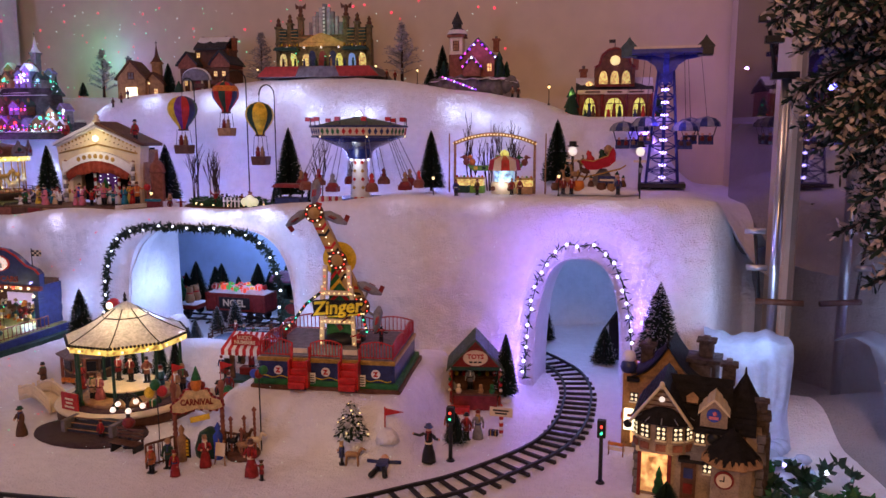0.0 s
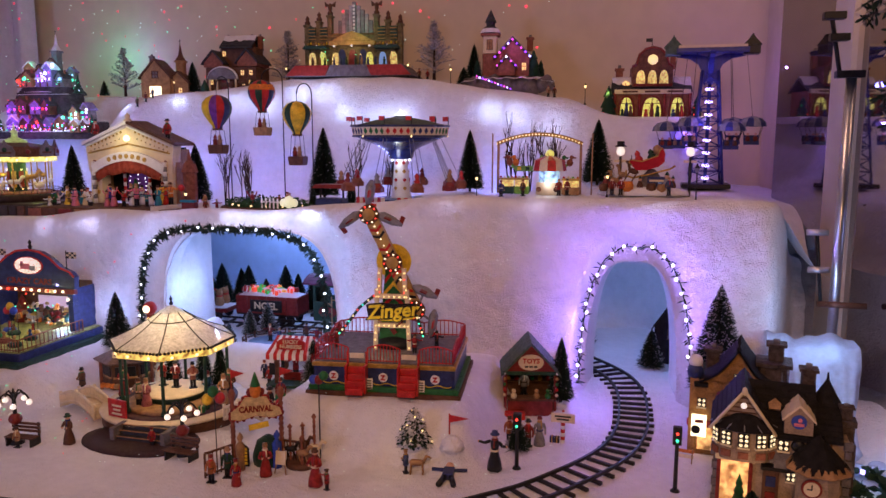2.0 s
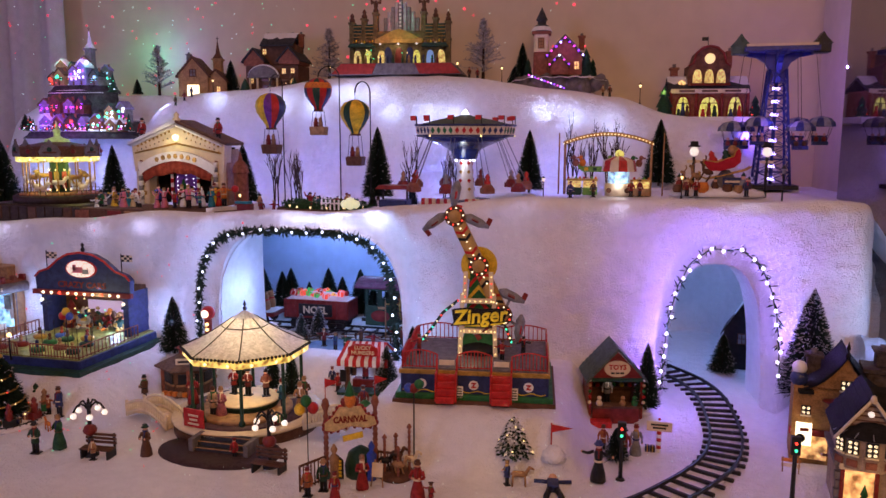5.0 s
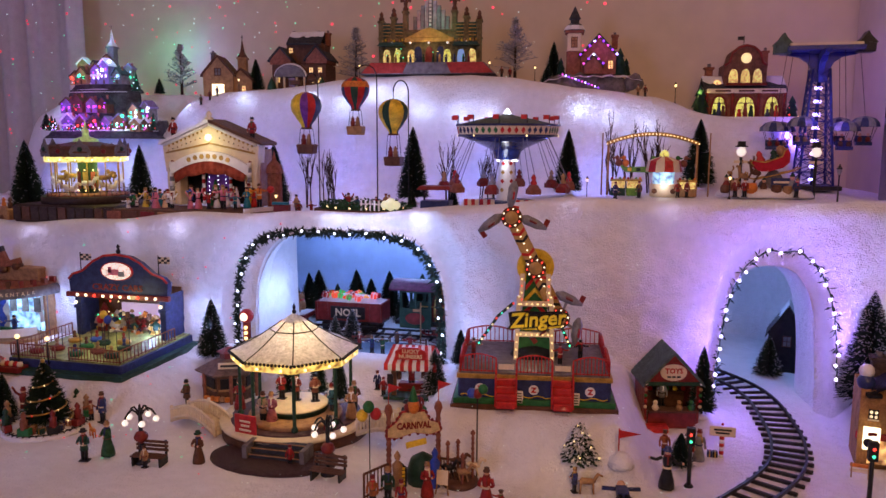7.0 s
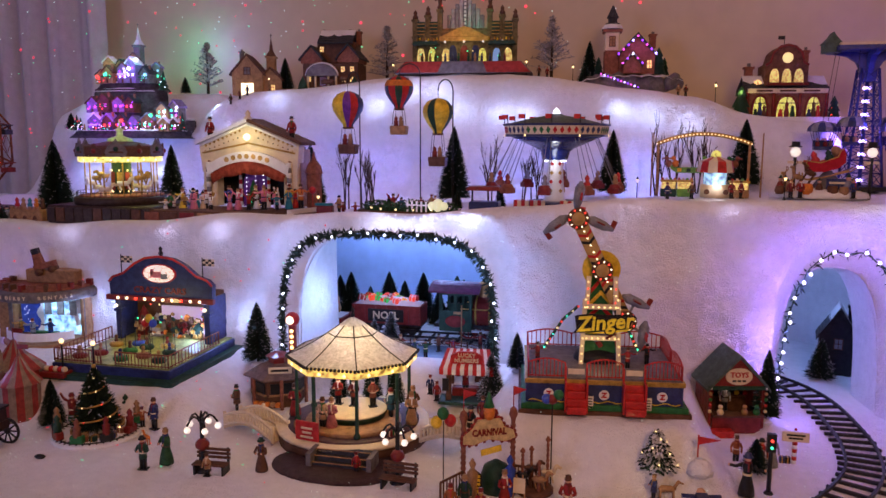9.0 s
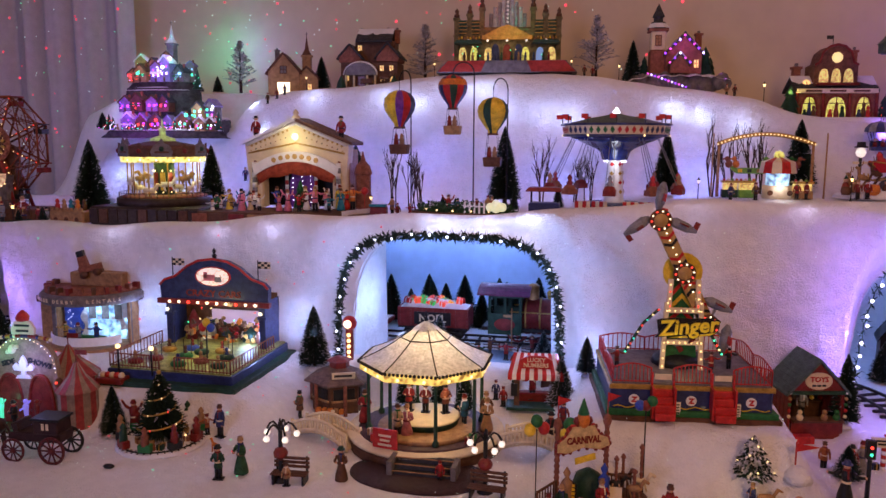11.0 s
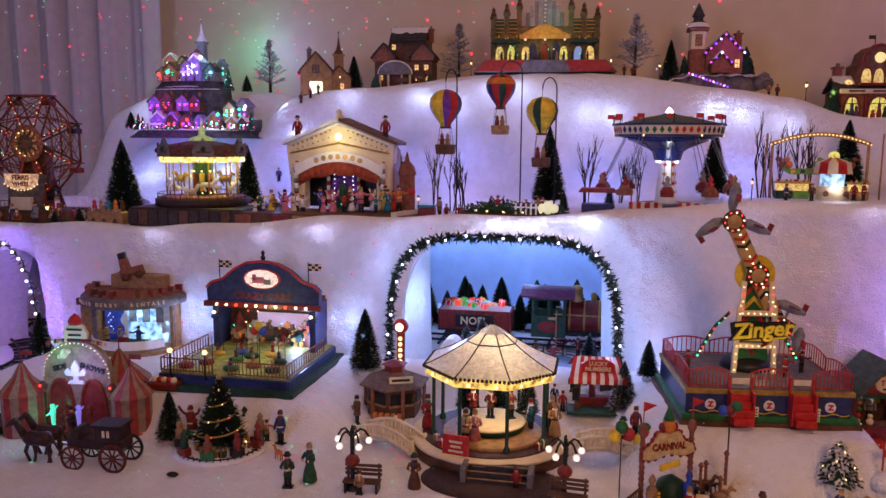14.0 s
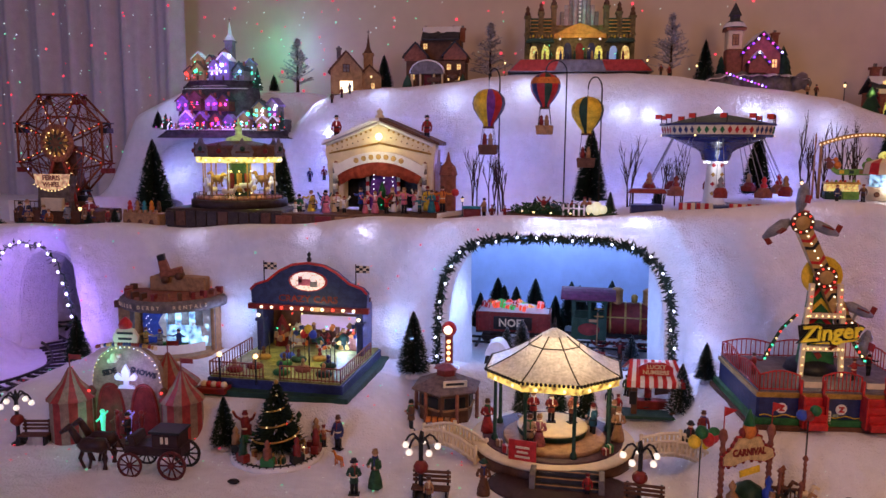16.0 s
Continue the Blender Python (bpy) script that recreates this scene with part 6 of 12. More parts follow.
        k.lathe((x, y + 0.045, z), [(0.018, 0), (0.016, h * 0.5), (0.001, h)], 10)
        part("painted_tent", k, c, bk)
    k = Kit()
    k.box((0.02, y + 0.056, z + 0.045), (0.12, 0.004, 0.028))
    part("lit_panel", k, G_FLOOR2, bk)
    rq = random.Random(17)
    for i in range(90):
        k = Kit()
        w, h = rq.uniform(0.005, 0.013), rq.uniform(0.004, 0.013)
        k.box((rq.uniform(-0.088, 0.088), y + rq.uniform(0.020, 0.052), z + 0.004 + 0.042 * rq.random() ** 1.5), (w, 0.006, h), 0, 0, rq.uniform(0.4, 1.0), 0, rq.uniform(-40, 40))
        part("painted_prop", k, rq.choice([DKRED, RED, BROWN, GOLD, CREAM, NAVY, TAN, ORANGE, DKGREEN]), bk)
    for i in range(14):
        bulb(bk, (rq.uniform(-0.085, 0.085), y + 0.028, z + rq.uniform(0.02, 0.08)), 0.0016, rq.choice([G_WARM, G_RED, G_WARM, G_GRN]))
    for i, (x, yy, m) in enumerate(((-0.06, -0.06, DKRED), (-0.015, -0.035, GREEN), (0.03, -0.06, BRICKP), (0.065, -0.03, DKGREEN), (0.0, -0.085, GREEN), (-0.07, 0.0, GOLD), (0.075, -0.08, DKGREEN), (-0.03, 0.015, BLUEP), (0.035, 0.01, GOLD), (-0.085, -0.085, DKRED), (0.0, -0.005, DKGREEN))):
        k = Kit()
        k.lathe((x, yy, z), [(0.0105, 0), (0.012, 0.004), (0.010, 0.008), (0.0045, 0.0095)], 12, 0, True, Matrix.Diagonal((1.25, 1, 1)))
        cr = part("bumper_car", k, m, t, "small round bumper car")
        k = Kit()
        k.lathe((x, yy, z + 0.006), [(0.0042, 0), (0.0034, 0.008), (0.0016, 0.009), (0.0034, 0.011), (0.0032, 0.015), (0.0006, 0.017)], 8)
        part("rider", k, rnd.choice([DKRED, NAVY, BROWN, TAN]), cr)
        k = Kit()
        k.rod((x + 0.012, yy, z + 0.006), (x + 0.012, yy, z + 0.050), 0.0006)
        part("pole", k, BLACK, cr)
    for x, m in ((-0.095, G_WARM), (-0.03, G_WARM)):
        k = Kit()
        k.rod((x, -D / 2 - 0.002, 0.02), (x, -D / 2 - 0.002, 0.066), 0.0016)
        lp = part("lamp_pole", k, BLACK, t)
        bulb(lp, (x, -D / 2 - 0.002, 0.069), 0.0046, m, "globe")
    for i, m in enumerate((RED, YELLOW, BLUEP)):
        k = Kit()
        k.ball((0.035 + 0.008 * (i - 1), -0.045, 0.092 + 0.009 * (i % 2)), 0.0075, 0, 10, 1.15)
        part("balloon", k, m, t)
    k = Kit()
    k.rod((0.035, -0.045, z), (0.035, -0.045, 0.09), 0.0008)
    part("balloon_stick", k, BLACK, t)
    k = Kit()
    k.box((-0.10, -D / 2 - 0.014, 0.012), (0.050, 0.026, 0.010))
    part("flower_box", k, DKRED, t)
    for i in range(5):
        k = Kit()
        k.ball((-0.118 + 0.009 * i, -D / 2 - 0.014, 0.020), 0.006, 0, 8)
        part("flower", k, RED if i % 2 else CREAM, t)


G_FLOOR = mat("ride_floor", (0.30, 0.30, 0.08), 0.5, vary=0.6, scale=60)
G_FLOOR2 = glow("lit_back_panel", (0.75, 0.55, 0.80), 0.35)
G_OVAL = glow("lit_oval_panel", (1.0, 0.82, 0.78), 0.62, 210)
crazy_cars()
lamp("ride_glow", "POINT", (-1.38, 1.255, 0.150), 0.160, (1.0, 0.92, 0.36), 0.01)


G_RINK = glow("blue_lit_rink_wall", (0.36, 0.66, 1.0), 1.3, 60)


def roller_rink():
    t = thing("roller_rink", "rounded brown roller rink with a blue-lit open front", "building", (-1.690, 1.385, 0.034), 4, "", 0.87)
    k = Kit()
    k.lathe((0, 0, 0), [(0.112, 0), (0.112, 0.030), (0.108, 0.031)], 36)
    part("base", k, TAN, t)
    n = 24
    k = Kit()
    vs, fs = [], []
    for i in range(n + 1):  # curved back wall with the front left open
        a = math.radians(-16 + 206 * i / n)
        vs += [(r * math.cos(a), r * math.sin(a), z) for r, z in ((0.098, 0), (0.106, 0), (0.106, 0.135), (0.098, 0.135))]
    for i in range(n):
        fs += [(i * 4 + j, i * 4 + (j + 1) % 4, i * 4 + 4 + (j + 1) % 4, i * 4 + 4 + j) for j in range(4)]
    k.add(vs, fs + [(3, 2, 1, 0), (n * 4, n * 4 + 1, n * 4 + 2, n * 4 + 3)])
    part("wall", k, TAN, t)
    k = Kit()
    k.box((0.020, 0.010, 0.082), (0.105, 0.004, 0.100))
    part("back_panel", k, G_RINK, t, "glowing pale blue back panel")
    k = Kit()
    k.box((-0.062, 0.004, 0.082), (0.046, 0.004, 0.095), 0, 25)
    bl = part("star_panel", k, BLUEP, t)
    for i in range(26):
        a = i * 1.7
        bulb(bl, (-0.062 + 0.012 * math.sin(a), 0.0035 + 0.009 * math.sin(a) - 0.0005, 0.042 + 0.082 * ((i * 0.618) % 1)), 0.0009, G_COOL)
    for x in (-0.030, 0.004, 0.038):
        k = Kit()
        k.box((x + 0.012, 0.0065, 0.098), (0.018, 0.003, 0.036))
        part("locker", k, GREY if x else WHITE, t)
    k = Kit()
    k.lathe((0, 0, 0.135), [(0.120, 0), (0.123, 0.003), (0.123, 0.018), (0.116, 0.024)], 40)
    band = part("sign_band", k, STONE, t, "grey name band round the roof edge")
    text = "ROLLER DERBY  RENTALS"
    for i, ch in enumerate(text):
        if ch == " ":
            continue
        a = math.radians(-90 - 52 + 110 * (i + 0.5) / len(text))
        part("letter", text_mesh(ch, 0.0115, 0.0006, CREAM, 0, 0.0002), None, band, at=Matrix.Translation((0.1252 * math.cos(a), 0.1252 * math.sin(a), 0.147)) @ Matrix.Rotation(a + math.pi / 2, 4, "Z") @ Matrix.Rotation(radians(90), 4, "X"))
    k = Kit()
    k.lathe((0, 0, 0.158), [(0.112, 0), (0.108, 0.006)], 36)
    part("roof", k, BRICKP, t)
    for i in range(13):
        a = math.radians(-180 + 15 * i)
        k = Kit()
        k.box((0, 0, 0.008), (0.016, 0.009, 0.016))
        part("trim_block", k, rnd.choice([DKRED, BROWN, BRICKP]), t, at=Matrix.Translation((0.104 * math.cos(a), 0.104 * math.sin(a), 0.160)) @ Matrix.Rotation(a, 4, "Z"))
    k = Kit()
    k.box((0.01, 0.02, 0.180), (0.135, 0.07, 0.034))
    part("upper_block", k, TAN, t)
    # giant skate on the roof
    k = Kit()
    k.box((0, 0, 0.018), (0.050, 0.022, 0.014))
    k.box((-0.012, 0, 0.036), (0.022, 0.020, 0.030), 0, 0, 0.8)
    sk = part("giant_skate", k, BRICKP, t, "dark orange and brown giant roller skate ornament", at=pose(0.0, -0.01, 0.190, 0, -14, 15))
    for x in (-0.016, 0.016):
        k = Kit()
        k.cyl((x, -0.013, 0.006), 0.009, 0.026, 0, None, 12, Matrix.Rotation(radians(-90), 3, "X"))
        part("skate_wheel", k, BROWN, sk)
    k = Kit()
    k.box((-0.012, 0, 0.057), (0.016, 0.018, 0.014))
    part("skate_cuff", k, BLACK, sk)
    for i in range(14):  # counter front
        a = math.radians(-145 + 110 * i / 13)
        k = Kit()
        k.box((0, 0, 0.018), (0.020, 0.003, 0.020))
        part("rink_rail", k, WHITE, t, at=Matrix.Translation((0.102 * math.cos(a), 0.102 * math.sin(a), 0.030)) @ Matrix.Rotation(a + math.pi / 2, 4, "Z"))
    for a in (-168, -12):
        k = Kit()
        k.box((0.1 * math.cos(radians(a)), 0.1 * math.sin(radians(a)), 0.085), (0.011, 0.011, 0.105))
        part("pillar", k, STONE, t)
    k = Kit()
    k.box((-0.112, 0.0, 0.062), (0.044, 0.05, 0.125))
    ann = part("annex", k, TAN, t)
    k = Kit()
    k.box((-0.112, 0.0, 0.132), (0.054, 0.06, 0.016))
    part("annex_roof", k, BROWN, ann)
    k = Kit()
    k.box((0.01, -0.045, 0.040), (0.070, 0.012, 0.022))
    part("counter", k, GREEN, t)


roller_rink()
for x, y, m in ((-1.735, 1.342, YELLOW), (-1.70, 1.335, GREY), (-1.665, 1.345, BLUEP)):
    figurine((x, y, 0.062), 0.045, m, 0, arms="out", label="skater figurine inside the roller rink")
lamp("rink_glow", "POINT", (-1.688, 1.365, 0.135), 0.075, (0.55, 0.75, 1.0), 0.01)


TENTRED = mat("faded_red_stripe", (0.30, 0.035, 0.03), 0.6)
TENTWHITE = mat("dusty_cream_stripe", (0.28, 0.19, 0.13), 0.6)


def stripe_tent(parent, p, r, h, n, roof, flag=True):
    for i in range(n):
        a0, a1 = 2 * math.pi * i / n, 2 * math.pi * (i + 1) / n
        q = [Vector((math.cos(a), math.sin(a), 0)) for a in (a0, a1)]
        k = Kit()
        z1 = h * 0.62
        k.add([q[0] * r, q[1] * r, q[1] * r + Vector((0, 0, z1)), q[0] * r + Vector((0, 0, z1)), q[1] * r * 1.12 + Vector((0, 0, z1 - 0.004)), q[0] * r * 1.12 + Vector((0, 0, z1 - 0.004)), q[1] * r * 0.45 + Vector((0, 0, h * 0.80)), q[0] * r * 0.45 + Vector((0, 0, h * 0.80)), q[1] * 0.003 + Vector((0, 0, h)), q[0] * 0.003 + Vector((0, 0, h))], [(0, 1, 2, 3), (3, 2, 4, 5), (5, 4, 6, 7), (7, 6, 8, 9)])
        part("tent_stripe", k, (TENTRED if i % 2 else TENTWHITE), parent, at=p)
    if flag:
        k = Kit()
        k.rod((0, 0, h), (0, 0, h + 0.022), 0.001)
        k.box((0.010, 0, h + 0.017), (0.020, 0.001, 0.008))
        part("flag", k, DKRED, parent, at=p)


def side_show():
    t = thing("side_show_tent", "red and cream striped side show tents with a lit arched front", "tent", (-1.594, 1.075, -0.002), 6)
    stripe_tent(t, (-0.090, -0.020, 0), 0.034, 0.118, 16, None)
    stripe_tent(t, (0.086, -0.002, 0), 0.032, 0.112, 16, None)
    stripe_tent(t, (-0.034, 0.048, 0), 0.044, 0.122, 16, None)
    stripe_tent(t, (0.040, 0.050, 0), 0.046, 0.126, 16, None)
    pts = [(-0.058, 0.0), (0.058, 0.0), (0.058, 0.092), (0.054, 0.118), (0.044, 0.136), (0.026, 0.150), (0.0, 0.156), (-0.026, 0.150), (-0.044, 0.136), (-0.054, 0.118), (-0.058, 0.092)]
    k = Kit()
    k.prism(pts, -0.012, 0.0)
    fr = part("front_board", k, TENTWHITE, t, "cream arched show front with lettering")
    for s in (-1, 1):
        k = Kit()
        k.prism([(s * 0.028 + q[0], q[1]) for q in arch_outline(0, 0.022, 0.088, 0, 2.6, 18)], -0.0138, -0.012)
        part("arch_opening", k, DKRED, fr, "deep red arched doorway")
        k = Kit()
        k.tube([(s * 0.028 + q[0], -0.014, q[1]) for q in arch_outline(0, 0.023, 0.090, 0, 2.6, 18)], 0.0030)
        part("arch_trim", k, DKRED, fr)
        k = Kit()
        k.lathe((s * 0.060, -0.012, 0), [(0.007, 0), (0.007, 0.010), (0.005, 0.012), (0.005, 0.070), (0.008, 0.074), (0.008, 0.080), (0.003, 0.086)], 10)
        pl = part("pillar", k, BROWN, fr)
        bulb(pl, (s * 0.060, -0.020, 0.080), 0.0022, G_RED)
    k = Kit()
    k.prism([(-0.014, 0.084), (0.014, 0.084), (0.011, 0.089), (0.004, 0.090), (0.0035, 0.097), (0.016, 0.098), (0.019, 0.104), (0.014, 0.110), (0.006, 0.103), (0.007, 0.112), (0.0, 0.124), (-0.007, 0.112), (-0.006, 0.103), (-0.014, 0.110), (-0.019, 0.104), (-0.016, 0.098), (-0.0035, 0.097), (-0.004, 0.090), (-0.011, 0.089)], -0.0165, -0.0125)
    part("crest", k, WHITE, fr, "white scrolled crest under violet light")
    k = Kit()
    k.ball((-0.018, -0.015, 0.134), 0.0065, 0, 10, 1.3)
    k.ball((-0.026, -0.015, 0.129), 0.004, 0, 10)
    k.ball((-0.010, -0.015, 0.138), 0.004, 0, 10)
    part("mask", k, CREAM, fr, "cream painted mask under green light")
    for word, x, ang in (("SIDE", -0.028, -14), ("SHOWS", 0.028, 14)):
        part("lettering", text_mesh(word, 0.0125, 0.0006, BLACK, 0, 0.0005), None, fr, at=Matrix.Translation((x, -0.0130, 0.110)) @ Matrix.Rotation(radians(ang), 4, "Y") @ Matrix.Rotation(radians(90), 4, "X"))
    for i in range(25):
        a = math.pi * i / 24
        bulb(fr, (0.056 * math.cos(a), -0.014, 0.096 + 0.056 * math.sin(a)), 0.0008, (G_WARM, G_COOL, G_WARM)[i % 3])
    rq = random.Random(3)
    for i in range(22):
        k = Kit()
        k.ball((-0.048 + 0.0046 * i, -0.010, 0.156 - 0.16 * abs(-0.048 + 0.0046 * i) ** 1.0 * abs(-0.048 + 0.0046 * i) / 0.06 * 0.9), 0.0036, 0, 7)
        part("cresting", k, rq.choice([GOLD, DKRED, CREAM, NAVY]), fr)
    k = Kit()
    k.prism([(-0.019, 0.158), (0.019, 0.158), (0.021, 0.168), (0.014, 0.180), (0.0, 0.184), (-0.014, 0.180), (-0.021, 0.168)], -0.011, -0.005)
    part("top_sign", k, CREAM, fr)
    k = Kit()
    k.lathe((0, -0.008, 0.182), [(0.010, 0), (0.011, 0.006), (0.007, 0.013), (0.001, 0.018)], 12)
    part("crown_dome", k, RED, fr)
    for q in range(2):
        k = Kit()
        k.box((0, -0.0118, 0.174 - 0.009 * q), (0.026 - 0.004 * q, 0.0012, 0.0035))
        part("text_bar", k, BLACK, fr)
    for x, m in ((-0.034, G_MASK), (-0.010, DKRED), (0.010, G_CREST), (0.030, DKRED)):
        k = Kit()
        k.lathe((x, -0.030, 0.006), [(0.007, 0), (0.007, 0.003), (0.0026, 0.005), (0.0036, 0.026), (0.0048, 0.036), (0.0018, 0.041)], 8)
        k.ball((x, -0.030, 0.050), 0.0042, 0, 8)
        k.rod((x, -0.030, 0.041), (x + 0.010, -0.032, 0.052), 0.0016)
        k.rod((x, -0.030, 0.041), (x - 0.010, -0.032, 0.034), 0.0016)
        part("lit_performer", k, m, t, "tiny glowing performer")
    k = Kit()
    k.box((0, -0.034, 0.003), (0.13, 0.045, 0.008))
    part("stage", k, BROWN, t)


G_CREST = glow("lit_crest", (0.34, 0.28, 1.0), 0.42)
G_MASK = glow("lit_mask", (0.10, 0.85, 0.55), 0.7)
side_show()
lamp("show_glow", "POINT", (-1.574, 1.030, 0.112), 0.120, (0.35, 0.30, 1.0), 0.004)
lamp("show_glow", "POINT", (-1.616, 1.028, 0.138), 0.050, (0.1, 1.0, 0.6), 0.004)
lamp("show_glow", "POINT", (-1.627, 1.030, 0.04), 0.012, (0.1, 1.0, 0.5), 0.006)


COACH = mat("old_coach_brown", (0.035, 0.012, 0.010), 0.45)
COACHRED = mat("coach_wheel_red", (0.10, 0.012, 0.012), 0.45)


def carriage():
    t = thing("horse_carriage", "dark red horse-drawn carriage with spoked wheels", "carriage", (-1.476, 0.955, 0.0), 4, "", 0.90)
    k = Kit()
    k.box((0.0, 0, 0.040), (0.095, 0.036, 0.016))
    k.box((0.022, 0, 0.058), (0.045, 0.038, 0.024))
    k.box((-0.034, 0, 0.056), (0.012, 0.036, 0.016), 0, 0, 1, 0, -15)
    part("body", k, COACH, t)
    k = Kit()
    k.box((0.022, 0, 0.072), (0.052, 0.042, 0.004))
    part("roof", k, BLACK, t)
    for x in (0.018, 0.026):
        k = Kit()
        k.box((x, -0.0195, 0.060), (0.0045, 0.001, 0.011))
        part("window", k, CREAM, t)
    for x, r in ((-0.034, 0.019), (0.036, 0.022)):
        for s in (-1, 1):
            wheel(t, (x, s * 0.026, r), r, COACHRED if s < 0 else BLACK, 10)
    k = Kit()
    k.rod((-0.05, 0, 0.03), (-0.135, 0, 0.034), 0.0016)
    part("shaft", k, COACH, t)
    for s in (-1, 1):
        k = Kit()
        k.lathe((-0.128, 0, 0.044), [(0.004, 0), (0.0125, 0.012), (0.0115, 0.03), (0.013, 0.044), (0.003, 0.052)], 10, 0, True, Matrix.Rotation(radians(90), 3, "Y"))
        k.rod((-0.125, 0, 0.048), (-0.140, 0, 0.072), 0.007, 0, 8, 0.005)
        k.rod((-0.139, 0, 0.073), (-0.156, 0, 0.062), 0.0055, 0, 8, 0.0035)
        for x, dx in ((-0.120, -0.008), (-0.113, 0.004), (-0.088, 0.005), (-0.083, -0.004)):
            k.rod((x, 0.004, 0.038), (x + dx, 0.004, 0.018), 0.0036, 0, 6)
            k.rod((x + dx, 0.004, 0.018), (x, 0.004, 0.0), 0.0026, 0, 6)
        k.rod((-0.078, 0, 0.050), (-0.066, 0, 0.026), 0.003, 0, 6, 0.001)
        part("horse", k, COACH, t, "brown harness horse", at=(0, s * 0.014, 0))


carriage()
figurine((-1.523, 0.957, 0.042), 0.042, BLACK, -60, arms="front", hat=BLACK, label="coachman figurine on the carriage seat")


def decorated_tree():
    t = thing("christmas_tree", "dark green Christmas tree with gold garland on a round snowy base", "christmas tree", (-1.330, 1.045, 0.0))
    k = Kit()
    k.lathe((0, 0, 0), [(0.070, 0), (0.070, 0.005), (0.066, 0.007)], 32)
    part("base", k, SNOW, t)
    k = Kit()
    for i in range(40):
        a, b = 2 * math.pi * i / 40, 2 * math.pi * (i + 1) / 40
        k.rod((0.062 * math.cos(a), 0.062 * math.sin(a), 0.008), (0.062 * math.cos(b), 0.062 * math.sin(b), 0.008), 0.0012, 0, 4)
        k.rod((0.056 * math.cos(a), 0.056 * math.sin(a), 0.0075), (0.067 * math.cos(a), 0.067 * math.sin(a), 0.0075), 0.0011, 0, 4)
    part("toy_track", k, BLACK, t)
    part("crown", bristle_crown(0.106, 0.042, 1500, 3, w=0.0013, snow=0.03), None, t, at=(0, 0, 0.008))
    pts = [(0.042 * (1 - f) ** 0.9 * math.cos(f * 27), 0.042 * (1 - f) ** 0.9 * math.sin(f * 27), 0.016 + 0.092 * f) for f in [i / 90 for i in range(86)]]
    k = Kit()
    k.tube(pts, 0.0016, 0, 4)
    part("garland", k, GOLD, t)
    for i in range(0, 86, 4):
        bulb(t, pts[i], 0.0016, (G_WARM, G_RED, G_WARM)[i % 3])
    k = Kit()
    k.ball((0, 0, 0.116), 0.004, 0, 8)
    part("tree_top", k, GOLD, t)
    for i in range(9):
        a = 2 * math.pi * i / 9
        k = Kit()
        k.box((0.062 * math.cos(a), 0.062 * math.sin(a), 0.016), (0.020, 0.012, 0.012), 0, math.degrees(a) + 90)
        tr = part("toy_car", k, (DKRED, GREEN, BLACK)[i % 3], t)
        k = Kit()
        k.lathe((0.062 * math.cos(a), 0.062 * math.sin(a), 0.020), [(0.007, 0), (0.0055, 0.010), (0.0065, 0.015), (0.003, 0.018), (0.005, 0.023), (0.001, 0.029)], 8)
        part("rider", k, (DKRED, TAN, DKGREEN, BRICKP)[i % 4], tr)
    rq = random.Random(6)
    for i in range(26):  # wrapped parcels and toys heaped round the foot of the tree
        a, d = rq.uniform(0, 6.28), rq.uniform(0.030, 0.052)
        w = rq.uniform(0.008, 0.013)
        k = Kit()
        k.box((0, 0, w * 0.4), (w, w * 0.8, w * 0.8))
        k.box((0, 0, w * 0.4), (w * 0.2, w * 0.84, w * 0.84), 1)
        part("parcel", k, [rq.choice([DKRED, DKGREEN, BRICKP, TAN, NAVY]), rq.choice([GOLD, CREAM])], t, at=pose(d * math.cos(a), d * math.sin(a), 0.007, 0, 0, math.degrees(a * 3)))


decorated_tree()
brush_tree((-1.42, 1.05, 0.0), 0.086, 0.022, 620, 6, "dark green bottle-brush fir beside the Christmas tree", 0.08)
brush_tree((-0.672, 1.315, 0.075), 0.070, 0.0185, 520, 7)
brush_tree((-0.252, 1.322, ground_z(-0.252, 1.322) - 0.002), 0.124, 0.0235, 720, 8)
brush_tree((-1.185, 1.335, 0.045), 0.124, 0.030, 760, 9)
brush_tree((0.014, 1.362, ground_z(0.014, 1.362) - 0.002), 0.200, 0.046, 1300, 10, "large bottle-brush fir with frosted tips beside the tunnel", 0.22)
brush_tree((-1.885, 1.335, ground_z(-1.885, 1.335) - 0.002), 0.105, 0.026, 620, 12)


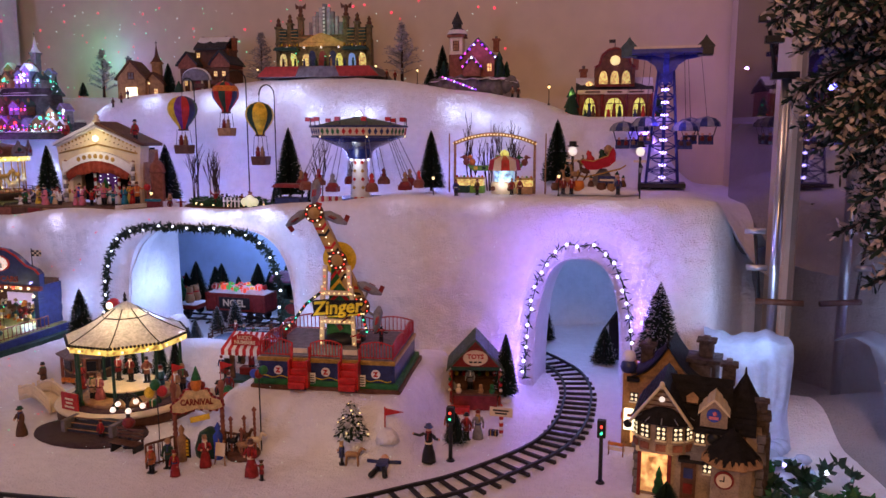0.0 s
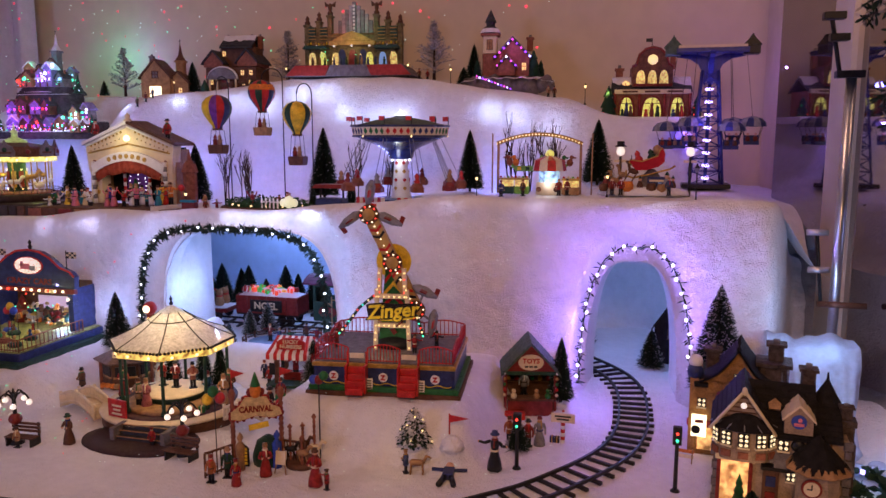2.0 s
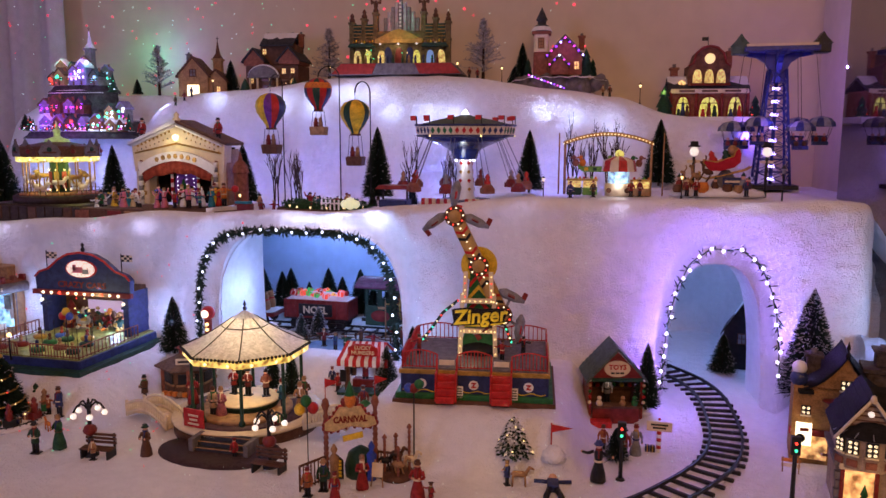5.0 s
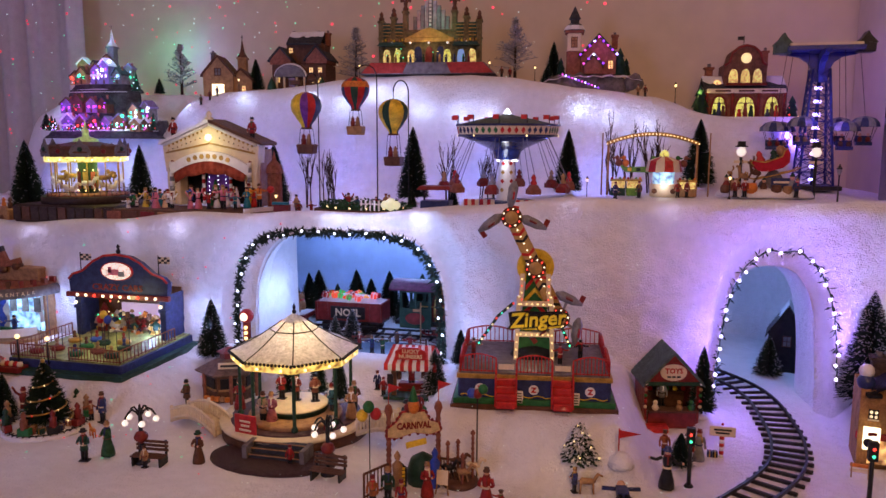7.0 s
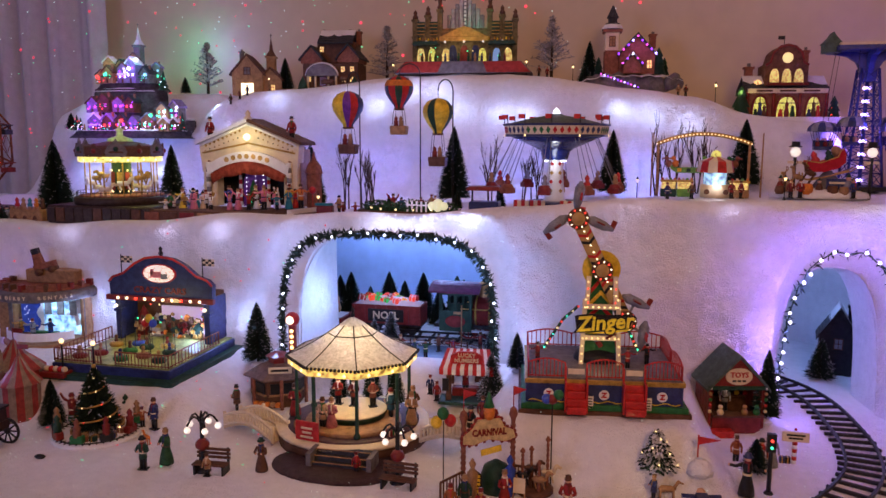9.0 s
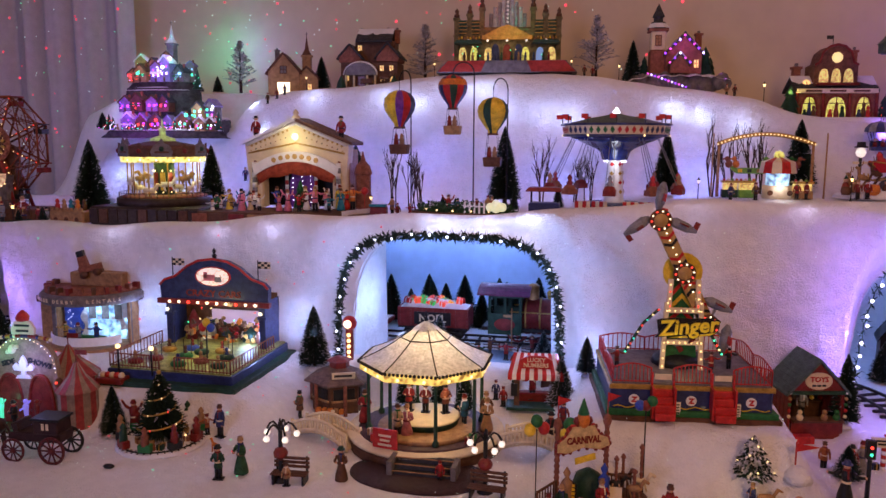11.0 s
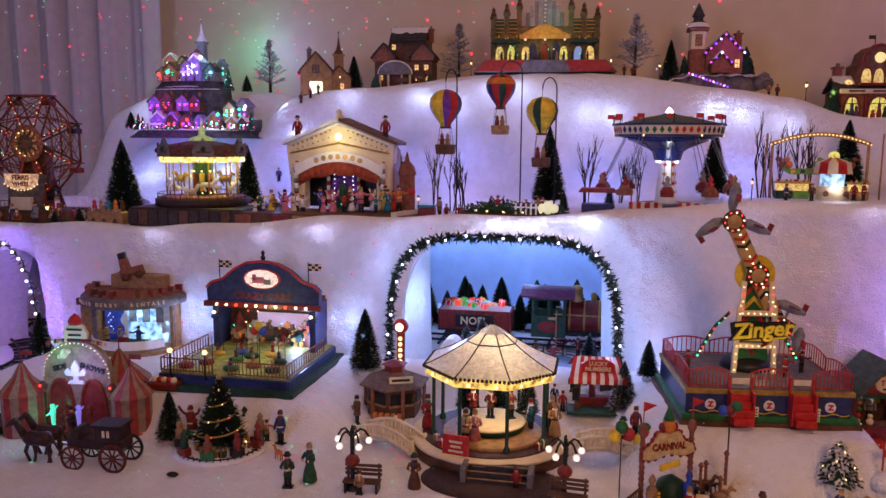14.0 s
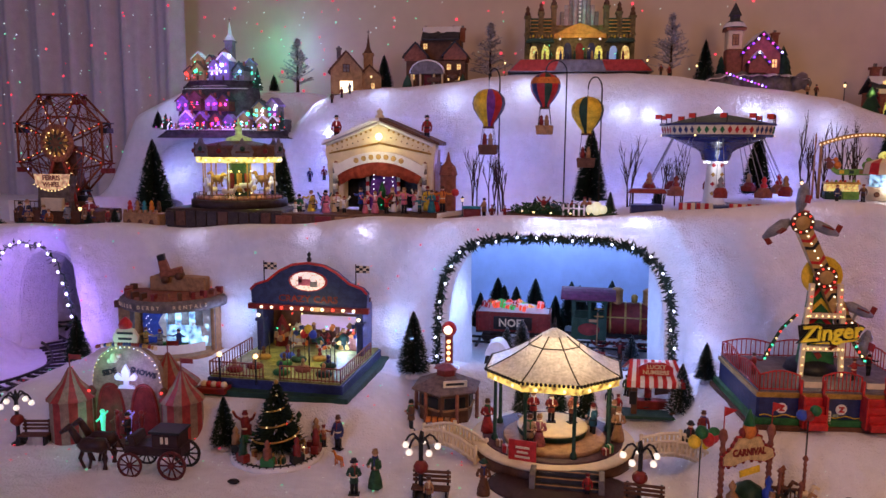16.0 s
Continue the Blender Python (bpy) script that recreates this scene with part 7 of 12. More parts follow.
# people figurines and small things on the snow
for x, y, h, m, rz, kw in (
    (-1.392, 1.065, 0.058, DKRED, 0, dict(arms="up", label="red-coated waving figurine behind the tree")),
    (-1.267, 1.076, 0.034, ORANGE, 30, dict(arms="out", label="small orange-coated child figurine on the snow")),
    (-1.243, 1.074, 0.054, NAVY, -20, dict(label="navy-coated standing figurine on the snow")),
    (-1.176, 0.944, 0.050, DKGREEN, 10, dict(hat=BLACK, arms="front", label="green-coated figurine with a black hat")),
    (-1.153, 0.968, 0.056, GREEN, -15, dict(skirt=True, arms="front", label="figurine in a dark green dress on the snow")),
    (-0.864, 1.000, 0.034, RED, 0, dict(label="small red-coated child figurine before the bandstand")),
    (-1.003, 0.978, 0.050, BROWN, 0, dict(skirt=True, arms="front", hat=DKGREEN, label="round brown carol figurine on a white base")),
    (-0.718, 1.12, 0.052, BLACK, -20, dict(hat=BLACK, label="black-coated balloon seller figurine")),
    (-0.700, 1.125, 0.045, DKRED, 20, dict(label="dark red figurine beside the balloons")),
    (-0.640, 0.955, 0.050, RED, 30, dict(skirt=True, arms="front", label="figurine in a red dress by the easel")),
    (-0.556, 0.944, 0.056, RED, 0, dict(skirt=True, arms="front", label="woman figurine in a red skirt holding a child")),
    (-0.535, 0.936, 0.030, RED, -30, dict(arms="out", label="child figurine in a red jacket")),
    (-0.690, 0.935, 0.046, DKGREEN, 10, dict(hat=TAN, label="green-coated elderly figurine by the carnival gate")),
    (-0.665, 0.915, 0.040, RED, 0, dict(skirt=True, label="red-caped child figurine by the carnival gate")),
    (-0.705, 0.915, 0.042, ORANGE, 0, dict(label="orange-clad figurine with a basket")),
    (-0.320, 1.062, 0.060, BLACK, -15, dict(skirt=True, arms="out", hat=NAVY, label="train conductor figurine in a long dark coat")),
    (-0.268, 1.17, 0.050, GREY, 20, dict(skirt=True, label="grey-coated shopper figurine by the booth")),
    (-0.285, 1.16, 0.046, DKRED, 0, dict(hat=BLACK, label="dark red shopper figurine by the booth")),
    (-0.318, 1.175, 0.042, ORANGE, 0, dict(label="orange-clad child figurine at the booth")),
    (-0.445, 1.018, 0.036, NAVY, -60, dict(arms="front", label="boy figurine feeding a small deer")),
    (0.012, 1.150, 0.056, BRICKP, 0, dict(legs=NAVY, arms="out", label="man figurine in a red jacket by the inn")),
    
):
    if kw is not None:
        fig_on(x, y, h, m, rz, **kw)


def deer(x, y, rz, h, m=TAN):
    k = Kit()
    k.lathe((-h * 0.4, 0, h * 0.6), [(0.02 * h, 0), (0.16 * h, h * 0.15), (0.15 * h, h * 0.6), (0.05 * h, h * 0.8)], 8, 0, True, Matrix.Rotation(radians(90), 3, "Y"))
    k.rod((h * 0.32, 0, h * 0.65), (h * 0.5, 0, h * 0.95), 0.08 * h)
    k.rod((h * 0.46, 0, h * 0.95), (h * 0.72, 0, h * 0.85), 0.075 * h, 0, 6, 0.04 * h)
    for a in (-0.28, 0.28):
        for b in (-0.08, 0.08):
            k.rod((a * h, b * h, h * 0.6), (a * h * 1.1, b * h, 0), 0.045 * h)
    solid("toy_animal", k, m, "small tan toy deer standing on the snow", "toy animal", (x, y, ground_z(x, y)), rz)


deer(-0.428, 1.018, 10, 0.030)
deer(-1.225, 1.025, 150, 0.022, ORANGE)
k = Kit()  # child lying in the snow
k.box((0, 0, 0.006), (0.016, 0.026, 0.010))
for s in (-1, 1):
    k.rod((s * 0.006, 0.010, 0.006), (s * 0.026, 0.014, 0.005), 0.0032)
    k.rod((s * 0.005, -0.012, 0.006), (s * 0.011, -0.034, 0.004), 0.0042, 1)
k.ball((0, 0.018, 0.008), 0.007, 2)
solid("figurine", k, [NAVY, BLACK, SKIN], "child figurine lying arms out in the snow", "figurine", (-0.380, 1.020, ground_z(-0.38, 1.02)), 8)
t = thing("snow_fort", "small white snow fort with a red pennant", "snow fort", (-0.383, 1.052, ground_z(-0.383, 1.052)))
k = Kit()
k.lathe((0, 0, -0.002), [(0.019, 0), (0.016, 0.010), (0.009, 0.018), (0.001, 0.020)], 14)
part("mound", k, SNOW, t)
k = Kit()
k.rod((-0.004, 0, 0.02), (-0.004, 0, 0.052), 0.0012)
k.add([(-0.004, 0, 0.050), (0.026, 0.001, 0.046), (-0.004, 0, 0.038), (-0.004, 0.001, 0.050), (0.026, 0.002, 0.046), (-0.004, 0.001, 0.038)], [(0, 1, 2), (5, 4, 3)])
part("pennant", k, RED, t)


def little_lit_tree():
    t = thing("lit_tree", "small snowy tree wound with warm white lights", "christmas tree", (-0.441, 1.048, ground_z(-0.441, 1.048)), 0, "", 0.76)
    rn = random.Random(5)
    k = Kit()
    k.cyl((0, 0, 0), 0.004, 0.07, 0, 0.0015, 6)
    part("trunk", k, BARK, t)
    k = Kit()
    for i in range(900):
        f = rn.random() ** 1.3
        a = rn.uniform(0, 6.283)
        r = 0.036 * (1 - f) ** 0.8 * rn.uniform(0.4, 1.05) + 0.003
        c = Vector((r * math.cos(a), r * math.sin(a), 0.016 + 0.066 * f - r * 0.15))
        d = Vector((math.cos(a), math.sin(a), rn.uniform(-0.5, 0.2))).normalized() * rn.uniform(0.006, 0.011)
        w = Vector((-math.sin(a), math.cos(a), rn.uniform(-0.4, 0.4))) * 0.0028
        k.add([c - d * 0.5, c + w, c + d * 0.5 + Vector((0, 0, -0.002)), c - w], [(0, 1, 2, 3)], 1 if rn.random() < 0.3 + 0.5 * f else 0)
    part("crown", k, [NEEDLE, SNOW], t)
    for i in range(13):
        f = (i + 0.5) / 13
        a = i * 2.4
        r = 0.036 * (1 - f) ** 0.8 + 0.002
        bulb(t, (r * math.cos(a), r * math.sin(a), 0.014 + 0.066 * f), 0.0016, G_WARM)


little_lit_tree()
lamp("tree_glow", "POINT", (-0.45, 1.005, 0.05), 0.010, (1.0, 0.7, 0.3), 0.006)


SIGNCREAM = mat("old_yellow_cream", (0.62, 0.46, 0.22), 0.5, vary=0.35, scale=140)


def carnival_gate():
    t = thing("carnival_gate", "carnival entrance with a cream lettered sign between turned posts", "entrance gate", (-0.668, 0.983, 0.0), 26)
    t.matrix_basis = t.matrix_basis @ Matrix.Diagonal((0.86, 0.86, 1.10, 1))
    for x in (-0.040, 0.042):
        k = Kit()
        prof = [(0.006, 0), (0.006, 0.006)]
        for i in range(12):
            prof += [(0.0048, 0.008 + 0.0072 * i), (0.0032, 0.0115 + 0.0072 * i)]
        prof += [(0.004, 0.096), (0.007, 0.102), (0.005, 0.109), (0.001, 0.112)]
        k.lathe((x, 0, 0), prof, 10)
        ps = part("turned_post", k, BRICKP, t)
        k = Kit()
        k.rod((x, 0, 0.11), (x, 0, 0.138), 0.0008)
        k.add([(x, 0, 0.138), (x + 0.022, 0.001, 0.132), (x, 0, 0.126), (x, 0.0012, 0.138), (x + 0.022, 0.002, 0.132), (x, 0.0012, 0.126)], [(0, 1, 2), (5, 4, 3)])
        part("pennant", k, RED, ps)
    pts = [(-0.042, 0.060), (-0.026, 0.058), (0.0, 0.064), (0.028, 0.060), (0.044, 0.064), (0.040, 0.074), (0.026, 0.078), (0.018, 0.090), (-0.018, 0.090), (-0.028, 0.078), (-0.042, 0.070)]
    pts = [(x, z + 0.010) for x, z in pts]
    k = Kit()
    k.prism([(x * 1.06, (z - 0.084) * 1.12 + 0.084) for x, z in pts], -0.005, -0.001)
    part("sign_rim", k, RED, t)
    for i in range(len(pts)):
        a, b = Vector((pts[i][0], 0, pts[i][1])), Vector((pts[(i + 1) % len(pts)][0], 0, pts[(i + 1) % len(pts)][1]))
        for f in (0.25, 0.75):
            q = a.lerp(b, f)
            k = Kit()
            k.ball((q.x * 1.05, -0.004, (q.z - 0.084) * 1.1 + 0.084), 0.0032, 0, 6)
            part("rim_scallop", k, DKRED, t)
    k = Kit()
    k.prism(pts, -0.0075, -0.005)
    sg = part("sign_board", k, SIGNCREAM, t)
    part("lettering", text_mesh("CARNIVAL", 0.0118, 0.0005, DKRED, 0, 0.0005), None, sg, at=Matrix.Translation((0.0, -0.0082, 0.083)) @ Matrix.Rotation(radians(90), 4, "X"))
    k = Kit()
    k.ball((0, -0.004, 0.108), 0.0105, 0, 12)
    part("clown_face", k, ORANGE, sg)
    k = Kit()
    k.lathe((0, -0.004, 0.115), [(0.009, 0), (0.001, 0.019)], 10)
    part("clown_hat", k, GREEN, sg)
    for s in (-1, 1):
        k = Kit()
        k.ball((s * 0.010, -0.003, 0.106), 0.006, 0, 8)
        part("clown_hair", k, DKRED, sg)
    k = Kit()
    k.box((0.004, -0.006, 0.059), (0.034, 0.002, 0.008), 0, 0, 1, 0, -8)
    part("small_sign", k, YELLOW, t)
    k = Kit()
    k.lathe((0.018, 0.012, 0.0), [(0.026, 0.0), (0.028, 0.012), (0.020, 0.032), (0.004, 0.040)], 12)
    part("dark_tent", k, DKGREEN, t)
    for a, b in (((-0.085, -0.035), (-0.042, -0.004)), ((0.046, 0.0), (0.082, -0.020))):
        rail_fence(t, a, b, 0.0, 0.034, 7, BROWN, name="picket_fence")
    for x, m in ((-0.028, TAN), (0.034, BLUEP)):
        k = Kit()
        k.lathe((x, -0.012, 0), [(0.008, 0), (0.0075, 0.02), (0.009, 0.034), (0.003, 0.040), (0.006, 0.046), (0.001, 0.053)], 8)
        part("wooden_guard", k, m, t)


carnival_gate()


def merry_horses():
    t = thing("carousel_horses", "small round stand with turned poles and carousel horses", "carousel", (-0.605, 1.006, 0.0))
    k = Kit()
    k.lathe((0, 0, 0), [(0.026, 0), (0.026, 0.006), (0.022, 0.008)], 18)
    part("base", k, BROWN, t)
    for i in range(4):
        a = i * math.pi / 2 + 0.4
        x, y, h = 0.018 * math.cos(a), 0.018 * math.sin(a), (0.068, 0.048, 0.054, 0.042)[i]
        k = Kit()
        prof = []
        for j in range(9):
            prof += [(0.0026, h * j / 9), (0.0016, h * (j + 0.5) / 9)]
        k.lathe((x, y, 0.006), prof + [(0.004, h), (0.001, h + 0.005)], 8)
        part("turned_pole", k, BRICKP, t)
        k = Kit()
        k.lathe((x - 0.010, y, 0.026), [(0.001, 0), (0.005, 0.005), (0.005, 0.015), (0.001, 0.021)], 8, 0, True, Matrix.Rotation(radians(90), 3, "Y"))
        k.rod((x + 0.008, y, 0.028), (x + 0.013, y, 0.038), 0.0026)
        k.rod((x + 0.012, y, 0.038), (x + 0.019, y, 0.034), 0.0022)
        for d in (-0.006, 0.005):
            k.rod((x + d, y, 0.024), (x + d + 0.003, y, 0.012), 0.0012)
        part("horse", k, (CREAM, BROWN, BLACK, TAN)[i], t)
    k = Kit()
    k.rod((0.02, 0.02, 0), (0.02, 0.02, 0.125), 0.0011)
    bp = part("balloon_stick", k, BLACK, t)
    for i, m in enumerate((BLUEP, DKRED, GREEN)):
        k = Kit()
        k.ball((0.02 + 0.008 * (i - 1), 0.02, 0.128 + 0.007 * (i == 2)), 0.0075, 0, 10)
        part("balloon", k, m, bp)


merry_horses()
t = thing("easel", "small cream picture easel on the snow", "easel", (-0.622, 0.968, 0.0))
k = Kit()
k.box((0, 0, 0.024), (0.016, 0.002, 0.020), 0, 0, 1, -10)
part("picture", k, CREAM, t)
for s in (-1, 1):
    k = Kit()
    k.rod((s * 0.009, -0.003, 0), (s * 0.004, 0.003, 0.038), 0.0011)
    part("leg", k, TAN, t)
t = thing("price_sign", "black-framed yellow price board by the carnival gate", "sign", (-0.682, 0.965, 0.0))
k = Kit()
k.prism([(-0.010, 0.006), (0.010, 0.006), (0.010, 0.034), (0.0, 0.042), (-0.010, 0.034)], -0.001, 0.001)
part("frame", k, BLACK, t)
for i in range(5):
    k = Kit()
    k.box((0, -0.0014, 0.011 + 0.0055 * i), (0.015, 0.001, 0.0036))
    part("text_bar", k, YELLOW, t)
t = thing("balloon_bunch", "bunch of red, green and yellow balloons on a stick", "balloons", (-0.688, 1.105, 0.03))
for i, (m, dx, dz) in enumerate(((RED, 0.012, 0.0), (GREEN, 0.0, 0.012), (YELLOW, -0.006, -0.004), (RED, 0.004, 0.004))):
    k = Kit()
    k.ball((dx, -0.004 * i, 0.022 + dz), 0.0105, 0, 12, 1.1)
    part("balloon", k, m, t)
t = thing("balloon_bunch", "bunch of coloured balloons beside the carnival gate", "balloons", (-0.726, 0.965, 0.0))
for i, (m, dx, dz) in enumerate(((RED, 0.011, 0.0), (GREEN, 0.0, 0.012), (YELLOW, -0.010, -0.002))):
    k = Kit()
    k.ball((dx * 0.85, -0.003 * i, 0.108 + dz * 0.85), 0.0082, 0, 12, 1.1)
    part("balloon", k, m, t)
k = Kit()
k.rod((0, 0, 0), (0, 0, 0.106), 0.0008)
part("stick", k, BLACK, t)
k = Kit()
k.ball((0, 0, 0.003), 0.006, 0, 8, 0.6, 1.6)
solid("stone", k, BLACK, "small dark stone on the snow", "stone", (-1.351, 0.94, 0.0))


def sign_post():
    t = thing("sign_post", "candy-striped post with a pale yellow sign board", "sign", (-0.233, 1.19, ground_z(-0.233, 1.19)))
    for i in range(6):
        k = Kit()
        k.cyl((0, 0, 0.006 * i), 0.0036, 0.006, 0, None, 10)
        part("stripe", k, RED if i % 2 else WHITE, t)
    k = Kit()
    k.box((0, -0.002, 0.043), (0.038, 0.003, 0.015))
    b = part("board", k, CREAM, t)
    k = Kit()
    k.box((0, -0.0038, 0.046), (0.026, 0.001, 0.0026))
    k.box((0, -0.0038, 0.041), (0.020, 0.001, 0.0026))
    part("text_bar", k, BLACK, b)
    k = Kit()
    k.ball((0, 0, 0.054), 0.0022, 0, 8)
    part("knob", k, RED, t)


sign_post()
t = thing("gift_boxes", "two small wrapped presents beside the sign", "presents", (-0.246, 1.19, ground_z(-0.246, 1.19)))
for x, m in ((-0.004, NAVY), (0.004, BLACK)):
    k = Kit()
    k.box((x, 0, 0.005), (0.0075, 0.008, 0.010))
    bx = part("box", k, m, t)
    k = Kit()
    k.box((x, 0, 0.005), (0.0018, 0.0084, 0.0104))
    part("ribbon", k, GOLD, bx)
brush_tree((-0.297, 1.135, ground_z(-0.297, 1.135)), 0.055, 0.021, 420, 13, "dark fir tree beside the shoppers", 0.05)


def rail_signal(x, y, h):
    t = thing("rail_signal", "thin black railway signal post with a small lamp", "railway signal", (x, y, 0.0), 0, "rail signals")
    k = Kit()
    k.cyl((0, 0, 0), 0.0032, h, 0, 0.0026, 8)
    k.cyl((0, 0, 0), 0.007, 0.003, 0, 0.005, 10)
    part("post", k, BLACK, t)
    k = Kit()
    k.box((0, 0, h - 0.008), (0.012, 0.009, 0.026))
    hd = part("head", k, BLACK, t)
    bulb(hd, (0, -0.005, h - 0.014), 0.0022, G_GRN)
    bulb(hd, (0, -0.005, h - 0.004), 0.0022, G_RED)


rail_signal(-0.289, 1.075, 0.082)
rail_signal(-0.062, 1.060, 0.090)
t = thing("stop_sign", "red octagonal stop sign on a thin post", "sign", (-0.030, 1.215, 0.0), 8)
k = Kit()
k.rod((0, 0, 0), (0, 0, 0.05), 0.0013)
part("post", k, GREY, t)
k = Kit()
k.lathe((0, -0.001, 0.048), [(0.0128, 0), (0.0126, 0.0015)], 8, 0, False, Matrix.Rotation(radians(90), 3, "X"))
o = part("plate", k, RED, t)
part("lettering", text_mesh("STOP", 0.0085, 0.0003, WHITE, 0, 0.0003), None, o, at=Matrix.Translation((0, -0.0032, 0.048)) @ Matrix.Rotation(radians(90), 4, "X"))
t = thing("barrier", "small white and orange striped road barrier", "barrier", (-0.045, 1.165, 0.0), -10)
for i in range(2):
    k = Kit()
    k.box((0, 0, 0.010 + 0.008 * i), (0.026, 0.002, 0.005))
    part("board", k, (CREAM, ORANGE)[i], t)
for s in (-1, 1):
    k = Kit()
    k.rod((s * 0.011, -0.004, 0), (s * 0.011, 0, 0.022), 0.001)
    part("leg", k, TAN, t)
brush_tree((-0.713, 1.285, 0.022), 0.092, 0.024, 560, 77, "frosted dark fir behind the striped kiosk", 0.25)


# ---- middle shelf ----
DKSTONE0 = mat("grey_brown_pier", (0.13, 0.10, 0.085), 0.75, bump=0.6, vary=0.5, scale=80)
FERRIS = mat("rust_red_enamel", (0.22, 0.055, 0.020), 0.5, metal=0.3)
G_SIGN = glow("lit_sign_face", (1.0, 0.62, 0.34), 0.42, 160)


def ferris_wheel():
    t = thing("ferris_wheel", "dark red Ferris wheel with warm bulbs along its spokes", "ferris wheel", (-2.100, 1.615, sh(-2.100)))
    hz, R = 0.187, 0.121
    k = Kit()
    k.box((0, 0, 0.016), (0.22, 0.10, 0.032))
    part("base", k, BROWN, t)
    for y in (-0.020, 0.020):
        k = Kit()
        for s in (-1, 1):
            k.rod((s * 0.05, y * 1.5, 0.03), (0, y, hz), 0.005)
        part("stand", k, DKRED, t)
    n = 8
    for y in (-0.016, 0.016):
        k = Kit()
        for i in range(n):
            a, b = 2 * math.pi * (i + 0.5) / n, 2 * math.pi * (i + 1.5) / n
            p, q = [Vector((math.cos(c), 0, math.sin(c))) for c in (a, b)]
            o = Vector((0, y, hz))
            k.rod(o + p * R, o + q * R, 0.0028)
            k.rod(o + p * R * 0.55, o + q * R * 0.55, 0.0020)
            k.rod(o + p * R, o + q * R * 0.55, 0.0014)
            k.rod(o + q * R, o + p * R * 0.55, 0.0014)
            m1 = (p + q) * 0.5
            for f, g in ((0.62, 0.80), (0.80, 0.97)):  # filigree between the rings
                for w in (p, q):
                    k.tube([o + m1 * R * f, o + (m1 * 0.45 + w * 0.55) * R * (f + g) * 0.5, o + m1 * R * g], 0.0011, 0, 5)
        rim = part("rim", k, FERRIS, t)
        for i in range(n):
            a = 2 * math.pi * (i + 0.5) / n
            p = Vector((math.cos(a), 0, math.sin(a)))
            k = Kit()
            k.rod(Vector((0, y, hz)), Vector((0, y, hz)) + p * R, 0.0026)
            part("spoke", k, FERRIS, rim)
            if y < 0:
                for j in range(7):
                    bulb(rim, Vector((0, y - 0.004, hz)) + p * R * (0.30 + 0.11 * j), 0.0013, G_WARM if j % 2 else G_RED)
    k = Kit()
    k.lathe((0, -0.020, hz), [(0.036, 0), (0.036, 0.004), (0.026, 0.006), (0.010, 0.009)], 20, 0, True, Matrix.Rotation(radians(90), 3, "X"))
    hub = part("hub_disc", k, BROWN, t, "round hub disc with a ring of bulbs")
    for ring, cnt, rr, ln, m in ((0, 16, 0.034, 0.018, BRICKP), (1, 12, 0.025, 0.013, GOLD), (2, 8, 0.013, 0.009, DKGREEN)):
        for i in range(cnt):  # scrolled petals round the hub
            a = 2 * math.pi * (i + 0.5 * (ring % 2)) / cnt
            k = Kit()
            k.lathe((0, 0, 0), [(0.0008, 0), (ln * 0.22, ln * 0.35), (ln * 0.26, ln * 0.65), (ln * 0.10, ln)], 8, 0, True, Matrix.Diagonal((1, 0.45, 1)))
            part("petal", k, m, hub, at=Matrix.Translation((rr * math.cos(a) * 0.8, -0.028 - 0.002 * ring, hz + rr * math.sin(a) * 0.8)) @ Matrix.Rotation(math.pi / 2 - a, 4, "Y"))
    k = Kit()
    k.box((0, 0.004, 0.10), (0.074, 0.024, 0.150))
    k.box((0, 0.004, 0.176), (0.086, 0.030, 0.008))
    part("tower", k, BROWN, t, "solid brown tower behind the hub")
    for i in range(14):
        a = 2 * math.pi * i / 14
        bulb(hub, (0.030 * math.cos(a), -0.027, hz + 0.030 * math.sin(a)), 0.0018, G_WARM)
    for i in range(n):
        a = 2 * math.pi * (i + 0.5) / n
        k = Kit()
        x, z = R * math.cos(a), hz + R * math.sin(a) - 0.012
        k.box((x, 0, z - 0.005), (0.022, 0.026, 0.012))
        k.box((x, 0, z + 0.012), (0.024, 0.028, 0.003))
        k.rod((x - 0.009, 0, z), (x - 0.009, 0, z + 0.012), 0.001)
        k.rod((x + 0.009, 0, z), (x + 0.009, 0, z + 0.012), 0.001)
        part("gondola", k, (BLACK, DKRED, BROWN)[i % 3], t)
    k = Kit()
    k.prism([(-0.046, 0.116), (0.046, 0.116), (0.042, 0.092), (0.024, 0.080), (-0.024, 0.080), (-0.042, 0.092)], -0.052, -0.048)
    sg = part("sign_board", k, G_SIGN, t, "warm lit sign board")
    part("lettering", text_mesh("FERRIS", 0.016, 0.0005, DKRED, 0, 0.0004), None, sg, at=Matrix.Translation((0, -0.0528, 0.107)) @ Matrix.Rotation(radians(90), 4, "X"))
    part("lettering", text_mesh("WHEEL", 0.014, 0.0005, DKRED, 0, 0.0004), None, sg, at=Matrix.Translation((0, -0.0528, 0.092)) @ Matrix.Rotation(radians(90), 4, "X"))
    for i in range(11):
        bulb(sg, (-0.045 + 0.009 * i, -0.053, 0.077 + 0.0010 * (i - 5) ** 2 * 0.6), 0.0016, G_WARM)
    k = Kit()
    k.prism([(-0.044, 0.03), (0.044, 0.03), (0.040, 0.085), (0.046, 0.112), (-0.046, 0.112), (-0.040, 0.085)], -0.047, -0.022)
    part("sign_pier", k, DKSTONE0, t, "grey-brown stone pier below the wheel")
    k = Kit()
    k.lathe((0, -0.024, hz), [(0.044, 0), (0.044, 0.003), (0.040, 0.004), (0.034, 0.001)], 24, 0, True, Matrix.Rotation(radians(90), 3, "X"))
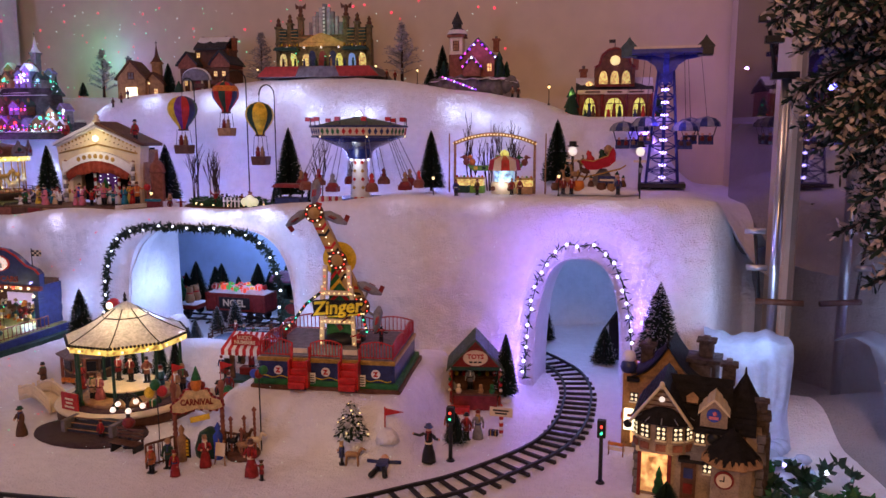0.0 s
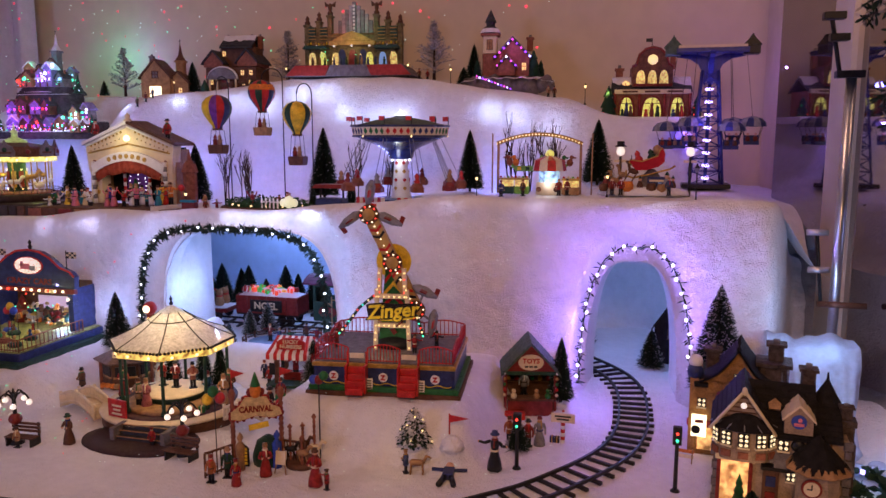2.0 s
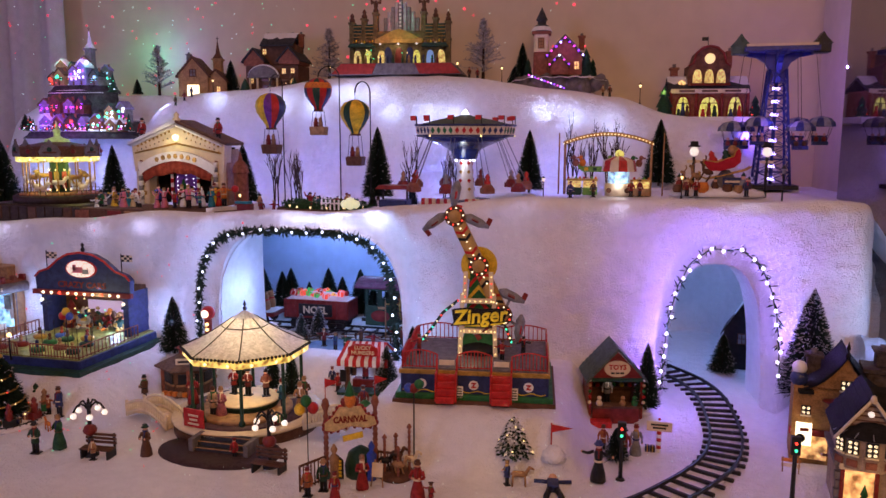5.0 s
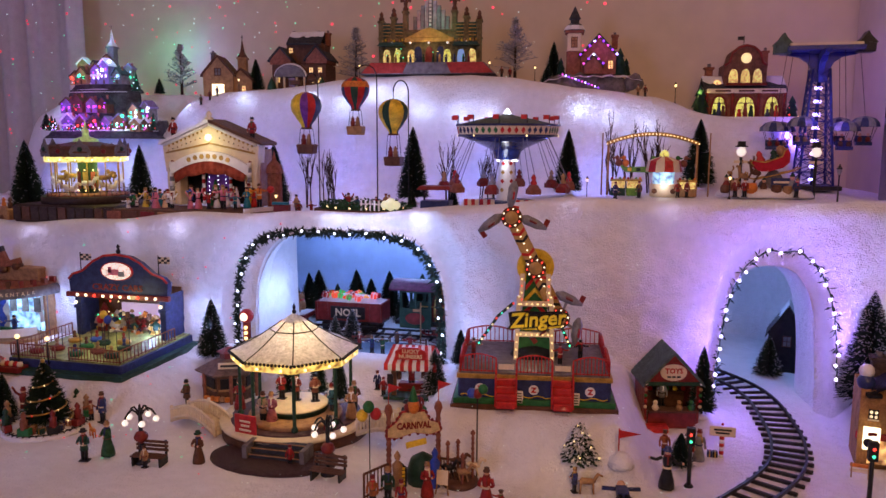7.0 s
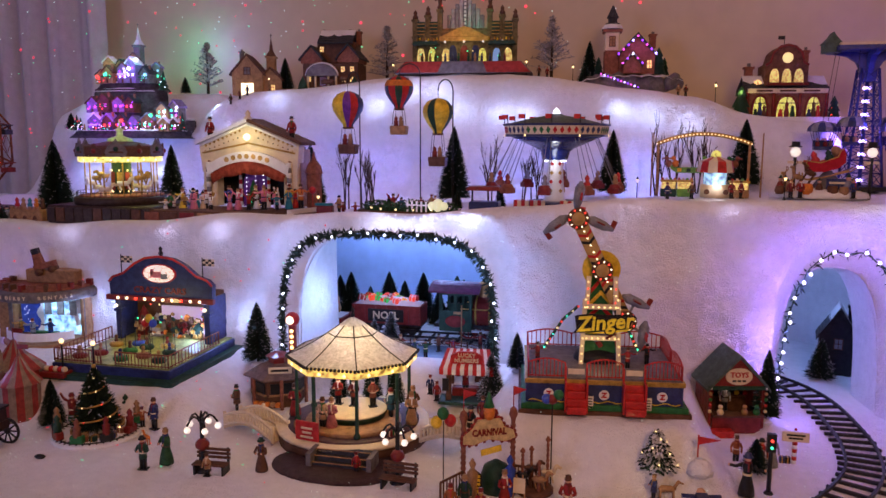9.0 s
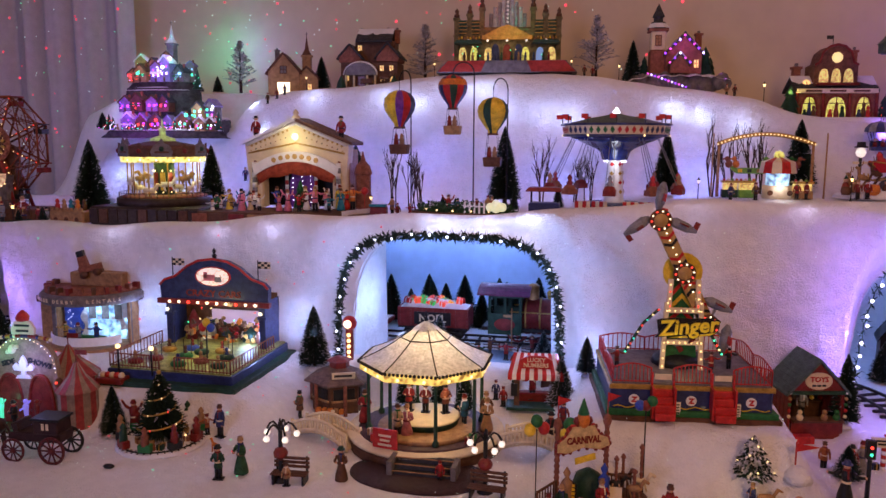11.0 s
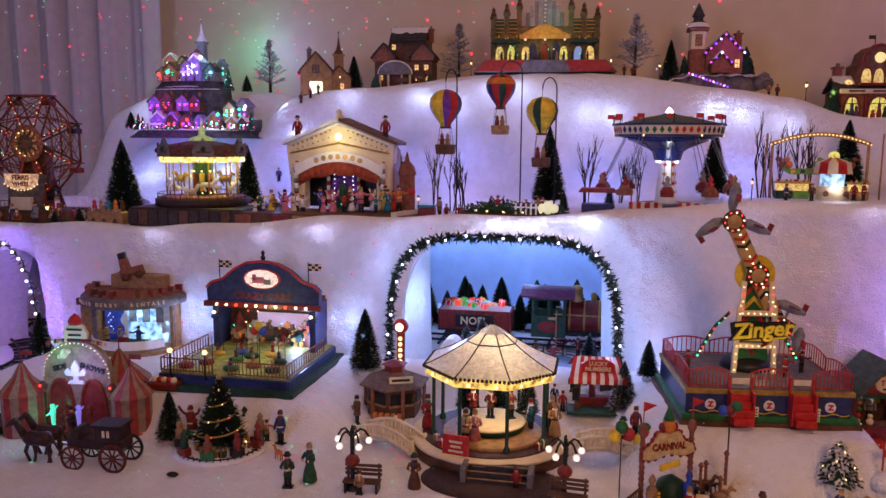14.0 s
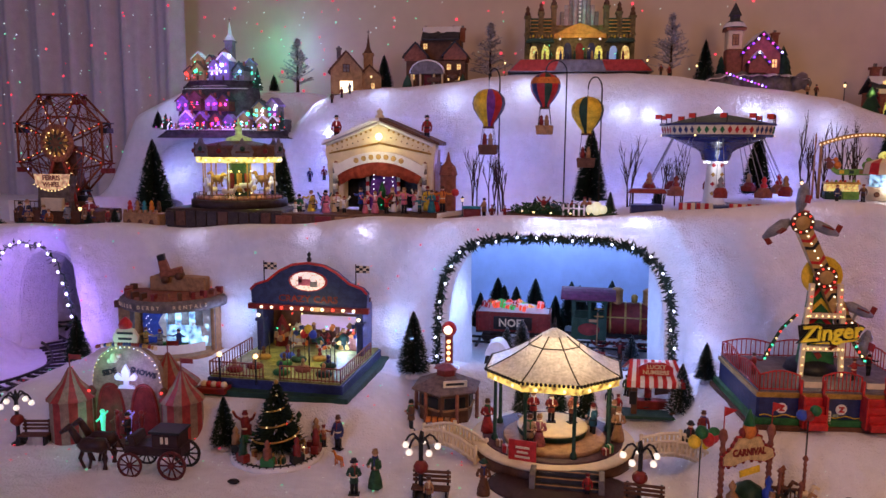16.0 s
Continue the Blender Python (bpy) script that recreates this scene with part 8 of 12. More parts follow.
    part("hub_ring", k, BRICKP, hub, "brown ring round the hub")
    k = Kit()
    k.box((0, -0.052, 0.046), (0.056, 0.01, 0.03))
    part("ticket_box", k, CREAM, t)
    rail_fence(t, (-0.105, -0.048), (-0.02, -0.048), 0.032, 0.02, 8, BROWN)
    rail_fence(t, (0.03, -0.048), (0.105, -0.048), 0.032, 0.02, 8, BROWN)


ferris_wheel()
lamp("wheel_glow", "POINT", (-2.09, 1.54, 0.46), 0.03, (1.0, 0.6, 0.25), 0.01)
for x, m, h in ((-2.16, BROWN, 0.045), (-2.13, NAVY, 0.05), (-2.06, ORANGE, 0.035), (-2.03, GREY, 0.045), (-1.965, RED, 0.055), (-1.99, TAN, 0.04)):
    figurine((x, 1.51 + 0.02 * math.sin(x * 40), sh(x) - 0.002), h * 1.25, m, rnd.uniform(-40, 40), arms=rnd.choice(["down", "front", "out"]), label="small painted figurine near the Ferris wheel")
lamp_post((-1.983, 1.50, sh(-1.983) - 0.01), 0.062)
rs = random.Random(77)


def shrub(x, y, r):
    """Low dark shrub of many small leaves."""
    k = Kit()
    for i in range(160):
        a, e = rs.uniform(0, 6.283), rs.uniform(0, 1.5)
        q = r * rs.uniform(0.55, 1.0)
        c = Vector((q * math.cos(a) * math.cos(e), q * math.sin(a) * math.cos(e) * 0.8, q * math.sin(e) * 0.9))
        d = (c.normalized() + Vector((rs.uniform(-1, 1), rs.uniform(-1, 1), rs.uniform(-0.5, 1)))).normalized() * 0.006
        w = Vector((rs.uniform(-1, 1), rs.uniform(-1, 1), rs.uniform(-1, 1))).normalized() * 0.0024
        k.add([c - w, c + d * 0.5 + w, c + d, c + d * 0.5 - w], [(0, 1, 2, 3)])
    t = thing("shrub", "low dark green shrub on the snow shelf", "shrub", (x, y, sh(x) - 0.004), 0, "shrubs by the wheel")
    part("leaves", k, DKGREEN, t)
    k = Kit()
    k.cyl((0, 0, -0.004), r * 0.12, r * 0.6, 0, None, 6)
    part("stem", k, BARK, t)


for x, y, r in ((-2.200, 1.500, 0.020), (-2.165, 1.480, 0.015), (-2.115, 1.475, 0.017), (-2.050, 1.485, 0.014), (-1.965, 1.470, 0.016), (-1.925, 1.480, 0.019), (-1.900, 1.455, 0.014), (-1.800, 1.455, 0.010)):
    shrub(x, y, r)
for x, y, m, h in ((-2.215, 1.52, DKRED, 0.044), (-2.105, 1.49, TAN, 0.038), (-2.075, 1.50, NAVY, 0.042), (-1.945, 1.49, BROWN, 0.040), (-1.915, 1.50, DKRED, 0.036), (-1.885, 1.49, GREY, 0.036)):
    figurine((x, y, sh(x) - 0.002), h * 1.25, m, rs.uniform(-50, 50), arms=rs.choice(["down", "front"]), label="small painted figurine among the shrubs by the wheel")
for x, h in ((-1.935, 0.045), (-1.872, 0.052)):
    brush_tree((x, 1.462, sh(x) - 0.006), h, h * 0.30, 260, 31, "tiny dark bottle-brush fir beside the toy fort", 0.02)


def toy_fort():
    t = thing("toy_fort", "pale yellow toy fort with small figures behind its wall", "toy fort", (-1.812, 1.476, sh(-1.812) + 0.003))
    k = Kit()
    k.box((0, 0, 0.017), (0.085, 0.030, 0.034))
    for i in range(7):
        k.box((-0.036 + 0.012 * i, -0.012, 0.037), (0.006, 0.006, 0.006))
    w = part("wall", k, TAN, t)
    for x in (-0.026, 0.0, 0.026):
        k = Kit()
        k.prism(arch_outline(x, 0.006, 0.020, 0.002, 2.3, 10), -0.0165, -0.015)
        part("arch", k, BROWN, w)
    for i, m in enumerate((RED, TAN, TEAL, ORANGE, BROWN)):
        k = Kit()
        k.lathe((-0.034 + 0.017 * i, 0.003, 0.033), [(0.006, 0), (0.005, 0.008), (0.006, 0.012), (0.003, 0.015), (0.005, 0.020), (0.001, 0.026)], 8)
        part("guard", k, m, t)


toy_fort()


PLINTH = mat("dark_walnut", (0.040, 0.022, 0.016), 0.5)


def carousel():
    t = thing("carousel", "golden lit carousel with a dark crown roof and galloping horses", "carousel", (-1.632, 1.565, sh(-1.630) + 0.041))
    R = 0.092
    k = Kit()
    k.lathe((0, 0, 0), [(R * 1.12, 0), (R * 1.12, 0.016), (R * 1.08, 0.018)], 32)
    part("base", k, PLINTH, t)
    k = Kit()
    k.box((0.012, -0.004, -0.021), (0.262, 0.205, 0.044))
    pn = part("plinth", k, PLINTH, t, "dark brown wooden plinth")
    for i in range(11):
        k = Kit()
        k.box((-0.107 + 0.0238 * i, -0.108, -0.019), (0.0205, 0.004, 0.030))
        part("panel", k, (PLINTH, BROWN)[i % 4 == 1], pn)
    k = Kit()
    k.lathe((0, 0, 0.016), [(R * 1.0, 0), (R, 0.005), (R * 0.9, 0.006)], 32)
    part("deck", k, BRICKP, t, "dark red-brown deck")
    for i in range(16):
        a, b = 2 * math.pi * i / 16, 2 * math.pi * (i + 1) / 16
        rail_fence(t, (R * 1.07 * math.cos(a), R * 1.07 * math.sin(a)), (R * 1.07 * math.cos(b), R * 1.07 * math.sin(b)), 0.017, 0.012, 3, BLACK)
    k = Kit()
    k.cyl((0, 0, 0.02), 0.022, 0.075, 0, None, 8)
    dm = part("drum", k, DKGREEN, t, "dark green centre drum with bulbs")
    for i in range(8):
        a = 2 * math.pi * (i + 0.5) / 8
        k = Kit()
        k.box((0, -0.0215, 0.052), (0.011, 0.002, 0.040))
        pn = part("mirror_panel", k, (GOLD, DKRED)[i % 2], dm, at=Matrix.Rotation(a, 4, "Z"))
        for z in (0.028, 0.076):
            bulb(dm, (0.024 * math.cos(a), 0.024 * math.sin(a), z), 0.0018, G_WARM)
    for i in range(12):
        a = 2 * math.pi * i / 12 + 0.13
        k = Kit()
        k.cyl((R * 0.84 * math.cos(a), R * 0.84 * math.sin(a), 0.02), 0.0016, 0.078, 0, None, 6)
        part("pole", k, GOLD, t)
        k = Kit()
        r, h = (0.66 + 0.14 * (i % 2)) * R, 0.036 + 0.012 * (i % 3)
        o = Vector((r * math.cos(a), r * math.sin(a), h))
        d = Vector((-math.sin(a), math.cos(a), 0))
        k.rod(o - d * 0.013, o + d * 0.011, 0.0058, 0, 8)
        k.rod(o + d * 0.010, o + d * 0.018 + Vector((0, 0, 0.013)), 0.004, 0, 6)
        k.rod(o + d * 0.017 + Vector((0, 0, 0.013)), o + d * 0.026 + Vector((0, 0, 0.009)), 0.003, 0, 6)
        for q in (-0.010, 0.008):
            k.rod(o + d * q, o + d * (q + 0.006) + Vector((0, 0, -0.015)), 0.0018, 0, 5)
        part("horse", k, (CREAM, WHITE, GOLD)[i % 3], t, "cream and gold carousel horse")
    k = Kit()
    k.lathe((0, 0, 0.096), [(R * 0.97, 0), (R * 0.99, 0.002), (R * 0.99, 0.012), (R * 0.93, 0.013)], 32)
    bd = part("light_band", k, G_RING, t, "bright yellow lit band")
    for i in range(16):
        a = 2 * math.pi * i / 16
        bulb(bd, (R * 0.955 * math.cos(a), R * 0.955 * math.sin(a), 0.101), 0.0040, G_WINW)
    k = Kit()
    k.lathe((0, 0, 0.108), [(R * 0.98, 0), (R * 1.04, 0.010), (R * 1.0, 0.022), (R * 0.75, 0.026), (R * 0.3, 0.034), (0.02, 0.038)], 24)
    rf = part("roof", k, BROWN, t)
    for i in range(12):
        a = 2 * math.pi * i / 12
        k = Kit()
        hh = 0.041 if i % 2 == 0 else 0.030
        k.prism([(-0.020, 0), (0.020, 0), (0.023, hh * 0.30), (0.016, hh * 0.62), (0.007, hh * 0.72), (0, hh), (-0.007, hh * 0.72), (-0.016, hh * 0.62), (-0.023, hh * 0.30)], -0.002, 0.002)
        k.ball((0, -0.002, hh * 0.42), 0.006, 1, 8)
        cr = part("crest", k, [BROWN if i % 2 else STONE, DKRED if i % 2 else DKGREEN], rf, at=Matrix.Translation((R * 1.0 * math.cos(a), R * 1.0 * math.sin(a), 0.108)) @ Matrix.Rotation(a + math.pi / 2, 4, "Z"))
    k = Kit()
    k.lathe((0, 0, 0.140), [(0.030, 0), (0.026, 0.008), (0.008, 0.014), (0.007, 0.024), (0.010, 0.028), (0.003, 0.034), (0.0008, 0.052)], 12)
    part("lantern_top", k, G_LANT, rf, "green and gold glowing roof lantern")


G_RING = glow("lit_carousel_ring", (1.0, 0.84, 0.22), 1.15, 150)
G_LANT = glow("lit_roof_lantern", (0.55, 0.75, 0.25), 0.28, 160)
carousel()
lamp("carousel_light", "POINT", (-1.630, 1.495, 0.415), 0.050, (0.80, 0.95, 0.28), 0.006)
lamp("carousel_light", "POINT", (-1.668, 1.565, 0.410), 0.080, (0.80, 0.90, 0.28), 0.006)
lamp("carousel_light", "POINT", (-1.592, 1.565, 0.410), 0.080, (0.80, 0.90, 0.28), 0.006)


SWAG = mat("rust_velvet", (0.30, 0.045, 0.018), 0.7)


def theatre_stage():
    t = thing("stage_theatre", "cream fairground theatre with a lit gable and a curtained stage", "theatre", (-1.318, 1.60, sh(-1.318) - 0.004), 0, "", 1.12)
    k = Kit()
    k.box((0.0, -0.070, 0.008), (0.340, 0.115, 0.024))
    pf = part("platform", k, BROWN, t)
    for i in range(9):
        k = Kit()
        k.box((-0.15 + 0.0375 * i, -0.1285, 0.008), (0.030, 0.003, 0.017))
        part("front_panel", k, (BRICKP, TAN, DKRED, BROWN)[i * 7 % 4], pf)
    z = 0.020
    W = 0.205
    for s in (-1, 1):
        k = Kit()
        k.box((s * 0.088, 0.0, z + 0.052), (0.030, 0.03, 0.104))
        part("pier", k, CREAM, t)
        for j in range(9):
            k = Kit()
            k.cyl((s * 0.088, -0.020, z + 0.010 * j), 0.0048, 0.010, 0, None, 8)
            part("striped_column", k, GREY if j % 2 else WHITE, t)
    arch = [(-0.103, z + 0.070)] + [(0.073 * math.cos(math.pi - a), z + 0.056 + 0.040 * math.sin(a)) for a in [math.pi * i / 14 for i in range(15)]] + [(0.103, z + 0.070), (0.108, z + 0.118), (0.108, z + 0.126), (0.0, z + 0.170), (-0.108, z + 0.126), (-0.108, z + 0.118)]
    k = Kit()
    k.prism(arch, -0.016, 0.012)
    fr = part("gable_front", k, CREAM, t, "cream gable front with painted scrolls")
    bow = [(-1 + 2 * i / 20) for i in range(21)]
    k = Kit()
    k.prism([(0.090 * b, z + 0.082 + 0.030 * (1 - b * b)) for b in bow][::-1] + [(0.086 * b, z + 0.064 + 0.028 * (1 - b * b)) for b in bow], -0.026, -0.016)
    ar = part("name_band", k, WHITE, fr, "broad white bowed name band")
    for i in range(7):
        b = -0.5 + i / 6
        k = Kit()
        k.lathe((0.088 * b, -0.0262, z + 0.073 + 0.029 * (1 - b * b)), [(0.0052, 0), (0.0046, 0.001)], 10, 0, False, Matrix.Rotation(radians(90), 3, "X"))
        part("text_bar", k, GOLD, ar)
    for s in (-1, 1):
        for i in range(9):
            k = Kit()
            k.ball((s * (0.018 + 0.0095 * i), -0.0165, z + 0.152 - 0.0037 * i), 0.0024, 0, 6)
            part("scroll_bead", k, GOLD, fr)
        k = Kit()
        k.prism([(0, z + 0.170), (s * 0.116, z + 0.124), (s * 0.116, z + 0.130), (0, z + 0.177)][::s], -0.022, 0.050)
        part("roof", k, SNOW if s < 0 else BROWN, t, "snowed-over roof slope" if s < 0 else "dark brown roof slope")
    for s in (-1, 1):
        k = Kit()
        k.rod((0, -0.019, z + 0.166), (s * 0.104, -0.019, z + 0.124), 0.0030)
        part("gable_mould", k, WHITE, fr)
        k = Kit()
        k.rod((0, -0.018, z + 0.128), (s * 0.100, -0.018, z + 0.108), 0.0018)
        part("gilt_mould", k, GOLD, fr)
        for i in range(8):
            k = Kit()
            k.ball((s * (0.022 + 0.0105 * i), -0.017, z + 0.138 - 0.0036 * i), 0.0014, 0, 6, 1.0)
            part("painted_scroll", k, (DKGREEN, GOLD, BRICKP)[i % 3], fr)
        for i in range(6):
            k = Kit()
            k.box((s * (0.082 + 0.006 * (i % 2)), -0.0165, z + 0.024 + 0.013 * i), (0.006, 0.003, 0.008), 0, 0, 1, 0, 20)
            part("pier_ornament", k, (GOLD, DKGREEN, BRICKP)[i % 3], fr)
    bulb(fr, (0.0, -0.022, z + 0.140), 0.0070, G_WINW)
    k = Kit()
    k.lathe((0, -0.015, z + 0.172), [(0.006, 0), (0.009, 0.006), (0.004, 0.010), (0.006, 0.015), (0.001, 0.021)], 10)
    part("finial", k, CREAM, t)
    for s in (-1, 1):
        k = Kit()
        k.box((s * 0.098, 0.022, z + 0.058), (0.014, 0.054, 0.116))
        part("side_wall", k, TAN, t)
    k = Kit()
    k.box((0, 0.048, z + 0.06), (0.19, 0.006, 0.12))
    part("back_wall", k, BLACK, t)
    k = Kit()
    k.sheet(52, 8, lambda u, v: (0.083 * (1 - 2 * u) * (1 - 0.08 * v), -0.021 - 0.0012 * math.sin(24 * math.pi * u) - 0.004 * math.sin(math.pi * v), z + 0.066 + 0.027 * (1 - (1 - 2 * u) ** 2) - v * (0.014 + 0.010 * (1 - (2 * abs(u - 0.5)) ** 2) + 0.004 * abs(math.sin(3.5 * math.pi * u)))))
    part("swag_curtain", k, SWAG, t, "rust-red swagged curtain")
    k = Kit()
    k.prism(arch_outline(0, 0.028, z + 0.080, z, 3.0, 16), 0.010, 0.014)
    dr = part("star_panel", k, PURPLE, t, "purple star-spangled panel")
    for i in range(22):
        bulb(dr, (0.022 * math.sin(i * 2.1), 0.0095, z + 0.008 + 0.062 * ((i * 0.618) % 1)), 0.0010, G_COOL)
    for s in (-1, 1):
        for j in range(8):
            k = Kit()
            k.cyl((s * 0.031, 0.006, z + 0.009 * j), 0.0032, 0.009, 0, None, 8)
            part("candy_column", k, RED if j % 2 else WHITE, t)
    k = Kit()
    k.lathe((0, 0.0, z), [(0.015, 0), (0.010, 0.018), (0.012, 0.018), (0.006, 0.034), (0.008, 0.034), (0.001, 0.054)], 10)
    tr = part("stage_tree", k, GREEN, t)
    for i in range(16):
        f = i / 16
        bulb(tr, (0.013 * (1 - f) * math.cos(i * 2.4), 0.013 * (1 - f) * math.sin(i * 2.4), z + 0.004 + 0.046 * f), 0.0012, (G_WARM, G_RED, G_GRN)[i % 3])
    # side turret
    k = Kit()
    k.lathe((0.128, 0.01, z), [(0.015, 0), (0.015, 0.066), (0.018, 0.069), (0.014, 0.084), (0.005, 0.094), (0.001, 0.112)], 10, 0, False)
    part("side_turret", k, BRICKP, t, "brick side turret")
    for s in (-1, 1):
        k = Kit()
        k.box((s * 0.100, -0.004, z + 0.126), (0.016, 0.016, 0.012))
        part("pedestal", k, CREAM, t)


theatre_stage()
for x in (-1.418, -1.218):
    figurine((x, 1.594, 0.478), 0.054, RED, 0, legs=BLACK, hat=BLACK, label="toy soldier figurine standing on the theatre roof")
for i, (x, m, sk) in enumerate(((-1.470, GREEN, False), (-1.452, YELLOW, True), (-1.430, TEAL, True), (-1.412, PINK, True), (-1.395, WHITE, False), (-1.350, BLUEP, False), (-1.306, PINK, True), (-1.275, BROWN, False), (-1.262, WHITE, True), (-1.245, PINK, False), (-1.225, WHITE, True), (-1.206, YELLOW, True), (-1.188, TEAL, True), (-1.170, ORANGE, False))):
    figurine((x, 1.525 + 0.022 * ((i * 7) % 3 - 1), sh(x) + 0.018), 0.046 + 0.006 * (i % 2), m, rnd.uniform(-50, 50), skirt=sk, arms=("front", "out", "up", "down")[i % 4], label="brightly painted dancer figurine on the stage platform")
for i in range(15):  # crowd beside and before the stage
    x = -1.475 + 0.31 * ((i * 0.618) % 1)
    if -1.40 < x < -1.24 and i % 3 == 0:
        continue
    figurine((x, 1.492 + 0.016 * (i % 3), sh(x) + 0.018), 0.034 + 0.004 * (i % 3), (WHITE, RED, CREAM, TEAL, PINK, GOLD, WHITE)[i % 7], 40 * math.sin(i * 3), skirt=i % 2 == 0, arms=("out", "up", "front")[i % 3], label="small bright dancer figurine on the stage platform")
lamp("stage_light", "POINT", (-1.318, 1.50, 0.43), 0.07, (1.0, 0.82, 0.6), 0.008)
lamp("stage_light", "POINT", (-1.318, 1.545, 0.484), 0.060, (1.0, 0.90, 0.42), 0.004)


def swing_ride():
    t = thing("swing_carousel", "chair swing carousel with a navy canopy and diamond band", "swing ride", (-0.635, 1.585, sh(-0.635) - 0.002), 0, "", 1.07)
    R = 0.1
    k = Kit()
    k.lathe((0, 0, 0), [(0.060, 0), (0.060, 0.008), (0.050, 0.010)], 24)
    part("base", k, NAVY, t)
    k = Kit()
    k.lathe((0, 0, 0.008), [(0.024, 0), (0.0195, 0.006), (0.0130, 0.085), (0.016, 0.090)], 16)
    mast = part("mast", k, WHITE, t, "white lit mast with red diamonds")
    for i in range(4):
        for j in range(3):
            k = Kit()
            k.box((0, 0, 0), (0.006, 0.001, 0.006), 0, 0, 1, 0, 45)
            a = math.pi * 2 * j / 6 - 1.9
            rr = 0.0188 - 0.0014 * i
            part("diamond", k, RED if i % 2 else GOLD, mast, at=Matrix.Translation((rr * math.cos(a), rr * math.sin(a), 0.030 + 0.017 * i)) @ Matrix.Rotation(a + math.pi / 2, 4, "Z"))
    for j in range(8):
        bulb(mast, (0.019 * math.cos(j * 0.785), 0.019 * math.sin(j * 0.785), 0.086), 0.0018, G_COOL)
    k = Kit()
    k.lathe((0, 0, 0.108), [(0.018, -0.020), (0.024, -0.018), (0.028, -0.004), (0.036, 0.002), (0.064, 0.014), (R * 0.95, 0.027)], 24)
    part("underside", k, mat("deep_blue_gloss", (0.012, 0.022, 0.15), 0.25, coat=0.6), t, "deep blue funnel underside")
    for i in range(12):
        a0, a1 = 2 * math.pi * i / 12, 2 * math.pi * (i + 1) / 12
        p = [Vector((math.cos(a), math.sin(a), 0)) for a in (a0, a1)]
        k = Kit()
        z0, z1 = Vector((0, 0, 0.134)), Vector((0, 0, 0.154))
        k.add([p[0] * R * 0.96 + z0, p[1] * R * 0.96 + z0, p[1] * R + z1, p[0] * R + z1, p[0] * R * 0.92 + z0, p[1] * R * 0.92 + z0, p[1] * R * 0.95 + z1, p[0] * R * 0.95 + z1], [(0, 1, 2, 3), (7, 6, 5, 4), (3, 2, 6, 7), (1, 0, 4, 5)])
        pn = part("band_panel", k, CREAM, t, "cream band panel with diamonds")
        m = (RED, NAVY, GREEN)[i % 3]
        for j in range(4):
            f = (j + 0.5) / 4
            q = (p[0].lerp(p[1], f)) * R * 0.983
            am = (a0 + a1) / 2
            k = Kit()
            k.box((0, 0, 0), (0.0072, 0.0012, 0.0072), 0, 0, 1, 0, 45)
            part("diamond", k, m, pn, at=Matrix.Translation((q.x, q.y, 0.144)) @ Matrix.Rotation(am + math.pi / 2, 4, "Z") @ Matrix.Rotation(radians(11), 4, "X") @ Matrix.Diagonal((0.8, 1, 1.3, 1)))
        k = Kit()
        k.tube([p[0] * R * 1.005 + z1, p[1] * R * 1.005 + z1], 0.0022)
        k.tube([p[0] * R * 0.965 + z0, p[1] * R * 0.965 + z0], 0.0022)
        part("band_rim", k, NAVY, pn)
        k = Kit()
        k.rod(p[0] * R * 0.99 + z1, p[0] * R * 0.99 + z1 + Vector((0, 0, 0.018)), 0.0009)
        fp = part("flag_pole", k, BLACK, t)
        k = Kit()
        o = p[0] * R * 0.99 + z1 + Vector((0, 0, 0.013))
        k.box(o + Vector((-0.006, 0, 0.001)), (0.011, 0.0008, 0.008))
        part("flag", k, RED, fp)
        if i % 2 == 0:
            bulb(t, p[0] * R * 0.975 + z0, 0.002, G_WARM)
    k = Kit()
    k.lathe((0, 0, 0.154), [(R * 0.99, 0), (0.05, 0.012), (0.016, 0.018), (0.006, 0.022)], 12, 0, False)
    rf = part("roof", k, ROOFGREEN, t)
    k = Kit()
    k.lathe((0, 0, 0.174), [(0.008, 0), (0.006, 0.005), (0.001, 0.012)], 10)
    part("roof_light", k, G_COOL, rf)
    for i in range(10):
        a = 2 * math.pi * i / 10 + 0.25
        d = Vector((math.cos(a), math.sin(a), 0))
        top = d * R * 0.80 + Vector((0, 0, 0.132))
        seat = d * R * 1.22 + Vector((0, 0, 0.034))
        side = Vector((-d.y, d.x, 0)) * 0.007
        k = Kit()
        for s in (-1, 1):
            k.rod(top + side * s * 0.5, seat + side * s + Vector((0, 0, 0.01)), 0.0007, 0, 4)
        ch = part("chain", k, GREY, t)
        k = Kit()
        k.box(seat, (0.020, 0.022, 0.010), 0, math.degrees(a))
        k.ball(seat + Vector((0, 0, 0.004)), 0.0125, 0, 8, 0.8)
        k.lathe(seat, [(0.006, 0), (0.005, 0.012), (0.0065, 0.016), (0.003, 0.020), (0.005, 0.025), (0.001, 0.031)], 8, 1)
        part("seat", k, [DKRED if i % 2 else BRICKP, (RED, TAN, DKRED, GREY)[i % 4]], ch)
    for x in (-0.055, -0.025, 0.03, 0.06):
        k = Kit()
        for j in range(4):
            k.box((x - 0.0105 + 0.007 * j, -0.072, 0.008), (0.0065, 0.006, 0.015), j % 2)
        part("striped_fence", k, [RED, CREAM], t)


swing_ride()
lamp("swing_light", "POINT", (-0.635, 1.55, 0.435), 0.030, (0.8, 0.85, 1.0), 0.008)


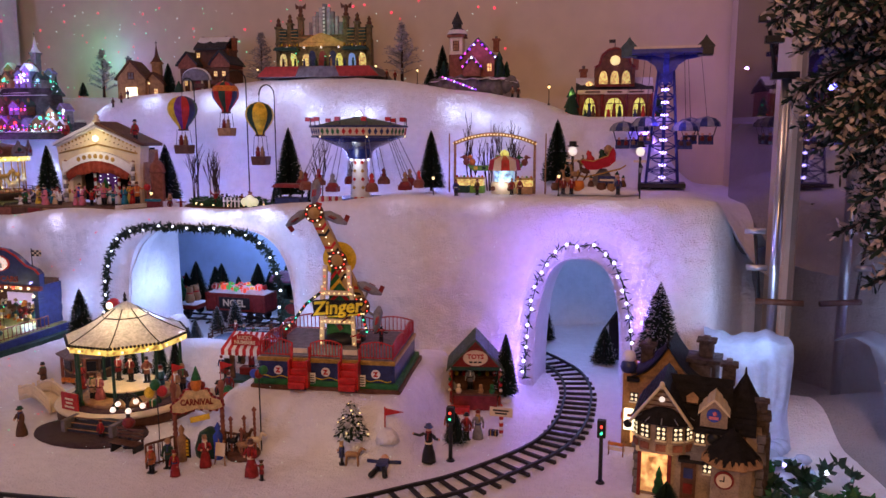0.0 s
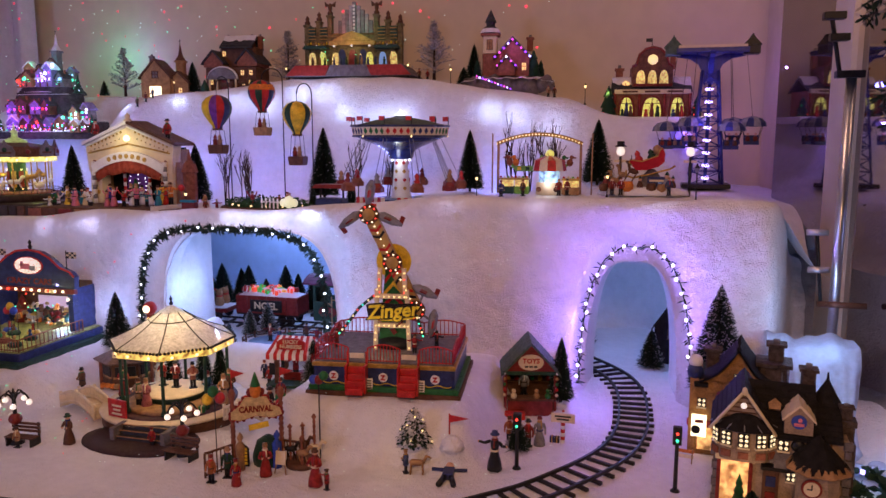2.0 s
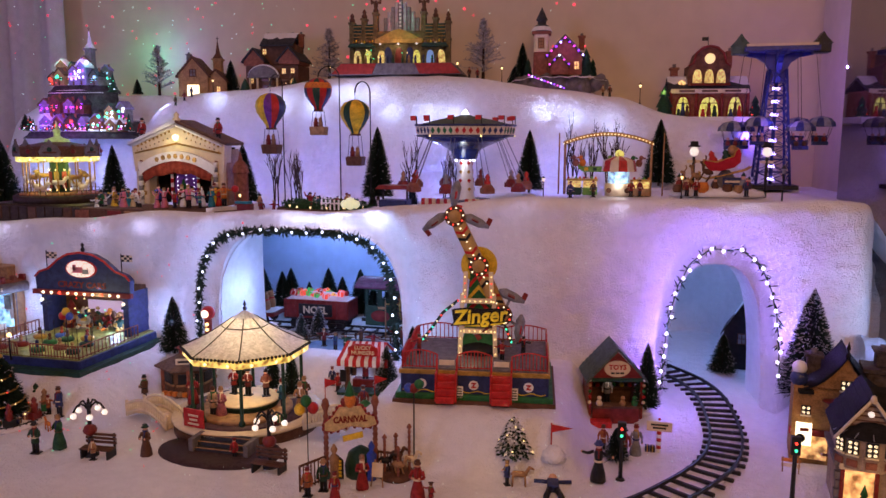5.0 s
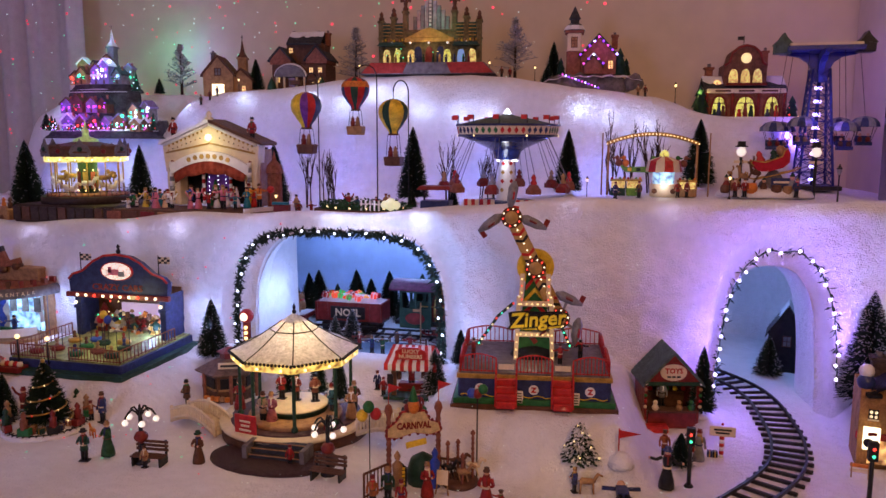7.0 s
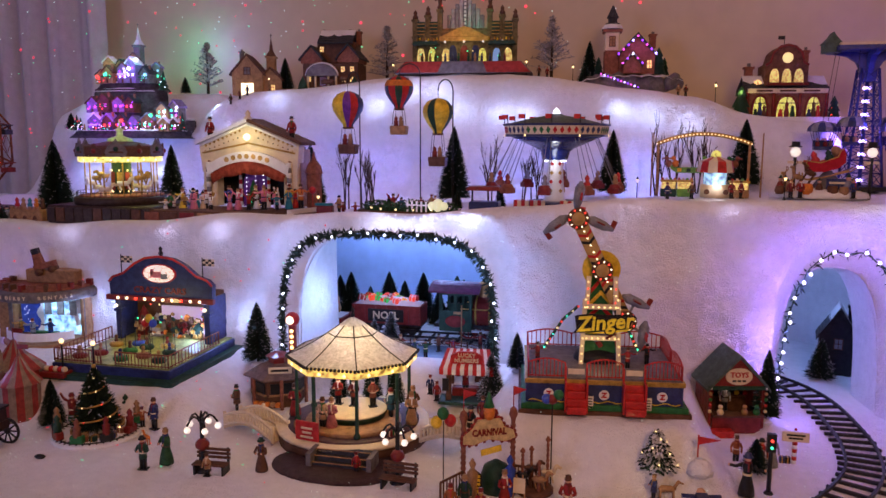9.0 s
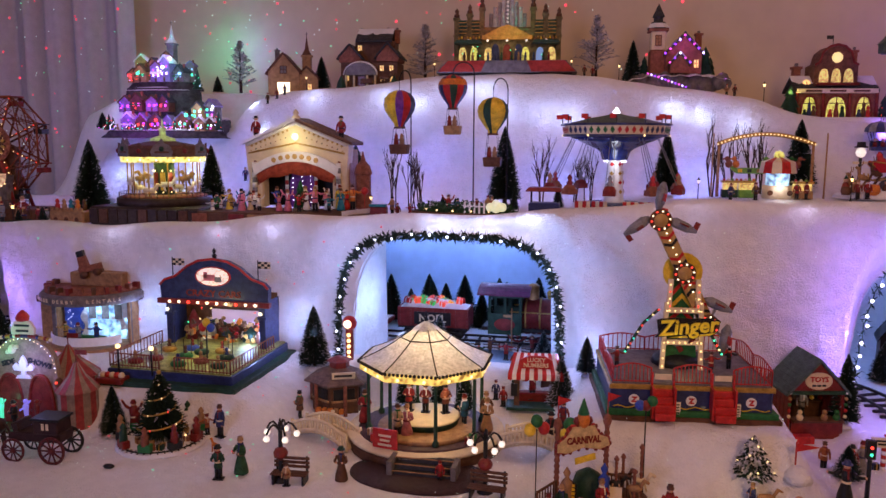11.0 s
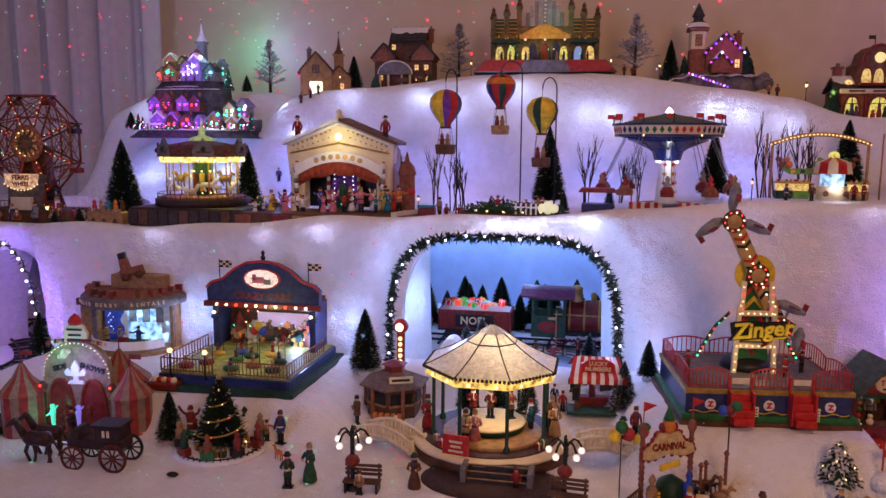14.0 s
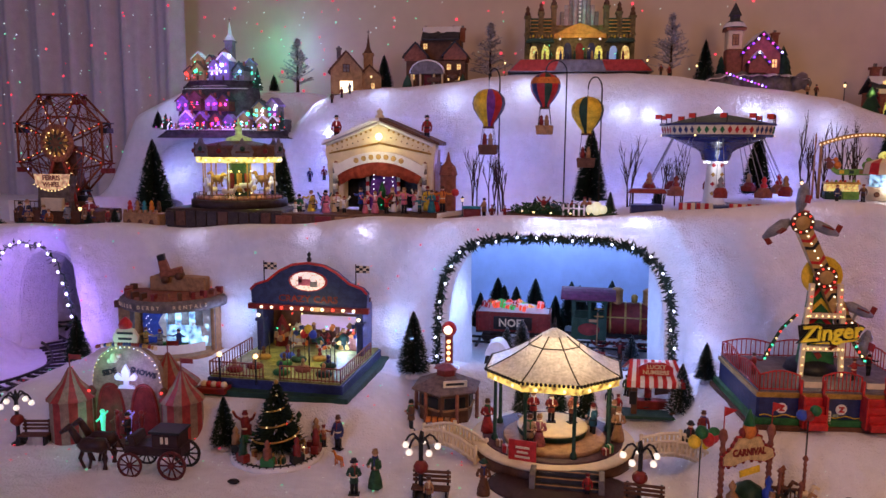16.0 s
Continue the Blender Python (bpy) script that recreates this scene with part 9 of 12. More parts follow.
def duck_ride():
    """Small ride stall under a bulb-lit arch."""
    t = thing("stall_ride", "small striped stall under an arch of warm bulbs", "fairground stall", (-0.342, 1.635, sh(-0.342) + 0.004))
    for s in (-1, 1):
        k = Kit()
        k.cyl((s * 0.088, 0, 0), 0.0030, 0.112, 0, 0.0026, 8)
        part("arch_post", k, TAN, t)
    arc = [(-0.091 + 0.182 * i / 26, 0, 0.106 + 0.020 * (1 - (i / 13 - 1) ** 2)) for i in range(27)]
    k = Kit()
    k.tube(arc, 0.0042)
    ab = part("arch", k, GOLD, t)
    for x, y, z in arc:
        bulb(ab, (x, -0.0045, z), 0.0015, G_WARM)
    k = Kit()
    k.lathe((0.024, -0.01, 0.0), [(0.028, 0), (0.028, 0.024), (0.024, 0.026)], 14)
    part("counter", k, CREAM, t)
    k = Kit()
    k.lathe((0.024, -0.01, 0.026), [(0.022, 0), (0.022, 0.026)], 12)
    part("lit_glass", k, G_CYAN, t, "bluish-white lit glass case")
    for i in range(12):
        a0, a1 = 2 * math.pi * i / 12, 2 * math.pi * (i + 1) / 12
        p = [Vector((math.cos(a), math.sin(a), 0)) for a in (a0, a1)]
        o = Vector((0.024, -0.01, 0.050))
        k = Kit()
        k.add([o + p[0] * 0.036, o + p[1] * 0.036, o + p[1] * 0.032 + Vector((0, 0, 0.022)), o + p[0] * 0.032 + Vector((0, 0, 0.022)), o + p[1] * 0.008 + Vector((0, 0, 0.031)), o + p[0] * 0.008 + Vector((0, 0, 0.031))], [(0, 1, 2, 3), (3, 2, 4, 5)])
        part("awning_stripe", k, RED if i % 2 else CREAM, t)
    bulb(t, (0.024, -0.01, 0.084), 0.0105, G_YEL, "sun_globe")
    k = Kit()
    k.prism([(-0.066, 0.066), (-0.060, 0.054), (-0.050, 0.047), (0.040, 0.047), (0.056, 0.054), (0.064, 0.068), (0.050, 0.060), (-0.050, 0.058)], 0.012, 0.022)
    boat = part("swing_boat", k, LIME, t, "green and yellow dragon-shaped swing boat")
    for i in range(5):
        k = Kit()
        k.box((-0.044 + 0.018 * i, 0.0112, 0.053), (0.008, 0.002, 0.007))
        part("boat_panel", k, (YELLOW, DKGREEN, GOLD)[i % 3], boat)
    for x, m, q in ((-0.066, BRICKP, -1), (-0.052, ORANGE, -1), (0.000, LIME, 1), (0.048, GREEN, 1), (0.064, BRICKP, 1)):
        k = Kit()
        k.ball((x, 0.014, 0.066), 0.0075, 0, 9, 1.1)
        k.ball((x + q * 0.004, 0.012, 0.077), 0.0050, 0, 8)
        k.rod((x + q * 0.007, 0.011, 0.077), (x + q * 0.013, 0.010, 0.076), 0.0018, 0, 5)
        part("carved_bird", k, m, t)
    for x, w, m in ((-0.066, 0.030, DKGREEN), (-0.034, 0.030, LIME), (0.070, 0.036, TAN)):
        k = Kit()
        k.box((x, -0.012, 0.008), (w, 0.024, 0.016))
        cs = part("stall_case", k, m, t, "small prize case with a lit glass front")
        k = Kit()
        k.box((x, -0.012, 0.023), (w * 0.9, 0.020, 0.014))
        part("lit_case", k, G_DOOR, cs)
        k = Kit()
        k.box((x, -0.012, 0.032), (w * 1.06, 0.026, 0.004))
        part("case_top", k, GOLD, cs)
        for q in range(4):
            k = Kit()
            k.ball((x + w * (q / 3 - 0.5) * 0.8, -0.020, 0.036), 0.0028, 0, 7)
            part("prize", k, (RED, CREAM, LIME, ORANGE)[q], cs)
    for x in (-0.100, 0.112):
        k = Kit()
        k.cyl((x, -0.004, 0), 0.0018, 0.128, 0, 0.0014, 6)
        part("banner_pole", k, TAN, t)
    for x in (0.006, 0.042):
        k = Kit()
        k.lathe((x, -0.040, 0.012), [(0.0055, 0), (0.005, 0.002)], 12, 0, False, Matrix.Rotation(radians(90), 3, "X"))
        part("cart_wheel", k, BROWN, t)


duck_ride()
lamp("stall_light", "POINT", (-0.318, 1.585, 0.40), 0.036, (0.9, 0.9, 1.0), 0.008)
for x, m in ((-0.366, BROWN), (-0.292, RED), (-0.275, DKRED), (-0.412, NAVY)):
    figurine((x, 1.575, sh(x) + 0.004), 0.034, m, rnd.uniform(-40, 40), label="small painted figurine beside the striped stall")
for x, y in ((-0.195, 1.58), (-0.470, 1.60)):
    lamp_post((x, y, sh(x)), 0.05)


def hot_air_balloon(place, r, colours, basket_drop, pole):
    t = thing("hot_air_balloon", "toy hot air balloon with coloured gores hanging from a crook pole", "hot air balloon", (0, 0, 0), 0, "hot air balloons")
    x, y, z = place
    prof = [(0.30, -1.25), (0.34, -1.05), (0.62, -0.70), (0.92, -0.22), (1.0, 0.15), (0.93, 0.50), (0.66, 0.82), (0.30, 0.98), (0.02, 1.02)]
    n = 12
    for i in range(n):
        a0, a1 = 2 * math.pi * i / n, 2 * math.pi * (i + 1) / n
        k = Kit()
        k.sheet(2, len(prof) - 1, lambda u, v: (lambda q, a: (x + r * q[0] * math.cos(a), y + r * q[0] * math.sin(a), z + r * q[1]))(prof[round(v * (len(prof) - 1))], a0 + (a1 - a0) * u))
        part("gore", k, colours[i % len(colours)], t)
    if colours[0] == RED:
        k = Kit()
        k.lathe((x, y, z), [(r * 0.995, r * 0.28), (r * 0.965, r * 0.44), (r * 0.83, r * 0.68)], 24, 0, False)
        part("top_band", k, ORANGE, t, "orange band round the balloon")
    k = Kit()
    zb = z - basket_drop
    k.lathe((x, y, z - r * 1.34), [(r * 0.34, 0), (r * 0.36, r * 0.12)], 12)
    part("collar", k, BROWN, t)
    for s in (-1, 1):
        k = Kit()
        for q in (-1, 1):
            k.rod((x + s * r * 0.3, y + q * r * 0.3, z - r * 1.3), (x + s * r * 0.42, y + q * r * 0.3, zb + 0.010), 0.0006, 0, 4)
        part("rope", k, BLACK, t)
    k = Kit()
    k.box((x, y, zb), (r * 1.05, r * 0.8, r * 0.6), 0, 0, 1.1)
    bk = part("basket", k, (BROWN, TAN, BLACK)[int(r * 1e5) % 3], t)
    for s in (-1, 0.6):
        k = Kit()
        k.lathe((x + s * r * 0.22, y, zb + r * 0.2), [(r * 0.18, 0), (r * 0.15, r * 0.3), (r * 0.18, r * 0.4), (r * 0.10, r * 0.5), (r * 0.13, r * 0.62), (0.0005, r * 0.8)], 8)
        part("rider", k, DKRED if s < 0 else TAN, bk)
    px, top = pole
    k = Kit()
    pts = [(px, y + 0.02, sh(px) - 0.005), (px, y + 0.02, top - 0.02)]
    hook = [(px + (x - px) * (1 - math.cos(a)) / 2, y + 0.02 * (1 + math.cos(a)) / 2, top - 0.02 + 0.024 * math.sin(a)) for a in [math.pi * i / 8 for i in range(1, 9)]]
    k.tube(pts + hook, 0.0014)
    k.rod(hook[-1], (x, y, z + r * 1.0), 0.0007, 0, 4)
    part("crook_pole", k, BLACK, t)


hot_air_balloon((-1.088, 1.60, 0.552), 0.0345, [DKGREEN, YELLOW, YELLOW, PURPLE, RED, NAVY], 0.090, (-1.068, 0.625))
hot_air_balloon((-0.972, 1.60, 0.587), 0.0310, [RED, NAVY, RED, DKGREEN, RED, NAVY], 0.084, (-0.930, 0.640))
hot_air_balloon((-0.886, 1.60, 0.537), 0.0330, [YELLOW, YELLOW, DKGREEN], 0.100, (-0.858, 0.606))
HEDGE = mat("hedge_leaves", (0.02, 0.075, 0.025), 0.7, island=True, bump=0)
# bushy ring garden in front of the balloons
t = thing("garden_ring", "low green hedge ring with small lights and figures", "hedge", (-0.930, 1.535, sh(-0.930)))
k = Kit()
rn = random.Random(3)
for i in range(2600):
    a = rn.uniform(0, 6.283)
    r = rn.uniform(0.030, 0.085)
    c = Vector((r * 1.25 * math.cos(a), r * 0.55 * math.sin(a), 0.026 * rn.random() * (1 - ((r - 0.058) / 0.034) ** 2 * 0.8)))
    d = Vector((rn.uniform(-1, 1), rn.uniform(-1, 1), rn.uniform(0.1, 1))).normalized() * 0.007
    w = Vector((rn.uniform(-1, 1), rn.uniform(-1, 1), 0)).normalized() * 0.0025
    k.add([c - w, c + d * 0.5 + w, c + d, c + d * 0.5 - w], [(0, 1, 2, 3)])
tagged(part("leaves", k, HEDGE, t), kind="stuff")
k = Kit()
k.tube([(0.090 * 1.25 * math.cos(a / 8 * math.pi), 0.090 * 0.55 * math.sin(a / 8 * math.pi), 0.004) for a in range(17)], 0.0045)
part("rim", k, BROWN, t, "brown earth rim")
for i in range(14):
    a = i * 0.45
    bulb(t, (0.085 * math.cos(a), -0.040 * abs(math.sin(a)) - 0.004, 0.012), 0.0018, G_WARM)
t2 = thing("garden_gate", "small white slatted garden gate leaning open", "gate", (-0.905, 1.495, sh(-0.905) - 0.004), -6)
for i in range(5):
    k = Kit()
    k.box((-0.020 + 0.010 * i, 0, 0.016), (0.0035, 0.002, 0.032))
    part("slat", k, WHITE, t2)
for z in (0.008, 0.024):
    k = Kit()
    k.box((0, 0.0015, z), (0.048, 0.0015, 0.003))
    part("rail", k, WHITE, t2)
G_CLOUD = glow("lit_cloud", (0.95, 0.95, 0.6), 0.5)
t2 = thing("cloud_sign", "pale yellow lit cloud-shaped sign", "sign", (-0.862, 1.50, sh(-0.862) + 0.010))
k = Kit()
for x, z, r in ((-0.012, 0.006, 0.009), (0.0, 0.010, 0.011), (0.012, 0.006, 0.009), (0.0, 0.004, 0.010)):
    k.ball((x, 0, z), r, 0, 10)
part("cloud", k, G_CLOUD, t2)
for x, y, h, m, a in ((-0.965, 1.53, 0.042, RED, "up"), (-0.945, 1.525, 0.034, TEAL, "front"), (-0.885, 1.54, 0.036, TAN, "down"), (-0.875, 1.53, 0.034, ORANGE, "down"), (-1.085, 1.53, 0.042, TAN, "front"), (-1.065, 1.50, 0.030, DKRED, "down"), (-1.04, 1.505, 0.028, RED, "out"), (-0.91, 1.55, 0.03, DKRED, "out")):
    figurine((x, y, sh(x) + 0.002), h, m, rnd.uniform(-40, 40), arms=a, label="small painted figurine by the balloon garden")
for x, h in ((-0.985, 0.04), (-0.958, 0.035), (-0.835, 0.045), (-0.745, 0.05)):
    brush_tree((x, 1.565, sh(x)), h, h * 0.27, 260, 15, "tiny green bottle-brush fir by the balloon garden")
t = thing("piano_cart", "little dark cart with a pale blue keyboard top", "cart", (-1.105, 1.50, sh(-1.105) - 0.002))
k = Kit()
k.box((0, 0, 0.016), (0.034, 0.016, 0.022))
part("body", k, DKRED, t)
k = Kit()
k.box((0, -0.006, 0.030), (0.036, 0.012, 0.005))
part("top", k, TEAL, t)
t = thing("market_stall", "tiny stall with a red roof on the middle shelf", "market stall", (-0.768, 1.515, sh(-0.768)), 0, "", 1.3)
k = Kit()
k.box((0, 0, 0.008), (0.046, 0.030, 0.016))
part("body", k, NAVY, t)
for s in (-1, 1):
    k = Kit()
    k.rod((s * 0.02, 0, 0.014), (s * 0.02, 0, 0.034), 0.0016)
    part("post", k, BLACK, t)
k = Kit()
k.box((0, 0, 0.036), (0.056, 0.036, 0.006), 0, 0, 0.85)
part("roof", k, DKRED, t)
lamp_post((-1.128, 1.52, sh(-1.128)), 0.05)
k = Kit()
k.rod((-1.145, 1.53, sh(-1.145)), (-1.145, 1.53, sh(-1.145) + 0.05), 0.0007)
k.ball((-1.145, 1.53, sh(-1.145) + 0.056), 0.0085, 0, 10)
solid("balloon", k, RED, "red balloon on a thin stick", "balloon")

for x, y, h, r, s in ((-1.918, 1.69, 0.196, 0.044, 20), (-1.600, 1.72, 0.172, 0.034, 21), (-1.228, 1.72, 0.155, 0.036, 22), (-0.876, 1.72, 0.180, 0.036, 23), (-0.522, 1.76, 0.150, 0.031, 24), (-0.232, 1.84, 0.160, 0.036, 25)):
    brush_tree((x, y, shelf_z(x, y)), h, r, 900, s, "tall dark bottle-brush fir on the middle shelf", 0.04)
for x, y, h, s in ((-1.130, 1.70, 0.125, 1), (-1.095, 1.72, 0.110, 2), (-1.062, 1.70, 0.125, 3), (-0.790, 1.72, 0.120, 4), (-0.720, 1.74, 0.10, 5), (-0.690, 1.70, 0.11, 6), (-0.420, 1.76, 0.135, 7), (-0.385, 1.78, 0.13, 8), (-0.340, 1.77, 0.14, 9), (-0.322, 1.78, 0.13, 10)):
    twig_tree((x, y, shelf_z(x, y)), h, s)


SLEIGHRED = mat("deep_red_lacquer", (0.42, 0.008, 0.025), 0.75, vary=0.2, bump=0)


def santa_sleigh():
    """Red sleigh tilted on a mound among small riders and toys."""
    t = thing("toy_sleigh", "shiny red toy sleigh with riders tilted on a snowy mound", "sleigh", (-0.125, 1.62, sh(-0.125) + 0.004))
    k = Kit()
    k.lathe((0, 0, 0), [(0.092, 0), (0.088, 0.010), (0.066, 0.016), (0.02, 0.018)], 26, 0, True, Matrix.Diagonal((1, 0.5, 1)))
    part("mound", k, SNOW, t)
    T = Matrix.Translation((0.012, 0, 0.066)) @ Matrix.Rotation(radians(-16), 4, "Y")
    k = Kit()
    prof = [(-0.036, 0.004), (-0.030, -0.008), (-0.012, -0.013), (0.014, -0.013), (0.028, -0.006), (0.033, 0.010), (0.031, 0.022), (0.024, 0.018), (0.018, 0.009), (-0.014, 0.006), (-0.028, 0.012), (-0.036, 0.016), (-0.040, 0.012)]
    k.prism(prof, -0.015, 0.015, 0)
    bd = part("body", k, SLEIGHRED, t, "glossy deep red sleigh body", at=T)
    for s in (-1, 1):
        k = Kit()
        k.tube([(x, s * 0.0152, z) for x, z in prof[6:] + prof[:1]], 0.0012)
        part("gilt_trim", k, GOLD, bd)
        k = Kit()
        k.tube([(-0.050, s * 0.013, -0.004), (-0.052, s * 0.013, -0.014), (-0.040, s * 0.013, -0.022), (0.034, s * 0.013, -0.024), (0.046, s * 0.013, -0.020)], 0.0014)
        part("runner", k, GOLD, bd)
    for x, m, h in ((-0.020, RED, 0.024), (0.006, DKGREEN, 0.020)):
        k = Kit()
        k.lathe((x, 0, 0.004), [(0.008, 0), (0.009, h * 0.35), (0.005, h * 0.62), (0.0055, h * 0.72), (0.006, h * 0.85), (0.001, h * 1.1)], 9)
        part("rider", k, m, bd)
    k = Kit()
    k.ball((0.020, 0, 0.020), 0.010, 0, 9, 1.1)
    part("toy_sack", k, TAN, bd)
    k = Kit()
    k.lathe((0.016, 0.006, 0.012), [(0.030, 0), (0.026, 0.014), (0.012, 0.034), (0.006, 0.040)], 9, 0, False)
    part("rock_stand", k, STONE, t)
    k = Kit()
    k.box((0.026, -0.020, 0.028), (0.036, 0.006, 0.020))
    sg = part("toy_sign", k, NAVY, t, "dark blue board with pale lettering")
    k = Kit()
    k.box((0.026, -0.0235, 0.030), (0.028, 0.001, 0.004))
    part("text_bar", k, CREAM, sg)
    for i, (x, z) in enumerate(((-0.040, 0.040), (-0.020, 0.048), (-0.056, 0.028))):  # reindeer climbing ahead of the sleigh
        k = Kit()
        k.T = Matrix.Translation((x, -0.004 - 0.008 * (i % 2), z)) @ Matrix.Rotation(radians(18), 4, "Y")
        k.ball((0, 0, 0), 0.0075, 0, 9, 0.8, 1.6)
        k.rod((-0.009, 0, 0.002), (-0.014, 0, 0.012), 0.0030)
        k.ball((-0.016, 0, 0.014), 0.0042, 0, 8, 0.8, 1.4)
        for q in (-1, 1):
            for lx in (-0.007, 0.007):
                k.rod((lx, q * 0.004, -0.004), (lx - 0.003, q * 0.004, -0.020), 0.0014, 0, 5)
            k.tube([(-0.014, q * 0.002, 0.017), (-0.012, q * 0.006, 0.024), (-0.015, q * 0.008, 0.029)], 0.0009, 0, 4)
        part("reindeer", k, (TAN, BROWN, TAN)[i], t, "brown toy reindeer")
    for x, y, m, h in ((-0.074, -0.016, DKRED, 0.030), (-0.062, -0.024, TAN, 0.024), (-0.006, -0.026, BROWN, 0.026), (0.046, -0.022, GREY, 0.034), (0.058, -0.010, BROWN, 0.026)):
        k = Kit()
        k.lathe((x, y, 0.012), [(h * 0.24, 0), (h * 0.26, h * 0.30), (h * 0.15, h * 0.62), (h * 0.10, h * 0.66)], 9)
        k.ball((x, y, 0.012 + h * 0.78), h * 0.15, 1, 8)
        k.lathe((x, y, 0.012 + h * 0.86), [(h * 0.16, 0), (h * 0.09, h * 0.10), (0.0005, h * 0.22)], 8, 2)
        part("toy_helper", k, [m, SKIN, DKGREEN], t)
    for x, r, m in ((-0.030, 0.012, ORANGE), (0.016, 0.010, BROWN), (0.036, 0.009, TAN), (-0.078, 0.009, BROWN)):
        k = Kit()
        k.lathe((x, -0.034, 0.008), [(r * 0.75, 0), (r, r * 0.6), (r, r), (r * 0.78, r * 1.7)], 12)
        part("barrel", k, m, t)


santa_sleigh()


def snowman_lamp(x, y, h):
    t = thing("snowman_lamp", "glowing snowman-head lamp with a black hat on a post", "street lamp", (x, y, sh(x)), 0, "snowman lamps")
    k = Kit()
    k.cyl((0, 0, 0), 0.003, h * 0.70, 0, None, 8)
    part("post", k, BLACK, t)
    k = Kit()
    k.box((0, 0, h * 0.62), (0.026, 0.004, 0.005))
    part("name_board", k, CREAM, t)
    bulb(t, (0, 0, h * 0.79), 0.0098, G_GLOBE, "globe")
    k = Kit()
    k.lathe((0, 0, h * 0.87), [(0.012, 0), (0.012, 0.002), (0.008, 0.003), (0.0075, 0.011)], 12)
    part("hat", k, BLACK, t)


snowman_lamp(-0.172, 1.62, 0.117)
snowman_lamp(-0.035, 1.62, 0.115)
lamp_post((-0.030, 1.462, sh(-0.030) - 0.002), 0.075, "thin dark lamp post at the edge of the shelf", False)
for x, m in ((-0.185, DKRED), (-0.168, RED), (-0.075, NAVY)):
    figurine((x, 1.575, sh(x) + 0.006), 0.036, m, 0, label="small painted figurine beside the sleigh mound")


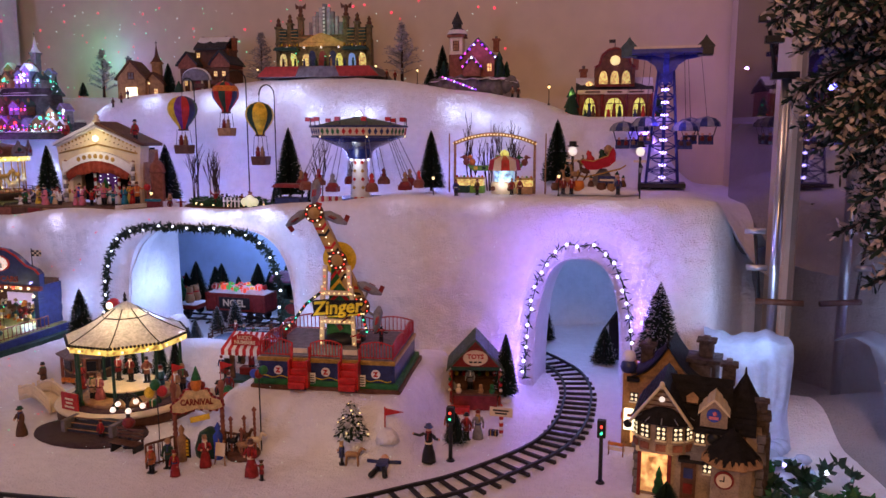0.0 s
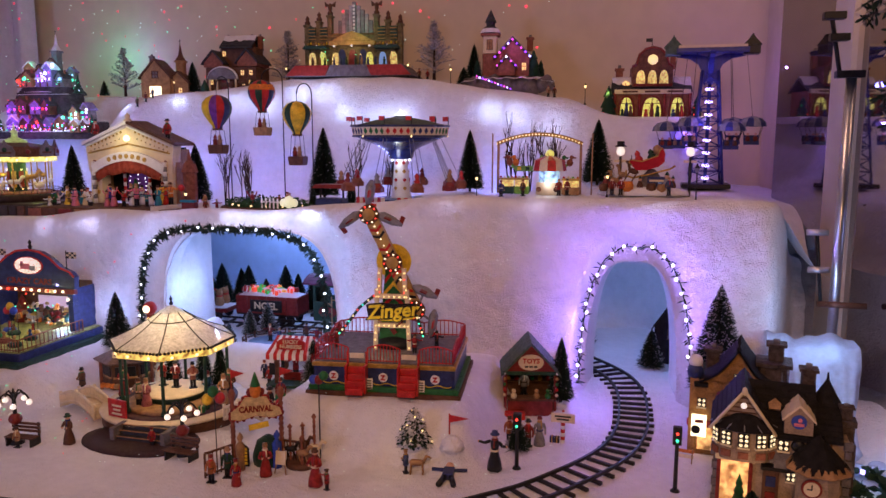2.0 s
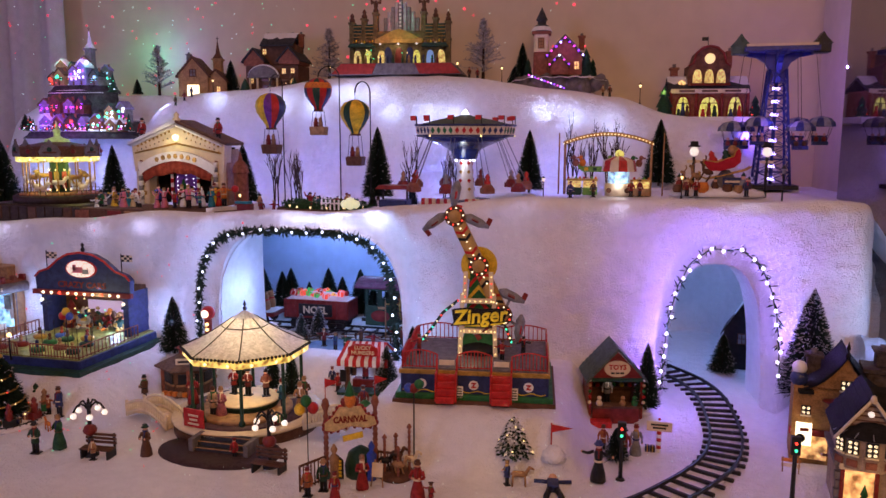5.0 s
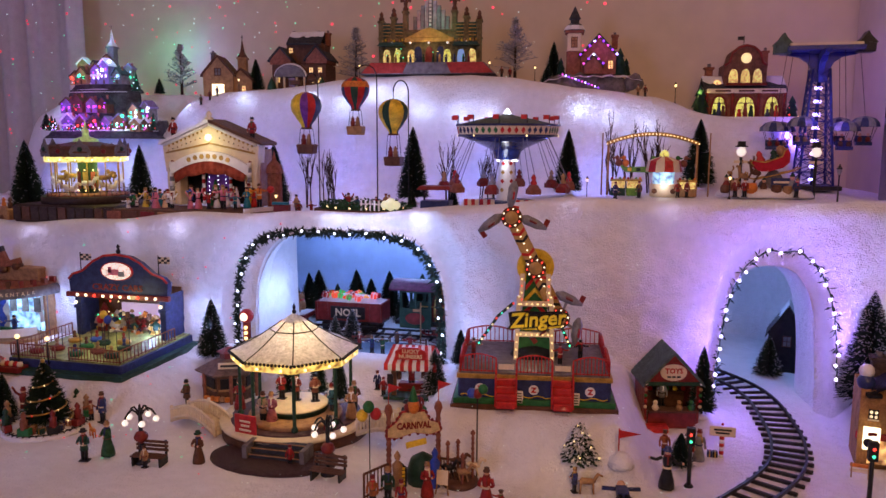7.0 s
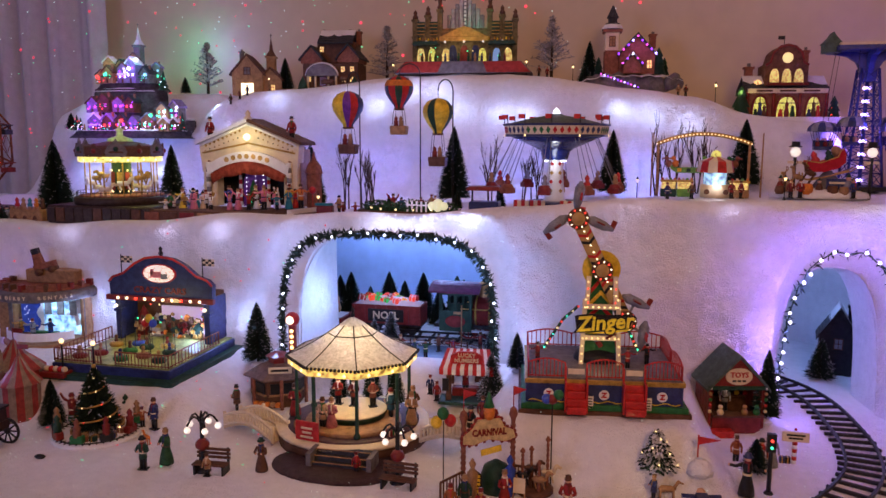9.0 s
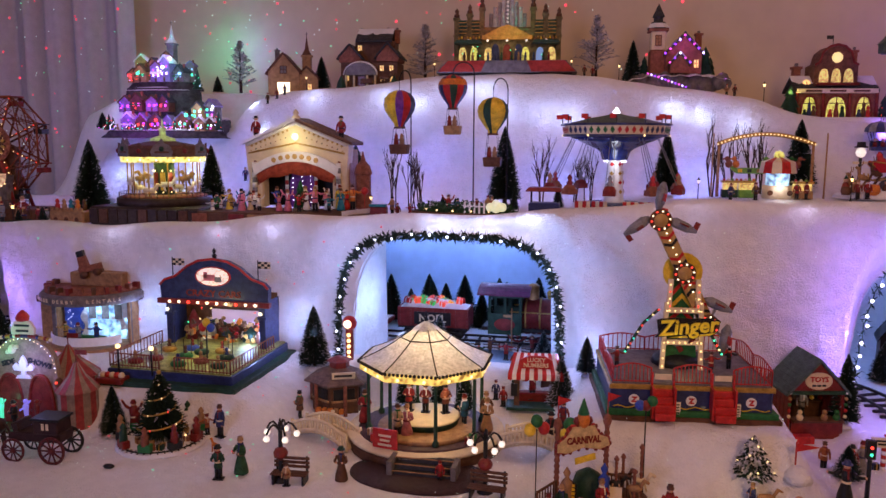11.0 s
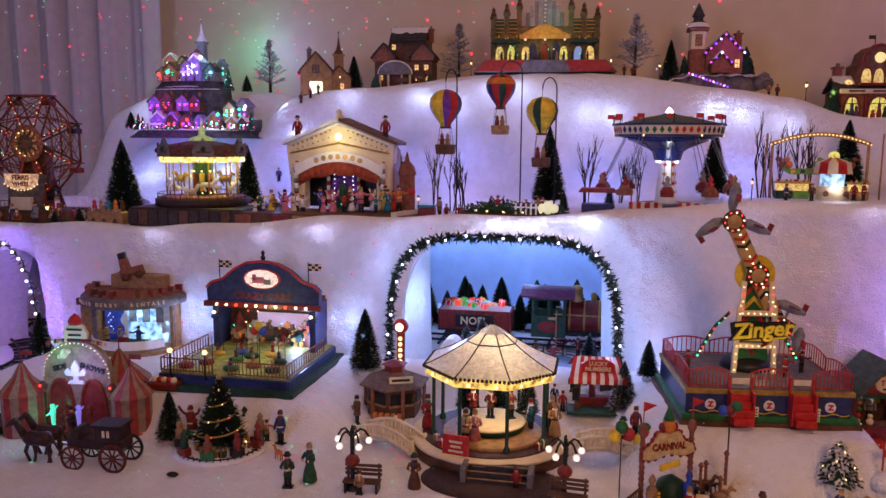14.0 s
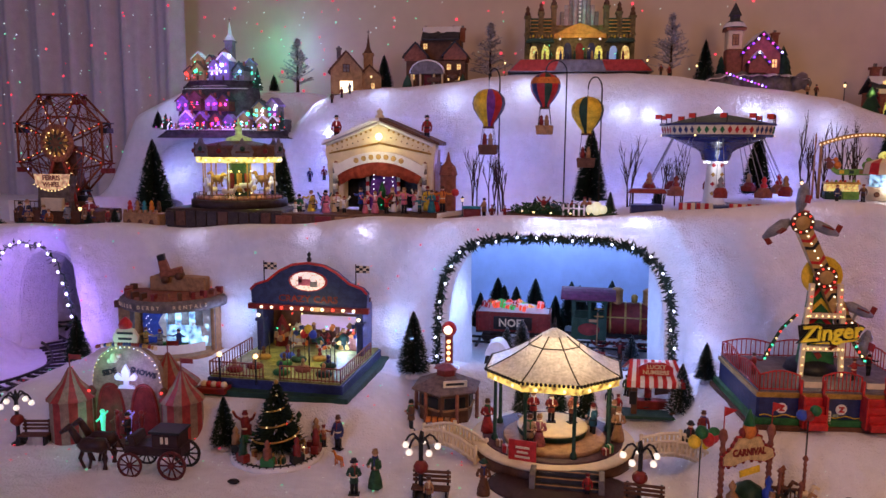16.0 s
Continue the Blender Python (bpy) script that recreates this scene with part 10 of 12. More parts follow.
def parachute_tower():
    t = thing("parachute_tower", "dark lattice parachute ride tower lit violet-blue", "fairground ride", (0.010, 1.85, sh(0.010) + 0.006))
    k = Kit()
    k.box((0, 0, 0.005), (0.105, 0.085, 0.010))
    part("base", k, BLACK, t)
    half = lambda z: 0.036 - 0.019 * min(z / 0.262, 1)
    for sx in (-1, 1):
        for sy in (-1, 1):
            k = Kit()
            k.tube([(sx * half(z), sy * half(z), z) for z in (0.008, 0.09, 0.18, 0.262)], 0.0030)
            part("leg", k, TOWERM, t)
    n = 9
    for i in range(n):
        z0, z1 = 0.010 + 0.028 * i, 0.010 + 0.028 * (i + 1)
        for sy in (-1, 1):
            for ax in (0, 1):
                P = lambda u, z: (u * half(z), sy * half(z), z) if ax == 0 else (sy * half(z), u * half(z), z)
                k = Kit()
                k.rod(P(-1, z0), P(1, z1), 0.0011, 0, 4)
                k.rod(P(1, z0), P(-1, z1), 0.0011, 0, 4)
                k.rod(P(-1, z0), P(1, z0), 0.0013, 0, 4)
                part("lattice", k, TOWERM, t)
    k = Kit()
    k.cyl((0, 0, 0.010), 0.0042, 0.252, 0, None, 8)
    lc = part("light_column", k, TOWERM, t)
    for i in range(8):
        for s in (-1, 1):
            bulb(lc, (0, s * 0.005, 0.022 + 0.0285 * i), 0.0036, G_BLU)
            bulb(lc, (s * 0.005, 0, 0.022 + 0.0285 * i), 0.0036, G_BLU)
    for q in range(4):  # flared brackets under the top deck
        a = q * math.pi / 2
        k = Kit()
        k.T = Matrix.Rotation(a, 4, "Z")
        arc = [(0.014, 0.235), (0.017, 0.258), (0.026, 0.276), (0.044, 0.288), (0.072, 0.293)]
        k.prism(arc + [(0.074, 0.300), (0.040, 0.301), (0.006, 0.292), (0.004, 0.240)], -0.006, 0.006)
        part("bracket", k, TOWERM, t, "flared dark blue bracket")
    k = Kit()
    k.box((0, 0, 0.303), (0.150, 0.110, 0.010))
    part("top_deck", k, TOWERM, t)
    k = Kit()
    k.box((0, 0, 0.311), (0.142, 0.102, 0.006))
    part("top_plate", k, CREAM, t, "cream top plate")
    for s, m in ((-1, ROOFGREEN), (1, BLACK)):
        k = Kit()
        k.box((s * 0.082, -0.020, 0.304), (0.034, 0.034, 0.020), 0)
        k.prism([(s * 0.082 - 0.020, 0.313), (s * 0.082 + 0.020, 0.313), (s * 0.082 + 0.006, 0.328), (s * 0.082, 0.338), (s * 0.082 - 0.006, 0.328)], -0.038, -0.002)
        part("arm_house", k, m, t)
    for i, (x, y) in enumerate(((-0.090, -0.030), (-0.040, -0.062), (0.046, -0.058), (0.092, -0.022), (-0.060, 0.052), (0.060, 0.056))):
        up = 0.128 + 0.010 * (i % 2)
        p = Vector((x, y, up))
        k = Kit()
        k.rod(p + Vector((0, 0, 0.02)), (x * 0.8, y * 0.8, 0.300), 0.0006, 0, 4)
        ln = part("line", k, BLACK, t)
        k = Kit()
        for j in range(12):
            b0, b1 = 2 * math.pi * j / 12, 2 * math.pi * (j + 1) / 12
            rings = [(0.031, 0.0), (0.029, 0.009), (0.020, 0.018), (0.001, 0.023)]
            for (r0, h0), (r1, h1) in zip(rings[:-1], rings[1:]):
                k.add([p + Vector((r0 * math.cos(b0), r0 * math.sin(b0), h0)), p + Vector((r0 * math.cos(b1), r0 * math.sin(b1), h0)), p + Vector((r1 * math.cos(b1), r1 * math.sin(b1), h1)), p + Vector((r1 * math.cos(b0), r1 * math.sin(b0), h1))], [(0, 1, 2, 3)], j % 2)
        pc = part("parachute", k, [NAVY, GREY], t, "navy and grey striped parachute canopy")
        k = Kit()
        for sx in (-1, 1):
            for sy in (-1, 1):
                k.rod(p + Vector((sx * 0.022, sy * 0.012, 0.003)), p + Vector((sx * 0.013, sy * 0.006, -0.030)), 0.0006, 0, 4)
        part("cord", k, BLACK, pc)
        k = Kit()
        k.box(p + Vector((0, 0, -0.036)), (0.032, 0.014, 0.008))
        k.box(p + Vector((0, 0.007, -0.026)), (0.032, 0.002, 0.014))
        st = part("seat", k, NAVY, pc)
        for sx in (-1, 1):
            k = Kit()
            k.lathe(p + Vector((sx * 0.008, 0, -0.032)), [(0.0045, 0), (0.005, 0.008), (0.002, 0.011)], 7)
            k.ball(p + Vector((sx * 0.008, 0, -0.017)), 0.0035, 1, 7)
            part("rider", k, [(DKRED, TAN, BROWN)[i % 3], SKIN], pc)


TOWERM = mat("dark_blue_lattice", (0.03, 0.035, 0.19), 0.35, 0.2)
parachute_tower()
t = thing("park_railing", "low dark railing at the end of the shelf", "railing", (0.075, 1.66, sh(0.075) - 0.03))
for i in range(9):
    k = Kit()
    k.box((-0.036 + 0.009 * i, 0, 0.010), (0.003, 0.003, 0.020))
    part("upright", k, STONE, t)
k = Kit()
k.box((0, 0, 0.021), (0.080, 0.004, 0.003))
part("top_rail", k, STONE, t)

# ---- grotto: pond, far firs, skaters ----
k = Kit()
k.lathe((0, 0, 0), [(0.125, 0), (0.122, 0.002)], 40, 0, True, Matrix.Diagonal((1, 0.62, 1)))
solid("pond", k, POND, "pale blue frozen pond in the grotto", "pond", (-0.90, 1.60, 0.008), 0, "", "structure")
t = thing("pond_fence", "low brown rail fence round the frozen pond", "fence", (-0.90, 1.60, 0.006))
for i in range(18):
    a, b = 2 * math.pi * i / 18, 2 * math.pi * (i + 0.8) / 18
    k = Kit()
    p, q = Vector((0.135 * math.cos(a), 0.085 * math.sin(a), 0)), Vector((0.135 * math.cos(b), 0.085 * math.sin(b), 0))
    for z in (0.006, 0.013):
        k.rod(p + Vector((0, 0, z)), q + Vector((0, 0, z)), 0.0013, 0, 5)
    k.rod(p, p + Vector((0, 0, 0.017)), 0.002, 0, 6)
    part("rail", k, BROWN, t)
for i in range(23):
    f = i / 22
    x = -1.46 + 0.84 * f + 0.014 * math.sin(i * 5)
    y = 1.925 + 0.030 * math.sin(i * 2.3)
    h = 0.096 + 0.040 * abs(math.sin(i * 1.9 + 0.6))
    brush_tree((x, y, -0.004), h, h * 0.27, 620, 30 + i % 3, "dark fir tree at the back of the grotto", 0.01)
for i, (x, y, m) in enumerate(((-0.97, 1.60, DKRED), (-0.93, 1.57, NAVY), (-0.89, 1.63, BROWN), (-0.85, 1.60, RED), (-0.80, 1.66, DKRED), (-0.905, 1.57, GREEN))):
    figurine((x, y, 0.010), 0.042, m, rnd.uniform(0, 360), arms="out", label="small skater figurine on the frozen pond")
for x, y, h in ((-1.045, 1.64, 0.070), (-1.015, 1.675, 0.080), (-1.055, 1.56, 0.055), (-0.775, 1.665, 0.060)):
    brush_tree((x, y, 0.004), h, h * 0.30, 420, 40, "small snow-dusted fir beside the pond", 0.45)
k = Kit()
k.cyl((0, 0, 0), 0.0016, 0.105, 0, None, 6)
k.box((-0.010, 0, 0.086), (0.018, 0.001, 0.006))
solid("pole", k, TAN, "thin tan pole standing by the pond", "pole", (-0.850, 1.69, 0.0))
t = thing("arched_stall", "small dark stall with a snowy arched roof", "stall", (-1.045, 1.47, 0.02))
k = Kit()
k.prism(arch_outline(0, 0.026, 0.062, 0, 2.2, 16), -0.018, 0.018)
part("body", k, BLACK, t)
k = Kit()
k.prism([(x * 1.12, z * 1.12) for x, z in arch_outline(0, 0.026, 0.062, 0, 2.2, 16) if z > 0.035], -0.020, 0.020)
part("snowy_roof", k, SNOW, t)
for x, y, m in ((-0.815, 1.30, RED), (-0.83, 1.31, NAVY), (-0.80, 1.33, GREEN)):
    fig_on(x, y, 0.036, m, 0, label="tiny painted figurine near the kiosk")

# dark house and fir inside the tunnel
t = thing("dark_house", "tall dark gabled house standing inside the tunnel", "house", (-0.048, 1.70, 0.0), -12)
wall_block(t, 0.072, 0.06, 0.085, BLACK, 0.055)
gable_roof(t, 0.072, 0.06, 0.085, 0.055, 0.006, BLACK, "y", 0.5)
window(t, (0.0, -0.0305, 0.07), 0.014, 0.02, GREY)
chimney(t, (0.022, 0, 0.105), 0.012, 0.04, BLACK)
brush_tree((-0.095, 1.63, 0.0), 0.09, 0.028, 520, 44, "dark fir inside the tunnel", 0.1)
brush_tree((-0.245, 1.78, 0.0), 0.10, 0.025, 520, 45, "dark fir inside the tunnel", 0.05)


# ---- top shelf ----
LILAC = mat("lilac_plaster", (0.22, 0.16, 0.34), 0.6)


ROCK = mat("dark_rock", (0.060, 0.052, 0.056), 0.8, bump=0.8, vary=0.6, scale=60)


def mountain_village():
    t = thing("village_mountain", "tiered snowy village mountain with green and purple lit houses", "model village", (-1.842, 1.93, 0.487))
    rn = random.Random(8)

    def ledge(cx, cy, w, d, z, h, seed, snow=0.006):
        """A rugged rock ledge with a bulging snow cap."""
        def side(u, v):
            a = 2 * math.pi * u
            f = 1.0 - 0.16 * v + 0.10 * noise.noise((2.2 * math.cos(a), 2.2 * math.sin(a), seed + v * 1.7))
            return (cx + w / 2 * f * math.copysign(abs(math.cos(a)) ** 0.7, math.cos(a)), cy + d / 2 * f * math.copysign(abs(math.sin(a)) ** 0.7, math.sin(a)), z + h * v)
        k = Kit()
        k.sheet(44, 6, side)
        rock = part("rock_ledge", k, ROCK, t, "rough grey rock ledge")
        k = Kit()

        def cap(u, v):
            e = side(u, 0.94)
            f = 1.03 * (1 - v)
            return (cx + (e[0] - cx) * f, cy + (e[1] - cy) * f, z + h * 0.94 + (snow + 0.004 * noise.noise((u * 9, v * 3, seed))) * min(1, v * 6))
        k.sheet(44, 8, cap)
        part("snow_cap", k, SNOW, rock)

    ledge(0.0, 0.0, 0.385, 0.165, -0.004, 0.022, 1.0)
    ledge(-0.035, 0.034, 0.250, 0.100, 0.014, 0.120, 4.0, 0.010)
    ledge(-0.030, 0.040, 0.225, 0.085, 0.126, 0.026, 7.0, 0.009)
    ledge(-0.030, 0.052, 0.150, 0.055, 0.148, 0.040, 9.0)
    ledge(0.120, 0.012, 0.120, 0.080, 0.014, 0.034, 12.0)
    wins = {"g": (G_GRN, G_CYAN, G_GRN, G_RED), "v": (G_PUR, G_MAG, G_BLU), "p": (G_PUR, G_MAG, G_PUR, G_RED), "w": (G_GRN, G_COOL, G_MAG)}
    # x, y, z, width, wall height, turn, kind of lit window, wall
    spots = ((-0.106, 0.012, 0.152, 0.030, 0.024, 14, "g", TAN), (-0.074, 0.004, 0.153, 0.036, 0.030, -6, "g", TAN), (-0.090, 0.030, 0.186, 0.034, 0.026, 8, "g", TAN), (-0.055, 0.032, 0.186, 0.026, 0.022, -12, "g", TAN),
             (-0.030, 0.006, 0.153, 0.032, 0.040, 4, "v", LILAC), (-0.002, 0.008, 0.153, 0.036, 0.052, -8, "v", LILAC), (-0.012, 0.030, 0.186, 0.030, 0.036, 10, "v", TAN), (0.044, 0.004, 0.152, 0.036, 0.026, -14, "g", STONE), (0.062, 0.024, 0.152, 0.026, 0.044, 6, "g", STONE),
             (-0.108, -0.028, 0.070, 0.034, 0.026, 12, "p", LILAC), (-0.068, -0.030, 0.072, 0.038, 0.030, -5, "p", BROWN), (-0.026, -0.028, 0.072, 0.032, 0.026, 8, "p", LILAC), (0.012, -0.026, 0.070, 0.036, 0.028, -10, "p", BROWN),
             (-0.084, -0.052, 0.018, 0.040, 0.030, 6, "p", LILAC), (-0.040, -0.054, 0.018, 0.038, 0.028, -6, "p", BROWN), (0.000, -0.054, 0.018, 0.034, 0.030, 4, "p", BROWN), (0.036, -0.050, 0.018, 0.030, 0.026, -8, "p", LILAC),
             (0.074, -0.046, 0.018, 0.034, 0.032, 10, "w", BRICKP), (0.116, -0.034, 0.044, 0.036, 0.034, -4, "w", TAN), (0.150, -0.026, 0.044, 0.036, 0.040, -14, "w", STONE), (0.128, -0.054, 0.018, 0.028, 0.024, 6, "w", TAN), (0.158, -0.050, 0.018, 0.024, 0.026, -10, "w", BROWN))
    for i, (x, y, z, w, h, rz, kind, wall_m) in enumerate(spots):
        up = 0.45 * w
        hs = part("little_house", Kit().prism([(-w / 2, 0), (w / 2, 0), (w / 2, h), (0, h + up), (-w / 2, h)], -w * 0.36, w * 0.36), wall_m, t, "tiny house with lit windows", at=pose(x, y, z - 0.003, 0, 0, rz))
        k = Kit()
        for sg in (-1, 1):
            k.prism([(0, h + up), (sg * w * 0.60, h - 0.10 * w), (sg * w * 0.60, h + 0.03 * w), (0, h + up + 0.13 * w)][::sg], -w * 0.44, w * 0.44)
        part("roof", k, rn.choice([SNOW, SLATE, LILAC, BROWN]), hs)
        if rn.random() < 0.6:
            part("chimney", Kit().box((w * 0.25, 0, h + up * 0.9), (w * 0.14, w * 0.14, up)), BRICKP, hs)
        for q in (-1, 1):
            for lv in range(2 if h > 0.032 else 1):
                part("window", Kit().box((q * w * 0.22, -w * 0.365, h * (0.42 + 0.36 * lv) if h > 0.032 else h * 0.6), (w * 0.15, 0.0012, w * 0.19)), rn.choice(wins[kind]), hs)
        part("door", Kit().box((0, -w * 0.365, w * 0.16), (w * 0.15, 0.0014, w * 0.32)), BROWN, hs)
        if i % 3 == 1:
            part("awning", Kit().prism([(-w * 0.48, h * 0.52), (w * 0.48, h * 0.52), (w * 0.42, h * 0.66), (-w * 0.42, h * 0.66)], -w * 0.52, -w * 0.36), rn.choice([PURPLE, DKRED, WHITE, GREEN]), hs)
        for q in range(2):
            bulb(hs, (rn.uniform(-0.5, 0.5) * w, -w * 0.46, h * rn.uniform(0.2, 1.0)), rn.uniform(0.0012, 0.0026), rn.choice(wins[kind]))
    for x, y, z, r, m in ((-0.080, -0.012, 0.172, 0.0052, G_GRN), (-0.112, -0.004, 0.168, 0.0045, G_RED), (-0.004, -0.012, 0.188, 0.0046, G_COOL), (0.048, -0.014, 0.170, 0.0055, G_CYAN), (0.012, 0.0, 0.212, 0.0050, G_COOL), (0.004, -0.066, 0.044, 0.0048, G_RED), (0.088, -0.058, 0.058, 0.0050, G_GRN), (-0.030, -0.066, 0.040, 0.0030, G_MAG), (0.160, -0.045, 0.080, 0.0034, G_COOL)):
        bulb(t, (x, y, z), r, m)
    for i in range(44):  # strings of tiny bulbs along the ledges
        f = i / 43
        bulb(t, (-0.165 + 0.335 * f, -0.074 + 0.010 * math.sin(i * 1.7), 0.024 + 0.004 * math.sin(i * 2.9)), 0.0014, rn.choice([G_PUR, G_GRN, G_MAG, G_RED, G_BLU, G_COOL]))
    spire(t, (-0.004, 0.040, 0.186), 0.022, 0.125, STONE, SNOW)
    for x, y, z, h in ((-0.150, -0.050, 0.018, 0.044), (-0.132, -0.058, 0.018, 0.036), (-0.165, -0.030, 0.018, 0.040), (0.176, -0.046, 0.018, 0.050), (0.096, 0.010, 0.050, 0.055), (-0.120, 0.020, 0.152, 0.036), (0.082, 0.020, 0.130, 0.055), (-0.058, -0.062, 0.018, 0.026), (0.055, -0.060, 0.018, 0.030), (0.030, 0.020, 0.155, 0.050), (-0.050, 0.012, 0.155, 0.044)):
        k = Kit()
        for q in range(5):
            zz, rr = z + h * 0.18 * q, h * 0.30 * (1 - q / 5.4)
            k.lathe((x, y, zz), [(rr, 0), (rr * 0.92, h * 0.03), (rr * 0.30, h * 0.24)], 9)
        tr = part("small_fir", k, DKGREEN, t, "tiny stepped fir")
        for j in range(5):
            bulb(tr, (x + h * 0.24 * (1 - j / 6) * math.cos(j * 2.2), y - h * 0.24 * (1 - j / 6), z + h * 0.14 * (j + 1)), 0.0013, rn.choice([G_GRN, G_RED, G_COOL]))
    for i in range(8):
        x = -0.15 + 0.042 * i
        k = Kit()
        k.lathe((x, -0.074, 0.018), [(0.003, 0), (0.0034, 0.006), (0.0015, 0.010), (0.0026, 0.013), (0.0008, 0.016)], 7)
        part("villager", k, rn.choice([DKRED, NAVY, BROWN, TAN]), t)


mountain_village()
brush_tree((-2.030, 1.905, 0.504), 0.05, 0.017, 420, 50, "dark fir at the foot of the village mountain", 0.02)
for x, z, m in ((-1.587, 0.505, NAVY), (-1.548, 0.508, DKRED)):
    figurine((x, 1.872, shelf_z(x, 1.872) - 0.002), 0.036, m, 20, label="small walking figurine on the snowy slope")


def chapel():
    t = thing("chapel", "brown stone chapel with a tall spire and a lit window", "house", (-1.535, 2.03, top_z(-1.52) + 0.002), 14, "", 1.12)
    wall_block(t, 0.075, 0.07, 0.055, TAN, 0.042)
    gable_roof(t, 0.075, 0.07, 0.055, 0.042, 0.006, BROWN)
    wall_block(t, 0.055, 0.05, 0.040, TAN, 0.026, at=(0.055, 0.0, 0))
    gable_roof(t, 0.055, 0.05, 0.040, 0.026, 0.005, BROWN, at=(0.055, 0, 0))
    k = Kit()
    k.box((0, -0.0360, 0.014), (0.030, 0.003, 0.032))
    part("lit_doorway", k, G_WINW, t)
    window(t, (0.0, -0.036, 0.060), 0.014, 0.016, STONE)
    window(t, (0.062, -0.026, 0.020), 0.010, 0.014, G_WIN)
    spire(t, (0.050, 0.02, 0.035), 0.022, 0.115, TAN, BROWN)
    chimney(t, (-0.02, 0.0, 0.085), 0.010, 0.024, STONE)


chapel()


def manor():
    t = thing("manor_house", "dark brown gabled manor with a curved porch and lit windows", "house", (-1.290, 2.055, top_z(-1.29) - 0.004), 4)
    wall_block(t, 0.155, 0.09, 0.070, BROWN)
    k = Kit()
    k.box((0.01, 0.01, 0.100), (0.11, 0.06, 0.060))
    part("upper_wall", k, BROWN, t)
    for x, w, z in ((-0.052, 0.060, 0.070), (0.052, 0.060, 0.072)):
        wall_block(t, w, 0.085, 0.012, BRICKP, 0.032, z, at=(x, -0.006, 0))
        gable_roof(t, w, 0.09, z + 0.012, 0.032, 0.005, SLATE, at=(x, -0.006, 0))
    gable_roof(t, 0.075, 0.09, 0.128, 0.028, 0.005, SLATE, along="x", snow=0.5, at=(0.01, 0.01, 0))
    k = Kit()
    k.prism(arch_outline(-0.02, 0.044, 0.068, 0.035, 2.0, 16), -0.064, -0.044)
    pc = part("curved_porch", k, STONE, t, "grey curved porch roof")
    k = Kit()
    k.tube([(q[0], -0.058, q[1] + 0.001) for q in arch_outline(-0.02, 0.044, 0.068, 0.035, 2.0, 16)], 0.0035)
    part("porch_snow", k, SNOW, pc)
    for x in (-0.060, -0.038, -0.002, 0.02):
        k = Kit()
        k.cyl((x, -0.058, 0), 0.003, 0.04, 0, None, 8)
        part("porch_post", k, CREAM, t)
    for x, z in ((-0.060, 0.028), (0.038, 0.026), (0.060, 0.026), (0.036, 0.054), (0.062, 0.054), (-0.03, 0.110), (0.045, 0.112)):
        window(t, (x, -0.046 if z < 0.1 else -0.022, z), 0.011, 0.014, G_WIN)
    for x in (-0.035, 0.04, 0.065):
        chimney(t, (x, 0.02, 0.125), 0.013, 0.034)
    k = Kit()
    k.box((-0.02, -0.046, 0.018), (0.018, 0.003, 0.034))
    part("door", k, DKRED, t)
    for i, x in enumerate((-0.07, 0.075)):
        k = Kit()
        k.lathe((x, -0.07, 0), [(0.014, 0), (0.010, 0.016), (0.0005, 0.034)], 8)
        part("shrub", k, DKGREEN, t)


manor()
t = thing("sleigh_team", "small dark horse and sleigh on the ridge", "sleigh", (-1.255, 1.985, top_z(-1.25) - 0.004))
k = Kit()
k.box((-0.03, 0, 0.014), (0.034, 0.014, 0.012))
part("sled", k, BROWN, t)
k = Kit()
k.lathe((0.006, 0, 0.022), [(0.003, 0), (0.007, 0.006), (0.007, 0.024), (0.002, 0.030)], 8, 0, True, Matrix.Rotation(radians(90), 3, "Y"))
k.rod((0.034, 0, 0.024), (0.044, 0, 0.040), 0.004)
for x in (0.012, 0.016, 0.028, 0.032):
    k.rod((x, 0, 0.018), (x + 0.002, 0, 0), 0.0018)
part("horse", k, BROWN, t)


PALACE = mat("olive_gilt_plaster", (0.17, 0.13, 0.05), 0.5, 0.2, vary=0.6, scale=110, bump=0.6)


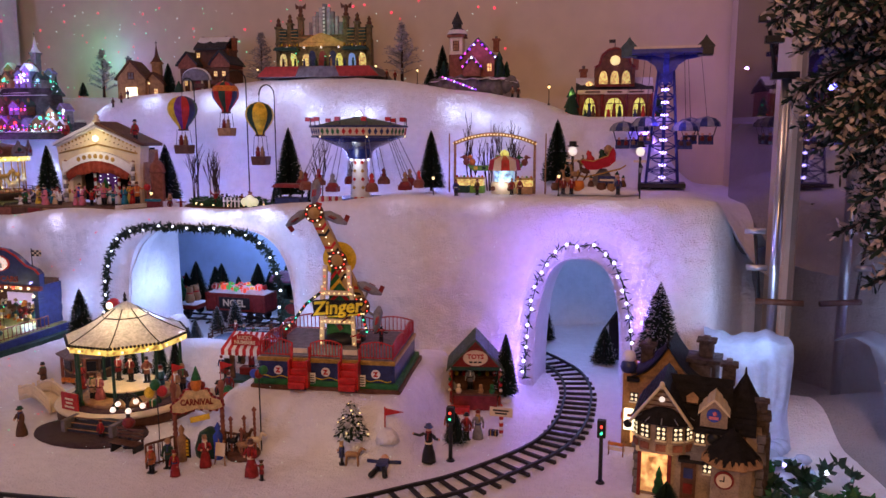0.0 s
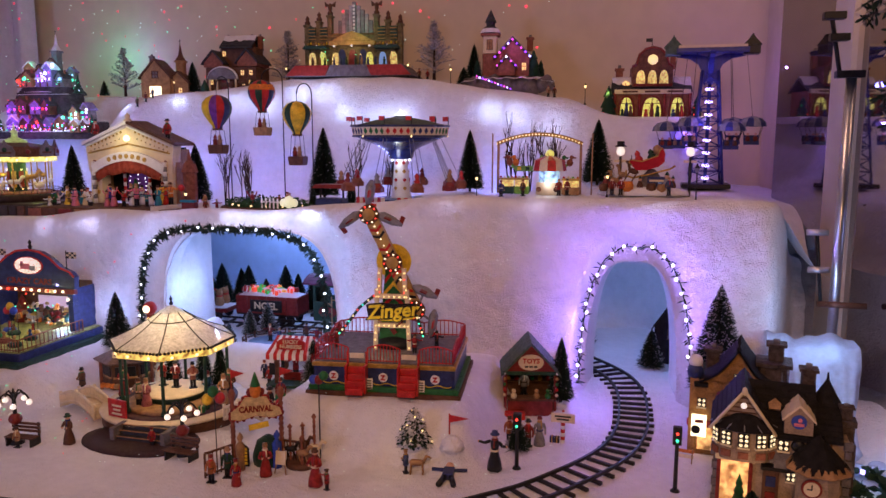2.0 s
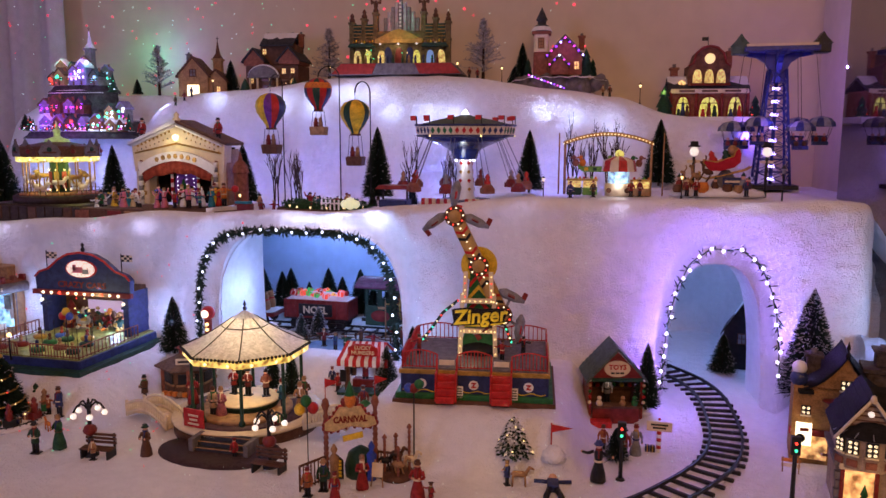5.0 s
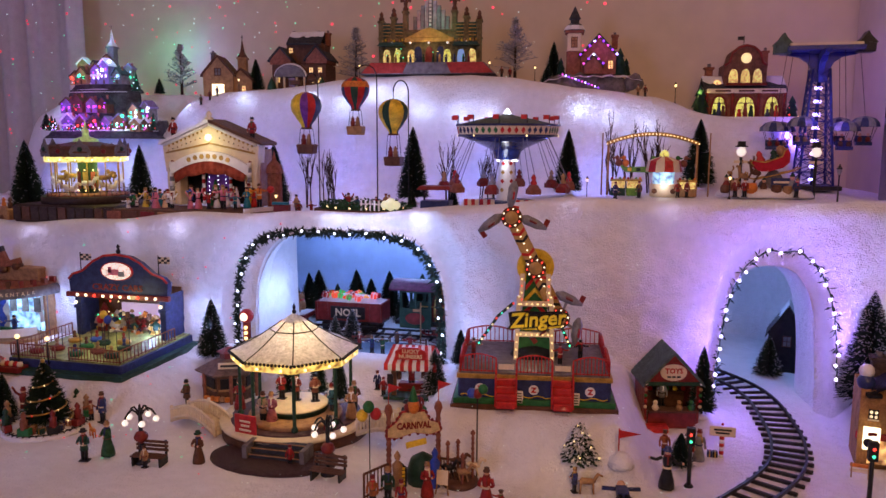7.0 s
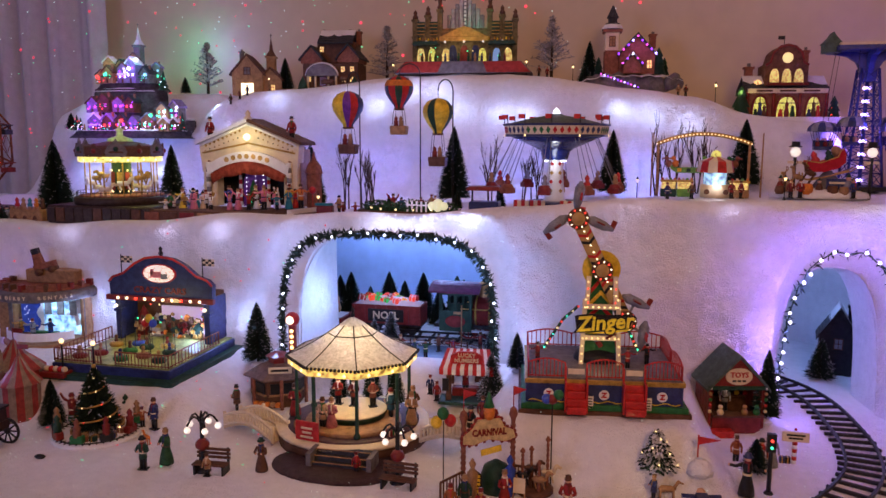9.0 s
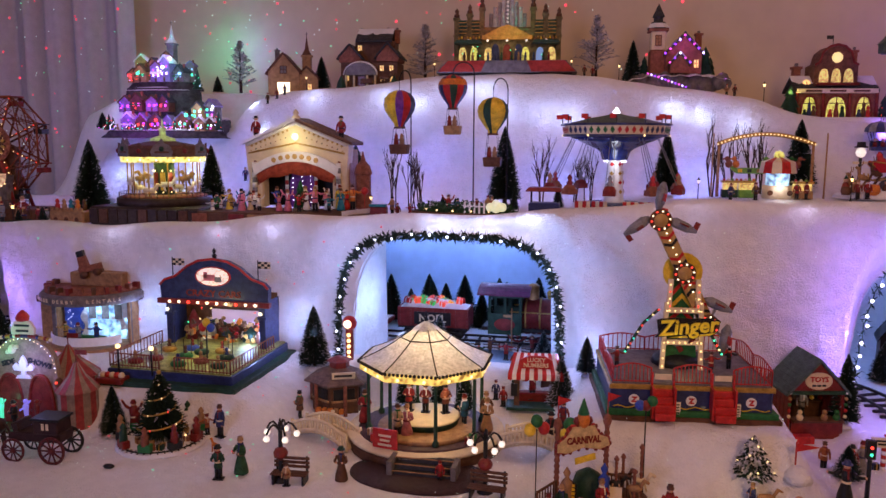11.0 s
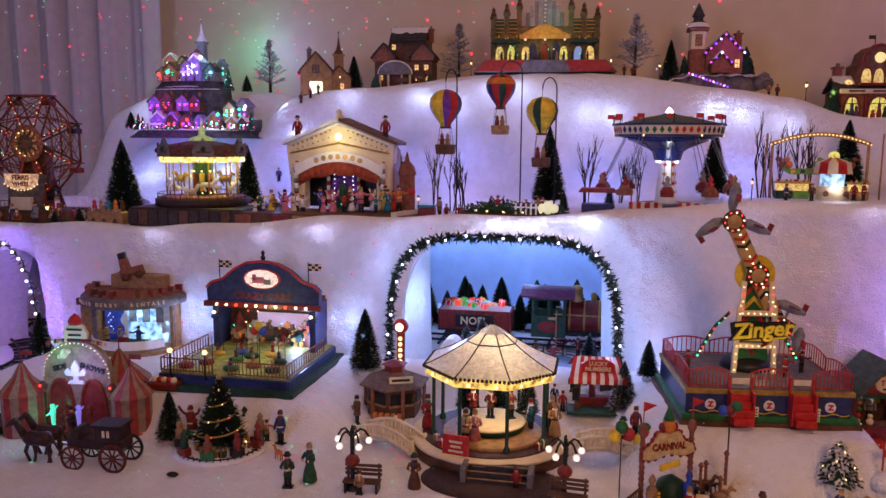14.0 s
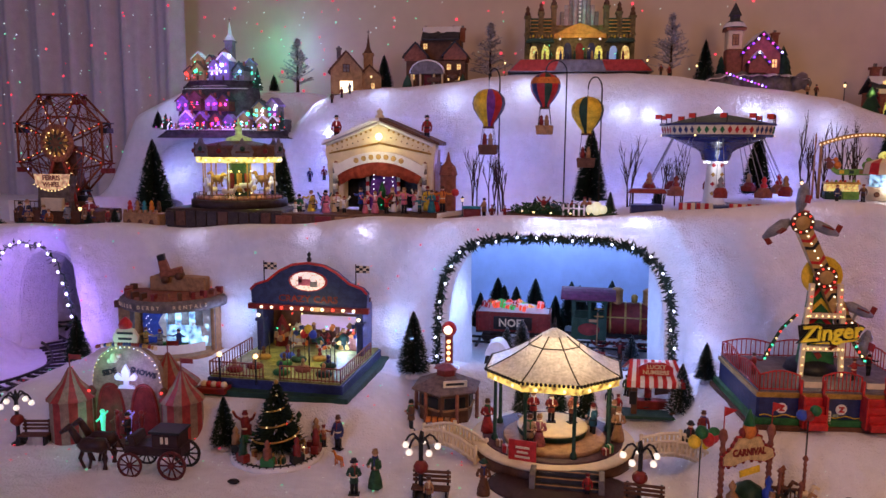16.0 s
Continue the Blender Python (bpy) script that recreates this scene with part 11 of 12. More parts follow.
def picture_palace():
    t = thing("picture_palace", "ornate gold and green picture palace with a stepped lit facade", "theatre", (-0.918, 2.045, top_z(-0.92) + 0.022), 6)
    k = Kit()
    k.prism([(-0.180, -0.020), (0.180, -0.020), (0.150, 0.010), (-0.150, 0.010)], -0.075, 0.07)
    bs = part("stepped_base", k, STONE, t)
    for s in (-1, 1):
        k = Kit()
        k.prism([(s * 0.174, -0.018), (s * 0.064, -0.018), (s * 0.052, 0.009), (s * 0.147, 0.009)][::s], -0.079, -0.075)
        part("red_carpet", k, CARPET, bs)
    k = Kit()
    k.box((0, 0.020, 0.055), (0.25, 0.09, 0.09))
    part("wall", k, PALACE, t, "olive and gold facade")
    k = Kit()
    k.box((0, -0.028, 0.072), (0.13, 0.012, 0.012))
    k.prism([(-0.060, 0.078), (0.060, 0.078), (0.020, 0.098), (0.0, 0.104), (-0.020, 0.098)], -0.032, -0.024)
    part("marquee", k, GOLD, t, "gilded marquee")
    for i in range(9):
        w = 0.010
        h = 0.060 + 0.048 * (1 - abs(i - 4) / 4) ** 0.8
        x = -0.044 + 0.011 * i
        k = Kit()
        k.box((x, 0.0 + 0.003 * abs(i - 4), 0.078 + h / 2), (w, 0.012, h))
        part("fin", k, (FINGREY if i % 2 else GREY), t, "stepped grey facade fin under coloured light")
    k = Kit()
    for j in range(9):
        k.box((0, -0.0085, 0.094 + 0.010 * j), (0.006, 0.002, 0.006))
    part("vertical_sign", k, WHITE, t)
    for x, h in ((-0.132, 0.125), (-0.098, 0.135), (-0.066, 0.150), (0.066, 0.150), (0.098, 0.135), (0.132, 0.125)):
        k = Kit()
        k.box((x, -0.012, 0.01 + h / 2 - 0.01), (0.013, 0.020, h - 0.01))
        k.box((x, -0.012, h * 0.62), (0.017, 0.024, 0.005))
        k.box((x, -0.012, h - 0.004), (0.018, 0.024, 0.006))
        pl = part("pilaster", k, PALACE, t)
        k = Kit()
        k.lathe((x, -0.012, h), [(0.007, 0), (0.008, 0.006), (0.004, 0.011), (0.006, 0.016), (0.001, 0.024)], 8)
        part("urn", k, BROWN, pl)
    for x in (-0.115, -0.082, 0.082, 0.115):
        k = Kit()
        k.box((x, -0.022, 0.098), (0.020, 0.006, 0.038))
        sc = part("lattice_screen", k, DKGREEN, t)
        for j in range(4):
            k = Kit()
            k.box((x, -0.026, 0.084 + 0.009 * j), (0.020, 0.002, 0.002))
            part("screen_bar", k, GOLD, sc)
    for x, m in ((-0.115, G_DOOR), (-0.085, G_YEL), (-0.048, G_DOOR), (0.048, G_YEL), (0.085, G_CYAN2), (0.115, G_DOOR)):
        k = Kit()
        k.prism([(x + q[0], q[1]) for q in arch_outline(0, 0.0105, 0.048, 0.010, 3.0, 12)], -0.0275, -0.024)
        part("lit_doorway", k, m, t)
    for x in (-0.030, 0.0, 0.030):
        k = Kit()
        k.prism([(x + q[0], q[1]) for q in arch_outline(0, 0.011, 0.056, 0.010, 3.0, 12)], -0.0275, -0.024)
        part("doorway", k, DKRED if x == 0 else NAVY, t)
    for x in (-0.10, -0.05, 0.0, 0.05, 0.10):
        bulb(t, (x, -0.036, 0.064), 0.0034, G_GLOBE)
    for x in (-0.100, 0.100):
        k = Kit()
        k.prism([(x - 0.036, 0.056), (x + 0.036, 0.056), (x + 0.030, 0.064), (x - 0.030, 0.064)], -0.052, -0.024)
        part("canopy", k, DKGREEN, t, "dark green canopy over the side doors")
    rq = random.Random(5)
    for i in range(34):  # gilt ornament along the cornices
        x = -0.125 + 0.25 * i / 33
        k = Kit()
        k.lathe((x, -0.030, 0.067 + 0.002 * (i % 2)), [(0.0026, 0), (0.0032, 0.003), (0.001, 0.007)], 6)
        part("gilt_ornament", k, (GOLD, YELLOW, TAN)[i % 3], t)
    for i in range(12):
        k = Kit()
        x = -0.12 + 0.24 * (i + 0.5) / 12 + rq.uniform(-0.004, 0.004)
        k.lathe((x, -0.045, 0.010), [(0.004, 0), (0.003, 0.010), (0.0042, 0.015), (0.0015, 0.017), (0.0028, 0.020), (0.0008, 0.024)], 7)
        part("painted_guest", k, rq.choice([DKRED, NAVY, BROWN, DKGREEN, TAN]), t)
    for i in range(10):
        bulb(t, (rq.uniform(-0.12, 0.12), -0.030, rq.uniform(0.02, 0.05)), 0.0014, rq.choice([G_WARM, G_GRN, G_WARM, G_RED]))
    for s in (-1, 1):
        k = Kit()
        o = Vector((s * 0.066, -0.012, 0.163))
        k.lathe(o, [(0.004, 0), (0.006, 0.008), (0.004, 0.014), (0.003, 0.018)], 8)
        for q in (-1, 1):
            k.add([o + Vector((0, 0, 0.012)), o + Vector((q * 0.016, 0, 0.024)), o + Vector((q * 0.014, 0, 0.008)), o + Vector((0, 0.002, 0.012)), o + Vector((q * 0.016, 0.002, 0.024)), o + Vector((q * 0.014, 0.002, 0.008))], [(0, 1, 2), (5, 4, 3)])
        part("winged_ornament", k, BROWN, t)


FINGREY = mat("pale_grey_fin", (0.42, 0.40, 0.44), 0.5)
lamp("palace_wash", "POINT", (-0.958, 1.995, 0.790), 0.020, (1.0, 0.10, 0.06), 0.004)
lamp("palace_wash", "POINT", (-0.880, 1.995, 0.790), 0.030, (0.10, 1.0, 0.55), 0.004)
G_CYAN2 = glow("blue_doorway", (0.3, 0.5, 1.0), 0.35)
picture_palace()
lamp("palace_light", "POINT", (-0.92, 1.970, 0.735), 0.040, (1.0, 0.75, 0.3), 0.006)


def hill_church():
    t = thing("hill_church", "brick church with a cream bell tower on a snowy rock", "church", (-0.488, 2.065, top_z(-0.48) - 0.004), 4, "", 1.09)
    rn = random.Random(2)
    for i in range(26):
        k = Kit()
        k.ball((-0.105 + 0.0084 * i, -0.045 + 0.016 * rn.random(), 0.012 + 0.016 * rn.random()), rn.uniform(0.011, 0.020), 0, 7, rn.uniform(0.8, 1.4))
        part("rock", k, STONE, t)
    k = Kit()
    k.sheet(22, 8, lambda u, v: (-0.112 + 0.224 * u, -0.060 + 0.115 * v, 0.044 - 0.012 * (2 * u - 1) ** 4 - 0.010 * (1 - v) ** 3 + 0.002 * math.sin(u * 40)))
    part("snow_cover", k, SNOW, t)
    wall_block(t, 0.080, 0.075, 0.045, BRICKP, 0.040, 0.042, at=(0.012, 0.012, 0))
    gable_roof(t, 0.080, 0.075, 0.087, 0.040, 0.006, SLATE, "y", 0.85, at=(0.012, 0.012, 0))
    k = Kit()
    k.box((-0.045, 0.0, 0.068), (0.036, 0.036, 0.060), 0)
    k.box((-0.045, 0.0, 0.118), (0.034, 0.034, 0.044), 1)
    k.box((-0.045, 0.0, 0.142), (0.044, 0.044, 0.006), 0)
    tw = part("bell_tower", k, [BRICKP, CREAM], t)
    k = Kit()
    k.lathe((-0.045, 0, 0.145), [(0.026, 0), (0.018, 0.014), (0.011, 0.018), (0.011, 0.026), (0.015, 0.028), (0.0006, 0.058)], 8, 0, False)
    part("tower_cap", k, SLATE, tw)
    k = Kit()
    k.lathe((-0.045, 0, 0.147), [(0.027, 0), (0.020, 0.010), (0.012, 0.014)], 8, 0, False)
    part("cap_snow", k, SNOW, tw)
    window(tw, (-0.045, -0.0175, 0.118), 0.012, 0.022, TAN, BROWN, 0, 3, 2)
    wall_block(t, 0.040, 0.03, 0.020, BRICKP, 0.020, 0.042, at=(0.0, -0.035, 0), name="porch")
    gable_roof(t, 0.040, 0.03, 0.062, 0.020, 0.004, SLATE, "y", 0.9, at=(0.0, -0.035, 0), name="porch_roof")
    for i in range(9):
        f = i / 8
        bulb(t, (0.012 + 0.042 * (2 * f - 1), -0.031, 0.084 + 0.040 * (1 - abs(2 * f - 1)) + 0.004), 0.0028, (G_PUR, G_MAG, G_PUR, G_BLU, G_MAG)[i % 5])
    for i in range(5):
        f = i / 4
        bulb(t, (0.022 * (2 * f - 1), -0.053, 0.062 + 0.020 * (1 - abs(2 * f - 1)) + 0.003), 0.0026, (G_MAG, G_PUR, G_COOL)[i % 3])
    window(t, (0.040, -0.0265, 0.064), 0.011, 0.018, G_WIN)
    chimney(t, (0.050, 0.02, 0.105), 0.014, 0.030)
    for x, y, h in ((0.062, -0.012, 0.062), (0.078, 0.01, 0.04), (-0.075, -0.02, 0.04)):
        k = Kit()
        k.lathe((x, y, 0.042), [(h * 0.3, 0), (h * 0.18, h * 0.33), (h * 0.25, h * 0.33), (h * 0.11, h * 0.66), (h * 0.17, h * 0.66), (0.0005, h)], 9)
        part("small_fir", k, DKGREEN, t)
    for i in range(12):
        bulb(t, (-0.070 + 0.0075 * i, -0.060 - 0.001 * i, 0.040 - 0.0028 * i), 0.0022, (G_MAG, G_BLU, G_PUR)[i % 3])


hill_church()
lamp("church_light", "POINT", (-0.468, 1.998, 0.712), 0.055, (0.62, 0.10, 1.0), 0.006)


G_CLK = glow("lit_clock_face", (1.0, 0.80, 0.35), 0.8)


RUSSET = mat("russet_brick", (0.15, 0.055, 0.032), 0.65, vary=0.5, scale=120, bump=0.6)


def depot():
    t = thing("toy_depot", "brick toy depot with a round-topped gable and bright shop windows", "shop", (-0.119, 2.085, top_z(-0.128) + 0.004), 6, "", 1.10)
    k = Kit()
    k.box((0, -0.01, -0.004), (0.25, 0.15, 0.014))
    part("snow_plate", k, SNOW, t)
    wall_block(t, 0.165, 0.08, 0.062, BRICKP)
    poly = [(-0.046, 0.062), (0.046, 0.062), (0.046, 0.118), (0.036, 0.124), (0.030, 0.146), (0.016, 0.158), (0.0, 0.162), (-0.016, 0.158), (-0.030, 0.146), (-0.036, 0.124), (-0.046, 0.118)]
    k = Kit()
    k.prism(poly, -0.030, 0.030)
    g = part("gable", k, RUSSET, t)
    k = Kit()
    k.tube([(x, -0.031, z) for x, z in poly[2:]], 0.003)
    part("gable_trim", k, DKRED, g)
    k = Kit()
    k.lathe((0.0, -0.031, 0.134), [(0.0115, 0), (0.011, 0.003)], 20, 0, True, Matrix.Rotation(radians(90), 3, "X"))
    part("clock", k, G_CLK, g, "round glowing clock face")
    for x in (-0.026, 0.0, 0.026):
        k = Kit()
        k.prism([(x + q[0], q[1]) for q in arch_outline(0, 0.010, 0.110, 0.080, 2.6, 12)], -0.0325, -0.030)
        part("arched_window", k, G_DOOR, g)
    k = Kit()
    k.box((0, -0.040, 0.076), (0.088, 0.016, 0.006))
    part("balcony", k, DKRED, g)
    for x, hw in ((-0.057, 0.016), (0.0, 0.022), (0.057, 0.016)):
        k = Kit()
        k.prism([(x + q[0], q[1]) for q in arch_outline(0, hw, 0.048, 0.002, 2.6, 14)], -0.0425, -0.040)
        d = part("shop_window", k, G_YEL, t, "bright yellow-green arched shop window")
        for j in range(3):
            k = Kit()
            q = x + hw * (j - 1) * 0.58
            h = 0.020 + 0.008 * ((j * 2 + int(x * 900)) % 3)
            k.lathe((q, -0.046, 0.002), [(0.005, 0), (0.0055, h * 0.3), (0.003, h * 0.66), (0.0038, h * 0.82), (0.0005, h)], 8)
            part("toy", k, (RED, DKGREEN, BROWN, DKRED, NAVY)[(j * 3 + int(x * 700)) % 5], d)
        k = Kit()
        k.tube([(x + q[0] * 1.06, -0.0445, q[1] + 0.001) for q in arch_outline(0, hw, 0.049, 0.002, 2.6, 14)], 0.0024)
        part("arch_trim", k, DKRED, d)
        k = Kit()
        k.box((x, -0.0445, 0.034), (hw * 1.9, 0.002, 0.0016))
        k.box((x, -0.0445, 0.040), (0.0016, 0.002, 0.016))
        part("glazing_bar", k, BROWN, d)
    for x in (-0.028, 0.028, -0.084, 0.084):
        k = Kit()
        k.cyl((x, -0.044, 0), 0.004, 0.058, 0, None, 8)
        part("column", k, DKRED, t)
    k = Kit()
    k.box((0, -0.044, 0.061), (0.17, 0.010, 0.010))
    sb = part("sign_board", k, CREAM, t)
    k = Kit()
    for x in (-0.05, 0, 0.05):
        k.box((x, -0.0495, 0.061), (0.034, 0.001, 0.004))
    part("text_bar", k, BROWN, sb)
    gable_roof(t, 0.08, 0.17, 0.062, 0.026, 0.004, SLATE, "x", 0.7)
    chimney(t, (-0.072, 0.01, 0.075), 0.016, 0.040)
    chimney(t, (0.050, 0.01, 0.115), 0.012, 0.036)
    k = Kit()
    k.rod((0, 0, 0.16), (0, 0, 0.186), 0.0009)
    k.box((-0.007, 0, 0.181), (0.014, 0.001, 0.008))
    part("flag", k, BLACK, t)
    bulb(t, (-0.058, -0.02, 0.078), 0.0095, G_WIN, "dormer_light")
    for x, h in ((-0.098, 0.075), (0.10, 0.05)):
        k = Kit()
        k.lathe((x, -0.045, 0), [(h * 0.3, 0), (h * 0.18, h * 0.33), (h * 0.26, h * 0.33), (h * 0.11, h * 0.66), (h * 0.18, h * 0.66), (0.0005, h)], 10)
        tr = part("small_fir", k, DKGREEN, t)
        for j in range(9):
            bulb(tr, (x + h * 0.22 * (1 - j / 9) * math.cos(j * 2.4), -0.045 - h * 0.20 * (1 - j / 9), h * 0.1 * (j + 0.6)), 0.0018, (G_WARM, G_RED, G_GRN)[j % 3])


depot()
lamp("depot_glow", "POINT", (-0.228, 2.020, top_z(-0.228) + 0.040), 0.040, (1.0, 0.85, 0.22), 0.006)
lamp("shop_light", "POINT", (-0.225, 2.01, 0.60), 0.05, (1.0, 0.9, 0.25), 0.008)
for x, y, h in ((-0.748, 1.995, 0.044), (-0.630, 1.995, 0.044), (-0.281, 2.03, 0.056), (-1.452, 1.975, 0.040), (-1.10, 1.985, 0.040)):
    lamp_post((x, y, shelf_z(x, y)), h, "dark lamp post on the snowy ridge", True)
for x, y, m in ((-0.715, 1.99, BROWN), (-0.695, 2.0, DKRED), (-0.372, 2.0, TAN), (-0.355, 1.99, BROWN), (-1.545, 1.93, BROWN), (-1.52, 1.935, DKRED), (-1.50, 1.94, NAVY)):
    figurine((x, y, shelf_z(x, y)), 0.028, m, 0, label="tiny painted figurine on the snowy ridge")
for x, y, h, s in ((-1.700, 2.085, 0.150, 1), (-1.155, 2.11, 0.160, 2), (-0.688, 2.04, 0.160, 3)):
    flocked_tree((x, y, shelf_z(x, y)), h, s)
brush_tree((-1.437, 2.05, shelf_z(-1.437, 2.05)), 0.095, 0.024, 620, 60, "dark fir on the snowy ridge", 0.03)
brush_tree((-0.595, 2.12, shelf_z(-0.595, 2.1)), 0.120, 0.026, 620, 61, "dark fir behind the church", 0.03)
brush_tree((-0.600, 2.02, shelf_z(-0.6, 2.02)), 0.050, 0.020, 420, 62, "small dark fir on the snowy ridge", 0.03)
brush_tree((-1.765, 2.07, shelf_z(-1.765, 2.07)), 0.05, 0.016, 420, 63, "small dark fir behind the mountain", 0.03)

# ---- right end: shop houses, ice fall, chrome stand, frosted tree ----


INNROOF = mat("dark_brown_shingle", (0.008, 0.006, 0.006), 0.85, bump=0.6)
DKSTONE = mat("sooty_stone", (0.085, 0.060, 0.048), 0.8, bump=0.7, vary=0.6, scale=120)
OCHRE = mat("amber_plaster", (0.36, 0.18, 0.055), 0.7, bump=0.5, vary=0.5, scale=60)


def pane_group(parent, p, w, h, rows, cols, rz=0.0):
    """Dark sash with separate lit panes."""
    k = Kit()
    k.box((0, -0.0006, 0), (w, 0.0022, h))
    g = part("window", k, BLACK, parent, at=pose(*p, 0, 0, rz))
    cw, ch = w / cols, h / rows
    for i in range(cols):
        for j in range(rows):
            k = Kit()
            k.lathe((-w / 2 + cw * (i + 0.5), -0.0017, -h / 2 + ch * (j + 0.5)), [(ch * 0.34, 0), (ch * 0.33, 0.0006)], 8, 0, False, Matrix.Diagonal((cw / ch, 1, 1)) @ Matrix.Rotation(radians(90), 3, "X"))
            part("pane", k, G_PANE, g)
    k = Kit()
    k.box((0, -0.0015, -h / 2 - 0.0012), (w * 1.12, 0.004, 0.0022))
    part("sill", k, CREAM, g)
    return g


def inn():
    t = thing("shop_house", "tan half-timbered shop house with a bay window and dark roofs", "house", (0.072, 1.085, -0.004), -6)
    wall_block(t, 0.158, 0.10, 0.112, HOUSETAN)
    k = Kit()
    k.box((0, -0.003, 0.076), (0.172, 0.110, 0.005))
    part("storey_band", k, STONE, t)
    for i in range(9):
        k = Kit()
        k.box((-0.078 + 0.0195 * i, -0.0505, 0.094), (0.003, 0.003, 0.034))
        part("timber", k, BROWN, t)
    # main roof, gable over the bay, dormer
    gable_roof(t, 0.10, 0.078, 0.112, 0.050, 0.006, INNROOF, along="x", at=(-0.004, 0, 0))
    gable_roof(t, 0.10, 0.128, 0.112, 0.030, 0.006, INNROOF, along="x", name="low_roof", at=(0.002, 0, 0))
    wall_block(t, 0.069, 0.085, 0.008, HOUSETAN, 0.046, 0.112, at=(-0.048, -0.012, 0), name="gable_wall")
    gable_roof(t, 0.069, 0.085, 0.120, 0.047, 0.006, INNROOF, at=(-0.048, -0.012, 0))
    for s in (-1, 1):
        k = Kit()
        k.rod((-0.048, -0.0625, 0.168), (-0.048 + s * 0.041, -0.0625, 0.112), 0.0022)
        part("barge_board", k, CREAM, t)
    k = Kit()
    k.ball((-0.048, -0.064, 0.168), 0.004, 0, 8, 1.5)
    part("gable_finial", k, CREAM, t)
    bulb(t, (-0.048, -0.0565, 0.146), 0.0042, G_GLOBE)
    bay = part("bay", Kit().lathe((-0.046, -0.048, 0.074), [(0.037, 0), (0.037, 0.016), (0.036, 0.017), (0.036, 0.042), (0.038, 0.044)], 12, 0, False, Matrix.Diagonal((1, 0.62, 1))), HOUSETAN, t, "tan bay window storey")
    for i, a in enumerate((-158, -125, -90, -55, -22)):
        c, s = math.cos(math.radians(a)), math.sin(math.radians(a))
        pane_group(bay, (-0.046 + 0.0366 * c, -0.048 + 0.0366 * 0.62 * s - 0.0006, 0.104), 0.0135, 0.0185, 3, 2, math.degrees(math.atan2(s / 0.62, c)) + 90)
        k = Kit()
        k.box((0, -0.001, 0), (0.013, 0.002, 0.009))
        part("bay_panel", k, BRICKP, bay, at=Matrix.Translation((-0.046 + 0.037 * c, -0.048 + 0.037 * 0.62 * s, 0.083)) @ Matrix.Rotation(math.atan2(s / 0.62, c) + math.pi / 2, 4, "Z"))
    k = Kit()
    k.lathe((-0.046, -0.048, 0.116), [(0.043, 0), (0.041, 0.003), (0.016, 0.018), (0.001, 0.021)], 12, 0, False, Matrix.Diagonal((1, 0.66, 1)))
    br = part("bay_roof", k, INNROOF, bay)
    for i in range(7):
        a = math.radians(180 + 30 * i)
        k = Kit()
        k.rod((-0.046 + 0.043 * math.cos(a), -0.048 + 0.0284 * math.sin(a), 0.118), (-0.046, -0.048, 0.137), 0.0009, 0, 5)
        part("rib", k, GREY, br)
    wall_block(t, 0.034, 0.04, 0.020, HOUSETAN, 0.016, 0.116, at=(0.019, -0.037, 0), name="dormer")
    gable_roof(t, 0.034, 0.042, 0.136, 0.017, 0.003, CREAM, at=(0.019, -0.037, 0), name="dormer_roof", thick=0.003)
    k = Kit()
    k.lathe((0.019, -0.0575, 0.133), [(0.0095, 0), (0.009, 0.002)], 16, 0, False, Matrix.Rotation(radians(90), 3, "X"))
    md = part("round_picture", k, BLUEP, t)
    k = Kit()
    k.box((0.019, -0.0602, 0.130), (0.012, 0.0008, 0.004))
    k.ball((0.020, -0.060, 0.136), 0.003, 0, 8)
    part("picture_shape", k, PINK, md)
    for x in (0.003, 0.038):
        pane_group(t, (x, -0.051, 0.097), 0.0135, 0.0145, 2, 2)
    k = Kit()
    k.lathe((0.0205, -0.0515, 0.098), [(0.009, 0), (0.007, 0.003)], 14, 0, True, Matrix.Rotation(radians(90), 3, "X"))
    part("wreath", k, BLACK, t)
    # stone skirt between the storeys, corner posts, small stair turret and weathered roof hatch
    part("skirt_roof", Kit().sheet(20, 4, lambda u, v: (-0.008 + 0.086 * u, -0.050 - 0.016 * v, 0.088 - 0.019 * v ** 0.8 + 0.0006 * math.sin(u * 60))), STONE, t, "grey-tan sloped skirt roof")
    for x in (-0.0785, 0.0785):
        for i in range(9):
            k = Kit()
            k.box((x, -0.050, 0.010 + 0.012 * i), (0.008 if i % 2 else 0.011, 0.008, 0.0105))
            part("quoin", k, STONE, t)
    for i in range(6):
        k = Kit()
        k.box((-0.048, -0.0552, 0.1235 + 0.0065 * i), (0.062 - 0.0105 * i, 0.0016, 0.0016))
        part("siding_board", k, BROWN, t)
    k = Kit()
    k.prism([(-0.007, 0), (0.007, 0), (0.008, 0.008), (0.0, 0.015), (-0.008, 0.008)], -0.004, 0.004)
    part("roof_hatch", k, TAN, t, at=pose(-0.010, -0.040, 0.140, -32, 0, 0))
    k = Kit()
    k.lathe((0.056, 0.010, 0.080), [(0.020, 0), (0.020, 0.052), (0.026, 0.053), (0.014, 0.072), (0.002, 0.094), (0.001, 0.104)], 8, 0, False)
    part("stair_turret", k, INNROOF, t, "dark roofed stair turret")
    # ground floor: tall lit shop window, entrance, sign
    k = Kit()
    k.box((-0.055, -0.0515, 0.040), (0.036, 0.003, 0.060))
    sw = part("shop_window", k, G_SHOP, t, "warm lit shop window")
    k = Kit()
    k.lathe((-0.048, -0.054, 0.012), [(0.009, 0), (0.005, 0.013), (0.007, 0.013), (0.003, 0.024), (0.005, 0.024), (0.0005, 0.038)], 9)
    part("shop_tree", k, GREEN, sw)
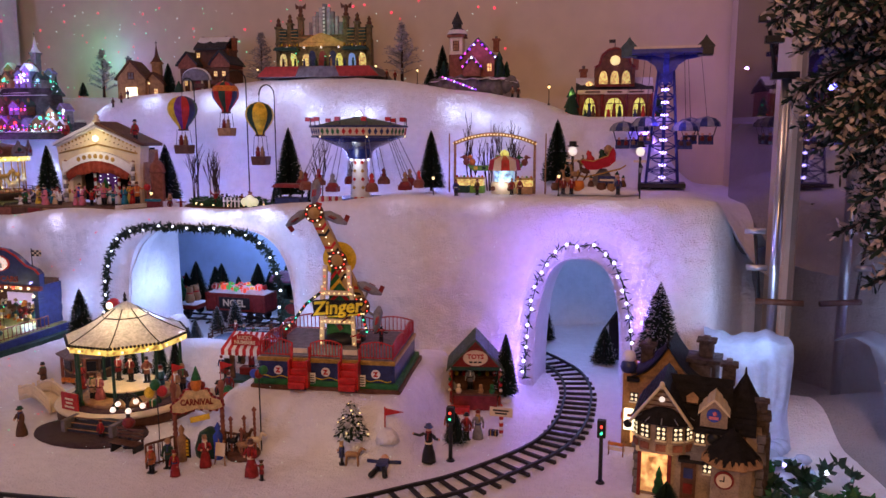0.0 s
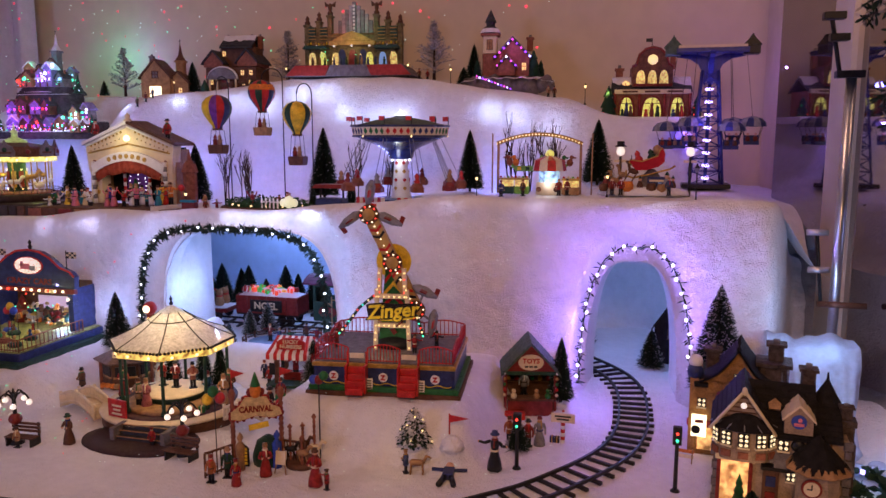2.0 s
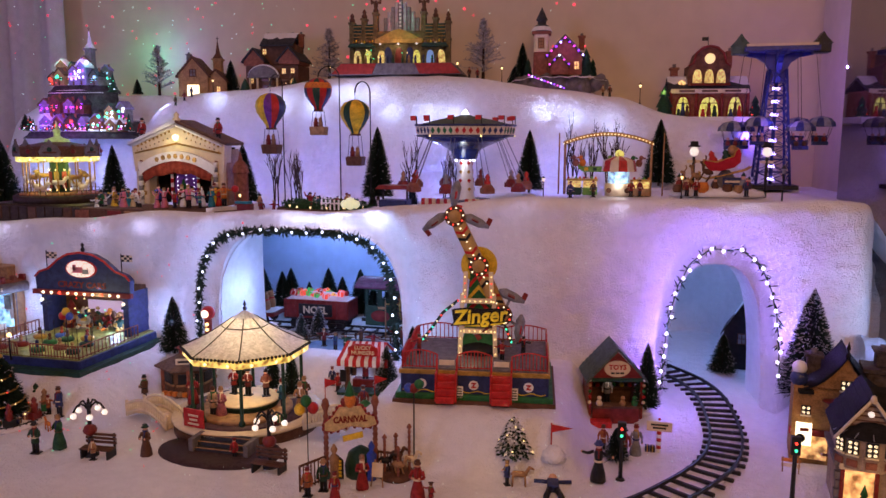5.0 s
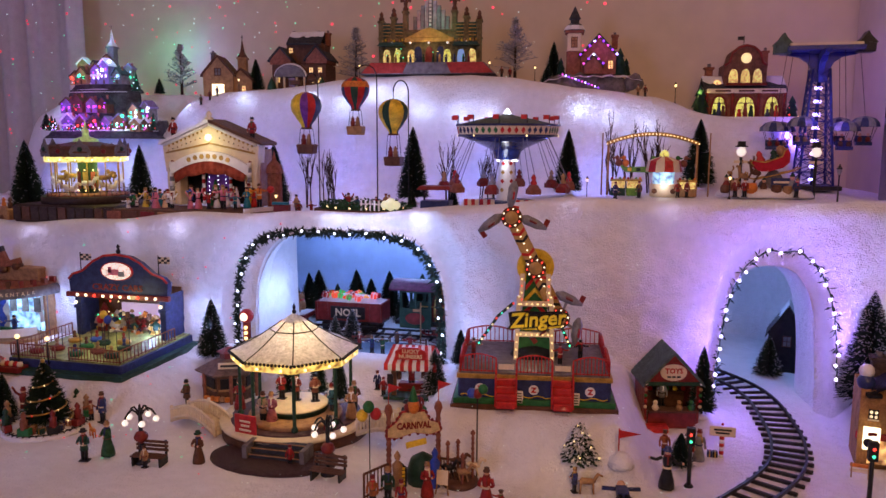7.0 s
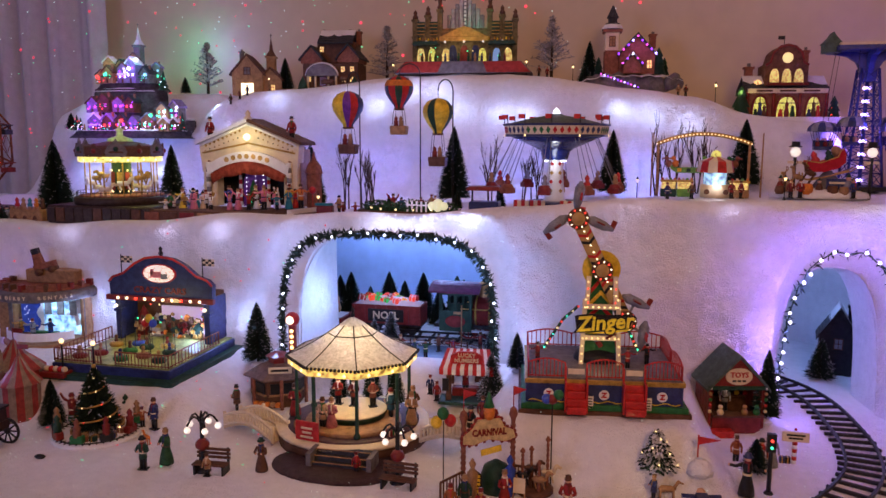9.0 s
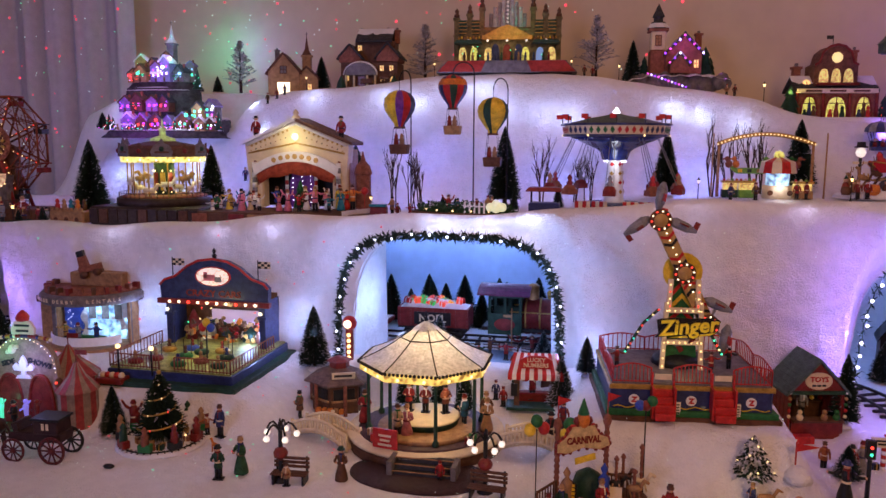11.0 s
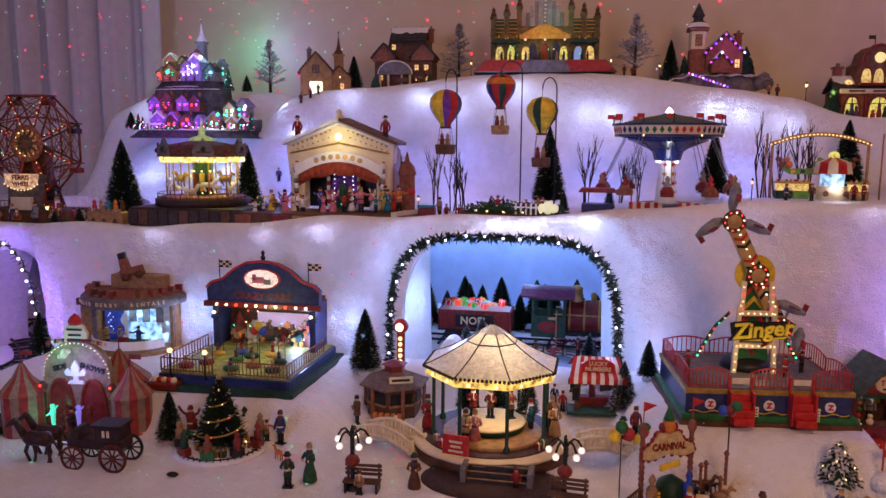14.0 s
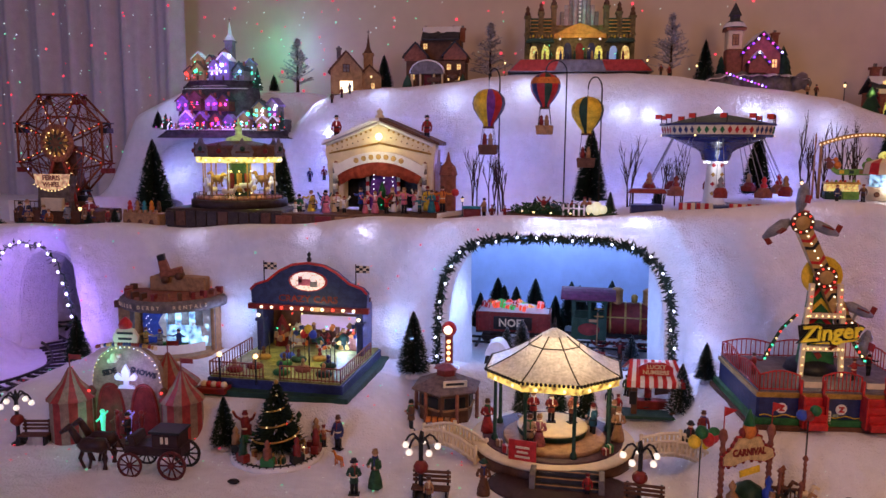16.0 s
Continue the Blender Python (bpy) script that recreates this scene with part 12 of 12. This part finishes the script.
    for x in (-0.075, -0.035):
        k = Kit()
        k.box((x, -0.053, 0.036), (0.005, 0.007, 0.072))
        part("pilaster", k, DKRED, t)
    k = Kit()
    k.box((-0.055, -0.056, 0.074), (0.050, 0.010, 0.008))
    part("cornice", k, CREAM, t)
    k = Kit()
    k.box((-0.010, -0.052, 0.034), (0.020, 0.003, 0.058))
    dr = part("door", k, BROWN, t)
    for z in (0.024, 0.046):
        k = Kit()
        k.box((-0.010, -0.0545, z), (0.012, 0.002, 0.014))
        part("door_panel", k, DKRED if z < 0.03 else NAVY, dr)
    k = Kit()
    k.box((-0.006, -0.060, 0.068), (0.034, 0.016, 0.004))
    part("door_hood", k, INNROOF, t)
    # corner tower with clock
    k = Kit()
    k.lathe((0.044, -0.060, 0), [(0.029, 0), (0.029, 0.008), (0.027, 0.010), (0.027, 0.082)], 8, 0, False)
    ct = part("corner_tower", k, HOUSETAN, t)
    k = Kit()
    k.lathe((0.044, -0.060, 0.078), [(0.038, 0), (0.037, 0.003), (0.024, 0.017), (0.012, 0.030), (0.001, 0.040)], 8, 0, False)
    tr = part("tower_roof", k, INNROOF, ct, "dark tower roof with thatch")
    k = Kit()
    k.lathe((0.044, -0.060, 0.076), [(0.040, 0), (0.041, 0.002), (0.033, 0.010), (0.029, 0.010)], 8, 0, False)
    part("flared_eave", k, TAN, tr, "tan flared eave")
    rq = random.Random(8)
    k = Kit()
    for i in range(420):
        a, f = rq.uniform(0, 6.283), rq.random() ** 0.7
        r = 0.002 + 0.031 * f
        c = Vector((0.044 + r * math.cos(a), -0.060 + r * math.sin(a), 0.1215 - 0.036 * f ** 0.85))
        d = Vector((math.cos(a) * 0.7, math.sin(a) * 0.7, -0.75)) * rq.uniform(0.005, 0.009)
        w = Vector((-math.sin(a), math.cos(a), 0)) * 0.0022
        k.add([c - w, c + w, c + d + w * 0.3, c + d - w * 0.3], [(0, 1, 2, 3)])
    part("thatch", k, INNROOF, tr, "dark shaggy thatch cap")
    pane_group(t, (0.014, -0.0525, 0.056), 0.012, 0.013, 2, 2)
    k = Kit()
    k.lathe((0.036, -0.0865, 0.058), [(0.0125, 0), (0.012, 0.002)], 20, 0, False, Matrix.Rotation(radians(90), 3, "X"))
    cl = part("clock", k, DKRED, ct)
    k = Kit()
    k.lathe((0.036, -0.0886, 0.058), [(0.0096, 0), (0.0094, 0.001)], 20, 0, False, Matrix.Rotation(radians(90), 3, "X"))
    k.box((0.036, -0.0900, 0.061), (0.0014, 0.0006, 0.007), 1)
    k.box((0.0335, -0.0900, 0.058), (0.006, 0.0006, 0.0014), 1)
    part("clock_face", k, [CREAM, BLACK], cl)
    for x, y, z, w, h in ((0.078, -0.012, 0.0, 0.026, 0.100), (0.078, -0.012, 0.100, 0.021, 0.022), (0.078, -0.012, 0.122, 0.025, 0.008)):
        k = Kit()
        k.box((x, y, z + h / 2), (w, w, h))
        part("stack", k, DKSTONE, t)
    chimney(t, (0.078, -0.012, 0.130), 0.014, 0.016, DKSTONE)
    chimney(t, (0.034, 0.03, 0.150), 0.018, 0.030, DKSTONE)


HOUSETAN = mat("weathered_tan_plaster", (0.33, 0.24, 0.17), 0.65, bump=0.5, vary=0.4, scale=70)
inn()


def panda_shop():
    t = thing("toy_shop", "ochre toy shop with a dark gable roof and a round sign", "shop", (0.018, 1.240, -0.004), -8)
    wall_block(t, 0.105, 0.08, 0.125, OCHRE, 0.0)
    arc = [i / 10 for i in range(11)]
    curve = [(0.048 * (1 - f), 0.121 + 0.054 * (0.35 * f + 0.65 * f ** 2.2)) for f in arc]
    k = Kit()
    k.prism([(-x, z) for x, z in curve] + curve[-2::-1], -0.040, 0.040)
    part("gable_wall", k, OCHRE, t, "amber gable wall", at=(0.016, 0, 0))
    out = [(x * 1.16, z + 0.005) for x, z in curve]
    for sd in (-1, 1):
        k = Kit()
        k.sheet(12, 10, lambda u, v: (sd * out[round(v * 10)][0], sd * (-0.052 + 0.100 * u), out[round(v * 10)][1]))
        k.sheet(12, 10, lambda u, v: (sd * out[round(v * 10)][0], -sd * (-0.052 + 0.100 * u), out[round(v * 10)][1] - 0.004))
        part("roof_slope", k, INNROOF, t, "dark roof slope sweeping outward at its eaves", at=(0.016, 0, 0))
    k = Kit()
    k.lathe((0.016, -0.046, 0.174), [(0.003, 0), (0.004, 0.006), (0.001, 0.010), (0.003, 0.016), (0.0005, 0.026)], 8)
    part("finial", k, INNROOF, t)
    for x in (-0.036, 0.052):
        k = Kit()
        k.box((x, -0.044, 0.118), (0.020, 0.012, 0.006), 0, 12 if x < 0 else -12)
        part("eave", k, INNROOF, t)
    for x, z in ((-0.034, 0.088), (0.014, 0.088)):
        pane_group(t, (x, -0.041, z), 0.013, 0.014, 2, 2)
    pane_group(t, (0.020, -0.041, 0.132), 0.020, 0.015, 2, 3)
    k = Kit()
    k.ball((0.006, -0.042, 0.106), 0.014, 0, 14, 0.28, 1.4)
    part("painted_band", k, DKRED, t)
    k = Kit()
    k.box((-0.036, -0.052, 0.054), (0.022, 0.006, 0.034))
    ls = part("lit_sign", k, G_WINW, t, "white lit sign with red marks")
    k = Kit()
    k.box((-0.034, -0.0555, 0.062), (0.015, 0.001, 0.005), 0, 12)
    k.lathe((-0.040, -0.0552, 0.048), [(0.007, 0), (0.0068, 0.001)], 14, 1, False, Matrix.Rotation(radians(90), 3, "X"))
    part("sign_mark", k, [DKRED, BLACK], ls)
    k = Kit()
    k.box((-0.020, -0.041, 0.030), (0.036, 0.003, 0.036))
    part("shop_window", k, G_SHOP, t)
    k = Kit()
    k.box((-0.020, -0.044, 0.055), (0.050, 0.006, 0.010))
    part("sign_band", k, DKRED, t)
    k = Kit()
    k.ball((-0.046, -0.03, 0.150), 0.011, 0, 12)
    k.ball((-0.046, -0.032, 0.134), 0.013, 1, 12)
    part("panda_ornament", k, [WHITE, NAVY], t, "white and navy toy bear ornament")
    k = Kit()
    k.box((0.030, -0.043, 0.064), (0.040, 0.004, 0.014))
    sg = part("sign_board", k, CREAM, t)
    k = Kit()
    k.box((0.030, -0.0455, 0.066), (0.030, 0.001, 0.005))
    part("text_bar", k, RED, sg)
    chimney(t, (-0.024, 0.02, 0.123), 0.020, 0.036, DKSTONE)
    k = Kit()
    k.box((0.066, 0.004, 0.075), (0.044, 0.044, 0.150))
    k.box((0.066, 0.004, 0.152), (0.052, 0.052, 0.006))
    k.box((0.066, -0.012, 0.120), (0.030, 0.020, 0.050), 0, 0, 0.8)
    part("stack", k, DKSTONE, t, "sooty stone chimney block")
    chimney(t, (0.068, 0.004, 0.155), 0.022, 0.026, DKSTONE)


panda_shop()
brush_tree((0.028, 0.985, -0.004), 0.052, 0.024, 700, 41, "dark little fir before the shop house", 0.0)
lamp("inn_glow", "POINT", (0.03, 0.99, 0.06), 0.02, (1.0, 0.6, 0.25), 0.01)

t = thing("frozen_waterfall", "pale blue lit ice waterfall at the end of the display", "ice waterfall", (0, 0, 0))
rn = random.Random(9)


def ice_sheet(u, v):
    y = float(np.interp(v, [0, 0.2, 0.35, 0.45, 0.6, 0.8, 1], [1.43, 1.37, 1.325, 1.292, 1.272, 1.262, 1.245]))
    z = float(np.interp(v, [0, 0.2, 0.35, 0.45, 0.6, 0.8, 1], [0.140, 0.160, 0.153, 0.128, 0.085, 0.040, -0.006]))
    fl = smooth01(0.3, 0.6, v)
    x = 0.085 + 0.138 * u
    y -= fl * (0.007 * math.sin(u * 17 + 0.5 * math.sin(v * 7)) + 0.003 * math.sin(u * 41 + v * 3)) + 0.05 * (2 * u - 1) ** 2 * fl * -0.4
    z += 0.006 * math.sin(u * 9 + 1) * (1 - v) + 0.003 * math.sin(u * 23 + v * 11) * (1 - v)
    return (x + 0.004 * math.sin(v * 8 + u * 5), y + 0.003 * math.sin(v * 19 + u * 6), z)


k = Kit()
k.sheet(70, 50, ice_sheet)
part("ice_curtain", k, ICE, t, "fluted curtain of pale blue ice")
for i in range(14):
    k = Kit()
    a = rn.uniform(0, 6)
    k.ball((0.125 + 0.115 * rn.random(), 1.19 + 0.05 * math.sin(a), 0.012), rn.uniform(0.010, 0.022), 0, 9, rn.uniform(0.5, 0.8), rn.uniform(0.8, 1.5))
    part("ice_lump", k, ICE, t)
t = thing("light_tangle", "green leafy sprays and white lights below the ice", "light string", (0.19, 1.09, 0.0))
pts = [Vector((rn.uniform(-0.040, 0.085), rn.uniform(-0.09, 0.07), rn.uniform(0.002, 0.040))) for i in range(44)]
for i, p in enumerate(pts):
    if i % 2 == 0:
        bulb(t, p, 0.0036, (G_COOL, G_GRN, G_BLU, G_COOL)[i // 2 % 4])
    k = Kit()
    for j in range(9):
        d = Vector((rn.uniform(-1, 1), rn.uniform(-1, 1), rn.uniform(-0.3, 1))).normalized() * rn.uniform(0.012, 0.024)
        w = d.cross(Vector((rn.uniform(-1, 1), rn.uniform(-1, 1), rn.uniform(-1, 1)))).normalized() * 0.0055
        k.add([p, p + d * 0.45 + w, p + d, p + d * 0.45 - w], [(0, 1, 2, 3)])
    part("leaf_sprig", k, DKGREEN if i % 3 else GREEN, t)

t = thing("chrome_stand", "tall chrome tube stand with black clamps beside the window", "stand", (0.205, 1.43, 0.0), 0)
k = Kit()
k.cyl((0, 0, 0.0), 0.0085, 0.59, 0, None, 20)
part("tube", k, CHROME, t)
k = Kit()
k.rod((-0.016, 0.005, 0.59), (-0.034, 0.02, 0.70), 0.004)
part("upper_rod", k, BLACK, t)
for z, w, x in ((0.595, 0.044, -0.004), (0.655, 0.030, -0.024), (0.690, 0.034, -0.034)):
    k = Kit()
    k.box((x, -0.006, z), (w, 0.020, 0.012))
    part("clamp", k, BLACK, t)
for z, w, x, m in ((0.205, 0.078, 0.010, BROWN), (0.265, 0.034, -0.030, CHROME), (0.330, 0.034, -0.036, CHROME)):
    k = Kit()
    k.rod((x - w / 2, -0.008, z), (x + w / 2, -0.008, z), 0.0055, 0, 10)
    part("cross_bar", k, m, t)
k = Kit()
k.rod((-0.036, -0.004, 0.33), (-0.022, -0.004, 0.20), 0.003)
part("brace", k, BLACK, t)


def frosted_pine():
    """Large artificial pine whose frosted boughs hang into the view."""
    t = thing("frosted_pine", "large dark artificial pine with snow-flocked needle tips", "christmas tree", (0.47, 0.86, -0.80))
    k = Kit()
    k.cyl((0, 0, 0), 0.03, 1.95, 0, 0.012, 10)
    part("trunk", k, BARK, t)
    rn = random.Random(21)
    for i in range(190):
        z = 0.78 + 0.80 * (i + rn.random()) / 190
        edge = float(np.interp(z - 0.80, [-0.05, 0.24, 0.34, 0.42, 0.52, 0.66, 0.80], [0.40, 0.30, 0.262, 0.232, 0.185, 0.135, 0.11]))
        tip = Vector((edge + 0.12 * rn.random() ** 1.6 - 0.47, rn.uniform(0.88, 1.08) - 0.86, z - rn.uniform(0.02, 0.07)))
        o = Vector((0, 0, z + 0.03))
        k = Kit()
        pts = [o.lerp(tip, f) + Vector((0, 0, 0.03 * math.sin(f * math.pi))) for f in (0, 0.25, 0.5, 0.75, 1.0)]
        k.tube(pts, 0.0022, 2, 4)
        for j in range(240):
            s = 0.35 + 0.65 * (j / 239) ** 0.8
            p = o.lerp(tip, s) + Vector((0, 0, 0.03 * math.sin(s * math.pi)))
            d = (tip - o).normalized()
            e = (d * rn.uniform(0.1, 0.9) + Vector((rn.uniform(-1, 1), rn.uniform(-1, 1), rn.uniform(-1, 1)))).normalized() * rn.uniform(0.011, 0.020)
            w = e.cross(Vector((rn.uniform(-1, 1), rn.uniform(-1, 1), rn.uniform(-1, 1)))).normalized() * 0.00125
            k.add([p - w, p + w, p + e * 0.62 + w * 0.8, p + e * 0.62 - w * 0.8], [(0, 1, 2, 3)], 0)
            k.add([p + e * 0.5 - w * 1.3, p + e * 0.5 + w * 1.3, p + e * 0.85 + w * 1.7, p + e * 1.05 + w * 0.5, p + e * 1.05 - w * 0.5, p + e * 0.85 - w * 1.7], [(0, 1, 2, 3, 4, 5)], 1 if rn.random() < 0.5 else 0)
        part("bough", k, [NEEDLE, TIPS, BARK], t)


TIPS = mat("flocked_tips", (0.50, 0.42, 0.38), 0.9, vary=0.15, island=True, bump=0)
frosted_pine()

# light specks of a star projector, put in as glowing discs on wall, curtain and snow
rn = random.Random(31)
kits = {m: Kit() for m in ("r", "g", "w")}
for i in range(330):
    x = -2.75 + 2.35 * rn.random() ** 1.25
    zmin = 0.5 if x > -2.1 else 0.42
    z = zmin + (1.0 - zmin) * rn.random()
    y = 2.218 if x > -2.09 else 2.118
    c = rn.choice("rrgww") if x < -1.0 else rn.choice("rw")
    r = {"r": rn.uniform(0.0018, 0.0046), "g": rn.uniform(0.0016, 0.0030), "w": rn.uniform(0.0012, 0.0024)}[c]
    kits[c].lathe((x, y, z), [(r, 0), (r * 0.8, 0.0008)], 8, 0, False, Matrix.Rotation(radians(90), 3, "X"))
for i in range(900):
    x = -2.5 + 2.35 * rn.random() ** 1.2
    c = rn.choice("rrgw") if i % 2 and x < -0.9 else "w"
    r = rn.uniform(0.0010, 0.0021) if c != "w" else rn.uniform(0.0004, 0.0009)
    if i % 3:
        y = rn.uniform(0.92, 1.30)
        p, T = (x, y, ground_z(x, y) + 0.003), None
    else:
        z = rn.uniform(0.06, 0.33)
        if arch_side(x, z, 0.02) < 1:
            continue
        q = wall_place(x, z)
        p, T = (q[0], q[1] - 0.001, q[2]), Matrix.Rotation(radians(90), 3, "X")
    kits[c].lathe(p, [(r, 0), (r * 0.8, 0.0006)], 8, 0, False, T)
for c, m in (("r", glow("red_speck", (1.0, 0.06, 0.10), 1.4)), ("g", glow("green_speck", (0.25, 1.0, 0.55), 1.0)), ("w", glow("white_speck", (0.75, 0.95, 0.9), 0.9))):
    solid("projector_specks", kits[c], m, "tiny coloured glowing discs imitating a star projector's light specks", "light specks", kind="stuff")
